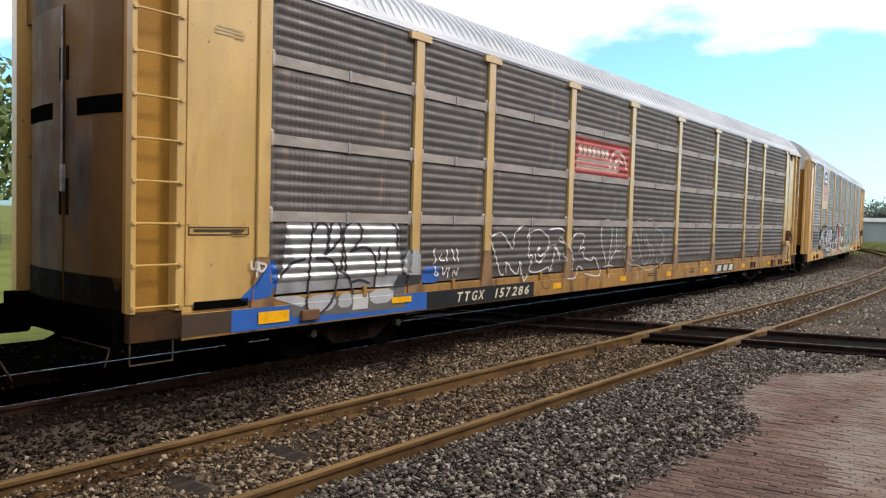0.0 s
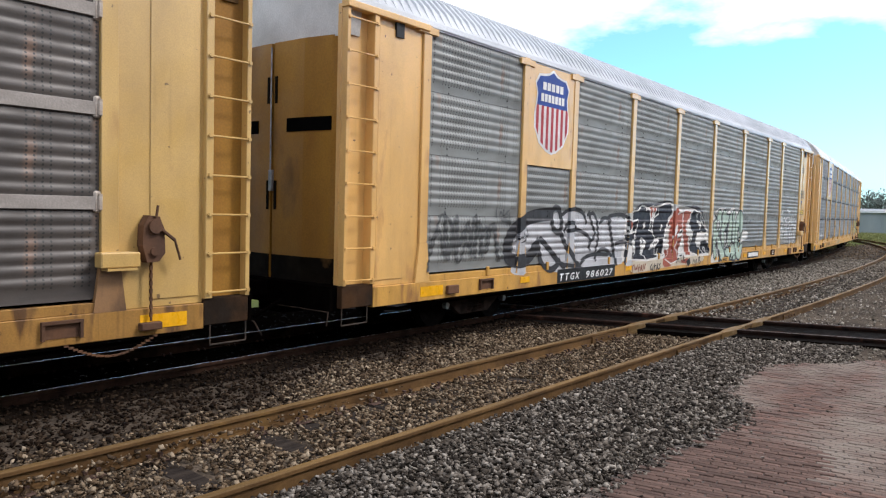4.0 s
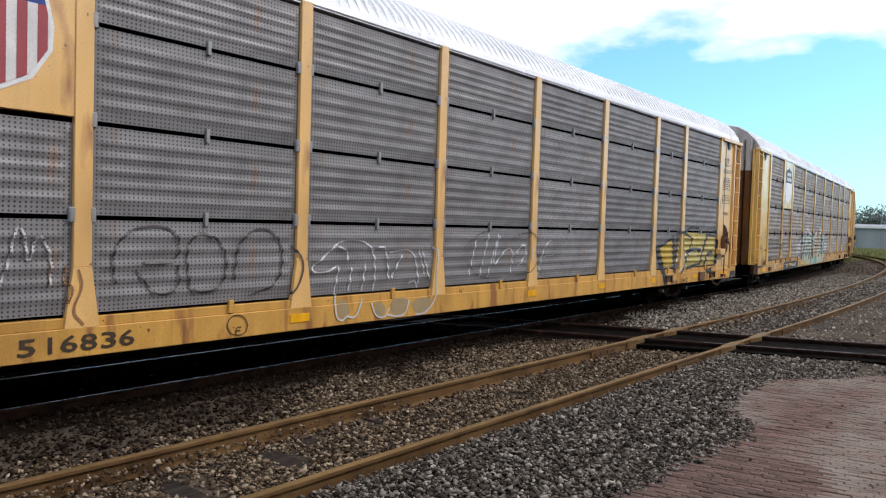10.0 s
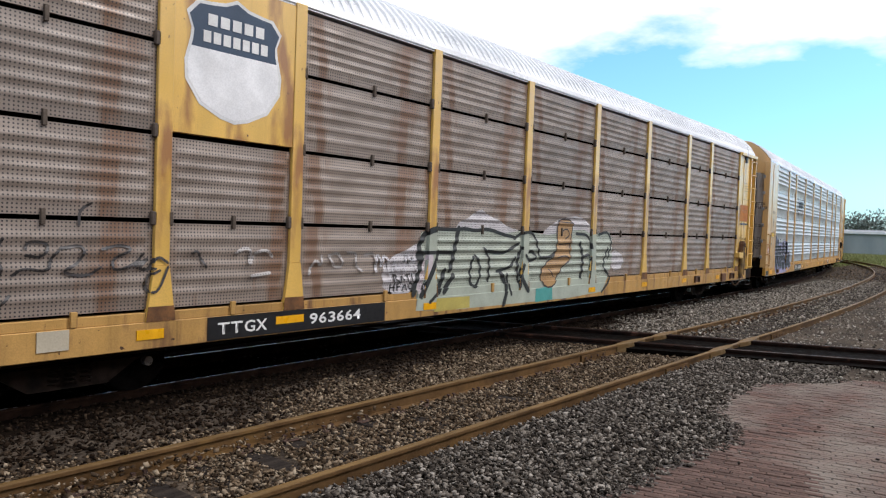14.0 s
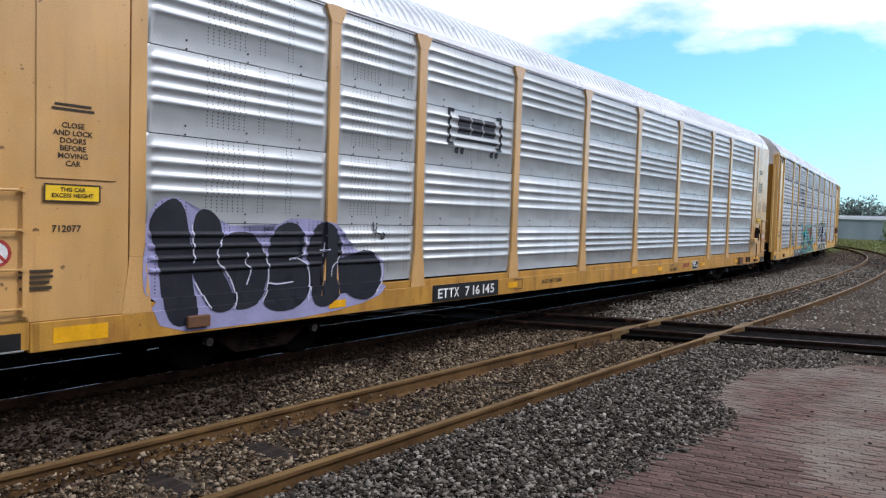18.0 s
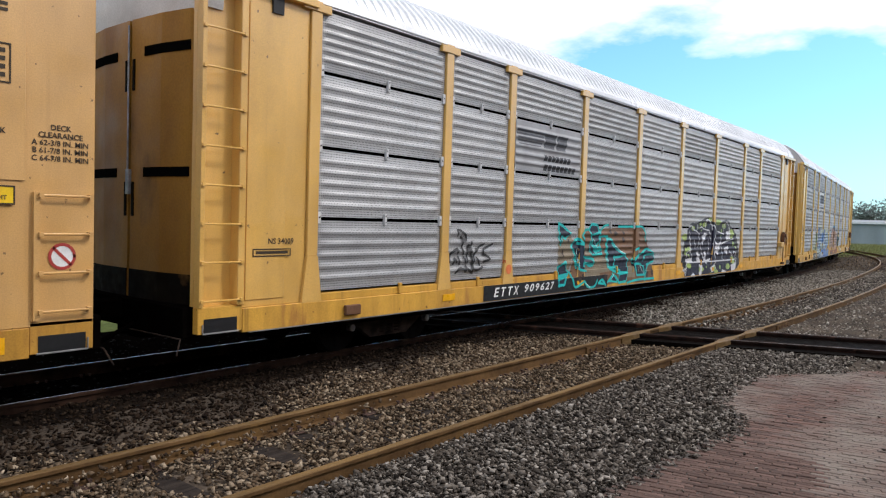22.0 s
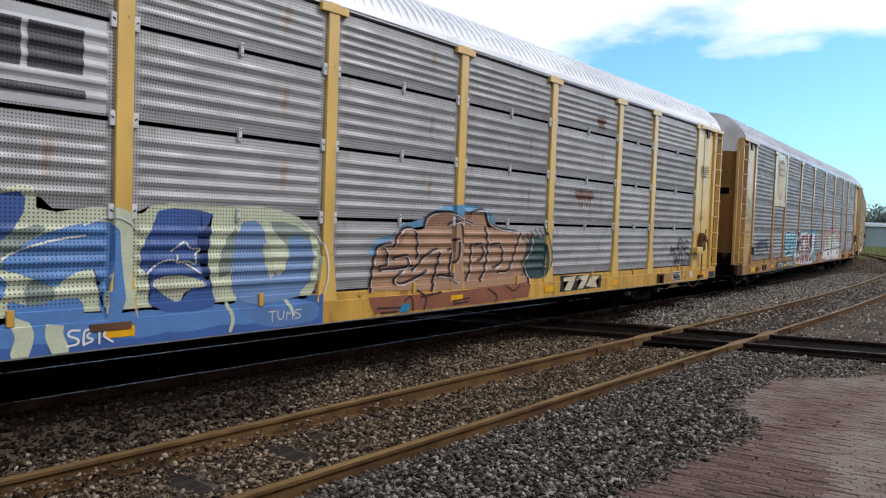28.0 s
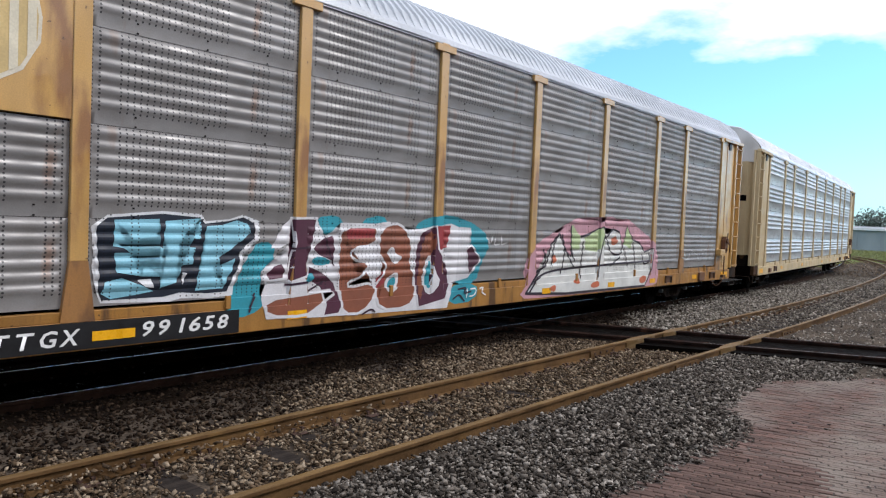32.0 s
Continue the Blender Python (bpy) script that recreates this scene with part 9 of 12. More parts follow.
scrawl("D", "fine", squiggle(12.10, 12.38, 1.98, 2.14, 61, 12) + squiggle(12.10, 12.36, 1.80, 1.95, 62, 12) + squiggle(12.55, 13.0, 1.12, 1.32, 63, 14) + squiggle(12.75, 13.0, 1.36, 1.58, 64, 10), 0.017, (0.05, 0.04, 0.03))
bm = B()
rod(bm, (12.27, -1.66, 1.64), (12.20, -1.66, 0.74), 0.07, 10); rod(bm, (12.45, -1.68, 1.55), (12.42, -1.66, 0.80), 0.055, 8)
part("brake_cylinder", bm, surface("dirty_yellow_iron", (0.30, 0.19, 0.06), (0.08, 0.05, 0.025), 0.7, 0, 4, 40), CARS["D"][0], "dirty yellow brake cylinder")

bm = B(); box(bm, -10.34, -10.03, SILL_Y - 0.012, SILL_Y, 0.72, 0.925); part("steel_plate", bm, paint((0.50, 0.44, 0.33)), CARS["D"][0], "cream steel plate")
M_foot = surface("rust_brown_foot", (0.20, 0.090, 0.030), (0.07, 0.032, 0.015), 0.7, 0, 5, 50)
for x in POSTS:
    bm = B()
    prism(bm, ((-0.156, 1.10), (-0.177, 0.932), (0.177, 0.932), (0.156, 1.10)), "y", POST_Y - 0.009, POST_Y - 0.004)
    o = part("gusset_foot", bm, M_foot, CARS["D"][0], "rust-brown foot of the gusset")
    o.matrix_basis = pose(x, 0, 0)

# car E
shape("E", "bright", ((-11.85, 1.45), (-11.78, 1.82), (-11.76, 2.01), (-11.61, 2.20), (-11.33, 2.21), (-11.18, 2.07), (-10.75, 1.90), (-10.50, 1.89), (-10.15, 1.68), (-9.88, 1.99), (-9.30, 1.99), (-8.76, 1.90), (-8.72, 1.58), (-7.91, 1.47), (-7.86, 0.97), (-9.28, 0.96), (-11.14, 0.93), (-11.81, 1.04)), (0.33, 0.32, 0.52), 0.003, name="spray_paint", label="lilac spray-painted ground")
shape("E", "bright", ((-11.77, 1.07), (-11.12, 1.09), (-8.84, 1.13), (-7.78, 1.04), (-8.11, 0.80), (-9.29, 0.66), (-10.41, 0.66), (-11.58, 0.66)), (0.33, 0.32, 0.52), 0.004, name="spray_paint", label="lilac spray paint on the sill")
shape("E", "bright", ((-11.75, 1.92), (-11.67, 2.07), (-11.54, 2.17), (-11.43, 2.21), (-11.32, 2.13), (-11.26, 1.92), (-11.22, 1.62), (-11.20, 1.29), (-11.15, 1.02), (-11.14, 0.82), (-11.25, 0.74), (-11.43, 0.72), (-11.55, 0.86), (-11.59, 1.12), (-11.63, 1.50), (-11.72, 1.76)), (0.010, 0.011, 0.020), 0.008)
shape("E", "bright", ((-11.19, 1.89), (-11.15, 2.05), (-11.03, 2.10), (-10.87, 2.02), (-10.79, 1.86), (-10.80, 1.62), (-10.87, 1.45), (-10.74, 1.27), (-10.62, 1.05), (-10.65, 0.88), (-10.83, 0.83), (-10.99, 0.89), (-11.09, 1.09), (-11.16, 1.26), (-11.25, 1.43), (-11.22, 1.62)), (0.010, 0.011, 0.020), 0.009)
shape("E", "bright", ((-10.86, 1.48), (-10.86, 1.65), (-10.75, 1.79), (-10.54, 1.83), (-10.33, 1.79), (-10.19, 1.60), (-10.10, 1.38), (-10.12, 1.13), (-10.25, 0.92), (-10.46, 0.85), (-10.65, 0.86), (-10.59, 1.05), (-10.65, 1.23), (-10.80, 1.38)), (0.010, 0.011, 0.020), 0.01)
shape("E", "bright", ((-10.11, 1.53), (-10.06, 1.78), (-9.91, 1.91), (-9.74, 1.95), (-9.57, 1.90), (-9.48, 1.71), (-9.56, 1.50), (-9.68, 1.45), (-9.47, 1.40), (-9.38, 1.20), (-9.42, 0.97), (-9.64, 0.80), (-9.93, 0.77), (-10.16, 0.84), (-10.21, 0.95), (-10.09, 1.16), (-10.12, 1.38)), (0.010, 0.011, 0.020), 0.011)
shape("E", "bright", ((-9.41, 1.70), (-9.29, 1.90), (-9.14, 1.96), (-8.98, 1.90), (-8.81, 1.70), (-8.81, 1.50), (-8.85, 1.42), (-8.63, 1.49), (-8.28, 1.57), (-8.06, 1.44), (-7.94, 1.22), (-8.01, 1.01), (-8.23, 0.81), (-8.53, 0.83), (-8.80, 0.97), (-8.97, 0.82), (-9.18, 0.76), (-9.37, 0.85), (-9.37, 1.12), (-9.40, 1.36), (-9.47, 1.50)), (0.010, 0.011, 0.020), 0.012)
scrawl("E", "bright", [((-10.80, 1.72), (-10.86, 1.60), (-10.87, 1.45), (-10.74, 1.34), (-10.64, 1.19), (-10.58, 0.98), (-10.65, 0.88)), ((-10.18, 1.59), (-10.09, 1.38), (-10.09, 1.13), (-10.20, 0.94)), ((-9.47, 1.76), (-9.47, 1.59), (-9.54, 1.50), (-9.75, 1.45)), ((-9.74, 1.46), (-9.56, 1.46), (-9.40, 1.31), (-9.39, 1.03)), ((-10.10, 1.16), (-9.95, 1.13), (-9.69, 1.15)), ((-8.79, 1.58), (-8.85, 1.43), (-9.03, 1.35), (-9.04, 1.20)), ((-7.96, 1.37), (-7.92, 1.11), (-8.12, 0.89)), ((-9.13, 1.66), (-9.16, 1.48)), ((-9.21, 1.56), (-9.07, 1.57)), ((-10.43, 1.55), (-10.47, 1.40), (-10.35, 1.36), (-10.43, 1.16)), ((-11.21, 1.89), (-11.19, 1.62), (-11.18, 1.46))], 0.02, (0.62, 0.62, 0.74), 0.017)
scrawl("E", "bright", [((-11.16, 1.22), (-11.06, 1.05), (-10.97, 0.91)), ((-9.39, 1.12), (-9.45, 0.90))], 0.02, (0.62, 0.62, 0.74), 0.017)
scrawl("E", "bright", [((-8.16, 1.95), (-8.15, 1.78)), ((-8.08, 1.89), (-8.12, 1.80), (-8.02, 1.78)), ((-7.97, 1.80), (-7.99, 1.69), (-7.90, 1.73), (-7.97, 1.80))], 0.022, BLK, 0.012)
number("E", "ETTX 716145", -6.62, -4.92, 0.70, 0.165, None, (-6.75, -4.8))
for x, s in ((-6.42, 1), (-4.80, -1)):
    patch("E", "bright", min(x, x + s * 0.07), max(x, x + s * 0.07), 3.28, 3.90, BLK, 0.006, name="emblem_bracket")
    for z in (3.28, 3.84):
        patch("E", "bright", min(x, x + s * 0.17), max(x, x + s * 0.17), z, z + 0.06, BLK, 0.007, name="emblem_bracket")
for k, (a, b) in enumerate(((-6.14, -5.78), (-5.74, -5.42), (-5.38, -5.02))):
    patch("E", "bright", a, b, 3.50, 3.80, (0.03, 0.03, 0.04), 0.006, name="word_bar")
patch("E", "bright", -6.2, -4.95, 3.38, 3.42, (0.10, 0.10, 0.11), 0.006, name="word_bar")
for x in (-6.15, -6.0, -5.1, -4.95):
    bm = B(); blob(bm, x, 3.20, 0.055, 0.055, random.Random(1), 0, 0.0, 14)
    part("emblem_dot", lay(bm, "bright", True, 0.006), M_black, CARS["E"][0])
patch("E", "bright", -12.88, -12.32, 2.12, 2.30, M_sign, 0.004, True, "warning_sign", "yellow warning sign")
frame_box("E", -12.88, -12.32, 2.12, 2.30, M_letter, -1.620)
text("E", "THIS CAR\nEXCESS HEIGHT", -12.60, 2.225, 0.042, M_letter, -1.624, align="CENTER")
text("E", "CLOSE\nAND LOCK\nDOORS\nBEFORE\nMOVING\nCAR", -12.60, 2.86, 0.055, M_letter, -1.620, align="CENTER")
bars("E", -12.6, 3.10, [0.36, 0.42], 0.025, 0.02, M_letter, -1.620)
bars("E", -12.95, 1.45, [0.32, 0.32, 0.25, 0.3], 0.03, 0.025, M_letter, -1.620)
patch("E", "bright", 12.30, 12.86, 2.12, 2.30, M_sign, 0.004, True, "warning_sign", "yellow warning sign")
frame_box("E", 12.30, 12.86, 2.12, 2.30, M_letter, -1.620)
text("E", "THIS CAR\nEXCESS HEIGHT", 12.58, 2.225, 0.042, M_letter, -1.624, align="CENTER")
text("E", "CLOSE\nAND LOCK\nDOORS\nBEFORE\nMOVING\nCAR", 12.58, 2.86, 0.055, M_letter, -1.620, align="CENTER")
text("E", "DECK\nCLEARANCE\nA 62-3/8 IN. MIN\nB 61-7/8 IN. MIN\nC 64-7/8 IN. MIN", 13.28, 2.86, 0.055, M_letter, -1.606, align="CENTER")
frame_box("E", 12.34, 12.82, 3.25, 3.62, M_letter, -1.620)
bars("E", 12.58, 3.57, [0.38, 0.38, 0.38, 0.38], 0.04, 0.035, M_letter, -1.620)
bars("E", 12.58, 4.05, [0.4, 0.42, 0.42], 0.03, 0.025, M_letter, -1.620)
text("E", "# LD LMT 72000", -3.2, 0.76, 0.085, M_letter)
frame_box("E", -4.25, -3.95, 0.70, 0.90, M_letter, SILL_Y - 0.003)
text("E", "SPECIAL NEC24\nBRAKE BEAM REQUIRED\n28 INCH WHLS", 10.3, 0.84, 0.055, M_letter, align="CENTER")
shape("E", "bright", ((4.84, 0.75), (5.34, 0.77), (5.37, 0.89), (4.87, 0.87)), (0.30, 0.075, 0.020), 0.004, soft=0, name="logo_bar", label="faded rust-red emblem bar")
text("E", "L 89-4", 3.86, 0.825, 0.075, M_letter)
text("E", "NLH18A", 3.84, 0.695, 0.105, M_letter)
patch("E", "bright", 5.63, 6.13, 0.67, 0.925, (0.70, 0.68, 0.62), 0.003, name="stencil_border")
patch("E", "bright", 5.65, 6.11, 0.685, 0.91, BLK, 0.006, name="stencil_panel")
bars("E", 5.79, 0.89, [0.2, 0.22, 0.12, 0.2], 0.022, 0.012, M_white, SILL_Y - 0.012)
bars("E", 6.01, 0.80, [0.14, 0.1], 0.02, 0.02, M_white, SILL_Y - 0.012)
for x in (-13.3, 13.3):
    bm = B(); blob(bm, x, 1.62, 0.13, 0.13, random.Random(1), 0, 0.0, 20)
    for v in bm.verts:
        v.co.y = -1.606
    part("warning_disc", bm, M_white, CARS["E"][0], "white warning disc with a red ring")
    bm = B()
    ribbon(bm, [(x + 0.12 * math.cos(a * 0.35), 1.62 + 0.12 * math.sin(a * 0.35)) for a in range(19)], 0.03)
    ribbon(bm, [(x - 0.08, 1.70), (x + 0.08, 1.54)], 0.03)
    for v in bm.verts:
        v.co.y = -1.609
    part("warning_ring", bm, M_red, CARS["E"][0])

# lettering and hinges on the white end doors
for k in range(6):
    bm = B(); box(bm, -13.66, -13.50, -1.46, -1.36, 1.30 + 0.60 * k, 1.42 + 0.60 * k, 0.01)
    part("door_hinge", bm, M_bracket, CARS["E"][0], "grey steel hinge")
def end_text(body, y, z, height):
    ob = text("E", body, 0, 0, height, M_letter, 0.0)
    ob.matrix_basis = pose(-13.64, y, z, 0, 0, -90)
for yy, hh in ((-1.15, 0.10), (0.35, 0.10)):
    end_text("ETTX\n716145", yy, 3.30, hh)
    end_text("CLOSE\nAND LOCK\nDOORS\nBEFORE\nMOVING\nCAR", yy, 2.05, 0.055)
    end_text("NO RIDING\nON DOORS", yy, 2.55, 0.045)
text("E", "712077", -12.80, 1.82, 0.07, M_letter, -1.606)

# car F
number("F", "ETTX", -7.60, -6.72, 0.71, 0.17, None, (-7.9, -3.0), 0.25)
number("F", "909627", -6.58, -5.40, 0.74, 0.15, None, None, 0.25)
patch("F", "fine", -7.04, -4.46, 3.07, 4.00, paint((0.36, 0.365, 0.375)), 0.004, name="logo_panel", label="plain grey emblem panel")
SLATE = (0.085, 0.088, 0.10)
for k, (a, z, h) in enumerate(((-6.93, 3.80, 0.045), (-6.93, 3.735, 0.04), (-6.92, 3.67, 0.035), (-6.90, 3.61, 0.03), (-6.86, 3.555, 0.025))):
    patch("F", "fine", a, -5.90 - 0.04 * k, z, z + h, paint(SLATE), 0.008, name="emblem_stripe")
for a, b in ((-5.90, -5.48), (-5.42, -5.02)):
    shape("F", "fine", ((a - 0.06, 3.55), (b - 0.08, 3.55), (b - 0.04, 3.68), (b, 3.84), (a, 3.84), (a - 0.03, 3.70)), SLATE, 0.008, soft=0, name="emblem_shape")
for z, h, a, b, n in ((3.30, 0.12, -5.94, -4.86, 7), (3.11, 0.125, -5.94, -4.64, 8)):
    for k in range(n):
        patch("F", "fine", a + (b - a) * k / n, a + (b - a) * (k + 0.80) / n, z, z + h, paint((0.035, 0.035, 0.04)), 0.008, name="word_bar")
scrawl("F", "fine", [((-8.66, 1.83), (-8.67, 1.92), (-8.61, 1.92), (-8.46, 1.85), (-8.39, 1.75), (-8.49, 1.74), (-8.58, 1.80)), ((-8.53, 1.73), (-8.53, 1.63)), ((-8.88, 1.36), (-8.86, 1.53), (-8.80, 1.55), (-8.69, 1.60), (-8.63, 1.57)), ((-8.77, 1.35), (-8.74, 1.46), (-8.69, 1.37)), ((-8.66, 1.60), (-8.66, 1.52)), ((-8.63, 1.46), (-8.60, 1.34)), ((-8.52, 1.60), (-8.49, 1.51)), ((-8.47, 1.45), (-8.43, 1.36)), ((-8.38, 1.36), (-8.39, 1.62), (-8.34, 1.68), (-8.28, 1.50)), ((-8.28, 1.71), (-8.25, 1.38), (-8.22, 1.20)), ((-8.13, 1.59), (-8.19, 1.44), (-8.21, 1.23), (-8.06, 1.22), (-7.93, 1.27)), ((-8.19, 1.50), (-8.03, 1.64), (-7.91, 1.67))], 0.045, (0.03, 0.03, 0.032), 0.012)
scrawl("F", "fine", [((-8.10, 1.43), (-8.00, 1.31)), ((-7.90, 1.49), (-7.94, 1.58), (-7.81, 1.61), (-7.64, 1.67)), ((-7.87, 1.49), (-7.65, 1.41), (-7.90, 1.36)), ((-8.69, 1.19), (-8.63, 1.26), (-8.49, 1.26), (-8.40, 1.18), (-8.43, 1.33), (-8.37, 1.24), (-8.22, 1.17))], 0.045, (0.03, 0.03, 0.032), 0.012)
shape("F", "fine", ((-7.28, 1.34), (-7.27, 1.38), (-7.23, 1.37), (-7.23, 1.34), (-7.25, 1.31), (-7.26, 1.31)), (0.75, 0.20, 0.06), 0.012, name="paint_dot", label="orange paint dot")
TEAL, INK, BRN = (0.020, 0.52, 0.50), (0.014, 0.018, 0.040), (0.20, 0.105, 0.052)
shape("F", "fine", ((-5.24, 1.97), (-4.94, 1.93), (-4.70, 1.82), (-4.59, 1.66), (-4.64, 1.25), (-4.82, 1.02), (-5.24, 0.99)), (0.25, 0.20, 0.13), 0.003, name="spray_paint", label="tan spray-painted ground")
shape("F", "fine", ((-4.17, 1.87), (-3.91, 1.96), (-2.91, 1.99), (-2.34, 2.01), (-1.60, 2.02), (-0.90, 2.03), (-0.86, 1.45), (-0.47, 1.17), (-0.30, 0.66), (-1.37, 0.66), (-2.34, 0.73), (-3.09, 0.68), (-3.59, 0.67), (-4.28, 0.71), (-4.61, 0.69), (-4.71, 0.92), (-4.64, 1.25), (-4.48, 1.56), (-4.22, 1.69)), BRN, 0.003, soft=0, name="spray_paint", label="brown spray-painted ground")
shape("F", "fine", ((-4.05, 1.55), (-3.58, 1.48), (-3.25, 1.38), (-2.53, 1.01), (-3.42, 0.97), (-4.05, 1.03)), (0.27, 0.22, 0.145), 0.004, soft=0, name="spray_paint")
shape("F", "fine", ((-4.09, 1.01), (-3.34, 1.00), (-3.43, 0.73), (-3.95, 0.72)), (0.27, 0.22, 0.145), 0.004, soft=0, name="spray_paint")
shape("F", "fine", ((-1.91, 1.08), (-1.50, 1.10), (-1.49, 0.80), (-1.91, 0.81)), (0.27, 0.22, 0.145), 0.004, soft=0, name="spray_paint")
shape("F", "fine", ((-5.24, 2.08), (-5.06, 2.02), (-4.74, 1.87), (-4.97, 1.75), (-5.10, 1.81), (-5.15, 1.61), (-5.22, 1.76)), INK, 0.007, TEAL, 0.06, soft=0)
shape("F", "fine", ((-4.72, 1.57), (-4.58, 1.72), (-4.40, 1.76), (-4.28, 1.69), (-4.13, 1.60), (-4.12, 1.47), (-4.18, 1.16), (-4.01, 1.05), (-4.34, 1.08), (-4.46, 1.24), (-4.58, 1.50)), INK, 0.007, TEAL, 0.06, soft=0)
shape("F", "fine", ((-3.91, 1.96), (-3.77, 2.08), (-3.51, 2.06), (-3.38, 1.88), (-3.42, 1.70), (-3.57, 1.56), (-3.73, 1.61), (-3.78, 1.80)), INK, 0.007, TEAL, 0.06, soft=0)
shape("F", "fine", ((-3.84, 1.69), (-3.58, 1.45), (-3.25, 1.51), (-3.28, 1.41), (-3.74, 1.39), (-3.90, 1.54)), INK, 0.007, TEAL, 0.06, soft=0)
shape("F", "fine", ((-3.05, 1.76), (-2.79, 1.73), (-2.70, 1.58), (-2.00, 1.34), (-1.89, 1.24), (-1.91, 0.93), (-2.34, 0.91), (-2.88, 1.06), (-2.98, 1.22), (-3.08, 1.45)), INK, 0.007, TEAL, 0.06, soft=0)
shape("F", "fine", ((-2.89, 0.77), (-2.71, 0.93), (-2.49, 0.73)), INK, 0.007, TEAL, 0.06, soft=0)
shape("F", "fine", ((-1.71, 1.22), (-1.33, 1.30), (-0.76, 1.49), (-0.50, 1.44), (-0.29, 1.34), (-0.28, 1.16), (-0.72, 1.08), (-0.87, 0.84), (-1.38, 0.84), (-1.50, 1.10)), INK, 0.007, TEAL, 0.06, soft=0)
shape("F", "fine", ((-2.37, 0.95), (-1.91, 0.93), (-2.01, 0.72), (-2.42, 0.71)), INK, 0.007, TEAL, 0.06, soft=0)
shape("F", "fine", ((-3.43, 0.75), (-3.30, 0.82), (-3.18, 0.72)), INK, 0.007, TEAL, 0.06, soft=0)
shape("F", "fine", ((-4.18, 1.36), (-3.65, 1.29), (-3.72, 1.18), (-4.12, 1.22)), INK, 0.007, TEAL, 0.06, soft=0)
shape("F", "fine", ((-5.23, 1.17), (-4.91, 1.27), (-4.85, 1.02), (-5.24, 0.98)), INK, 0.007, TEAL, 0.06, soft=0)
shape("F", "fine", ((-5.24, 0.91), (-4.97, 0.97), (-5.01, 0.79), (-5.24, 0.80)), INK, 0.007, TEAL, 0.06, soft=0)
shape("F", "fine", ((-4.56, 1.51), (-4.46, 1.24), (-4.34, 1.08), (-4.43, 1.08), (-4.59, 1.25)), TEAL, 0.009, name="paint_wedge")
shape("F", "fine", ((-3.71, 1.59), (-3.32, 1.58), (-3.39, 1.47), (-3.65, 1.47)), TEAL, 0.009, name="paint_wedge")
shape("F", "fine", ((-2.64, 1.34), (-1.93, 1.36), (-2.32, 1.28), (-2.58, 1.28)), TEAL, 0.009, name="paint_wedge")
shape("F", "fine", ((-1.39, 1.47), (-1.15, 1.56), (-1.22, 1.39)), TEAL, 0.009, name="paint_wedge")
scrawl("F", "fine", [((-3.97, 1.96), (-4.16, 1.92), (-4.32, 1.82), (-4.16, 1.75), (-4.16, 1.60)), ((-4.48, 1.66), (-4.13, 1.62)), ((-3.75, 1.84), (-3.43, 1.88), (-3.18, 2.05), (-2.98, 2.07)), ((-3.70, 1.54), (-3.34, 1.46), (-3.42, 1.72), (-3.34, 1.81), (-3.00, 1.81)), ((-3.04, 1.81), (-2.99, 1.30), (-2.89, 1.07), (-2.42, 1.09)), ((-2.72, 1.65), (-2.33, 1.43), (-2.02, 1.37)), ((-2.62, 1.34), (-2.62, 1.05), (-2.33, 1.00)), ((-2.42, 2.03), (-1.71, 2.04), (-0.90, 2.06), (-0.87, 1.70)), ((-1.51, 1.47), (-1.25, 1.54), (-1.30, 1.38), (-1.50, 1.23)), ((-1.50, 1.13), (-1.00, 1.11), (-0.90, 0.85), (-0.89, 0.68))], 0.055, TEAL, 0.012)
scrawl("F", "fine", [((-0.97, 1.20), (-0.85, 1.35), (-0.34, 1.34)), ((-4.03, 1.34), (-3.74, 1.33), (-3.62, 1.19), (-3.78, 1.13), (-3.93, 1.18)), ((-4.82, 1.07), (-4.63, 0.88), (-4.56, 0.68), (-4.14, 0.82)), ((-4.10, 0.81), (-3.97, 0.68), (-3.64, 0.67), (-3.52, 0.82)), ((-3.45, 0.75), (-3.28, 0.85), (-3.09, 0.68)), ((-3.00, 0.75), (-2.68, 0.95), (-2.38, 0.69)), ((-1.93, 0.68), (-1.49, 0.73), (-1.02, 0.73), (-0.33, 0.72)), ((-5.24, 0.78), (-5.11, 0.80), (-5.00, 0.78), (-4.96, 0.92), (-4.87, 1.02))], 0.055, TEAL, 0.012)
scrawl("F", "fine", [((-4.16, 1.75), (-4.16, 1.62)), ((-4.48, 1.56), (-4.37, 1.14)), ((-3.71, 1.74), (-3.50, 1.53)), ((-3.00, 1.30), (-2.89, 1.11)), ((-2.62, 1.58), (-2.02, 1.37)), ((-2.69, 0.93), (-2.82, 0.79)), ((-1.23, 1.11), (-0.97, 0.86)), ((-4.06, 0.78), (-3.87, 0.68))], 0.02, (0.55, 0.80, 0.78), 0.015)
shape("F", "fine", ((-4.42, 0.91), (-4.32, 0.96), (-4.24, 0.87), (-4.34, 0.78)), (0.045, 0.026, 0.02), 0.012, name="paint_dot")
shape("F", "fine", ((-4.28, 0.97), (-4.18, 1.00), (-4.15, 0.91), (-4.24, 0.91)), (0.045, 0.026, 0.02), 0.012, name="paint_dot")
shape("F", "fine", ((-3.18, 0.94), (-3.08, 0.96), (-3.04, 0.85), (-3.14, 0.79)), (0.045, 0.026, 0.02), 0.012, name="paint_dot")
shape("F", "fine", ((-0.85, 0.89), (-0.70, 0.93), (-0.67, 0.79), (-0.80, 0.76)), (0.045, 0.026, 0.02), 0.012, name="paint_dot")
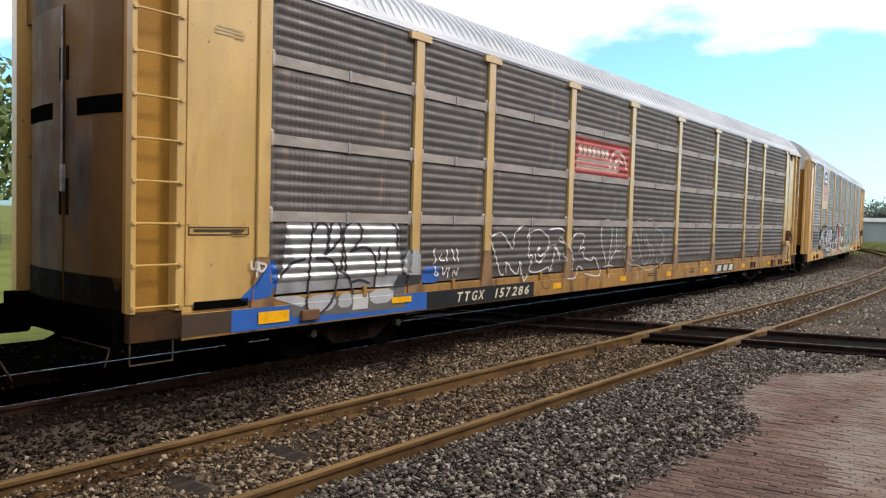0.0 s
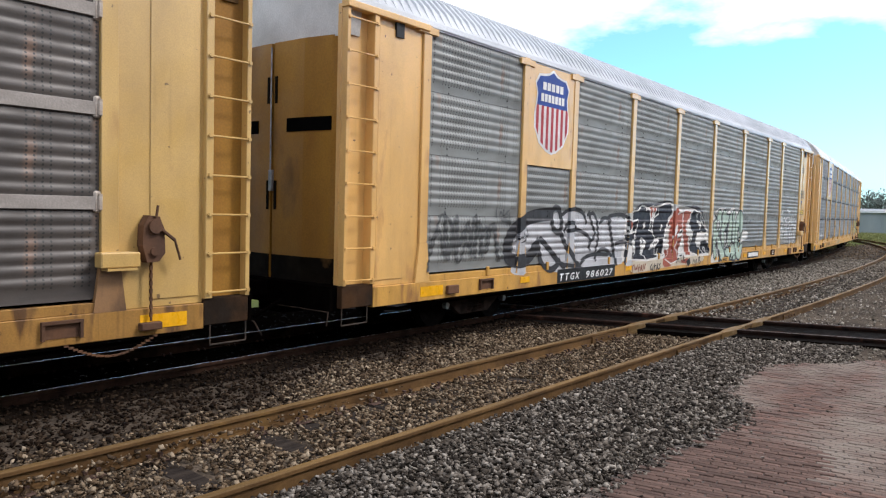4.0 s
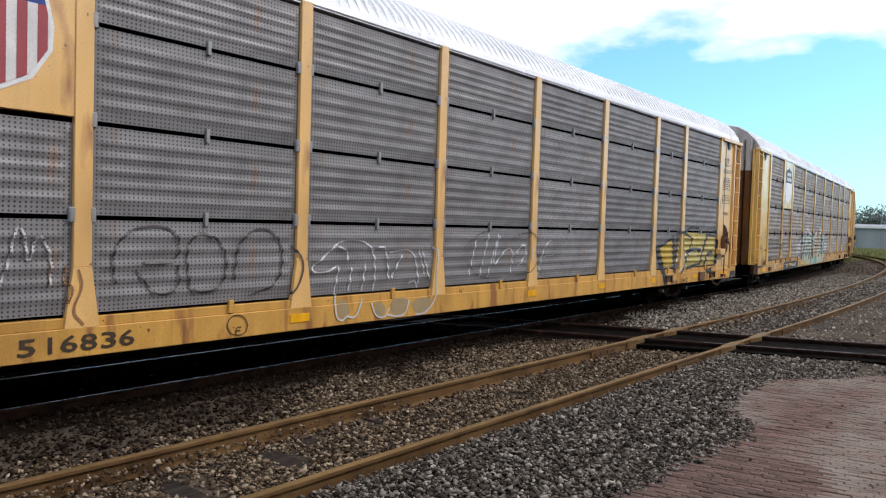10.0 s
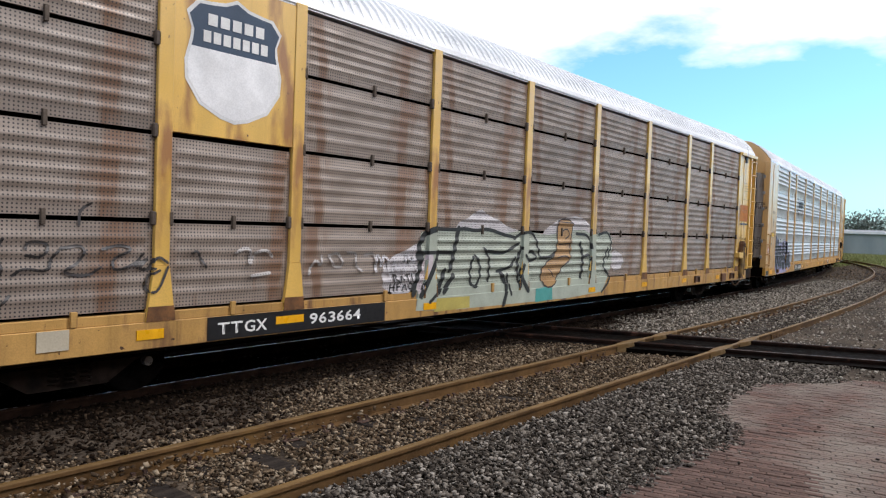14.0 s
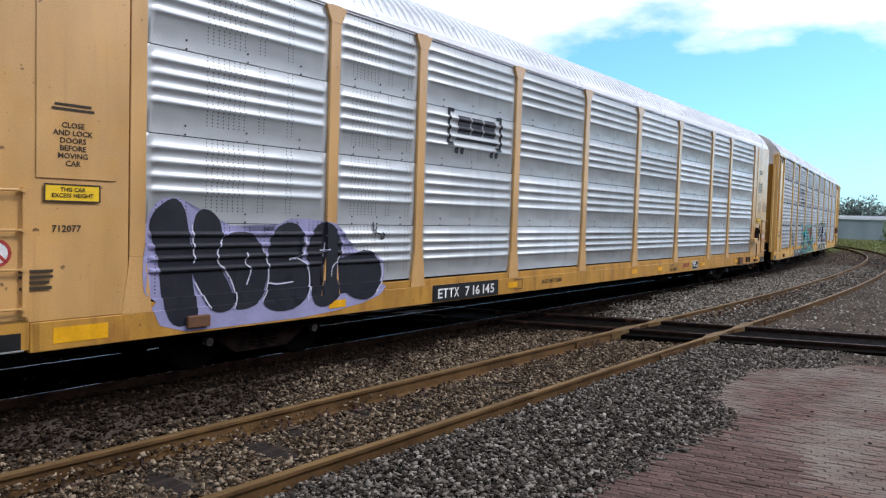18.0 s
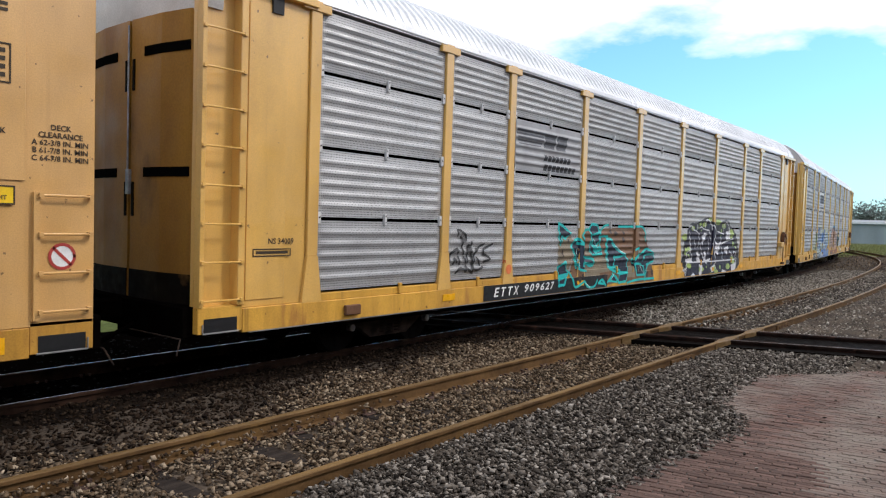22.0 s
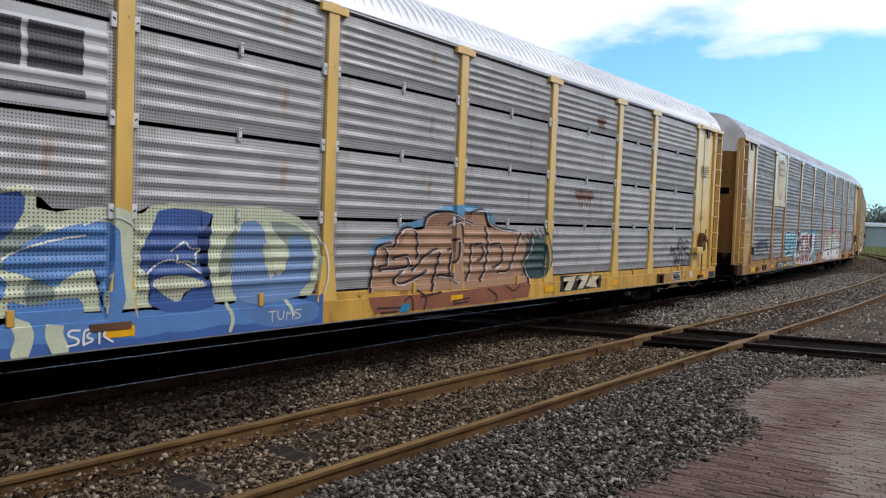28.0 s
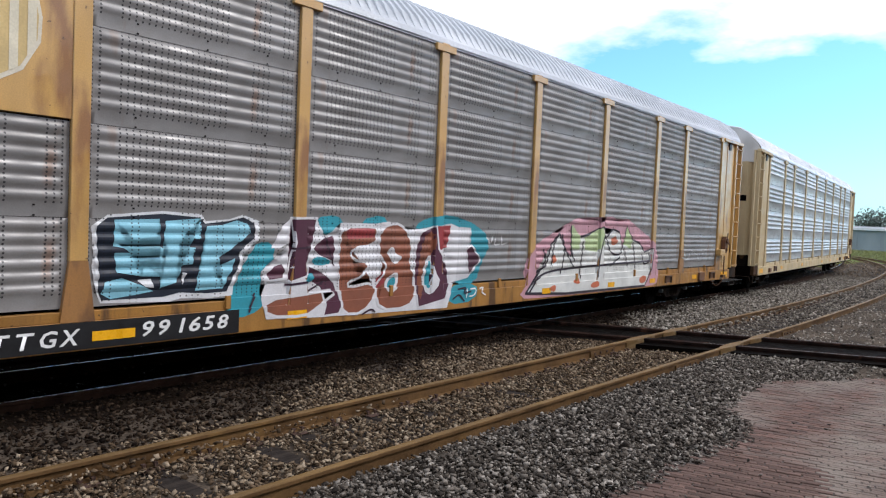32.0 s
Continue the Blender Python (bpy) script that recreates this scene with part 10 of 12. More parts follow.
shape("F", "fine", ((-0.53, 0.93), (-0.40, 0.98), (-0.39, 0.82), (-0.52, 0.81)), (0.045, 0.026, 0.02), 0.012, name="paint_dot")
shape("F", "fine", ((-2.27, 1.75), (-2.13, 1.80), (-2.05, 1.70), (-2.17, 1.63)), (0.045, 0.026, 0.02), 0.012, name="paint_dot")
shape("F", "fine", ((-2.72, 1.89), (-2.57, 1.94), (-2.49, 1.85), (-2.63, 1.79)), (0.045, 0.026, 0.02), 0.012, name="paint_dot")
shape("F", "fine", ((-2.94, 1.94), (-2.84, 1.97), (-2.80, 1.88), (-2.89, 1.85)), (0.045, 0.026, 0.02), 0.012, name="paint_dot")
shape("F", "fine", ((-2.24, 1.92), (-2.14, 1.94), (-2.11, 1.85), (-2.21, 1.83)), (0.045, 0.026, 0.02), 0.012, name="paint_dot")
shape("F", "fine", ((-3.36, 1.75), (-3.27, 1.78), (-3.24, 1.69), (-3.32, 1.67)), (0.045, 0.026, 0.02), 0.012, name="paint_dot")
shape("F", "fine", ((-4.52, 0.77), (-4.45, 0.80), (-4.42, 0.73), (-4.49, 0.71)), (0.045, 0.026, 0.02), 0.012, name="paint_dot")
shape("F", "fine", ((-4.90, 1.73), (-4.84, 1.76), (-4.81, 1.70), (-4.88, 1.67)), (0.045, 0.026, 0.02), 0.012, name="paint_dot")
shape("F", "fine", ((-5.09, 1.52), (-5.04, 1.54), (-5.03, 1.37), (-5.08, 1.38)), (0.045, 0.026, 0.02), 0.012, name="paint_dot")
shape("F", "fine", ((-3.98, 1.55), (-3.90, 1.57), (-3.87, 1.48), (-3.94, 1.45)), (0.045, 0.026, 0.02), 0.012, name="paint_dot")
shape("F", "fine", ((1.71, 1.05), (1.80, 1.45), (1.94, 1.77), (2.14, 2.02), (2.40, 2.20), (2.77, 2.16), (3.10, 2.26), (3.58, 2.34), (3.87, 2.38), (4.43, 2.11), (4.67, 2.16), (5.17, 2.29), (5.62, 2.34), (6.01, 2.08), (6.42, 1.98), (6.76, 1.54), (6.94, 1.20), (6.87, 0.76), (5.96, 0.66), (3.35, 0.66), (1.84, 0.72)), (0.030, 0.030, 0.036), 0.002, name="spray_paint", label="black overspray round the word")
shape("F", "fine", ((2.18, 2.09), (2.40, 2.15), (2.53, 1.99), (3.05, 1.93), (3.07, 2.11), (3.46, 2.04), (3.53, 2.31), (3.80, 2.31), (3.91, 2.19), (4.31, 2.06), (4.45, 1.96), (4.68, 1.92), (5.19, 1.97), (5.28, 2.22), (5.53, 2.28), (5.82, 2.08), (5.84, 1.77), (6.25, 1.76), (6.65, 1.32), (6.65, 0.99), (6.48, 0.69), (5.59, 0.66), (5.06, 0.66), (3.35, 0.66), (1.86, 0.66), (1.96, 1.20), (2.02, 1.44), (1.92, 1.69), (2.13, 1.77)), (0.016, 0.014, 0.034), 0.005, soft=0)
shape("F", "fine", ((2.21, 2.02), (2.31, 1.69), (2.41, 1.42), (2.31, 1.33), (2.25, 1.76)), (0.72, 0.72, 0.75), 0.009, soft=0, name="letter_opening")
shape("F", "fine", ((2.02, 1.15), (2.50, 1.17), (2.55, 1.05), (2.03, 1.07)), (0.72, 0.72, 0.75), 0.009, soft=0, name="letter_opening")
shape("F", "fine", ((2.84, 1.33), (3.01, 1.37), (3.21, 1.04), (2.94, 1.05)), (0.72, 0.72, 0.75), 0.009, soft=0, name="letter_opening")
shape("F", "fine", ((3.28, 1.82), (3.46, 1.91), (3.69, 1.86), (3.47, 1.68), (3.27, 1.50)), (0.72, 0.72, 0.75), 0.009, soft=0, name="letter_opening")
shape("F", "fine", ((3.49, 1.35), (3.63, 1.35), (3.71, 0.95), (3.49, 1.04)), (0.72, 0.72, 0.75), 0.009, soft=0, name="letter_opening")
shape("F", "fine", ((4.47, 1.67), (4.71, 1.57), (5.04, 1.62), (4.82, 1.37), (4.73, 1.19), (4.49, 1.33)), (0.72, 0.72, 0.75), 0.009, soft=0, name="letter_opening")
shape("F", "fine", ((5.50, 1.96), (5.89, 1.97), (5.90, 1.72), (5.48, 1.66)), (0.72, 0.72, 0.75), 0.009, soft=0, name="letter_opening")
shape("F", "fine", ((5.32, 1.40), (5.81, 1.50), (5.60, 1.19)), (0.72, 0.72, 0.75), 0.009, soft=0, name="letter_opening")
shape("F", "fine", ((3.05, 0.97), (3.31, 1.00), (3.24, 0.66), (3.02, 0.66)), (0.72, 0.72, 0.75), 0.009, soft=0, name="letter_opening")
shape("F", "fine", ((2.36, 0.66), (2.55, 0.74), (2.74, 0.66)), (0.72, 0.72, 0.75), 0.009, soft=0, name="letter_opening")
shape("F", "fine", ((5.06, 0.66), (5.15, 0.75), (5.59, 0.67), (5.49, 0.66)), (0.72, 0.72, 0.75), 0.009, soft=0, name="letter_opening")
shape("F", "fine", ((5.95, 0.86), (6.47, 0.94), (6.43, 0.70), (6.06, 0.66)), (0.72, 0.72, 0.75), 0.009, soft=0, name="letter_opening")
shape("F", "fine", ((1.83, 0.88), (1.94, 0.91), (1.88, 0.71)), (0.72, 0.72, 0.75), 0.009, soft=0, name="letter_opening")
shape("F", "fine", ((3.99, 0.83), (4.37, 0.95), (4.54, 0.79), (4.15, 0.68)), (0.72, 0.72, 0.75), 0.009, soft=0, name="letter_opening")
shape("F", "fine", ((1.68, 0.85), (1.76, 0.90), (1.79, 0.79)), (0.72, 0.72, 0.75), 0.009, soft=0, name="letter_opening")
shape("F", "fine", ((1.50, 0.84), (1.59, 0.86), (1.59, 0.77)), (0.72, 0.72, 0.75), 0.009, soft=0, name="letter_opening")
scrawl("F", "fine", [((2.22, 2.07), (2.42, 2.13), (2.50, 1.99), (2.99, 1.93), (3.04, 1.59), (2.91, 1.47)), ((3.53, 2.04), (3.56, 2.29), (3.82, 2.30), (3.97, 2.18), (4.31, 2.10), (4.41, 1.87), (4.16, 1.62), (4.29, 1.29), (4.49, 0.99)), ((2.99, 2.04), (3.24, 2.09), (3.46, 2.00), (3.90, 1.98)), ((2.61, 1.69), (2.74, 1.46)), ((3.13, 1.59), (3.23, 1.32), (3.57, 1.04), (4.08, 1.11)), ((3.90, 1.96), (4.03, 1.67)), ((3.84, 1.68), (3.86, 1.30)), ((5.26, 1.97), (5.29, 2.17), (5.46, 2.26), (5.80, 2.12), (5.83, 1.92)), ((4.68, 1.95), (5.20, 1.87)), ((5.04, 1.57), (6.18, 1.71))], 0.04, (0.72, 0.72, 0.75), 0.011)
scrawl("F", "fine", [((4.95, 1.77), (5.07, 1.46), (5.25, 1.05)), ((5.30, 1.40), (5.70, 1.45)), ((5.87, 1.34), (6.20, 1.12), (6.36, 1.33), (6.59, 1.21), (6.45, 0.76)), ((2.03, 1.11), (1.93, 0.69)), ((2.02, 1.20), (2.13, 1.39), (2.43, 1.35), (2.47, 1.18)), ((2.01, 1.05), (3.07, 1.04), (4.37, 1.03), (6.36, 1.03))], 0.04, (0.72, 0.72, 0.75), 0.011)
shape("F", "fine", ((3.01, 2.18), (3.14, 2.22), (3.23, 2.13), (3.07, 2.09)), (0.36, 0.50, 0.16), 0.013, name="paint_dot")
shape("F", "fine", ((2.91, 2.05), (3.07, 2.07), (3.02, 2.00)), (0.36, 0.50, 0.16), 0.013, name="paint_dot")
shape("F", "fine", ((3.15, 2.00), (3.26, 1.99), (3.18, 1.91)), (0.36, 0.50, 0.16), 0.013, name="paint_dot")
shape("F", "fine", ((2.07, 1.48), (2.23, 1.51), (2.36, 1.42), (2.17, 1.37)), (0.36, 0.50, 0.16), 0.013, name="paint_dot")
shape("F", "fine", ((1.91, 1.36), (2.00, 1.39), (2.05, 1.31), (1.94, 1.28)), (0.36, 0.50, 0.16), 0.013, name="paint_dot")
shape("F", "fine", ((2.12, 1.29), (2.24, 1.30), (2.24, 1.22), (2.15, 1.22)), (0.36, 0.50, 0.16), 0.013, name="paint_dot")
shape("F", "fine", ((4.95, 2.01), (5.12, 2.03), (5.13, 1.93), (4.99, 1.91)), (0.36, 0.50, 0.16), 0.013, name="paint_dot")
shape("F", "fine", ((4.89, 1.83), (5.03, 1.85), (5.03, 1.77)), (0.36, 0.50, 0.16), 0.013, name="paint_dot")
shape("F", "fine", ((6.10, 1.61), (6.30, 1.63), (6.35, 1.48), (6.15, 1.46)), (0.36, 0.50, 0.16), 0.013, name="paint_dot")
shape("F", "fine", ((6.39, 1.48), (6.60, 1.46), (6.52, 1.35)), (0.36, 0.50, 0.16), 0.013, name="paint_dot")
shape("F", "fine", ((4.31, 0.85), (4.44, 0.90), (4.48, 0.75), (4.35, 0.71)), (0.36, 0.50, 0.16), 0.013, name="paint_dot")
shape("F", "fine", ((3.92, 0.69), (4.10, 0.70), (4.08, 0.66)), (0.36, 0.50, 0.16), 0.013, name="paint_dot")
shape("F", "fine", ((2.99, 0.87), (3.13, 0.90), (3.12, 0.75), (3.01, 0.75)), (0.36, 0.50, 0.16), 0.013, name="paint_dot")
shape("F", "fine", ((4.80, 0.88), (4.93, 0.91), (4.98, 0.76), (4.84, 0.77)), (0.36, 0.50, 0.16), 0.013, name="paint_dot")
shape("F", "fine", ((3.55, 0.90), (3.66, 0.92), (3.65, 0.81)), (0.36, 0.50, 0.16), 0.013, name="paint_dot")
shape("F", "fine", ((2.27, 1.18), (2.37, 1.20), (2.35, 1.13)), (0.36, 0.50, 0.16), 0.013, name="paint_dot")
shape("F", "fine", ((2.94, 0.66), (3.05, 0.66), (3.02, 0.66)), (0.36, 0.50, 0.16), 0.013, name="paint_dot")
text("F", "NS 34009", -12.62, 1.72, 0.075, M_letter, -1.578)
frame_box("F", -12.85, -12.25, 1.56, 1.66, M_letter)
bars("F", -12.55, 1.63, [0.5], 0.035, 0.01, M_letter)
for x in POSTS[2:3]:
    bm = B(); blob(bm, x, 1.20, 0.09, 0.09, random.Random(2), 0, 0.05, 16)
    part("paint_dot", lay(bm, "fine", False, 0.008), paint((0.75, 0.20, 0.06)), CARS["F"][0], "orange paint dot")

shape("F", "fine", ((1.94, 1.67), (1.74, 1.68), (1.65, 1.78), (1.76, 1.88), (1.96, 1.87), (2.06, 1.77)), (0.36, 0.47, 0.13), 0.0085, name="paint_dot", label="lime-green spray dot")
shape("F", "fine", ((3.61, 2.22), (3.68, 2.14), (3.54, 2.07), (3.35, 2.08), (3.29, 2.17), (3.41, 2.24)), (0.36, 0.47, 0.13), 0.0085, name="paint_dot", label="lime-green spray dot")
shape("F", "fine", ((4.49, 2.29), (4.72, 2.34), (4.94, 2.29), (4.92, 2.19), (4.68, 2.14), (4.46, 2.19)), (0.36, 0.47, 0.13), 0.0085, name="paint_dot", label="lime-green spray dot")
shape("F", "fine", ((6.09, 1.70), (5.84, 1.76), (5.77, 1.92), (5.96, 2.04), (6.23, 1.99), (6.29, 1.82)), (0.36, 0.47, 0.13), 0.0085, name="paint_dot", label="lime-green spray dot")
shape("F", "fine", ((2.42, 0.97), (2.36, 0.89), (2.15, 0.88), (2.02, 0.94), (2.06, 1.02), (2.26, 1.03)), (0.36, 0.47, 0.13), 0.0085, name="paint_dot", label="lime-green spray dot")
shape("F", "fine", ((3.14, 0.90), (3.36, 0.88), (3.45, 0.80), (3.32, 0.74), (3.10, 0.76), (3.01, 0.84)), (0.36, 0.47, 0.13), 0.0085, name="paint_dot", label="lime-green spray dot")
shape("F", "fine", ((6.07, 0.89), (5.97, 1.02), (6.10, 1.14), (6.33, 1.14), (6.44, 1.00), (6.30, 0.88)), (0.36, 0.47, 0.13), 0.0085, name="paint_dot", label="lime-green spray dot")
shape("F", "fine", ((2.02, 1.23), (1.90, 1.30), (1.89, 1.43), (2.01, 1.49), (2.13, 1.43), (2.14, 1.29)), (0.36, 0.47, 0.13), 0.0085, name="paint_dot", label="lime-green spray dot")
shape("F", "fine", ((4.09, 2.27), (3.92, 2.24), (3.78, 2.29), (3.82, 2.36), (3.99, 2.39), (4.13, 2.34)), (0.36, 0.47, 0.13), 0.0085, name="paint_dot", label="lime-green spray dot")
shape("F", "fine", ((5.40, 2.20), (5.49, 2.12), (5.36, 2.04), (5.15, 2.05), (5.06, 2.13), (5.18, 2.21)), (0.36, 0.47, 0.13), 0.0085, name="paint_dot", label="lime-green spray dot")
shape("F", "fine", ((2.40, 1.99), (2.39, 2.06), (2.52, 2.11), (2.65, 2.07), (2.66, 2.00), (2.54, 1.95)), (0.36, 0.47, 0.13), 0.0085, name="paint_dot", label="lime-green spray dot")
shape("F", "fine", ((4.46, 0.77), (4.69, 0.75), (4.78, 0.67), (4.64, 0.66), (4.41, 0.66), (4.33, 0.72)), (0.36, 0.47, 0.13), 0.0085, name="paint_dot", label="lime-green spray dot")
shape("F", "fine", ((5.89, 0.79), (5.74, 0.72), (5.52, 0.76), (5.45, 0.86), (5.60, 0.93), (5.82, 0.90)), (0.36, 0.47, 0.13), 0.0085, name="paint_dot", label="lime-green spray dot")

# car G
number("G", "ETTX", -8.26, -7.40, 0.72, 0.14, None, (-8.35, -7.3), 0.15)
number("G", "905449", -6.97, -5.85, 0.73, 0.14, None, (-7.0, -5.75), 0.15)
patch("G", "fine", -7.04, -4.46, 3.07, 4.00, paint((0.52, 0.525, 0.53)), 0.004, name="logo_panel", label="plain pale grey emblem panel")
for k, (a, b) in enumerate(((-6.30, -5.80), (-5.74, -5.28), (-5.22, -4.70))):
    patch("G", "fine", a, b, 3.42, 3.86, (0.06, 0.06, 0.07), 0.010, name="word_bar")
patch("G", "fine", -6.35, -4.68, 3.18, 3.27, (0.06, 0.06, 0.07), 0.010, name="emblem_stripe")
scrawl("G", "fine", [((-11.26, 1.98), (-11.45, 1.92), (-11.56, 1.64), (-11.52, 1.36), (-11.39, 1.12), (-11.27, 1.08)), ((-11.17, 1.92), (-11.08, 1.63), (-10.99, 1.33), (-11.00, 1.09)), ((-11.48, 1.72), (-11.39, 1.58), (-11.31, 1.46), (-11.28, 1.72)), ((-11.39, 1.35), (-11.28, 1.29), (-11.14, 1.40), (-11.14, 1.51)), ((-10.73, 1.93), (-10.69, 1.56), (-10.62, 1.47), (-10.29, 1.49)), ((-9.99, 1.97), (-9.94, 1.61), (-9.61, 1.57), (-9.56, 1.44)), ((-9.34, 1.88), (-9.32, 1.67), (-9.53, 1.64), (-9.45, 1.47), (-9.33, 1.50)), ((-10.96, 1.21), (-10.74, 1.14), (-10.65, 1.22), (-10.52, 1.12), (-10.32, 1.21), (-10.21, 1.11)), ((-9.78, 1.08), (-9.63, 1.20))], 0.026, (0.56, 0.57, 0.56), 0.012)
scrawl("G", "fine", squiggle(-8.9, -7.5, 1.2, 1.9, 4, 14), 0.03, (0.55, 0.56, 0.54))
PALE, BLU, DEEP = (0.56, 0.60, 0.42), (0.10, 0.23, 0.50), (0.055, 0.125, 0.36)
patch("G", "fine", -6.4, -1.5, 0.637, 1.03, DEEP, 0.004, label="deep blue spray-painted sill")
cloud("G", "fine", -5.6, -1.6, 0.68, 1.05, BLU, 48, 6, 0.006, size=0.35)
scrawl("G", "fine", [[(-5.30, 1.0), (-5.22, 0.85), (-5.28, 0.66)], [(-4.92, 1.02), (-4.98, 0.85), (-4.9, 0.66)]], 0.17, PALE, 0.008)
scrawl("G", "fine", [[(-6.2, 0.95), (-5.9, 0.98), (-5.6, 0.85), (-5.65, 0.66)], [(-3.0, 1.0), (-2.9, 0.82), (-2.95, 0.68)], [(-2.15, 1.02), (-2.05, 0.9), (-2.0, 0.8)]], 0.05, PALE, 0.008)
scrawl("G", "fine", [[(-2.75, 1.0), (-2.4, 0.75), (-1.7, 0.8)]], 0.24, (0.10, 0.20, 0.42), 0.007)
scrawl("G", "fine", [[(-4.72, 0.85), (-4.82, 0.86), (-4.84, 0.80), (-4.73, 0.77), (-4.73, 0.71), (-4.84, 0.70)], [(-4.68, 0.70), (-4.68, 0.86), (-4.58, 0.84), (-4.67, 0.78), (-4.56, 0.74), (-4.68, 0.70)], [(-4.52, 0.70), (-4.52, 0.86)], [(-4.40, 0.86), (-4.50, 0.78), (-4.38, 0.70)]], 0.022, WHT)
scrawl("G", "fine", [[(-2.40, 0.86), (-2.29, 0.86)], [(-2.34, 0.86), (-2.34, 0.74)], [(-2.26, 0.86), (-2.25, 0.75), (-2.17, 0.75), (-2.16, 0.86)], [(-2.12, 0.74), (-2.11, 0.86), (-2.07, 0.79), (-2.03, 0.86), (-2.02, 0.74)], [(-1.88, 0.85), (-1.97, 0.86), (-1.98, 0.82), (-1.89, 0.79), (-1.89, 0.75), (-1.98, 0.74)]], 0.018, (0.5, 0.55, 0.6))
bm = B(); box(bm, -4.62, -4.18, SILL_Y - 0.018, SILL_Y, 0.82, 0.90); part("reflector", bm, M_rustbrown, CARS["G"][0], "overpainted reflector")
bm = B(); blob(bm, -7.0, 1.35, 0.10, 0.10, random.Random(3), 0, 0.05, 16)
part("paint_dot", lay(bm, "fine", False, 0.018), paint((0.70, 0.14, 0.05)), CARS["G"][0], "orange paint dot")
shape("G", "fine", ((-8.34, 1.18), (-8.17, 1.34), (-7.92, 1.62), (-7.72, 1.77), (-7.57, 1.86), (-7.35, 1.95), (-7.20, 1.93), (-7.01, 1.67), (-6.77, 1.77), (-6.47, 1.73), (-6.65, 1.47), (-6.93, 1.16), (-7.02, 1.01), (-8.28, 1.07)), (0.36, 0.41, 0.28), 0.002, name="spray_paint", label="thin lime-green overspray")
shape("G", "fine", ((-7.33, 1.68), (-7.20, 1.91), (-7.06, 1.68), (-7.05, 1.05), (-7.43, 1.03)), (0.25, 0.29, 0.17), 0.005, soft=0, name="spray_paint", label="olive spray paint on the post's foot")
shape("G", "fine", ((-7.02, 0.94), (-6.92, 1.25), (-6.58, 1.60), (-6.44, 1.94), (-6.37, 2.14), (-6.13, 2.28), (-5.63, 2.30), (-5.49, 2.20), (-5.32, 2.30), (-5.13, 2.29), (-5.12, 2.01), (-4.39, 2.14), (-4.08, 2.01), (-3.92, 2.18), (-3.07, 2.16), (-2.39, 2.19), (-1.76, 2.02), (-1.49, 1.62), (-1.56, 1.14), (-1.87, 0.94), (-4.12, 0.84), (-5.95, 0.82)), PALE, 0.004, name="spray_paint", label="pale cream spray-painted ground")
shape("G", "fine", ((-6.39, 1.46), (-6.15, 1.56), (-6.11, 1.25), (-6.23, 0.98), (-6.46, 1.00)), (0.22, 0.27, 0.23), 0.006, name="letter_shade")
shape("G", "fine", ((-5.78, 1.66), (-5.53, 1.80), (-4.97, 1.96), (-5.25, 1.66), (-5.60, 1.44)), (0.22, 0.27, 0.23), 0.006, name="letter_shade")
shape("G", "fine", ((-5.24, 1.36), (-4.95, 1.43), (-4.95, 1.05), (-5.19, 1.02)), (0.22, 0.27, 0.23), 0.006, name="letter_shade")
shape("G", "fine", ((-3.05, 1.72), (-2.82, 1.99), (-2.90, 1.37), (-3.13, 1.29)), (0.22, 0.27, 0.23), 0.006, name="letter_shade")
shape("G", "fine", ((-2.45, 1.99), (-2.09, 2.00), (-1.63, 1.81), (-1.92, 1.53)), (0.22, 0.27, 0.23), 0.006, name="letter_shade")
shape("G", "fine", ((-5.77, 1.31), (-5.51, 1.37), (-5.47, 1.00), (-5.69, 0.98)), (0.22, 0.27, 0.23), 0.006, name="letter_shade")
shape("G", "fine", ((-6.95, 1.00), (-6.72, 1.33), (-6.37, 1.67), (-6.30, 1.80), (-6.38, 1.94), (-6.35, 2.10), (-6.05, 2.22), (-5.72, 2.23), (-5.71, 2.05), (-5.94, 1.94), (-5.90, 1.73), (-6.06, 1.54), (-6.33, 1.46), (-6.48, 1.27), (-6.53, 1.00)), (0.05, 0.11, 0.33), 0.01)
shape("G", "fine", ((-5.53, 2.01), (-5.49, 2.20), (-5.21, 2.24), (-5.25, 1.95), (-5.59, 1.59), (-5.73, 1.48), (-5.69, 1.73)), (0.05, 0.11, 0.33), 0.01)
shape("G", "fine", ((-4.12, 1.55), (-3.91, 1.96), (-3.85, 2.13), (-3.19, 2.10), (-3.19, 1.98), (-3.43, 1.81), (-3.33, 1.38), (-3.13, 1.11), (-3.20, 0.94), (-3.97, 0.97), (-3.93, 1.31)), (0.05, 0.11, 0.33), 0.01)
shape("G", "fine", ((-6.06, 1.53), (-5.79, 1.72), (-5.59, 1.59), (-5.76, 1.38), (-5.33, 1.44), (-5.48, 1.07), (-5.84, 1.01), (-6.01, 1.24)), BLU, 0.009)
shape("G", "fine", ((-5.50, 1.51), (-5.16, 1.80), (-4.67, 1.95), (-4.32, 1.96), (-4.30, 1.57), (-4.22, 1.00), (-4.51, 0.90), (-4.49, 1.49), (-4.83, 1.42), (-4.93, 1.27), (-5.22, 1.43)), BLU, 0.009)
shape("G", "fine", ((-5.31, 0.98), (-5.40, 1.20), (-5.13, 1.11), (-4.92, 1.18), (-4.64, 1.17), (-4.71, 0.89)), BLU, 0.009)
shape("G", "fine", ((-2.95, 1.28), (-2.85, 1.97), (-2.52, 2.02), (-2.42, 1.72), (-2.26, 1.26), (-2.06, 1.44), (-2.07, 1.89), (-1.62, 1.72), (-1.74, 1.05), (-2.46, 0.95), (-2.82, 1.01)), (0.17, 0.28, 0.50), 0.01)
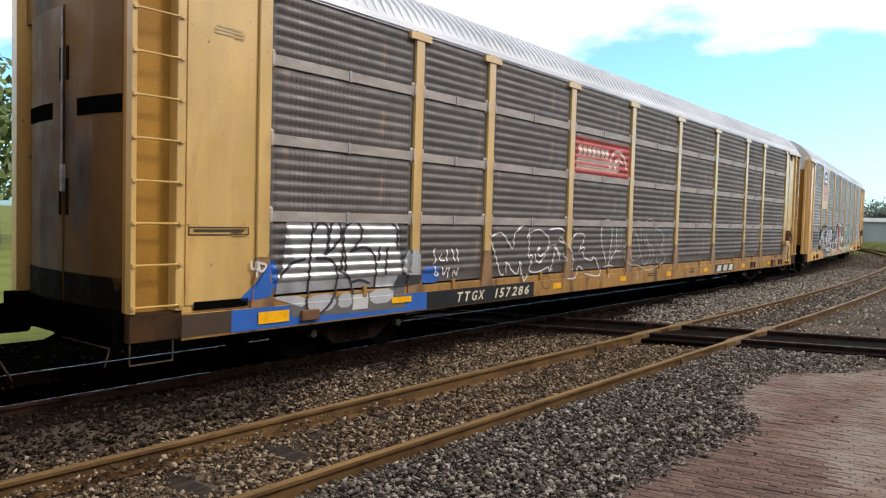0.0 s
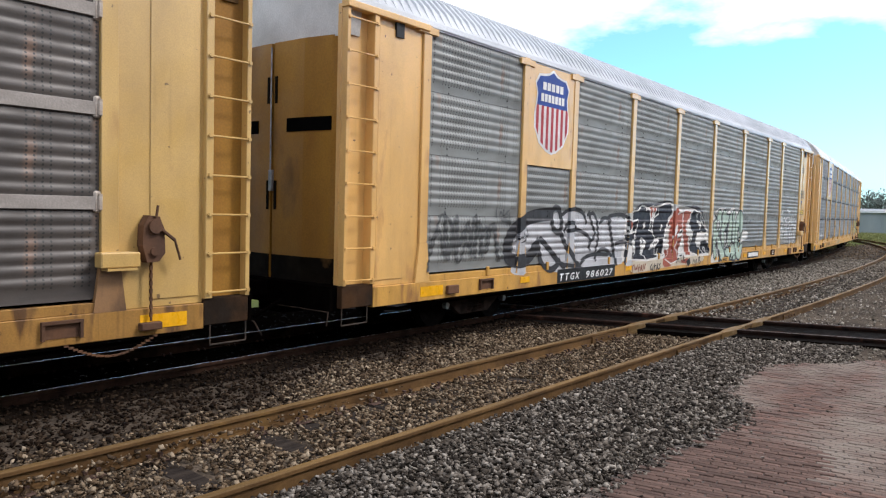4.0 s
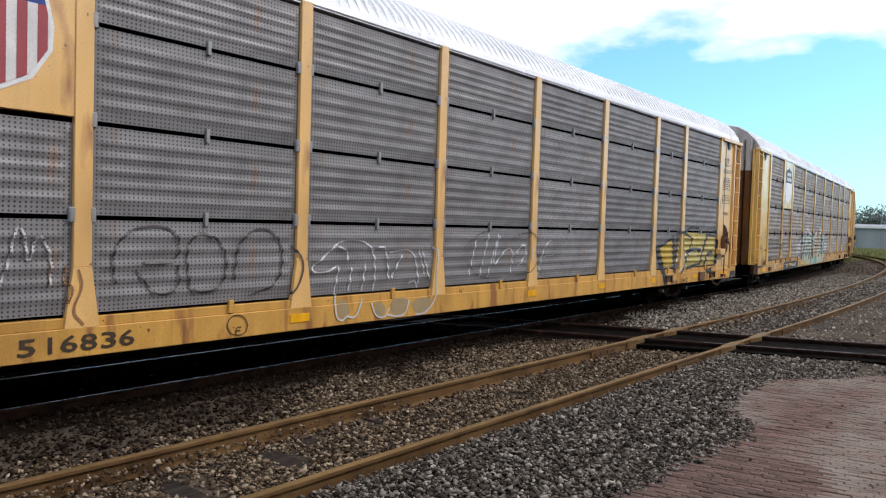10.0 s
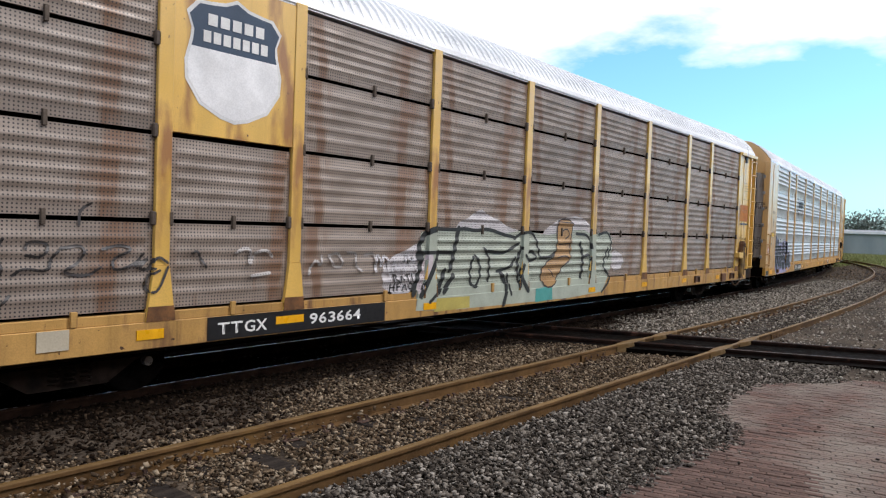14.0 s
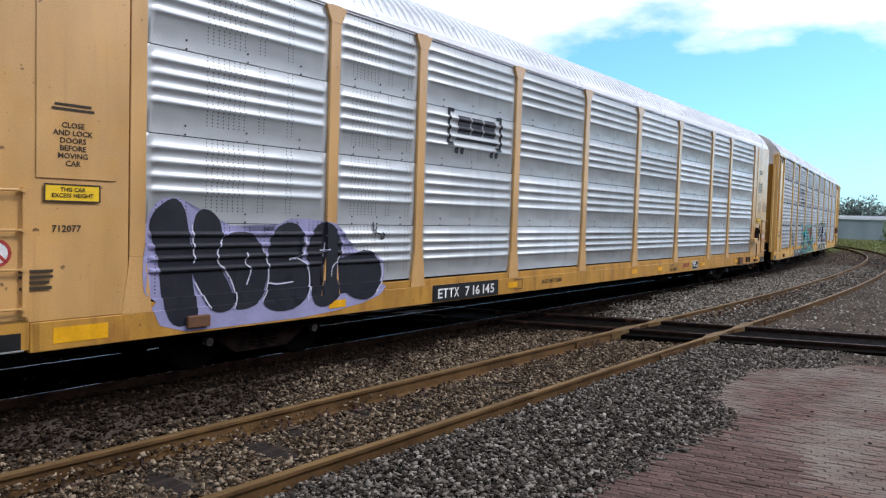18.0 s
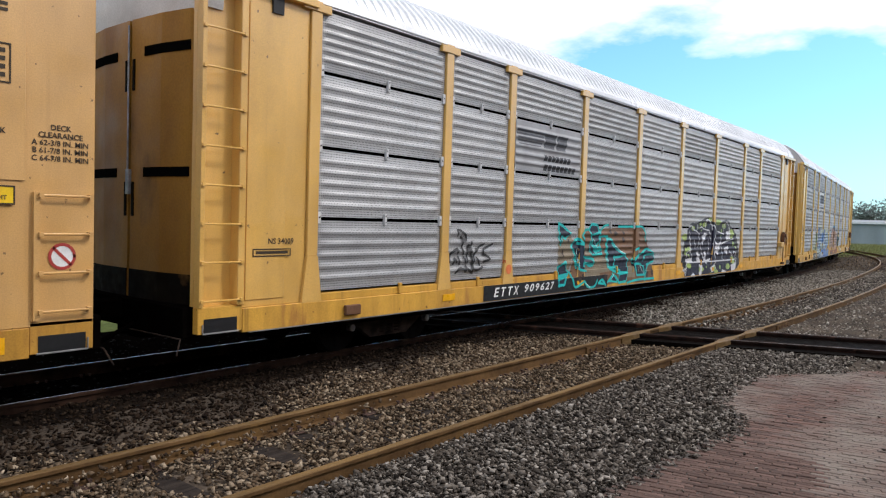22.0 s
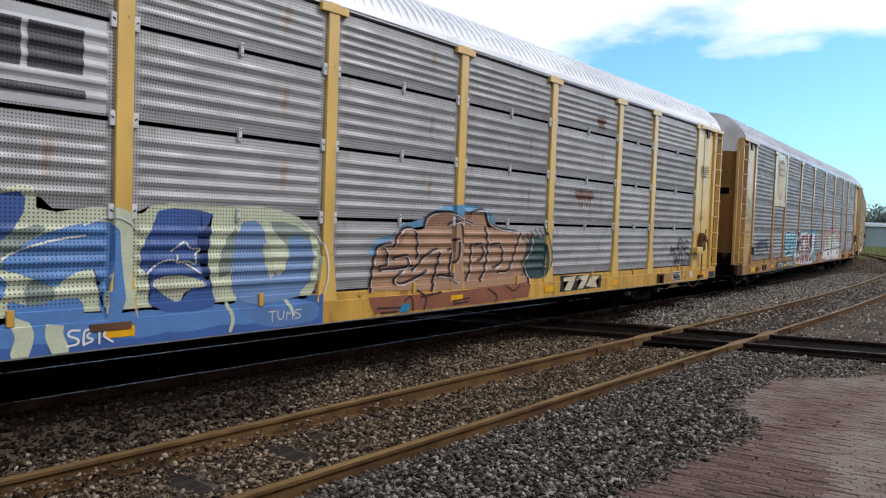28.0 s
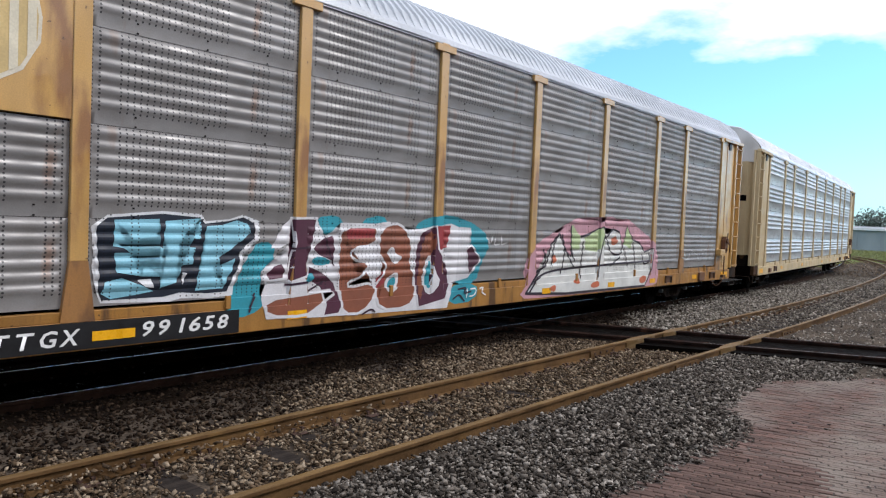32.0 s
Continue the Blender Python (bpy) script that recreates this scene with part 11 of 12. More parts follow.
scrawl("G", "fine", [((-6.34, 1.67), (-6.26, 1.77), (-6.20, 1.67), (-6.08, 1.69), (-6.16, 1.60), (-6.10, 1.51), (-6.23, 1.56), (-6.32, 1.50), (-6.29, 1.60), (-6.35, 1.65)), ((-3.71, 1.64), (-3.55, 1.77), (-3.50, 1.66), (-3.32, 1.67), (-3.44, 1.59), (-3.39, 1.47), (-3.54, 1.54), (-3.66, 1.49), (-3.64, 1.59)), ((-5.78, 1.45), (-5.60, 1.44), (-5.34, 1.66), (-4.96, 1.77), (-4.66, 1.81)), ((-5.71, 1.98), (-5.68, 1.66), (-5.71, 1.37)), ((-4.00, 1.40), (-3.80, 1.56), (-3.54, 1.51), (-3.35, 1.38)), ((-1.87, 2.00), (-1.50, 1.76), (-1.40, 1.33), (-1.50, 1.04)), ((-4.67, 1.92), (-4.34, 2.05), (-4.02, 1.81)), ((-8.31, 1.80), (-8.44, 1.63))], 0.022, (0.66, 0.68, 0.62), 0.015)
scrawl("G", "fine", [((-8.01, 1.51), (-7.92, 1.62), (-7.60, 1.81))], 0.022, (0.66, 0.68, 0.62), 0.015)
scrawl("G", "fine", [((-7.89, 1.51), (-7.94, 1.45), (-7.88, 1.38), (-7.83, 1.40)), ((-7.78, 1.50), (-7.80, 1.39), (-7.74, 1.40), (-7.75, 1.50)), ((-7.69, 1.41), (-7.66, 1.53), (-7.60, 1.41)), ((-7.58, 1.41), (-7.57, 1.51), (-7.52, 1.41), (-7.49, 1.52)), ((-7.44, 1.41), (-7.46, 1.53), (-7.39, 1.53)), ((-7.44, 1.47), (-7.41, 1.47)), ((-7.95, 1.35), (-7.71, 1.31), (-7.39, 1.35))], 0.024, (0.60, 0.62, 0.58), 0.012)
shape("G", "fine", ((-3.97, 1.30), (-3.70, 1.39), (-3.33, 1.31), (-3.25, 1.22), (-3.52, 1.20), (-3.60, 1.04), (-3.78, 1.14)), (0.50, 0.52, 0.36), 0.012, name="letter_shade")
shape("G", "fine", ((-2.51, 1.72), (-2.37, 1.72), (-2.26, 1.35), (-2.37, 1.24)), (0.50, 0.52, 0.36), 0.012, name="letter_shade")
shape("G", "fine", ((-6.23, 1.52), (-6.11, 1.54), (-5.98, 1.24), (-6.11, 1.04)), (0.50, 0.52, 0.36), 0.012, name="letter_shade")
shape("G", "fine", ((-0.67, 1.52), (-0.56, 1.70), (-0.40, 1.79), (-0.12, 1.83), (0.02, 1.99), (0.64, 2.11), (0.88, 2.29), (1.70, 2.37), (2.21, 2.31), (2.55, 2.05), (2.34, 1.92), (-0.39, 1.57)), (0.12, 0.30, 0.48), 0.002, name="spray_paint", label="blue overspray over the letters")
shape("G", "fine", ((-0.64, 1.03), (-0.55, 1.51), (-0.46, 1.69), (-0.19, 1.72), (-0.05, 1.92), (0.33, 1.95), (0.42, 1.89), (0.74, 2.00), (1.31, 2.01), (1.67, 2.20), (2.11, 2.23), (2.25, 1.98), (2.55, 1.96), (3.67, 1.87), (3.63, 1.57), (3.39, 1.37), (3.57, 0.96), (1.75, 0.94), (0.83, 0.96)), (0.43, 0.25, 0.145), 0.005, soft=0, name="spray_paint", label="tan-brown spray-painted word")
shape("G", "fine", ((0.52, 1.98), (0.60, 2.16), (1.15, 2.23), (1.40, 2.13), (1.31, 2.01)), (0.30, 0.15, 0.085), 0.007, name="letter_shade")
shape("G", "fine", ((-0.06, 1.70), (0.04, 1.91), (0.21, 1.93), (0.07, 1.70), (-0.04, 1.65)), (0.30, 0.15, 0.085), 0.007, name="letter_shade")
shape("G", "fine", ((1.49, 2.10), (1.67, 2.26), (1.83, 2.25), (1.77, 2.11)), (0.30, 0.15, 0.085), 0.007, name="letter_shade")
shape("G", "fine", ((-0.39, 1.66), (-0.26, 1.67), (-0.23, 1.38), (-0.36, 1.37)), (0.30, 0.15, 0.085), 0.007, name="letter_shade")
shape("G", "fine", ((-0.65, 0.93), (1.17, 0.91), (3.65, 0.97), (3.56, 0.68), (2.15, 0.66), (-0.52, 0.68)), (0.26, 0.092, 0.048), 0.007, soft=0, name="spray_paint", label="rust-brown spray paint on the sill")
scrawl("G", "fine", [((-0.60, 1.02), (-0.54, 1.51), (-0.46, 1.69), (-0.19, 1.72)), ((-0.41, 1.69), (-0.27, 1.66), (-0.25, 1.39), (-0.41, 1.37)), ((-0.11, 1.67), (0.01, 1.95), (0.40, 1.95), (0.40, 1.49)), ((-0.39, 1.32), (-0.03, 1.32), (0.30, 1.36)), ((-0.11, 1.49), (0.20, 1.55), (0.23, 1.37), (-0.14, 1.18), (-0.02, 1.07), (0.35, 1.15), (0.63, 1.28)), ((0.31, 1.29), (0.66, 1.58), (0.99, 1.63), (0.85, 1.27), (0.76, 0.96)), ((0.56, 1.98), (0.64, 2.18), (1.19, 2.24), (1.49, 2.11), (1.82, 2.02)), ((1.16, 2.02), (1.46, 2.10), (1.54, 1.69)), ((1.17, 1.60), (1.28, 1.62), (1.18, 1.25), (1.30, 1.14))], 0.05, (0.045, 0.018, 0.020), 0.01)
scrawl("G", "fine", [((0.92, 1.19), (1.19, 1.17), (1.39, 1.06)), ((1.78, 1.69), (1.75, 1.23), (1.67, 1.08)), ((1.30, 1.76), (1.43, 1.78), (1.42, 1.47), (1.31, 1.40)), ((1.88, 1.69), (2.11, 1.70), (2.14, 1.45), (1.96, 1.41)), ((2.17, 1.98), (2.26, 1.68), (2.18, 1.21), (2.04, 1.06)), ((2.35, 1.68), (2.68, 1.71), (2.72, 1.35), (2.42, 1.27)), ((2.59, 1.19), (2.93, 1.18), (3.15, 1.68), (3.26, 1.88)), ((3.64, 1.85), (3.61, 1.54), (3.29, 1.35), (3.50, 1.16), (3.57, 0.96)), ((1.73, 2.22), (1.91, 2.28), (2.17, 2.28), (2.25, 2.00), (3.14, 1.91))], 0.05, (0.045, 0.018, 0.020), 0.01)
scrawl("G", "fine", [((-0.57, 1.00), (-0.50, 1.49), (-0.43, 1.67), (-0.15, 1.70)), ((-0.37, 1.67), (-0.23, 1.64), (-0.21, 1.37), (-0.38, 1.35)), ((-0.08, 1.65), (0.05, 1.93), (0.44, 1.93), (0.44, 1.47)), ((-0.35, 1.30), (0.00, 1.30), (0.34, 1.34)), ((-0.07, 1.47), (0.24, 1.53), (0.26, 1.35), (-0.10, 1.16), (0.02, 1.05), (0.39, 1.13), (0.67, 1.25)), ((0.34, 1.27), (0.70, 1.56), (1.04, 1.61), (0.89, 1.24), (0.81, 0.93)), ((0.60, 1.96), (0.68, 2.16), (1.24, 2.22), (1.57, 2.08), (1.87, 2.00)), ((1.20, 2.00), (1.53, 2.08), (1.58, 1.67)), ((1.22, 1.58), (1.32, 1.59), (1.23, 1.23), (1.32, 1.12))], 0.02, (0.62, 0.55, 0.50), 0.013)
scrawl("G", "fine", [((0.96, 1.17), (1.23, 1.14), (1.44, 1.04)), ((1.83, 1.66), (1.80, 1.20), (1.71, 1.06)), ((1.35, 1.74), (1.48, 1.76), (1.47, 1.44), (1.36, 1.37)), ((1.93, 1.66), (2.17, 1.68), (2.20, 1.42), (2.01, 1.38)), ((2.23, 1.96), (2.32, 1.66), (2.23, 1.19), (2.10, 1.04)), ((2.40, 1.66), (2.74, 1.69), (2.78, 1.33), (2.48, 1.24)), ((2.65, 1.17), (2.99, 1.15), (3.21, 1.65), (3.32, 1.86)), ((3.71, 1.82), (3.67, 1.52), (3.35, 1.32), (3.56, 1.13), (3.63, 0.93)), ((1.78, 2.20), (1.96, 2.26), (2.23, 2.26), (2.30, 1.98), (3.20, 1.89))], 0.02, (0.62, 0.55, 0.50), 0.013)
scrawl("G", "fine", [((-0.46, 0.76), (0.03, 0.74)), ((-0.39, 0.69), (-0.04, 0.68)), ((0.12, 0.84), (0.29, 0.92), (0.32, 0.68)), ((0.42, 0.98), (0.65, 0.86), (0.58, 0.67)), ((1.28, 0.75), (1.74, 0.78)), ((1.32, 0.70), (1.70, 0.72)), ((2.26, 0.91), (2.58, 0.77), (2.47, 0.66)), ((2.81, 0.94), (3.06, 0.80), (3.27, 0.93)), ((0.49, 0.87), (0.99, 0.92))], 0.03, (0.045, 0.018, 0.020), 0.012)
shape("G", "fine", ((-0.02, 0.66), (0.05, 0.78), (0.24, 0.81), (0.23, 0.66)), (0.02, 0.20, 0.36), 0.01, name="paint_dot")
scrawl("G", "fine", [((3.32, 1.85), (3.55, 1.63), (3.59, 1.37), (3.38, 1.09))], 0.03, (0.035, 0.06, 0.06), 0.011)
scrawl("G", "fine", [((3.47, 1.88), (3.71, 1.63), (3.75, 1.37), (3.53, 1.08))], 0.03, (0.035, 0.06, 0.06), 0.011)
scrawl("G", "fine", [((3.63, 1.92), (3.87, 1.63), (3.91, 1.36), (3.68, 1.08))], 0.03, (0.035, 0.06, 0.06), 0.011)
scrawl("G", "fine", [((3.78, 1.96), (4.03, 1.63), (4.07, 1.36), (3.82, 1.07))], 0.03, (0.035, 0.06, 0.06), 0.011)
scrawl("G", "fine", [((3.94, 1.99), (4.19, 1.63), (4.20, 1.36), (3.99, 1.06))], 0.03, (0.035, 0.06, 0.06), 0.011)
scrawl("G", "fine", [((4.10, 2.03), (4.32, 1.63), (4.41, 1.35), (4.13, 1.06))], 0.03, (0.035, 0.06, 0.06), 0.011)
shape("G", "fine", ((4.75, 1.04), (6.49, 0.99), (6.45, 0.72), (4.72, 0.71)), (0.018, 0.017, 0.018), 0.004, soft=0, name="dark_patch", label="dark stencil panel")
shape("G", "fine", ((4.84, 0.92), (4.89, 0.99), (5.38, 1.01), (5.28, 0.89), (5.14, 0.72), (4.87, 0.74), (5.05, 0.92)), (0.60, 0.52, 0.36), 0.01, soft=0, name="emblem_shape")
shape("G", "fine", ((5.37, 0.91), (5.44, 0.99), (5.95, 1.02), (5.65, 0.74), (5.40, 0.74), (5.62, 0.92)), (0.60, 0.52, 0.36), 0.01, soft=0, name="emblem_shape")
shape("G", "fine", ((5.77, 0.78), (5.99, 0.98), (6.41, 0.98), (6.19, 0.87), (6.30, 0.73), (6.09, 0.74)), (0.60, 0.52, 0.36), 0.01, soft=0, name="emblem_shape")
shape("G", "fine", ((3.46, 1.68), (3.77, 1.85), (4.15, 1.76), (4.31, 1.40), (4.19, 1.04), (3.74, 1.01), (3.45, 1.16)), (0.035, 0.085, 0.085), 0.006, name="spray_paint", label="dark teal spray paint")
for x, z, w, h, seed in ((5.64, 2.70, 0.36, 0.09, 5), (6.24, 4.33, 0.16, 0.06, 6)):
    cloud("G", "fine", x - w, x + w, z - h, z + h, (0.17, 0.085, 0.045), seed, 4, 0.003, label="rust stain")
    scrawl("G", "fine", [[(x + k * w / 3, z), (x + k * w / 3 + 0.01, z - h * (1.6 + (k % 3)))] for k in (-2, -1, 0, 1, 2)], 0.035, (0.19, 0.10, 0.055), 0.0035, label="rust run")
bm = B(); box(bm, -10.03, -9.83, SILL_Y - 0.02, SILL_Y, 0.72, 0.90); part("stake_pocket", bm, M_under, CARS["G"][0], "dark stake pocket")
scrawl("G", "fine", [((10.30, 1.57), (10.32, 1.46), (10.31, 1.37)), ((10.30, 1.57), (10.40, 1.54), (10.34, 1.45)), ((10.46, 1.53), (10.44, 1.42), (10.50, 1.36), (10.57, 1.41), (10.54, 1.51), (10.47, 1.54)), ((10.58, 1.55), (10.78, 1.54)), ((10.77, 1.57), (10.75, 1.67), (10.84, 1.76), (10.97, 1.79), (11.03, 1.73), (10.95, 1.65), (10.92, 1.67), (10.94, 1.59), (11.21, 1.50)), ((10.80, 1.71), (10.79, 1.54), (10.88, 1.35), (10.92, 1.20), (10.90, 1.13), (10.83, 1.16), (10.75, 1.30), (10.68, 1.32), (10.67, 1.15), (10.63, 1.10), (10.59, 1.22)), ((10.95, 1.44), (11.02, 1.44), (11.02, 1.37), (10.97, 1.37), (10.95, 1.44))], 0.05, (0.05, 0.042, 0.055), 0.012)
scrawl("G", "fine", [((11.20, 1.65), (11.32, 1.75), (11.46, 1.70), (11.49, 1.59), (11.37, 1.51), (11.25, 1.56), (11.20, 1.65)), ((11.21, 1.53), (11.33, 1.39), (11.52, 1.37), (11.58, 1.27), (11.57, 1.07)), ((11.08, 1.32), (11.13, 1.19), (11.15, 1.07)), ((11.30, 1.28), (11.29, 1.07)), ((11.25, 1.44), (11.39, 1.40)), ((10.54, 1.29), (10.61, 1.27))], 0.05, (0.05, 0.042, 0.055), 0.012)
scrawl("G", "fine", [((-13.00, 2.22), (-12.99, 2.12), (-12.95, 2.01)), ((-12.85, 2.26), (-12.84, 2.16), (-12.94, 2.05)), ((-12.96, 2.08), (-12.90, 2.16), (-12.84, 2.17)), ((-12.78, 2.17), (-12.79, 2.10), (-12.76, 2.05), (-12.71, 2.07), (-12.70, 2.14), (-12.74, 2.19), (-12.78, 2.17)), ((-12.69, 2.22), (-12.67, 2.10), (-12.61, 2.06), (-12.56, 2.13), (-12.55, 2.25)), ((-12.55, 2.24), (-12.52, 2.06)), ((-12.46, 2.26), (-12.43, 2.14), (-12.39, 2.01)), ((-12.46, 2.27), (-12.36, 2.26), (-12.32, 2.20), (-12.41, 2.15)), ((-12.41, 2.14), (-12.30, 2.09), (-12.18, 2.02)), ((-12.65, 2.42), (-12.64, 2.41), (-12.63, 2.43)), ((-12.69, 2.34), (-12.68, 2.33), (-12.67, 2.35))], 0.042, (0.035, 0.03, 0.02), 0.005, label="dark marker scrawl")
scrawl("G", "fine", [((-12.60, 2.33), (-12.59, 2.32), (-12.58, 2.33))], 0.042, (0.035, 0.03, 0.02), 0.005, label="dark marker scrawl")
scrawl("G", "fine", [((-12.89, 1.76), (-12.93, 1.70), (-12.90, 1.62), (-12.84, 1.63), (-12.83, 1.71), (-12.89, 1.76)), ((-12.72, 1.61), (-12.71, 1.75), (-12.67, 1.75), (-12.58, 1.64), (-12.55, 1.76)), ((-12.50, 1.74), (-12.34, 1.74)), ((-12.50, 1.69), (-12.34, 1.69)), ((-12.50, 1.63), (-12.34, 1.63)), ((-12.18, 1.84), (-12.26, 1.66)), ((-12.32, 1.62), (-12.31, 1.61), (-12.30, 1.62))], 0.03, (0.035, 0.03, 0.02), 0.005, label="dark marker scrawl")
patch("G", "fine", -12.88, -12.30, 1.79, 1.985, M_sign, 0.004, name="warning_sign", label="yellow warning sign")
frame_box("G", -12.88, -12.30, 1.79, 1.985, M_letter, -1.581)
text("G", "THIS CAR\nEXCESS HEIGHT", -12.59, 1.905, 0.045, M_letter, -1.585, align="CENTER")
bars("G", -12.58, 1.53, [0.5, 0.42], 0.03, 0.03, M_letter)
bars("G", -12.57, 2.62, [0.1, 0.14, 0.1], 0.025, 0.02, M_letter)
scrawl("G", "fine", squiggle(-12.38, -11.85, 0.73, 0.83, 26, 14), 0.014, (0.22, 0.12, 0.03))
frame_box("G", 12.17, 12.72, 3.50, 3.82, M_letter)
bars("G", 12.44, 3.78, [0.42, 0.44, 0.44, 0.28, 0.26], 0.028, 0.03, M_letter)
text("G", "DECK\nCLEARANCE", 12.34, 2.52, 0.045, paint((0.30, 0.20, 0.06)), -1.578, align="CENTER")
bars("G", 12.34, 2.42, [0.26, 0.28, 0.22], 0.025, 0.02, paint((0.30, 0.20, 0.06)))
frame_box("G", 11.04, 11.33, 0.72, 0.90, M_letter, SILL_Y - 0.003)
patch("G", "fine", 11.60, 11.78, 0.74, 0.90, (0.62, 0.62, 0.58), 0.004, name="sill_label", label="pale label on the sill")
patch("G", "fine", 10.43, 10.95, 0.67, 0.925, (0.66, 0.60, 0.46), 0.003, name="stencil_border", label="cream border of a stencil panel")
for a, b in ((10.47, 10.70), (10.72, 10.90)):
    patch("G", "fine", a, b, 0.73, 0.905, BLK, 0.006, name="stencil_panel")
    bars("G", (a + b) / 2, 0.885, [0.12, 0.09], 0.022, 0.02, M_white, SILL_Y - 0.012)
patch("G", "fine", 10.45, 10.93, 0.685, 0.715, BLK, 0.006, name="stencil_panel")
patch("G", "fine", 9.93, 10.32, 0.68, 0.90, (0.47, 0.30, 0.085), 0.002, name="washed_panel", label="worn tan patch with faded text")
bars("G", 10.12, 0.88, [0.30, 0.32, 0.26, 0.30, 0.22], 0.022, 0.018, paint((0.36, 0.22, 0.06)), SILL_Y - 0.008)
bm = B()
box(bm, 9.45, 9.80, -1.665, -1.60, 0.87, 0.90); box(bm, 9.45, 9.49, -1.65, -1.60, 0.66, 0.87); box(bm, 9.76, 9.80, -1.65, -1.60, 0.66, 0.87)
part("stake_pocket", bm, M_rustbrown, CARS["G"][0], "rusty open stake pocket")
patch("G", "fine", 9.49, 9.76, 0.66, 0.87, M_gap, 0.004, name="pocket_opening", label="pocket opening, painted dark for shade")
bm = B(); rod(bm, (10.65, -1.45, 0.53), (11.04, -1.45, 0.53), 0.055, 10); part("air_reservoir", bm, M_yel_g, CARS["G"][0], "cream-yellow air cylinder under the sill")

# car H
shield("H", -8.08, 3.18, 4.78, (0.30, 0.22, 0.14), (0.62, 0.46, 0.20), (0.72, 0.66, 0.50), (0.72, 0.66, 0.52))
number("H", "TTGX", -7.95, -7.08, 0.70, 0.165, None, (-8.2, -5.2), 0.2)
number("H", "991658", -6.47, -5.33, 0.72, 0.165, None, None, 0.2)
bm = B(); box(bm, -6.98, -6.52, SILL_Y - 0.010, SILL_Y, 0.72, 0.82); part("reflector", bm, M_reflector, CARS["H"][0])
shape("H", "rows", ((-6.99, 1.91), (-6.82, 2.03), (-6.20, 2.09), (-5.72, 2.07), (-5.66, 1.99), (-5.34, 2.02), (-5.15, 2.08), (-4.91, 2.01), (-4.90, 1.79), (-5.14, 1.60), (-5.14, 1.46), (-5.26, 1.26), (-5.27, 1.10), (-5.60, 1.08), (-5.96, 1.10), (-6.10, 1.07), (-6.88, 1.10), (-6.94, 1.25), (-6.98, 1.50), (-6.95, 1.68)), (0.70, 0.71, 0.72), 0.003, soft=0, name="spray_paint", label="white halo of a blue word")
shape("H", "rows", ((-6.93, 1.68), (-6.94, 1.91), (-6.82, 2.00), (-6.20, 2.06), (-5.74, 2.03), (-5.67, 1.96), (-5.34, 2.00), (-5.14, 2.05), (-4.98, 1.98), (-4.97, 1.81), (-5.19, 1.63), (-5.19, 1.47), (-5.31, 1.26), (-5.35, 1.15), (-5.68, 1.14), (-5.97, 1.17), (-6.17, 1.13), (-6.87, 1.13), (-6.92, 1.25), (-6.90, 1.38)), (0.012, 0.018, 0.032), 0.006, soft=0, name="letter_outline")
shape("H", "rows", ((-6.75, 1.98), (-6.24, 2.00), (-6.27, 1.81), (-6.73, 1.74), (-6.22, 1.69), (-6.17, 1.64), (-6.22, 1.36), (-6.44, 1.37), (-6.72, 1.42), (-6.75, 1.63), (-6.37, 1.63), (-6.76, 1.70)), (0.24, 0.52, 0.63), 0.01, soft=0)
shape("H", "rows", ((-6.88, 1.20), (-6.84, 1.32), (-6.66, 1.36), (-6.44, 1.27), (-6.30, 1.20), (-6.50, 1.17), (-6.78, 1.14)), (0.24, 0.52, 0.63), 0.01, soft=0)
shape("H", "rows", ((-6.17, 1.98), (-5.73, 2.02), (-5.73, 1.78), (-5.97, 1.79), (-6.00, 1.70), (-5.80, 1.68), (-5.83, 1.49), (-5.99, 1.48), (-6.03, 1.29), (-6.23, 1.23), (-6.17, 1.48), (-6.14, 1.67), (-6.19, 1.80)), (0.24, 0.52, 0.63), 0.01, soft=0)
shape("H", "rows", ((-5.66, 1.93), (-5.44, 1.95), (-5.24, 2.01), (-5.08, 1.97), (-5.04, 1.86), (-5.23, 1.72), (-5.48, 1.56), (-5.56, 1.43), (-5.26, 1.55), (-5.29, 1.42), (-5.39, 1.26), (-5.41, 1.19), (-5.78, 1.18), (-5.75, 1.41), (-5.68, 1.67)), (0.24, 0.52, 0.63), 0.01, soft=0)
shape("H", "rows", ((-6.49, 1.33), (-6.33, 1.34), (-6.30, 1.24), (-6.40, 1.25)), (0.70, 0.71, 0.72), 0.012, soft=0, name="letter_opening")
shape("H", "rows", ((-5.96, 1.40), (-5.90, 1.39), (-5.96, 1.25)), (0.70, 0.71, 0.72), 0.012, soft=0, name="letter_opening")
shape("H", "rows", ((-5.79, 1.15), (-5.68, 1.15), (-5.67, 1.11)), (0.70, 0.71, 0.72), 0.012, soft=0, name="letter_opening")
shape("H", "rows", ((-5.40, 0.84), (-5.34, 1.06), (-5.12, 1.46), (-5.06, 1.67), (-4.81, 1.77), (-4.63, 1.67), (-4.80, 1.38), (-4.71, 1.02), (-5.06, 0.82)), (0.04, 0.30, 0.37), 0.002, name="spray_paint", label="turquoise spray-painted ground")
shape("H", "rows", ((-4.13, 1.93), (-3.99, 2.08), (-3.59, 2.13), (-3.45, 1.98), (-3.68, 1.82)), (0.04, 0.30, 0.37), 0.002, name="spray_paint", label="turquoise spray-painted ground")
shape("H", "rows", ((-3.15, 2.07), (-2.69, 2.16), (-2.56, 2.00), (-3.03, 1.90)), (0.04, 0.30, 0.37), 0.002, name="spray_paint", label="turquoise spray-painted ground")
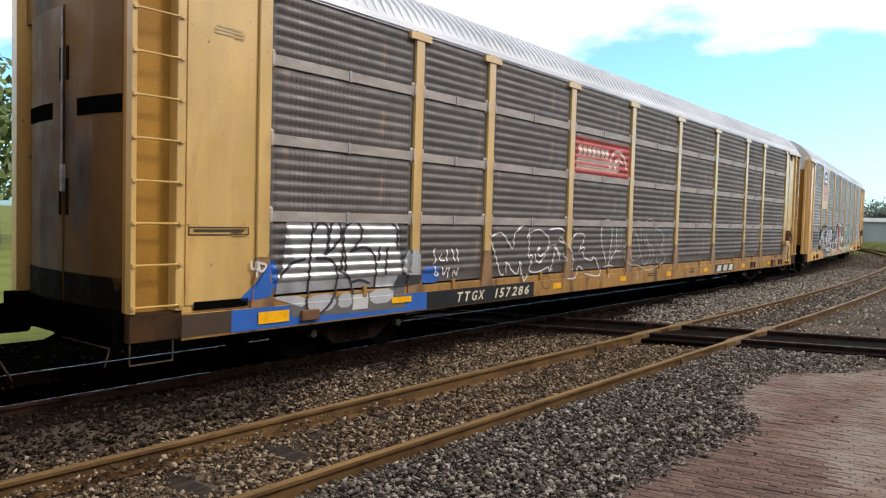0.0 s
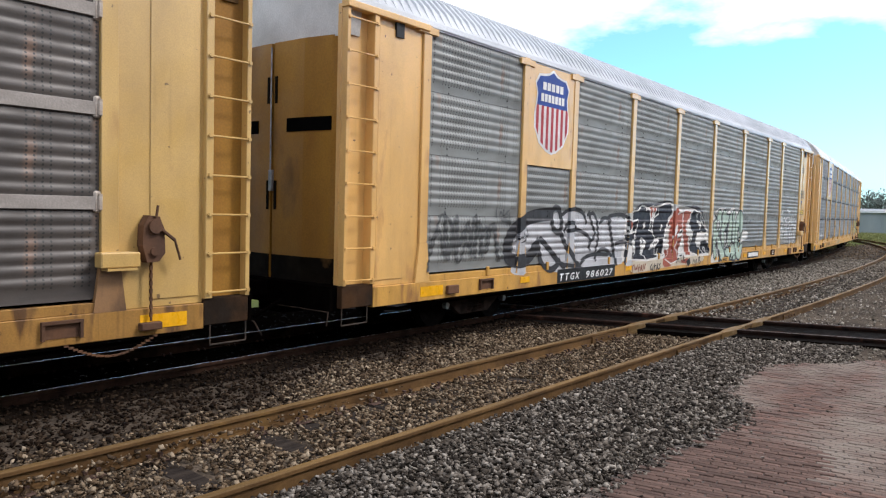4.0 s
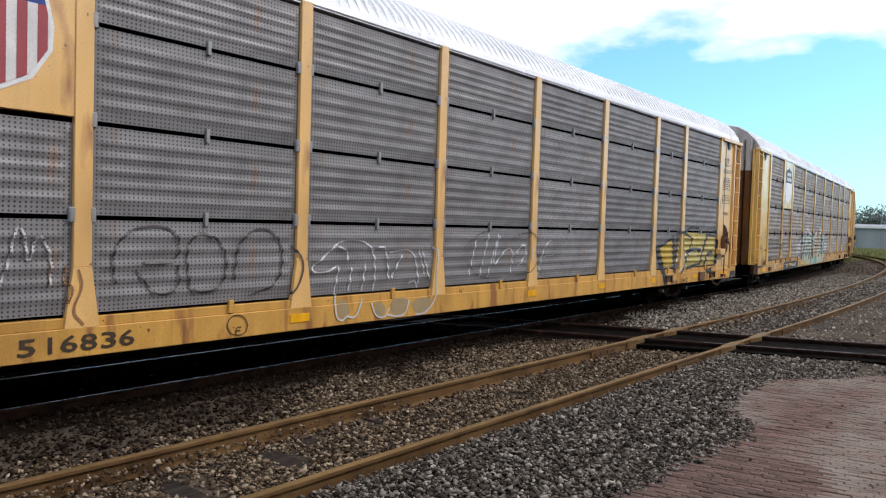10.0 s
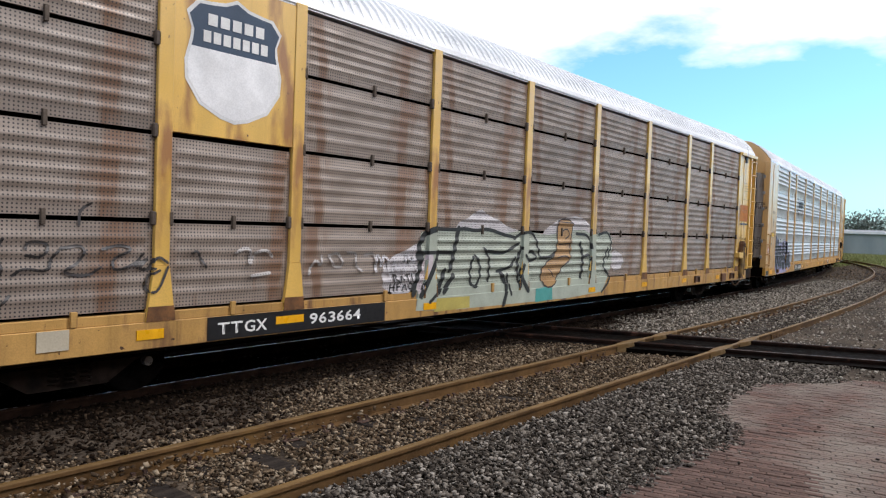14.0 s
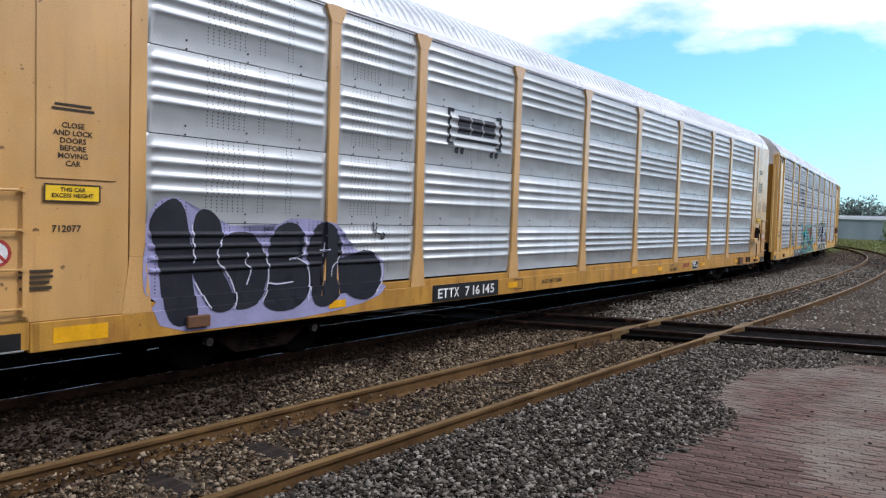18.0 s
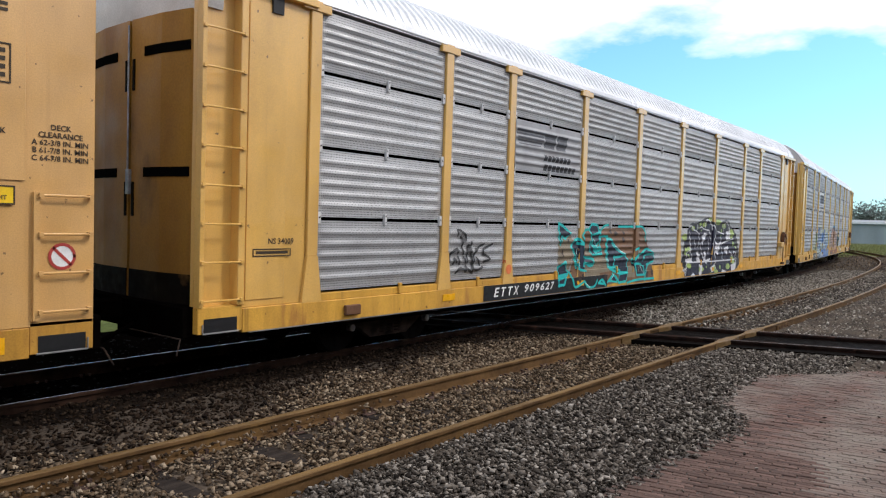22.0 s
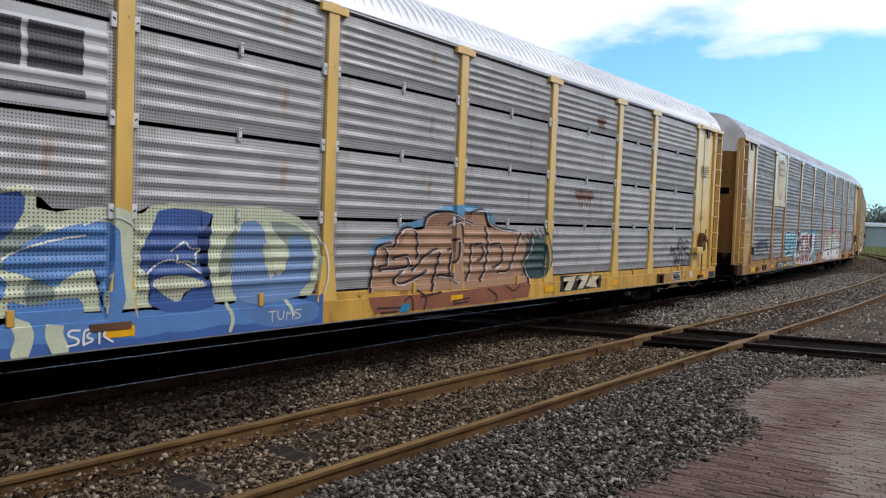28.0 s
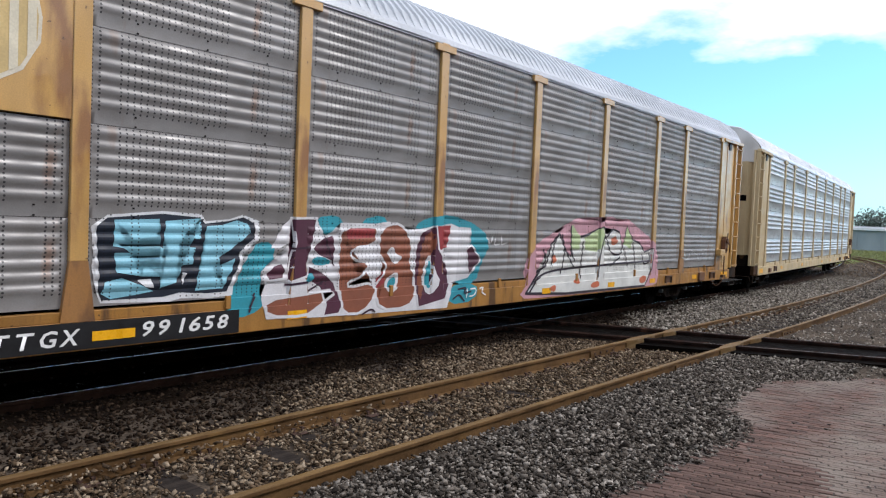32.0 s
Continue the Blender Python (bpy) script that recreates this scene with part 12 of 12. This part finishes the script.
shape("H", "rows", ((-1.98, 2.01), (-1.65, 2.15), (-1.08, 2.21), (-0.28, 2.04), (0.08, 1.74), (-0.23, 1.35), (-0.31, 1.05), (-1.02, 1.04), (-1.19, 1.65), (-1.90, 1.83)), (0.04, 0.30, 0.37), 0.002, name="spray_paint", label="turquoise spray-painted ground")
shape("H", "rows", ((-1.17, 1.03), (-0.29, 1.05), (-0.39, 0.74), (-1.14, 0.71)), (0.04, 0.30, 0.37), 0.002, name="spray_paint", label="turquoise spray-painted ground")
shape("H", "rows", ((-4.56, 1.94), (-4.38, 2.08), (-3.97, 2.06), (-3.83, 1.82), (-3.58, 1.88), (-3.53, 2.02), (-2.86, 2.02), (-2.56, 2.06), (-2.17, 1.93), (-1.85, 1.96), (-1.07, 2.06), (-0.88, 2.01), (-0.52, 2.00), (-0.58, 1.74), (-0.20, 1.45), (-0.57, 1.14), (-1.00, 1.08), (-1.16, 0.67), (-3.11, 0.71), (-3.94, 0.73), (-4.80, 0.77), (-4.87, 1.03), (-4.79, 1.20), (-4.87, 1.38), (-4.54, 1.56), (-4.41, 1.74), (-4.59, 1.67), (-4.72, 1.67)), (0.70, 0.69, 0.70), 0.005, soft=0, name="spray_paint", label="white ground of a red-brown word")
shape("H", "rows", ((-4.41, 2.06), (-3.97, 2.07), (-4.06, 1.66), (-4.17, 1.29), (-4.47, 1.22), (-4.42, 1.52), (-4.35, 1.74)), (0.085, 0.024, 0.045), 0.008, (0.70, 0.69, 0.70), 0.035, soft=0)
shape("H", "rows", ((-4.11, 1.44), (-3.86, 1.35), (-3.63, 1.19), (-3.50, 0.87), (-3.57, 0.75), (-3.84, 0.74), (-3.81, 0.89), (-3.89, 1.12), (-4.10, 1.24)), (0.085, 0.024, 0.045), 0.008, (0.70, 0.69, 0.70), 0.035, soft=0)
shape("H", "rows", ((-4.06, 1.66), (-3.88, 1.81), (-3.68, 1.85), (-3.63, 1.66), (-3.67, 1.47), (-3.91, 1.55)), (0.085, 0.024, 0.045), 0.008, (0.70, 0.69, 0.70), 0.035, soft=0)
shape("H", "rows", ((-4.76, 1.25), (-4.80, 1.35), (-4.68, 1.45), (-4.54, 1.48), (-4.48, 1.37), (-4.53, 1.27)), (0.085, 0.024, 0.045), 0.008, (0.70, 0.69, 0.70), 0.035, soft=0)
shape("H", "rows", ((-4.80, 0.80), (-4.81, 1.01), (-4.17, 1.06), (-3.54, 1.09), (-3.97, 0.86), (-4.16, 0.76)), (0.25, 0.085, 0.045), 0.008, (0.70, 0.69, 0.70), 0.04)
shape("H", "rows", ((-3.52, 1.96), (-2.87, 1.98), (-2.82, 1.93), (-2.85, 1.71), (-3.33, 1.66), (-3.33, 1.50), (-2.95, 1.45), (-3.10, 1.25), (-3.37, 1.18), (-3.36, 1.10), (-2.87, 1.16), (-2.82, 0.99), (-3.11, 0.72), (-3.49, 0.74), (-3.54, 1.03), (-3.58, 1.42), (-3.56, 1.74)), (0.25, 0.085, 0.045), 0.008, (0.70, 0.69, 0.70), 0.04)
shape("H", "rows", ((-2.78, 1.66), (-2.76, 1.91), (-2.56, 2.02), (-2.31, 2.03), (-2.12, 1.87), (-2.04, 1.65), (-2.09, 1.43), (-1.95, 1.21), (-1.95, 0.94), (-2.14, 0.74), (-2.76, 0.74), (-2.86, 1.07), (-2.69, 1.23), (-2.59, 1.40), (-2.74, 1.53)), (0.25, 0.085, 0.045), 0.008, (0.70, 0.69, 0.70), 0.04)
shape("H", "rows", ((-1.96, 1.65), (-1.83, 1.92), (-1.50, 2.01), (-1.43, 1.65), (-1.17, 1.37), (-1.09, 1.08), (-1.23, 0.81), (-1.88, 0.72), (-1.98, 1.12)), (0.085, 0.024, 0.045), 0.009, (0.70, 0.69, 0.70), 0.04, soft=0)
shape("H", "rows", ((-0.65, 1.65), (-0.50, 1.70), (-0.23, 1.45), (-0.57, 1.20)), (0.085, 0.024, 0.045), 0.009, (0.70, 0.69, 0.70), 0.04, soft=0)
shape("H", "rows", ((-3.45, 1.95), (-2.89, 1.97), (-2.86, 1.82), (-3.41, 1.79)), (0.30, 0.040, 0.042), 0.01, soft=0, name="letter_shade")
shape("H", "rows", ((-1.49, 2.01), (-1.08, 2.03), (-1.19, 1.67), (-1.42, 1.62)), (0.30, 0.040, 0.042), 0.01, soft=0, name="letter_shade")
shape("H", "rows", ((-2.81, 1.20), (-2.67, 1.32), (-2.61, 1.15), (-2.79, 1.06)), (0.30, 0.040, 0.042), 0.01, soft=0, name="letter_shade")
shape("H", "rows", ((-1.88, 1.39), (-1.77, 1.83), (-1.53, 1.96), (-1.48, 1.65), (-1.66, 1.47), (-1.73, 1.11), (-1.88, 0.76)), (0.25, 0.085, 0.045), 0.011, name="letter_shade")
shape("H", "rows", ((-2.61, 1.61), (-2.49, 1.70), (-2.40, 1.57), (-2.25, 1.52), (-2.39, 1.40), (-2.53, 1.49)), (0.70, 0.69, 0.70), 0.013, name="letter_opening")
shape("H", "rows", ((-2.62, 1.01), (-2.62, 1.19), (-2.39, 1.32), (-2.31, 1.18), (-2.40, 0.99)), (0.70, 0.69, 0.70), 0.013, name="letter_opening")
shape("H", "rows", ((-1.76, 0.99), (-1.79, 1.29), (-1.62, 1.62), (-1.51, 1.29), (-1.34, 1.10), (-1.60, 0.89)), (0.70, 0.69, 0.70), 0.013, name="letter_opening")
shape("H", "rows", ((-1.27, 1.54), (-1.03, 1.91), (-0.88, 1.99), (-0.86, 1.74), (-0.61, 1.76), (-0.84, 1.46)), (0.70, 0.69, 0.70), 0.013, name="letter_opening")
shape("H", "rows", ((-2.57, 1.06), (-2.56, 1.16), (-2.43, 1.24), (-2.37, 1.16), (-2.45, 1.05)), (0.04, 0.30, 0.37), 0.015, name="letter_opening")
shape("H", "rows", ((-1.71, 1.04), (-1.72, 1.27), (-1.61, 1.51), (-1.55, 1.25), (-1.60, 1.00)), (0.04, 0.30, 0.37), 0.015, name="letter_opening")
shape("H", "rows", ((-4.09, 1.51), (-3.91, 1.57), (-3.66, 1.46), (-3.96, 1.42)), (0.04, 0.30, 0.37), 0.015, name="letter_opening")
shape("H", "rows", ((-4.18, 1.25), (-4.04, 1.36), (-4.00, 1.24), (-4.16, 1.18)), (0.04, 0.30, 0.37), 0.015, name="letter_opening")
scrawl("H", "rows", [((-3.83, 1.82), (-3.66, 1.43)), ((-4.40, 1.66), (-4.09, 1.68)), ((-3.11, 0.71), (-2.93, 0.78), (-2.86, 0.73)), ((-4.10, 1.09), (-3.85, 1.20)), ((-4.48, 1.19), (-4.10, 1.22)), ((-5.06, 0.89), (-4.96, 1.10)), ((-1.02, 0.80), (-0.85, 0.89), (-0.71, 0.76)), ((-0.86, 0.96), (-0.61, 0.99), (-0.75, 0.88), (-0.53, 0.91))], 0.028, (0.04, 0.015, 0.03), 0.014)
shape("H", "rows", ((1.14, 1.21), (1.45, 1.64), (1.90, 1.86), (2.33, 1.92), (2.77, 2.10), (3.10, 2.28), (3.73, 2.26), (4.00, 2.12), (4.66, 2.39), (5.11, 2.21), (5.54, 2.35), (6.03, 2.16), (6.71, 1.96), (7.45, 1.61), (7.49, 0.74), (6.98, 0.66), (1.85, 0.66), (0.94, 0.69), (1.30, 0.99)), (0.55, 0.30, 0.34), 0.002, name="spray_paint", label="pink spray-painted ground")
shape("H", "rows", ((1.22, 0.78), (1.64, 1.17), (1.97, 1.30), (2.15, 1.72), (2.44, 1.94), (2.69, 1.63), (2.95, 1.45), (2.95, 2.10), (3.29, 1.87), (3.64, 1.92), (4.32, 2.10), (4.49, 1.85), (4.86, 2.06), (5.19, 2.00), (5.35, 1.62), (5.59, 2.14), (5.91, 1.82), (6.31, 1.74), (6.60, 1.53), (7.10, 1.61), (7.02, 1.10), (6.63, 0.69), (2.73, 0.70)), (0.66, 0.66, 0.62), 0.006, (0.03, 0.02, 0.03), 0.05, soft=0)
shape("H", "rows", ((2.91, 1.61), (2.98, 2.13), (3.34, 1.86), (3.29, 1.60)), (0.45, 0.55, 0.28), 0.009, soft=0, name="letter_shade")
shape("H", "rows", ((3.54, 1.60), (3.52, 1.86), (4.29, 2.09), (4.45, 1.75), (4.09, 1.55)), (0.45, 0.55, 0.28), 0.009, soft=0, name="letter_shade")
shape("H", "rows", ((5.40, 1.72), (5.59, 2.14), (5.91, 1.81), (5.78, 1.60)), (0.45, 0.55, 0.28), 0.009, soft=0, name="letter_shade")
shape("H", "rows", ((2.09, 1.38), (2.34, 1.54), (2.36, 1.31)), (0.52, 0.14, 0.06), 0.01, name="paint_dot")
shape("H", "rows", ((4.72, 1.81), (4.99, 1.93), (5.13, 1.75), (4.85, 1.67)), (0.52, 0.14, 0.06), 0.01, name="paint_dot")
shape("H", "rows", ((2.00, 0.83), (2.34, 0.92), (2.31, 0.74)), (0.52, 0.14, 0.06), 0.01, name="paint_dot")
shape("H", "rows", ((2.99, 0.92), (3.30, 1.03), (3.33, 0.86)), (0.52, 0.14, 0.06), 0.01, name="paint_dot")
shape("H", "rows", ((6.27, 0.90), (6.70, 0.96), (6.68, 0.77), (6.35, 0.75)), (0.52, 0.14, 0.06), 0.01, name="paint_dot")
shape("H", "rows", ((3.79, 0.86), (4.20, 0.92), (4.22, 0.77), (3.85, 0.76)), (0.52, 0.14, 0.06), 0.01, name="paint_dot")
scrawl("H", "rows", [((1.86, 1.61), (1.96, 1.41), (1.77, 1.19), (1.34, 0.79)), ((2.44, 1.93), (2.23, 1.72), (2.18, 1.31)), ((2.55, 1.91), (2.70, 1.61), (2.56, 1.12)), ((2.70, 1.61), (3.06, 1.25)), ((2.93, 2.08), (2.93, 1.61), (3.10, 1.37)), ((3.45, 1.77), (3.35, 1.00)), ((4.42, 2.00), (4.19, 1.50), (4.14, 1.00)), ((4.55, 1.83), (4.76, 1.49), (5.28, 1.46), (5.32, 1.64)), ((4.79, 1.23), (5.23, 1.41)), ((5.44, 1.62), (5.67, 1.21)), ((5.92, 1.75), (6.12, 1.15)), ((6.47, 1.47), (6.57, 1.19), (6.97, 1.30), (6.87, 1.50)), ((1.50, 0.98), (1.96, 1.16), (2.74, 1.21), (4.17, 1.25), (6.97, 1.30))], 0.045, (0.03, 0.02, 0.03), 0.011)
scrawl("H", "rows", [((-0.06, 1.84), (0.02, 1.70), (0.11, 1.85)), ((0.18, 1.80), (0.16, 1.70), (0.33, 1.72)), ((0.39, 1.85), (0.37, 1.70), (0.55, 1.74)), ((-0.61, 0.95), (-0.65, 0.82)), ((-0.51, 0.95), (-0.35, 0.96), (-0.43, 0.83), (-0.56, 0.83)), ((-0.25, 0.95), (-0.12, 0.97), (-0.24, 0.89), (-0.10, 0.83))], 0.025, WHT, 0.012)
scrawl("H", "rows", squiggle(-11.3, -9.9, 1.40, 1.72, 3, 34) + squiggle(-11.1, -9.6, 1.45, 1.78, 4, 26) + [[(-11.2, 1.36), (-10.6, 1.72), (-9.6, 1.74)], [(-9.9, 1.4), (-9.6, 1.6), (-9.5, 1.45), (-9.8, 1.4)], [(-11.0, 1.25), (-10.6, 1.3), (-10.2, 1.25)]], 0.040, (0.03, 0.035, 0.09))
scrawl("H", "rows", squiggle(9.0, 11.1, 1.2, 1.6, 17, 20), 0.03, (0.50, 0.50, 0.50))
GREEN = (0.02, 0.17, 0.11)
scrawl("H", "rows", [((-12.85, 3.08), (-12.85, 2.96), (-12.73, 2.99), (-12.84, 2.91)), ((-12.85, 3.07), (-12.75, 3.21), (-12.77, 3.02)), ((-12.71, 3.03), (-12.70, 3.10), (-12.64, 2.95), (-12.60, 3.09), (-12.61, 2.97)), ((-12.53, 3.04), (-12.51, 2.92), (-12.42, 2.95), (-12.50, 3.02)), ((-12.83, 2.73), (-12.80, 2.76), (-12.70, 2.76), (-12.74, 2.73)), ((-12.30, 2.94), (-12.32, 2.89)), ((-12.70, 2.57), (-12.63, 2.55), (-12.58, 2.55)), ((-12.91, 2.63), (-12.91, 2.62), (-12.90, 2.64)), ((-12.82, 2.63), (-12.81, 2.63), (-12.80, 2.64)), ((-12.85, 2.55), (-12.85, 2.54), (-12.84, 2.56)), ((-12.42, 2.37), (-12.41, 2.36), (-12.40, 2.37)), ((-12.44, 2.31), (-12.43, 2.31), (-12.42, 2.32))], 0.03, GREEN, 0.006, label="dark green marker scrawl")
scrawl("H", "rows", [((-12.38, 2.32), (-12.37, 2.31), (-12.36, 2.32))], 0.03, GREEN, 0.006, label="dark green marker scrawl")
scrawl("H", "rows", [((-12.55, 2.85), (-12.61, 2.77), (-12.67, 2.82), (-12.64, 2.89), (-12.58, 2.91), (-12.55, 2.85)), ((-12.77, 2.90), (-12.78, 2.82)), ((-12.84, 2.91), (-12.77, 2.90)), ((-12.53, 2.88), (-12.55, 2.74)), ((-12.52, 2.87), (-12.43, 2.94), (-12.38, 2.90), (-12.45, 2.62)), ((-12.30, 2.94), (-12.35, 2.85), (-12.27, 2.86), (-12.29, 2.79)), ((-12.44, 2.82), (-12.22, 2.75), (-12.36, 2.64), (-12.41, 2.54)), ((-12.70, 2.76), (-12.76, 2.67), (-12.77, 2.56)), ((-12.70, 2.69), (-12.60, 2.72), (-12.64, 2.64)), ((-12.71, 2.63), (-12.73, 2.44)), ((-12.58, 2.55), (-12.71, 2.58), (-12.65, 2.68)), ((-12.61, 2.52), (-12.67, 2.38)), ((-12.81, 2.43), (-12.76, 2.37), (-12.56, 2.32))], 0.018, GREEN, 0.006, label="dark green marker scrawl")
scrawl("H", "rows", [((-12.52, 2.54), (-12.44, 2.51), (-12.43, 2.42), (-12.51, 2.36), (-12.59, 2.39), (-12.60, 2.46), (-12.52, 2.54)), ((-12.43, 2.45), (-12.27, 2.45)), ((-12.30, 2.52), (-12.23, 2.44), (-12.12, 2.43)), ((-12.19, 2.44), (-12.27, 2.41), (-12.32, 2.36)), ((-12.74, 2.33), (-12.64, 2.30))], 0.018, GREEN, 0.006, label="dark green marker scrawl")
bm = B(); box(bm, -11.99, -11.75, -1.63, -1.60, 1.27, 1.51, 0.01); part("steel_plate", bm, M_truck, CARS["H"][0], "dark steel plate")
frame_box("H", -12.76, -12.16, 1.67, 1.87, M_letter)
patch("H", "rows", -12.75, -12.17, 1.68, 1.86, (0.66, 0.46, 0.08), 0.002, name="warning_sign", label="faded yellow warning sign")
bars("H", -12.46, 1.83, [0.30, 0.42], 0.03, 0.04, M_letter, -1.582)
bars("H", -12.45, 2.04, [0.46], 0.06, 0.02, paint((0.22, 0.12, 0.04)))

pavement()


def motions():
    """The train runs past along its track, and its wheels turn."""
    for key, (root, wheels) in CARS.items():
        s0 = START[key]
        rows = []
        for i in range(129):
            t = i * 0.25
            s = s0 - gone(t)
            xa, ya, _ = on_train(s - 10.45)
            xb, yb, _ = on_train(s + 10.45)
            rows.append((t, pose((xa + xb) / 2, (ya + yb) / 2, 0, 0, 0, math.degrees(math.atan2(yb - ya, xb - xa)))))
        walk(root, rows)
        for w, x in wheels:
            walk(w, [(i * 0.08, pose(x, 0, 0.40, 0, -math.degrees(gone(i * 0.08) / 0.40), 0)) for i in range(401)])


motions()
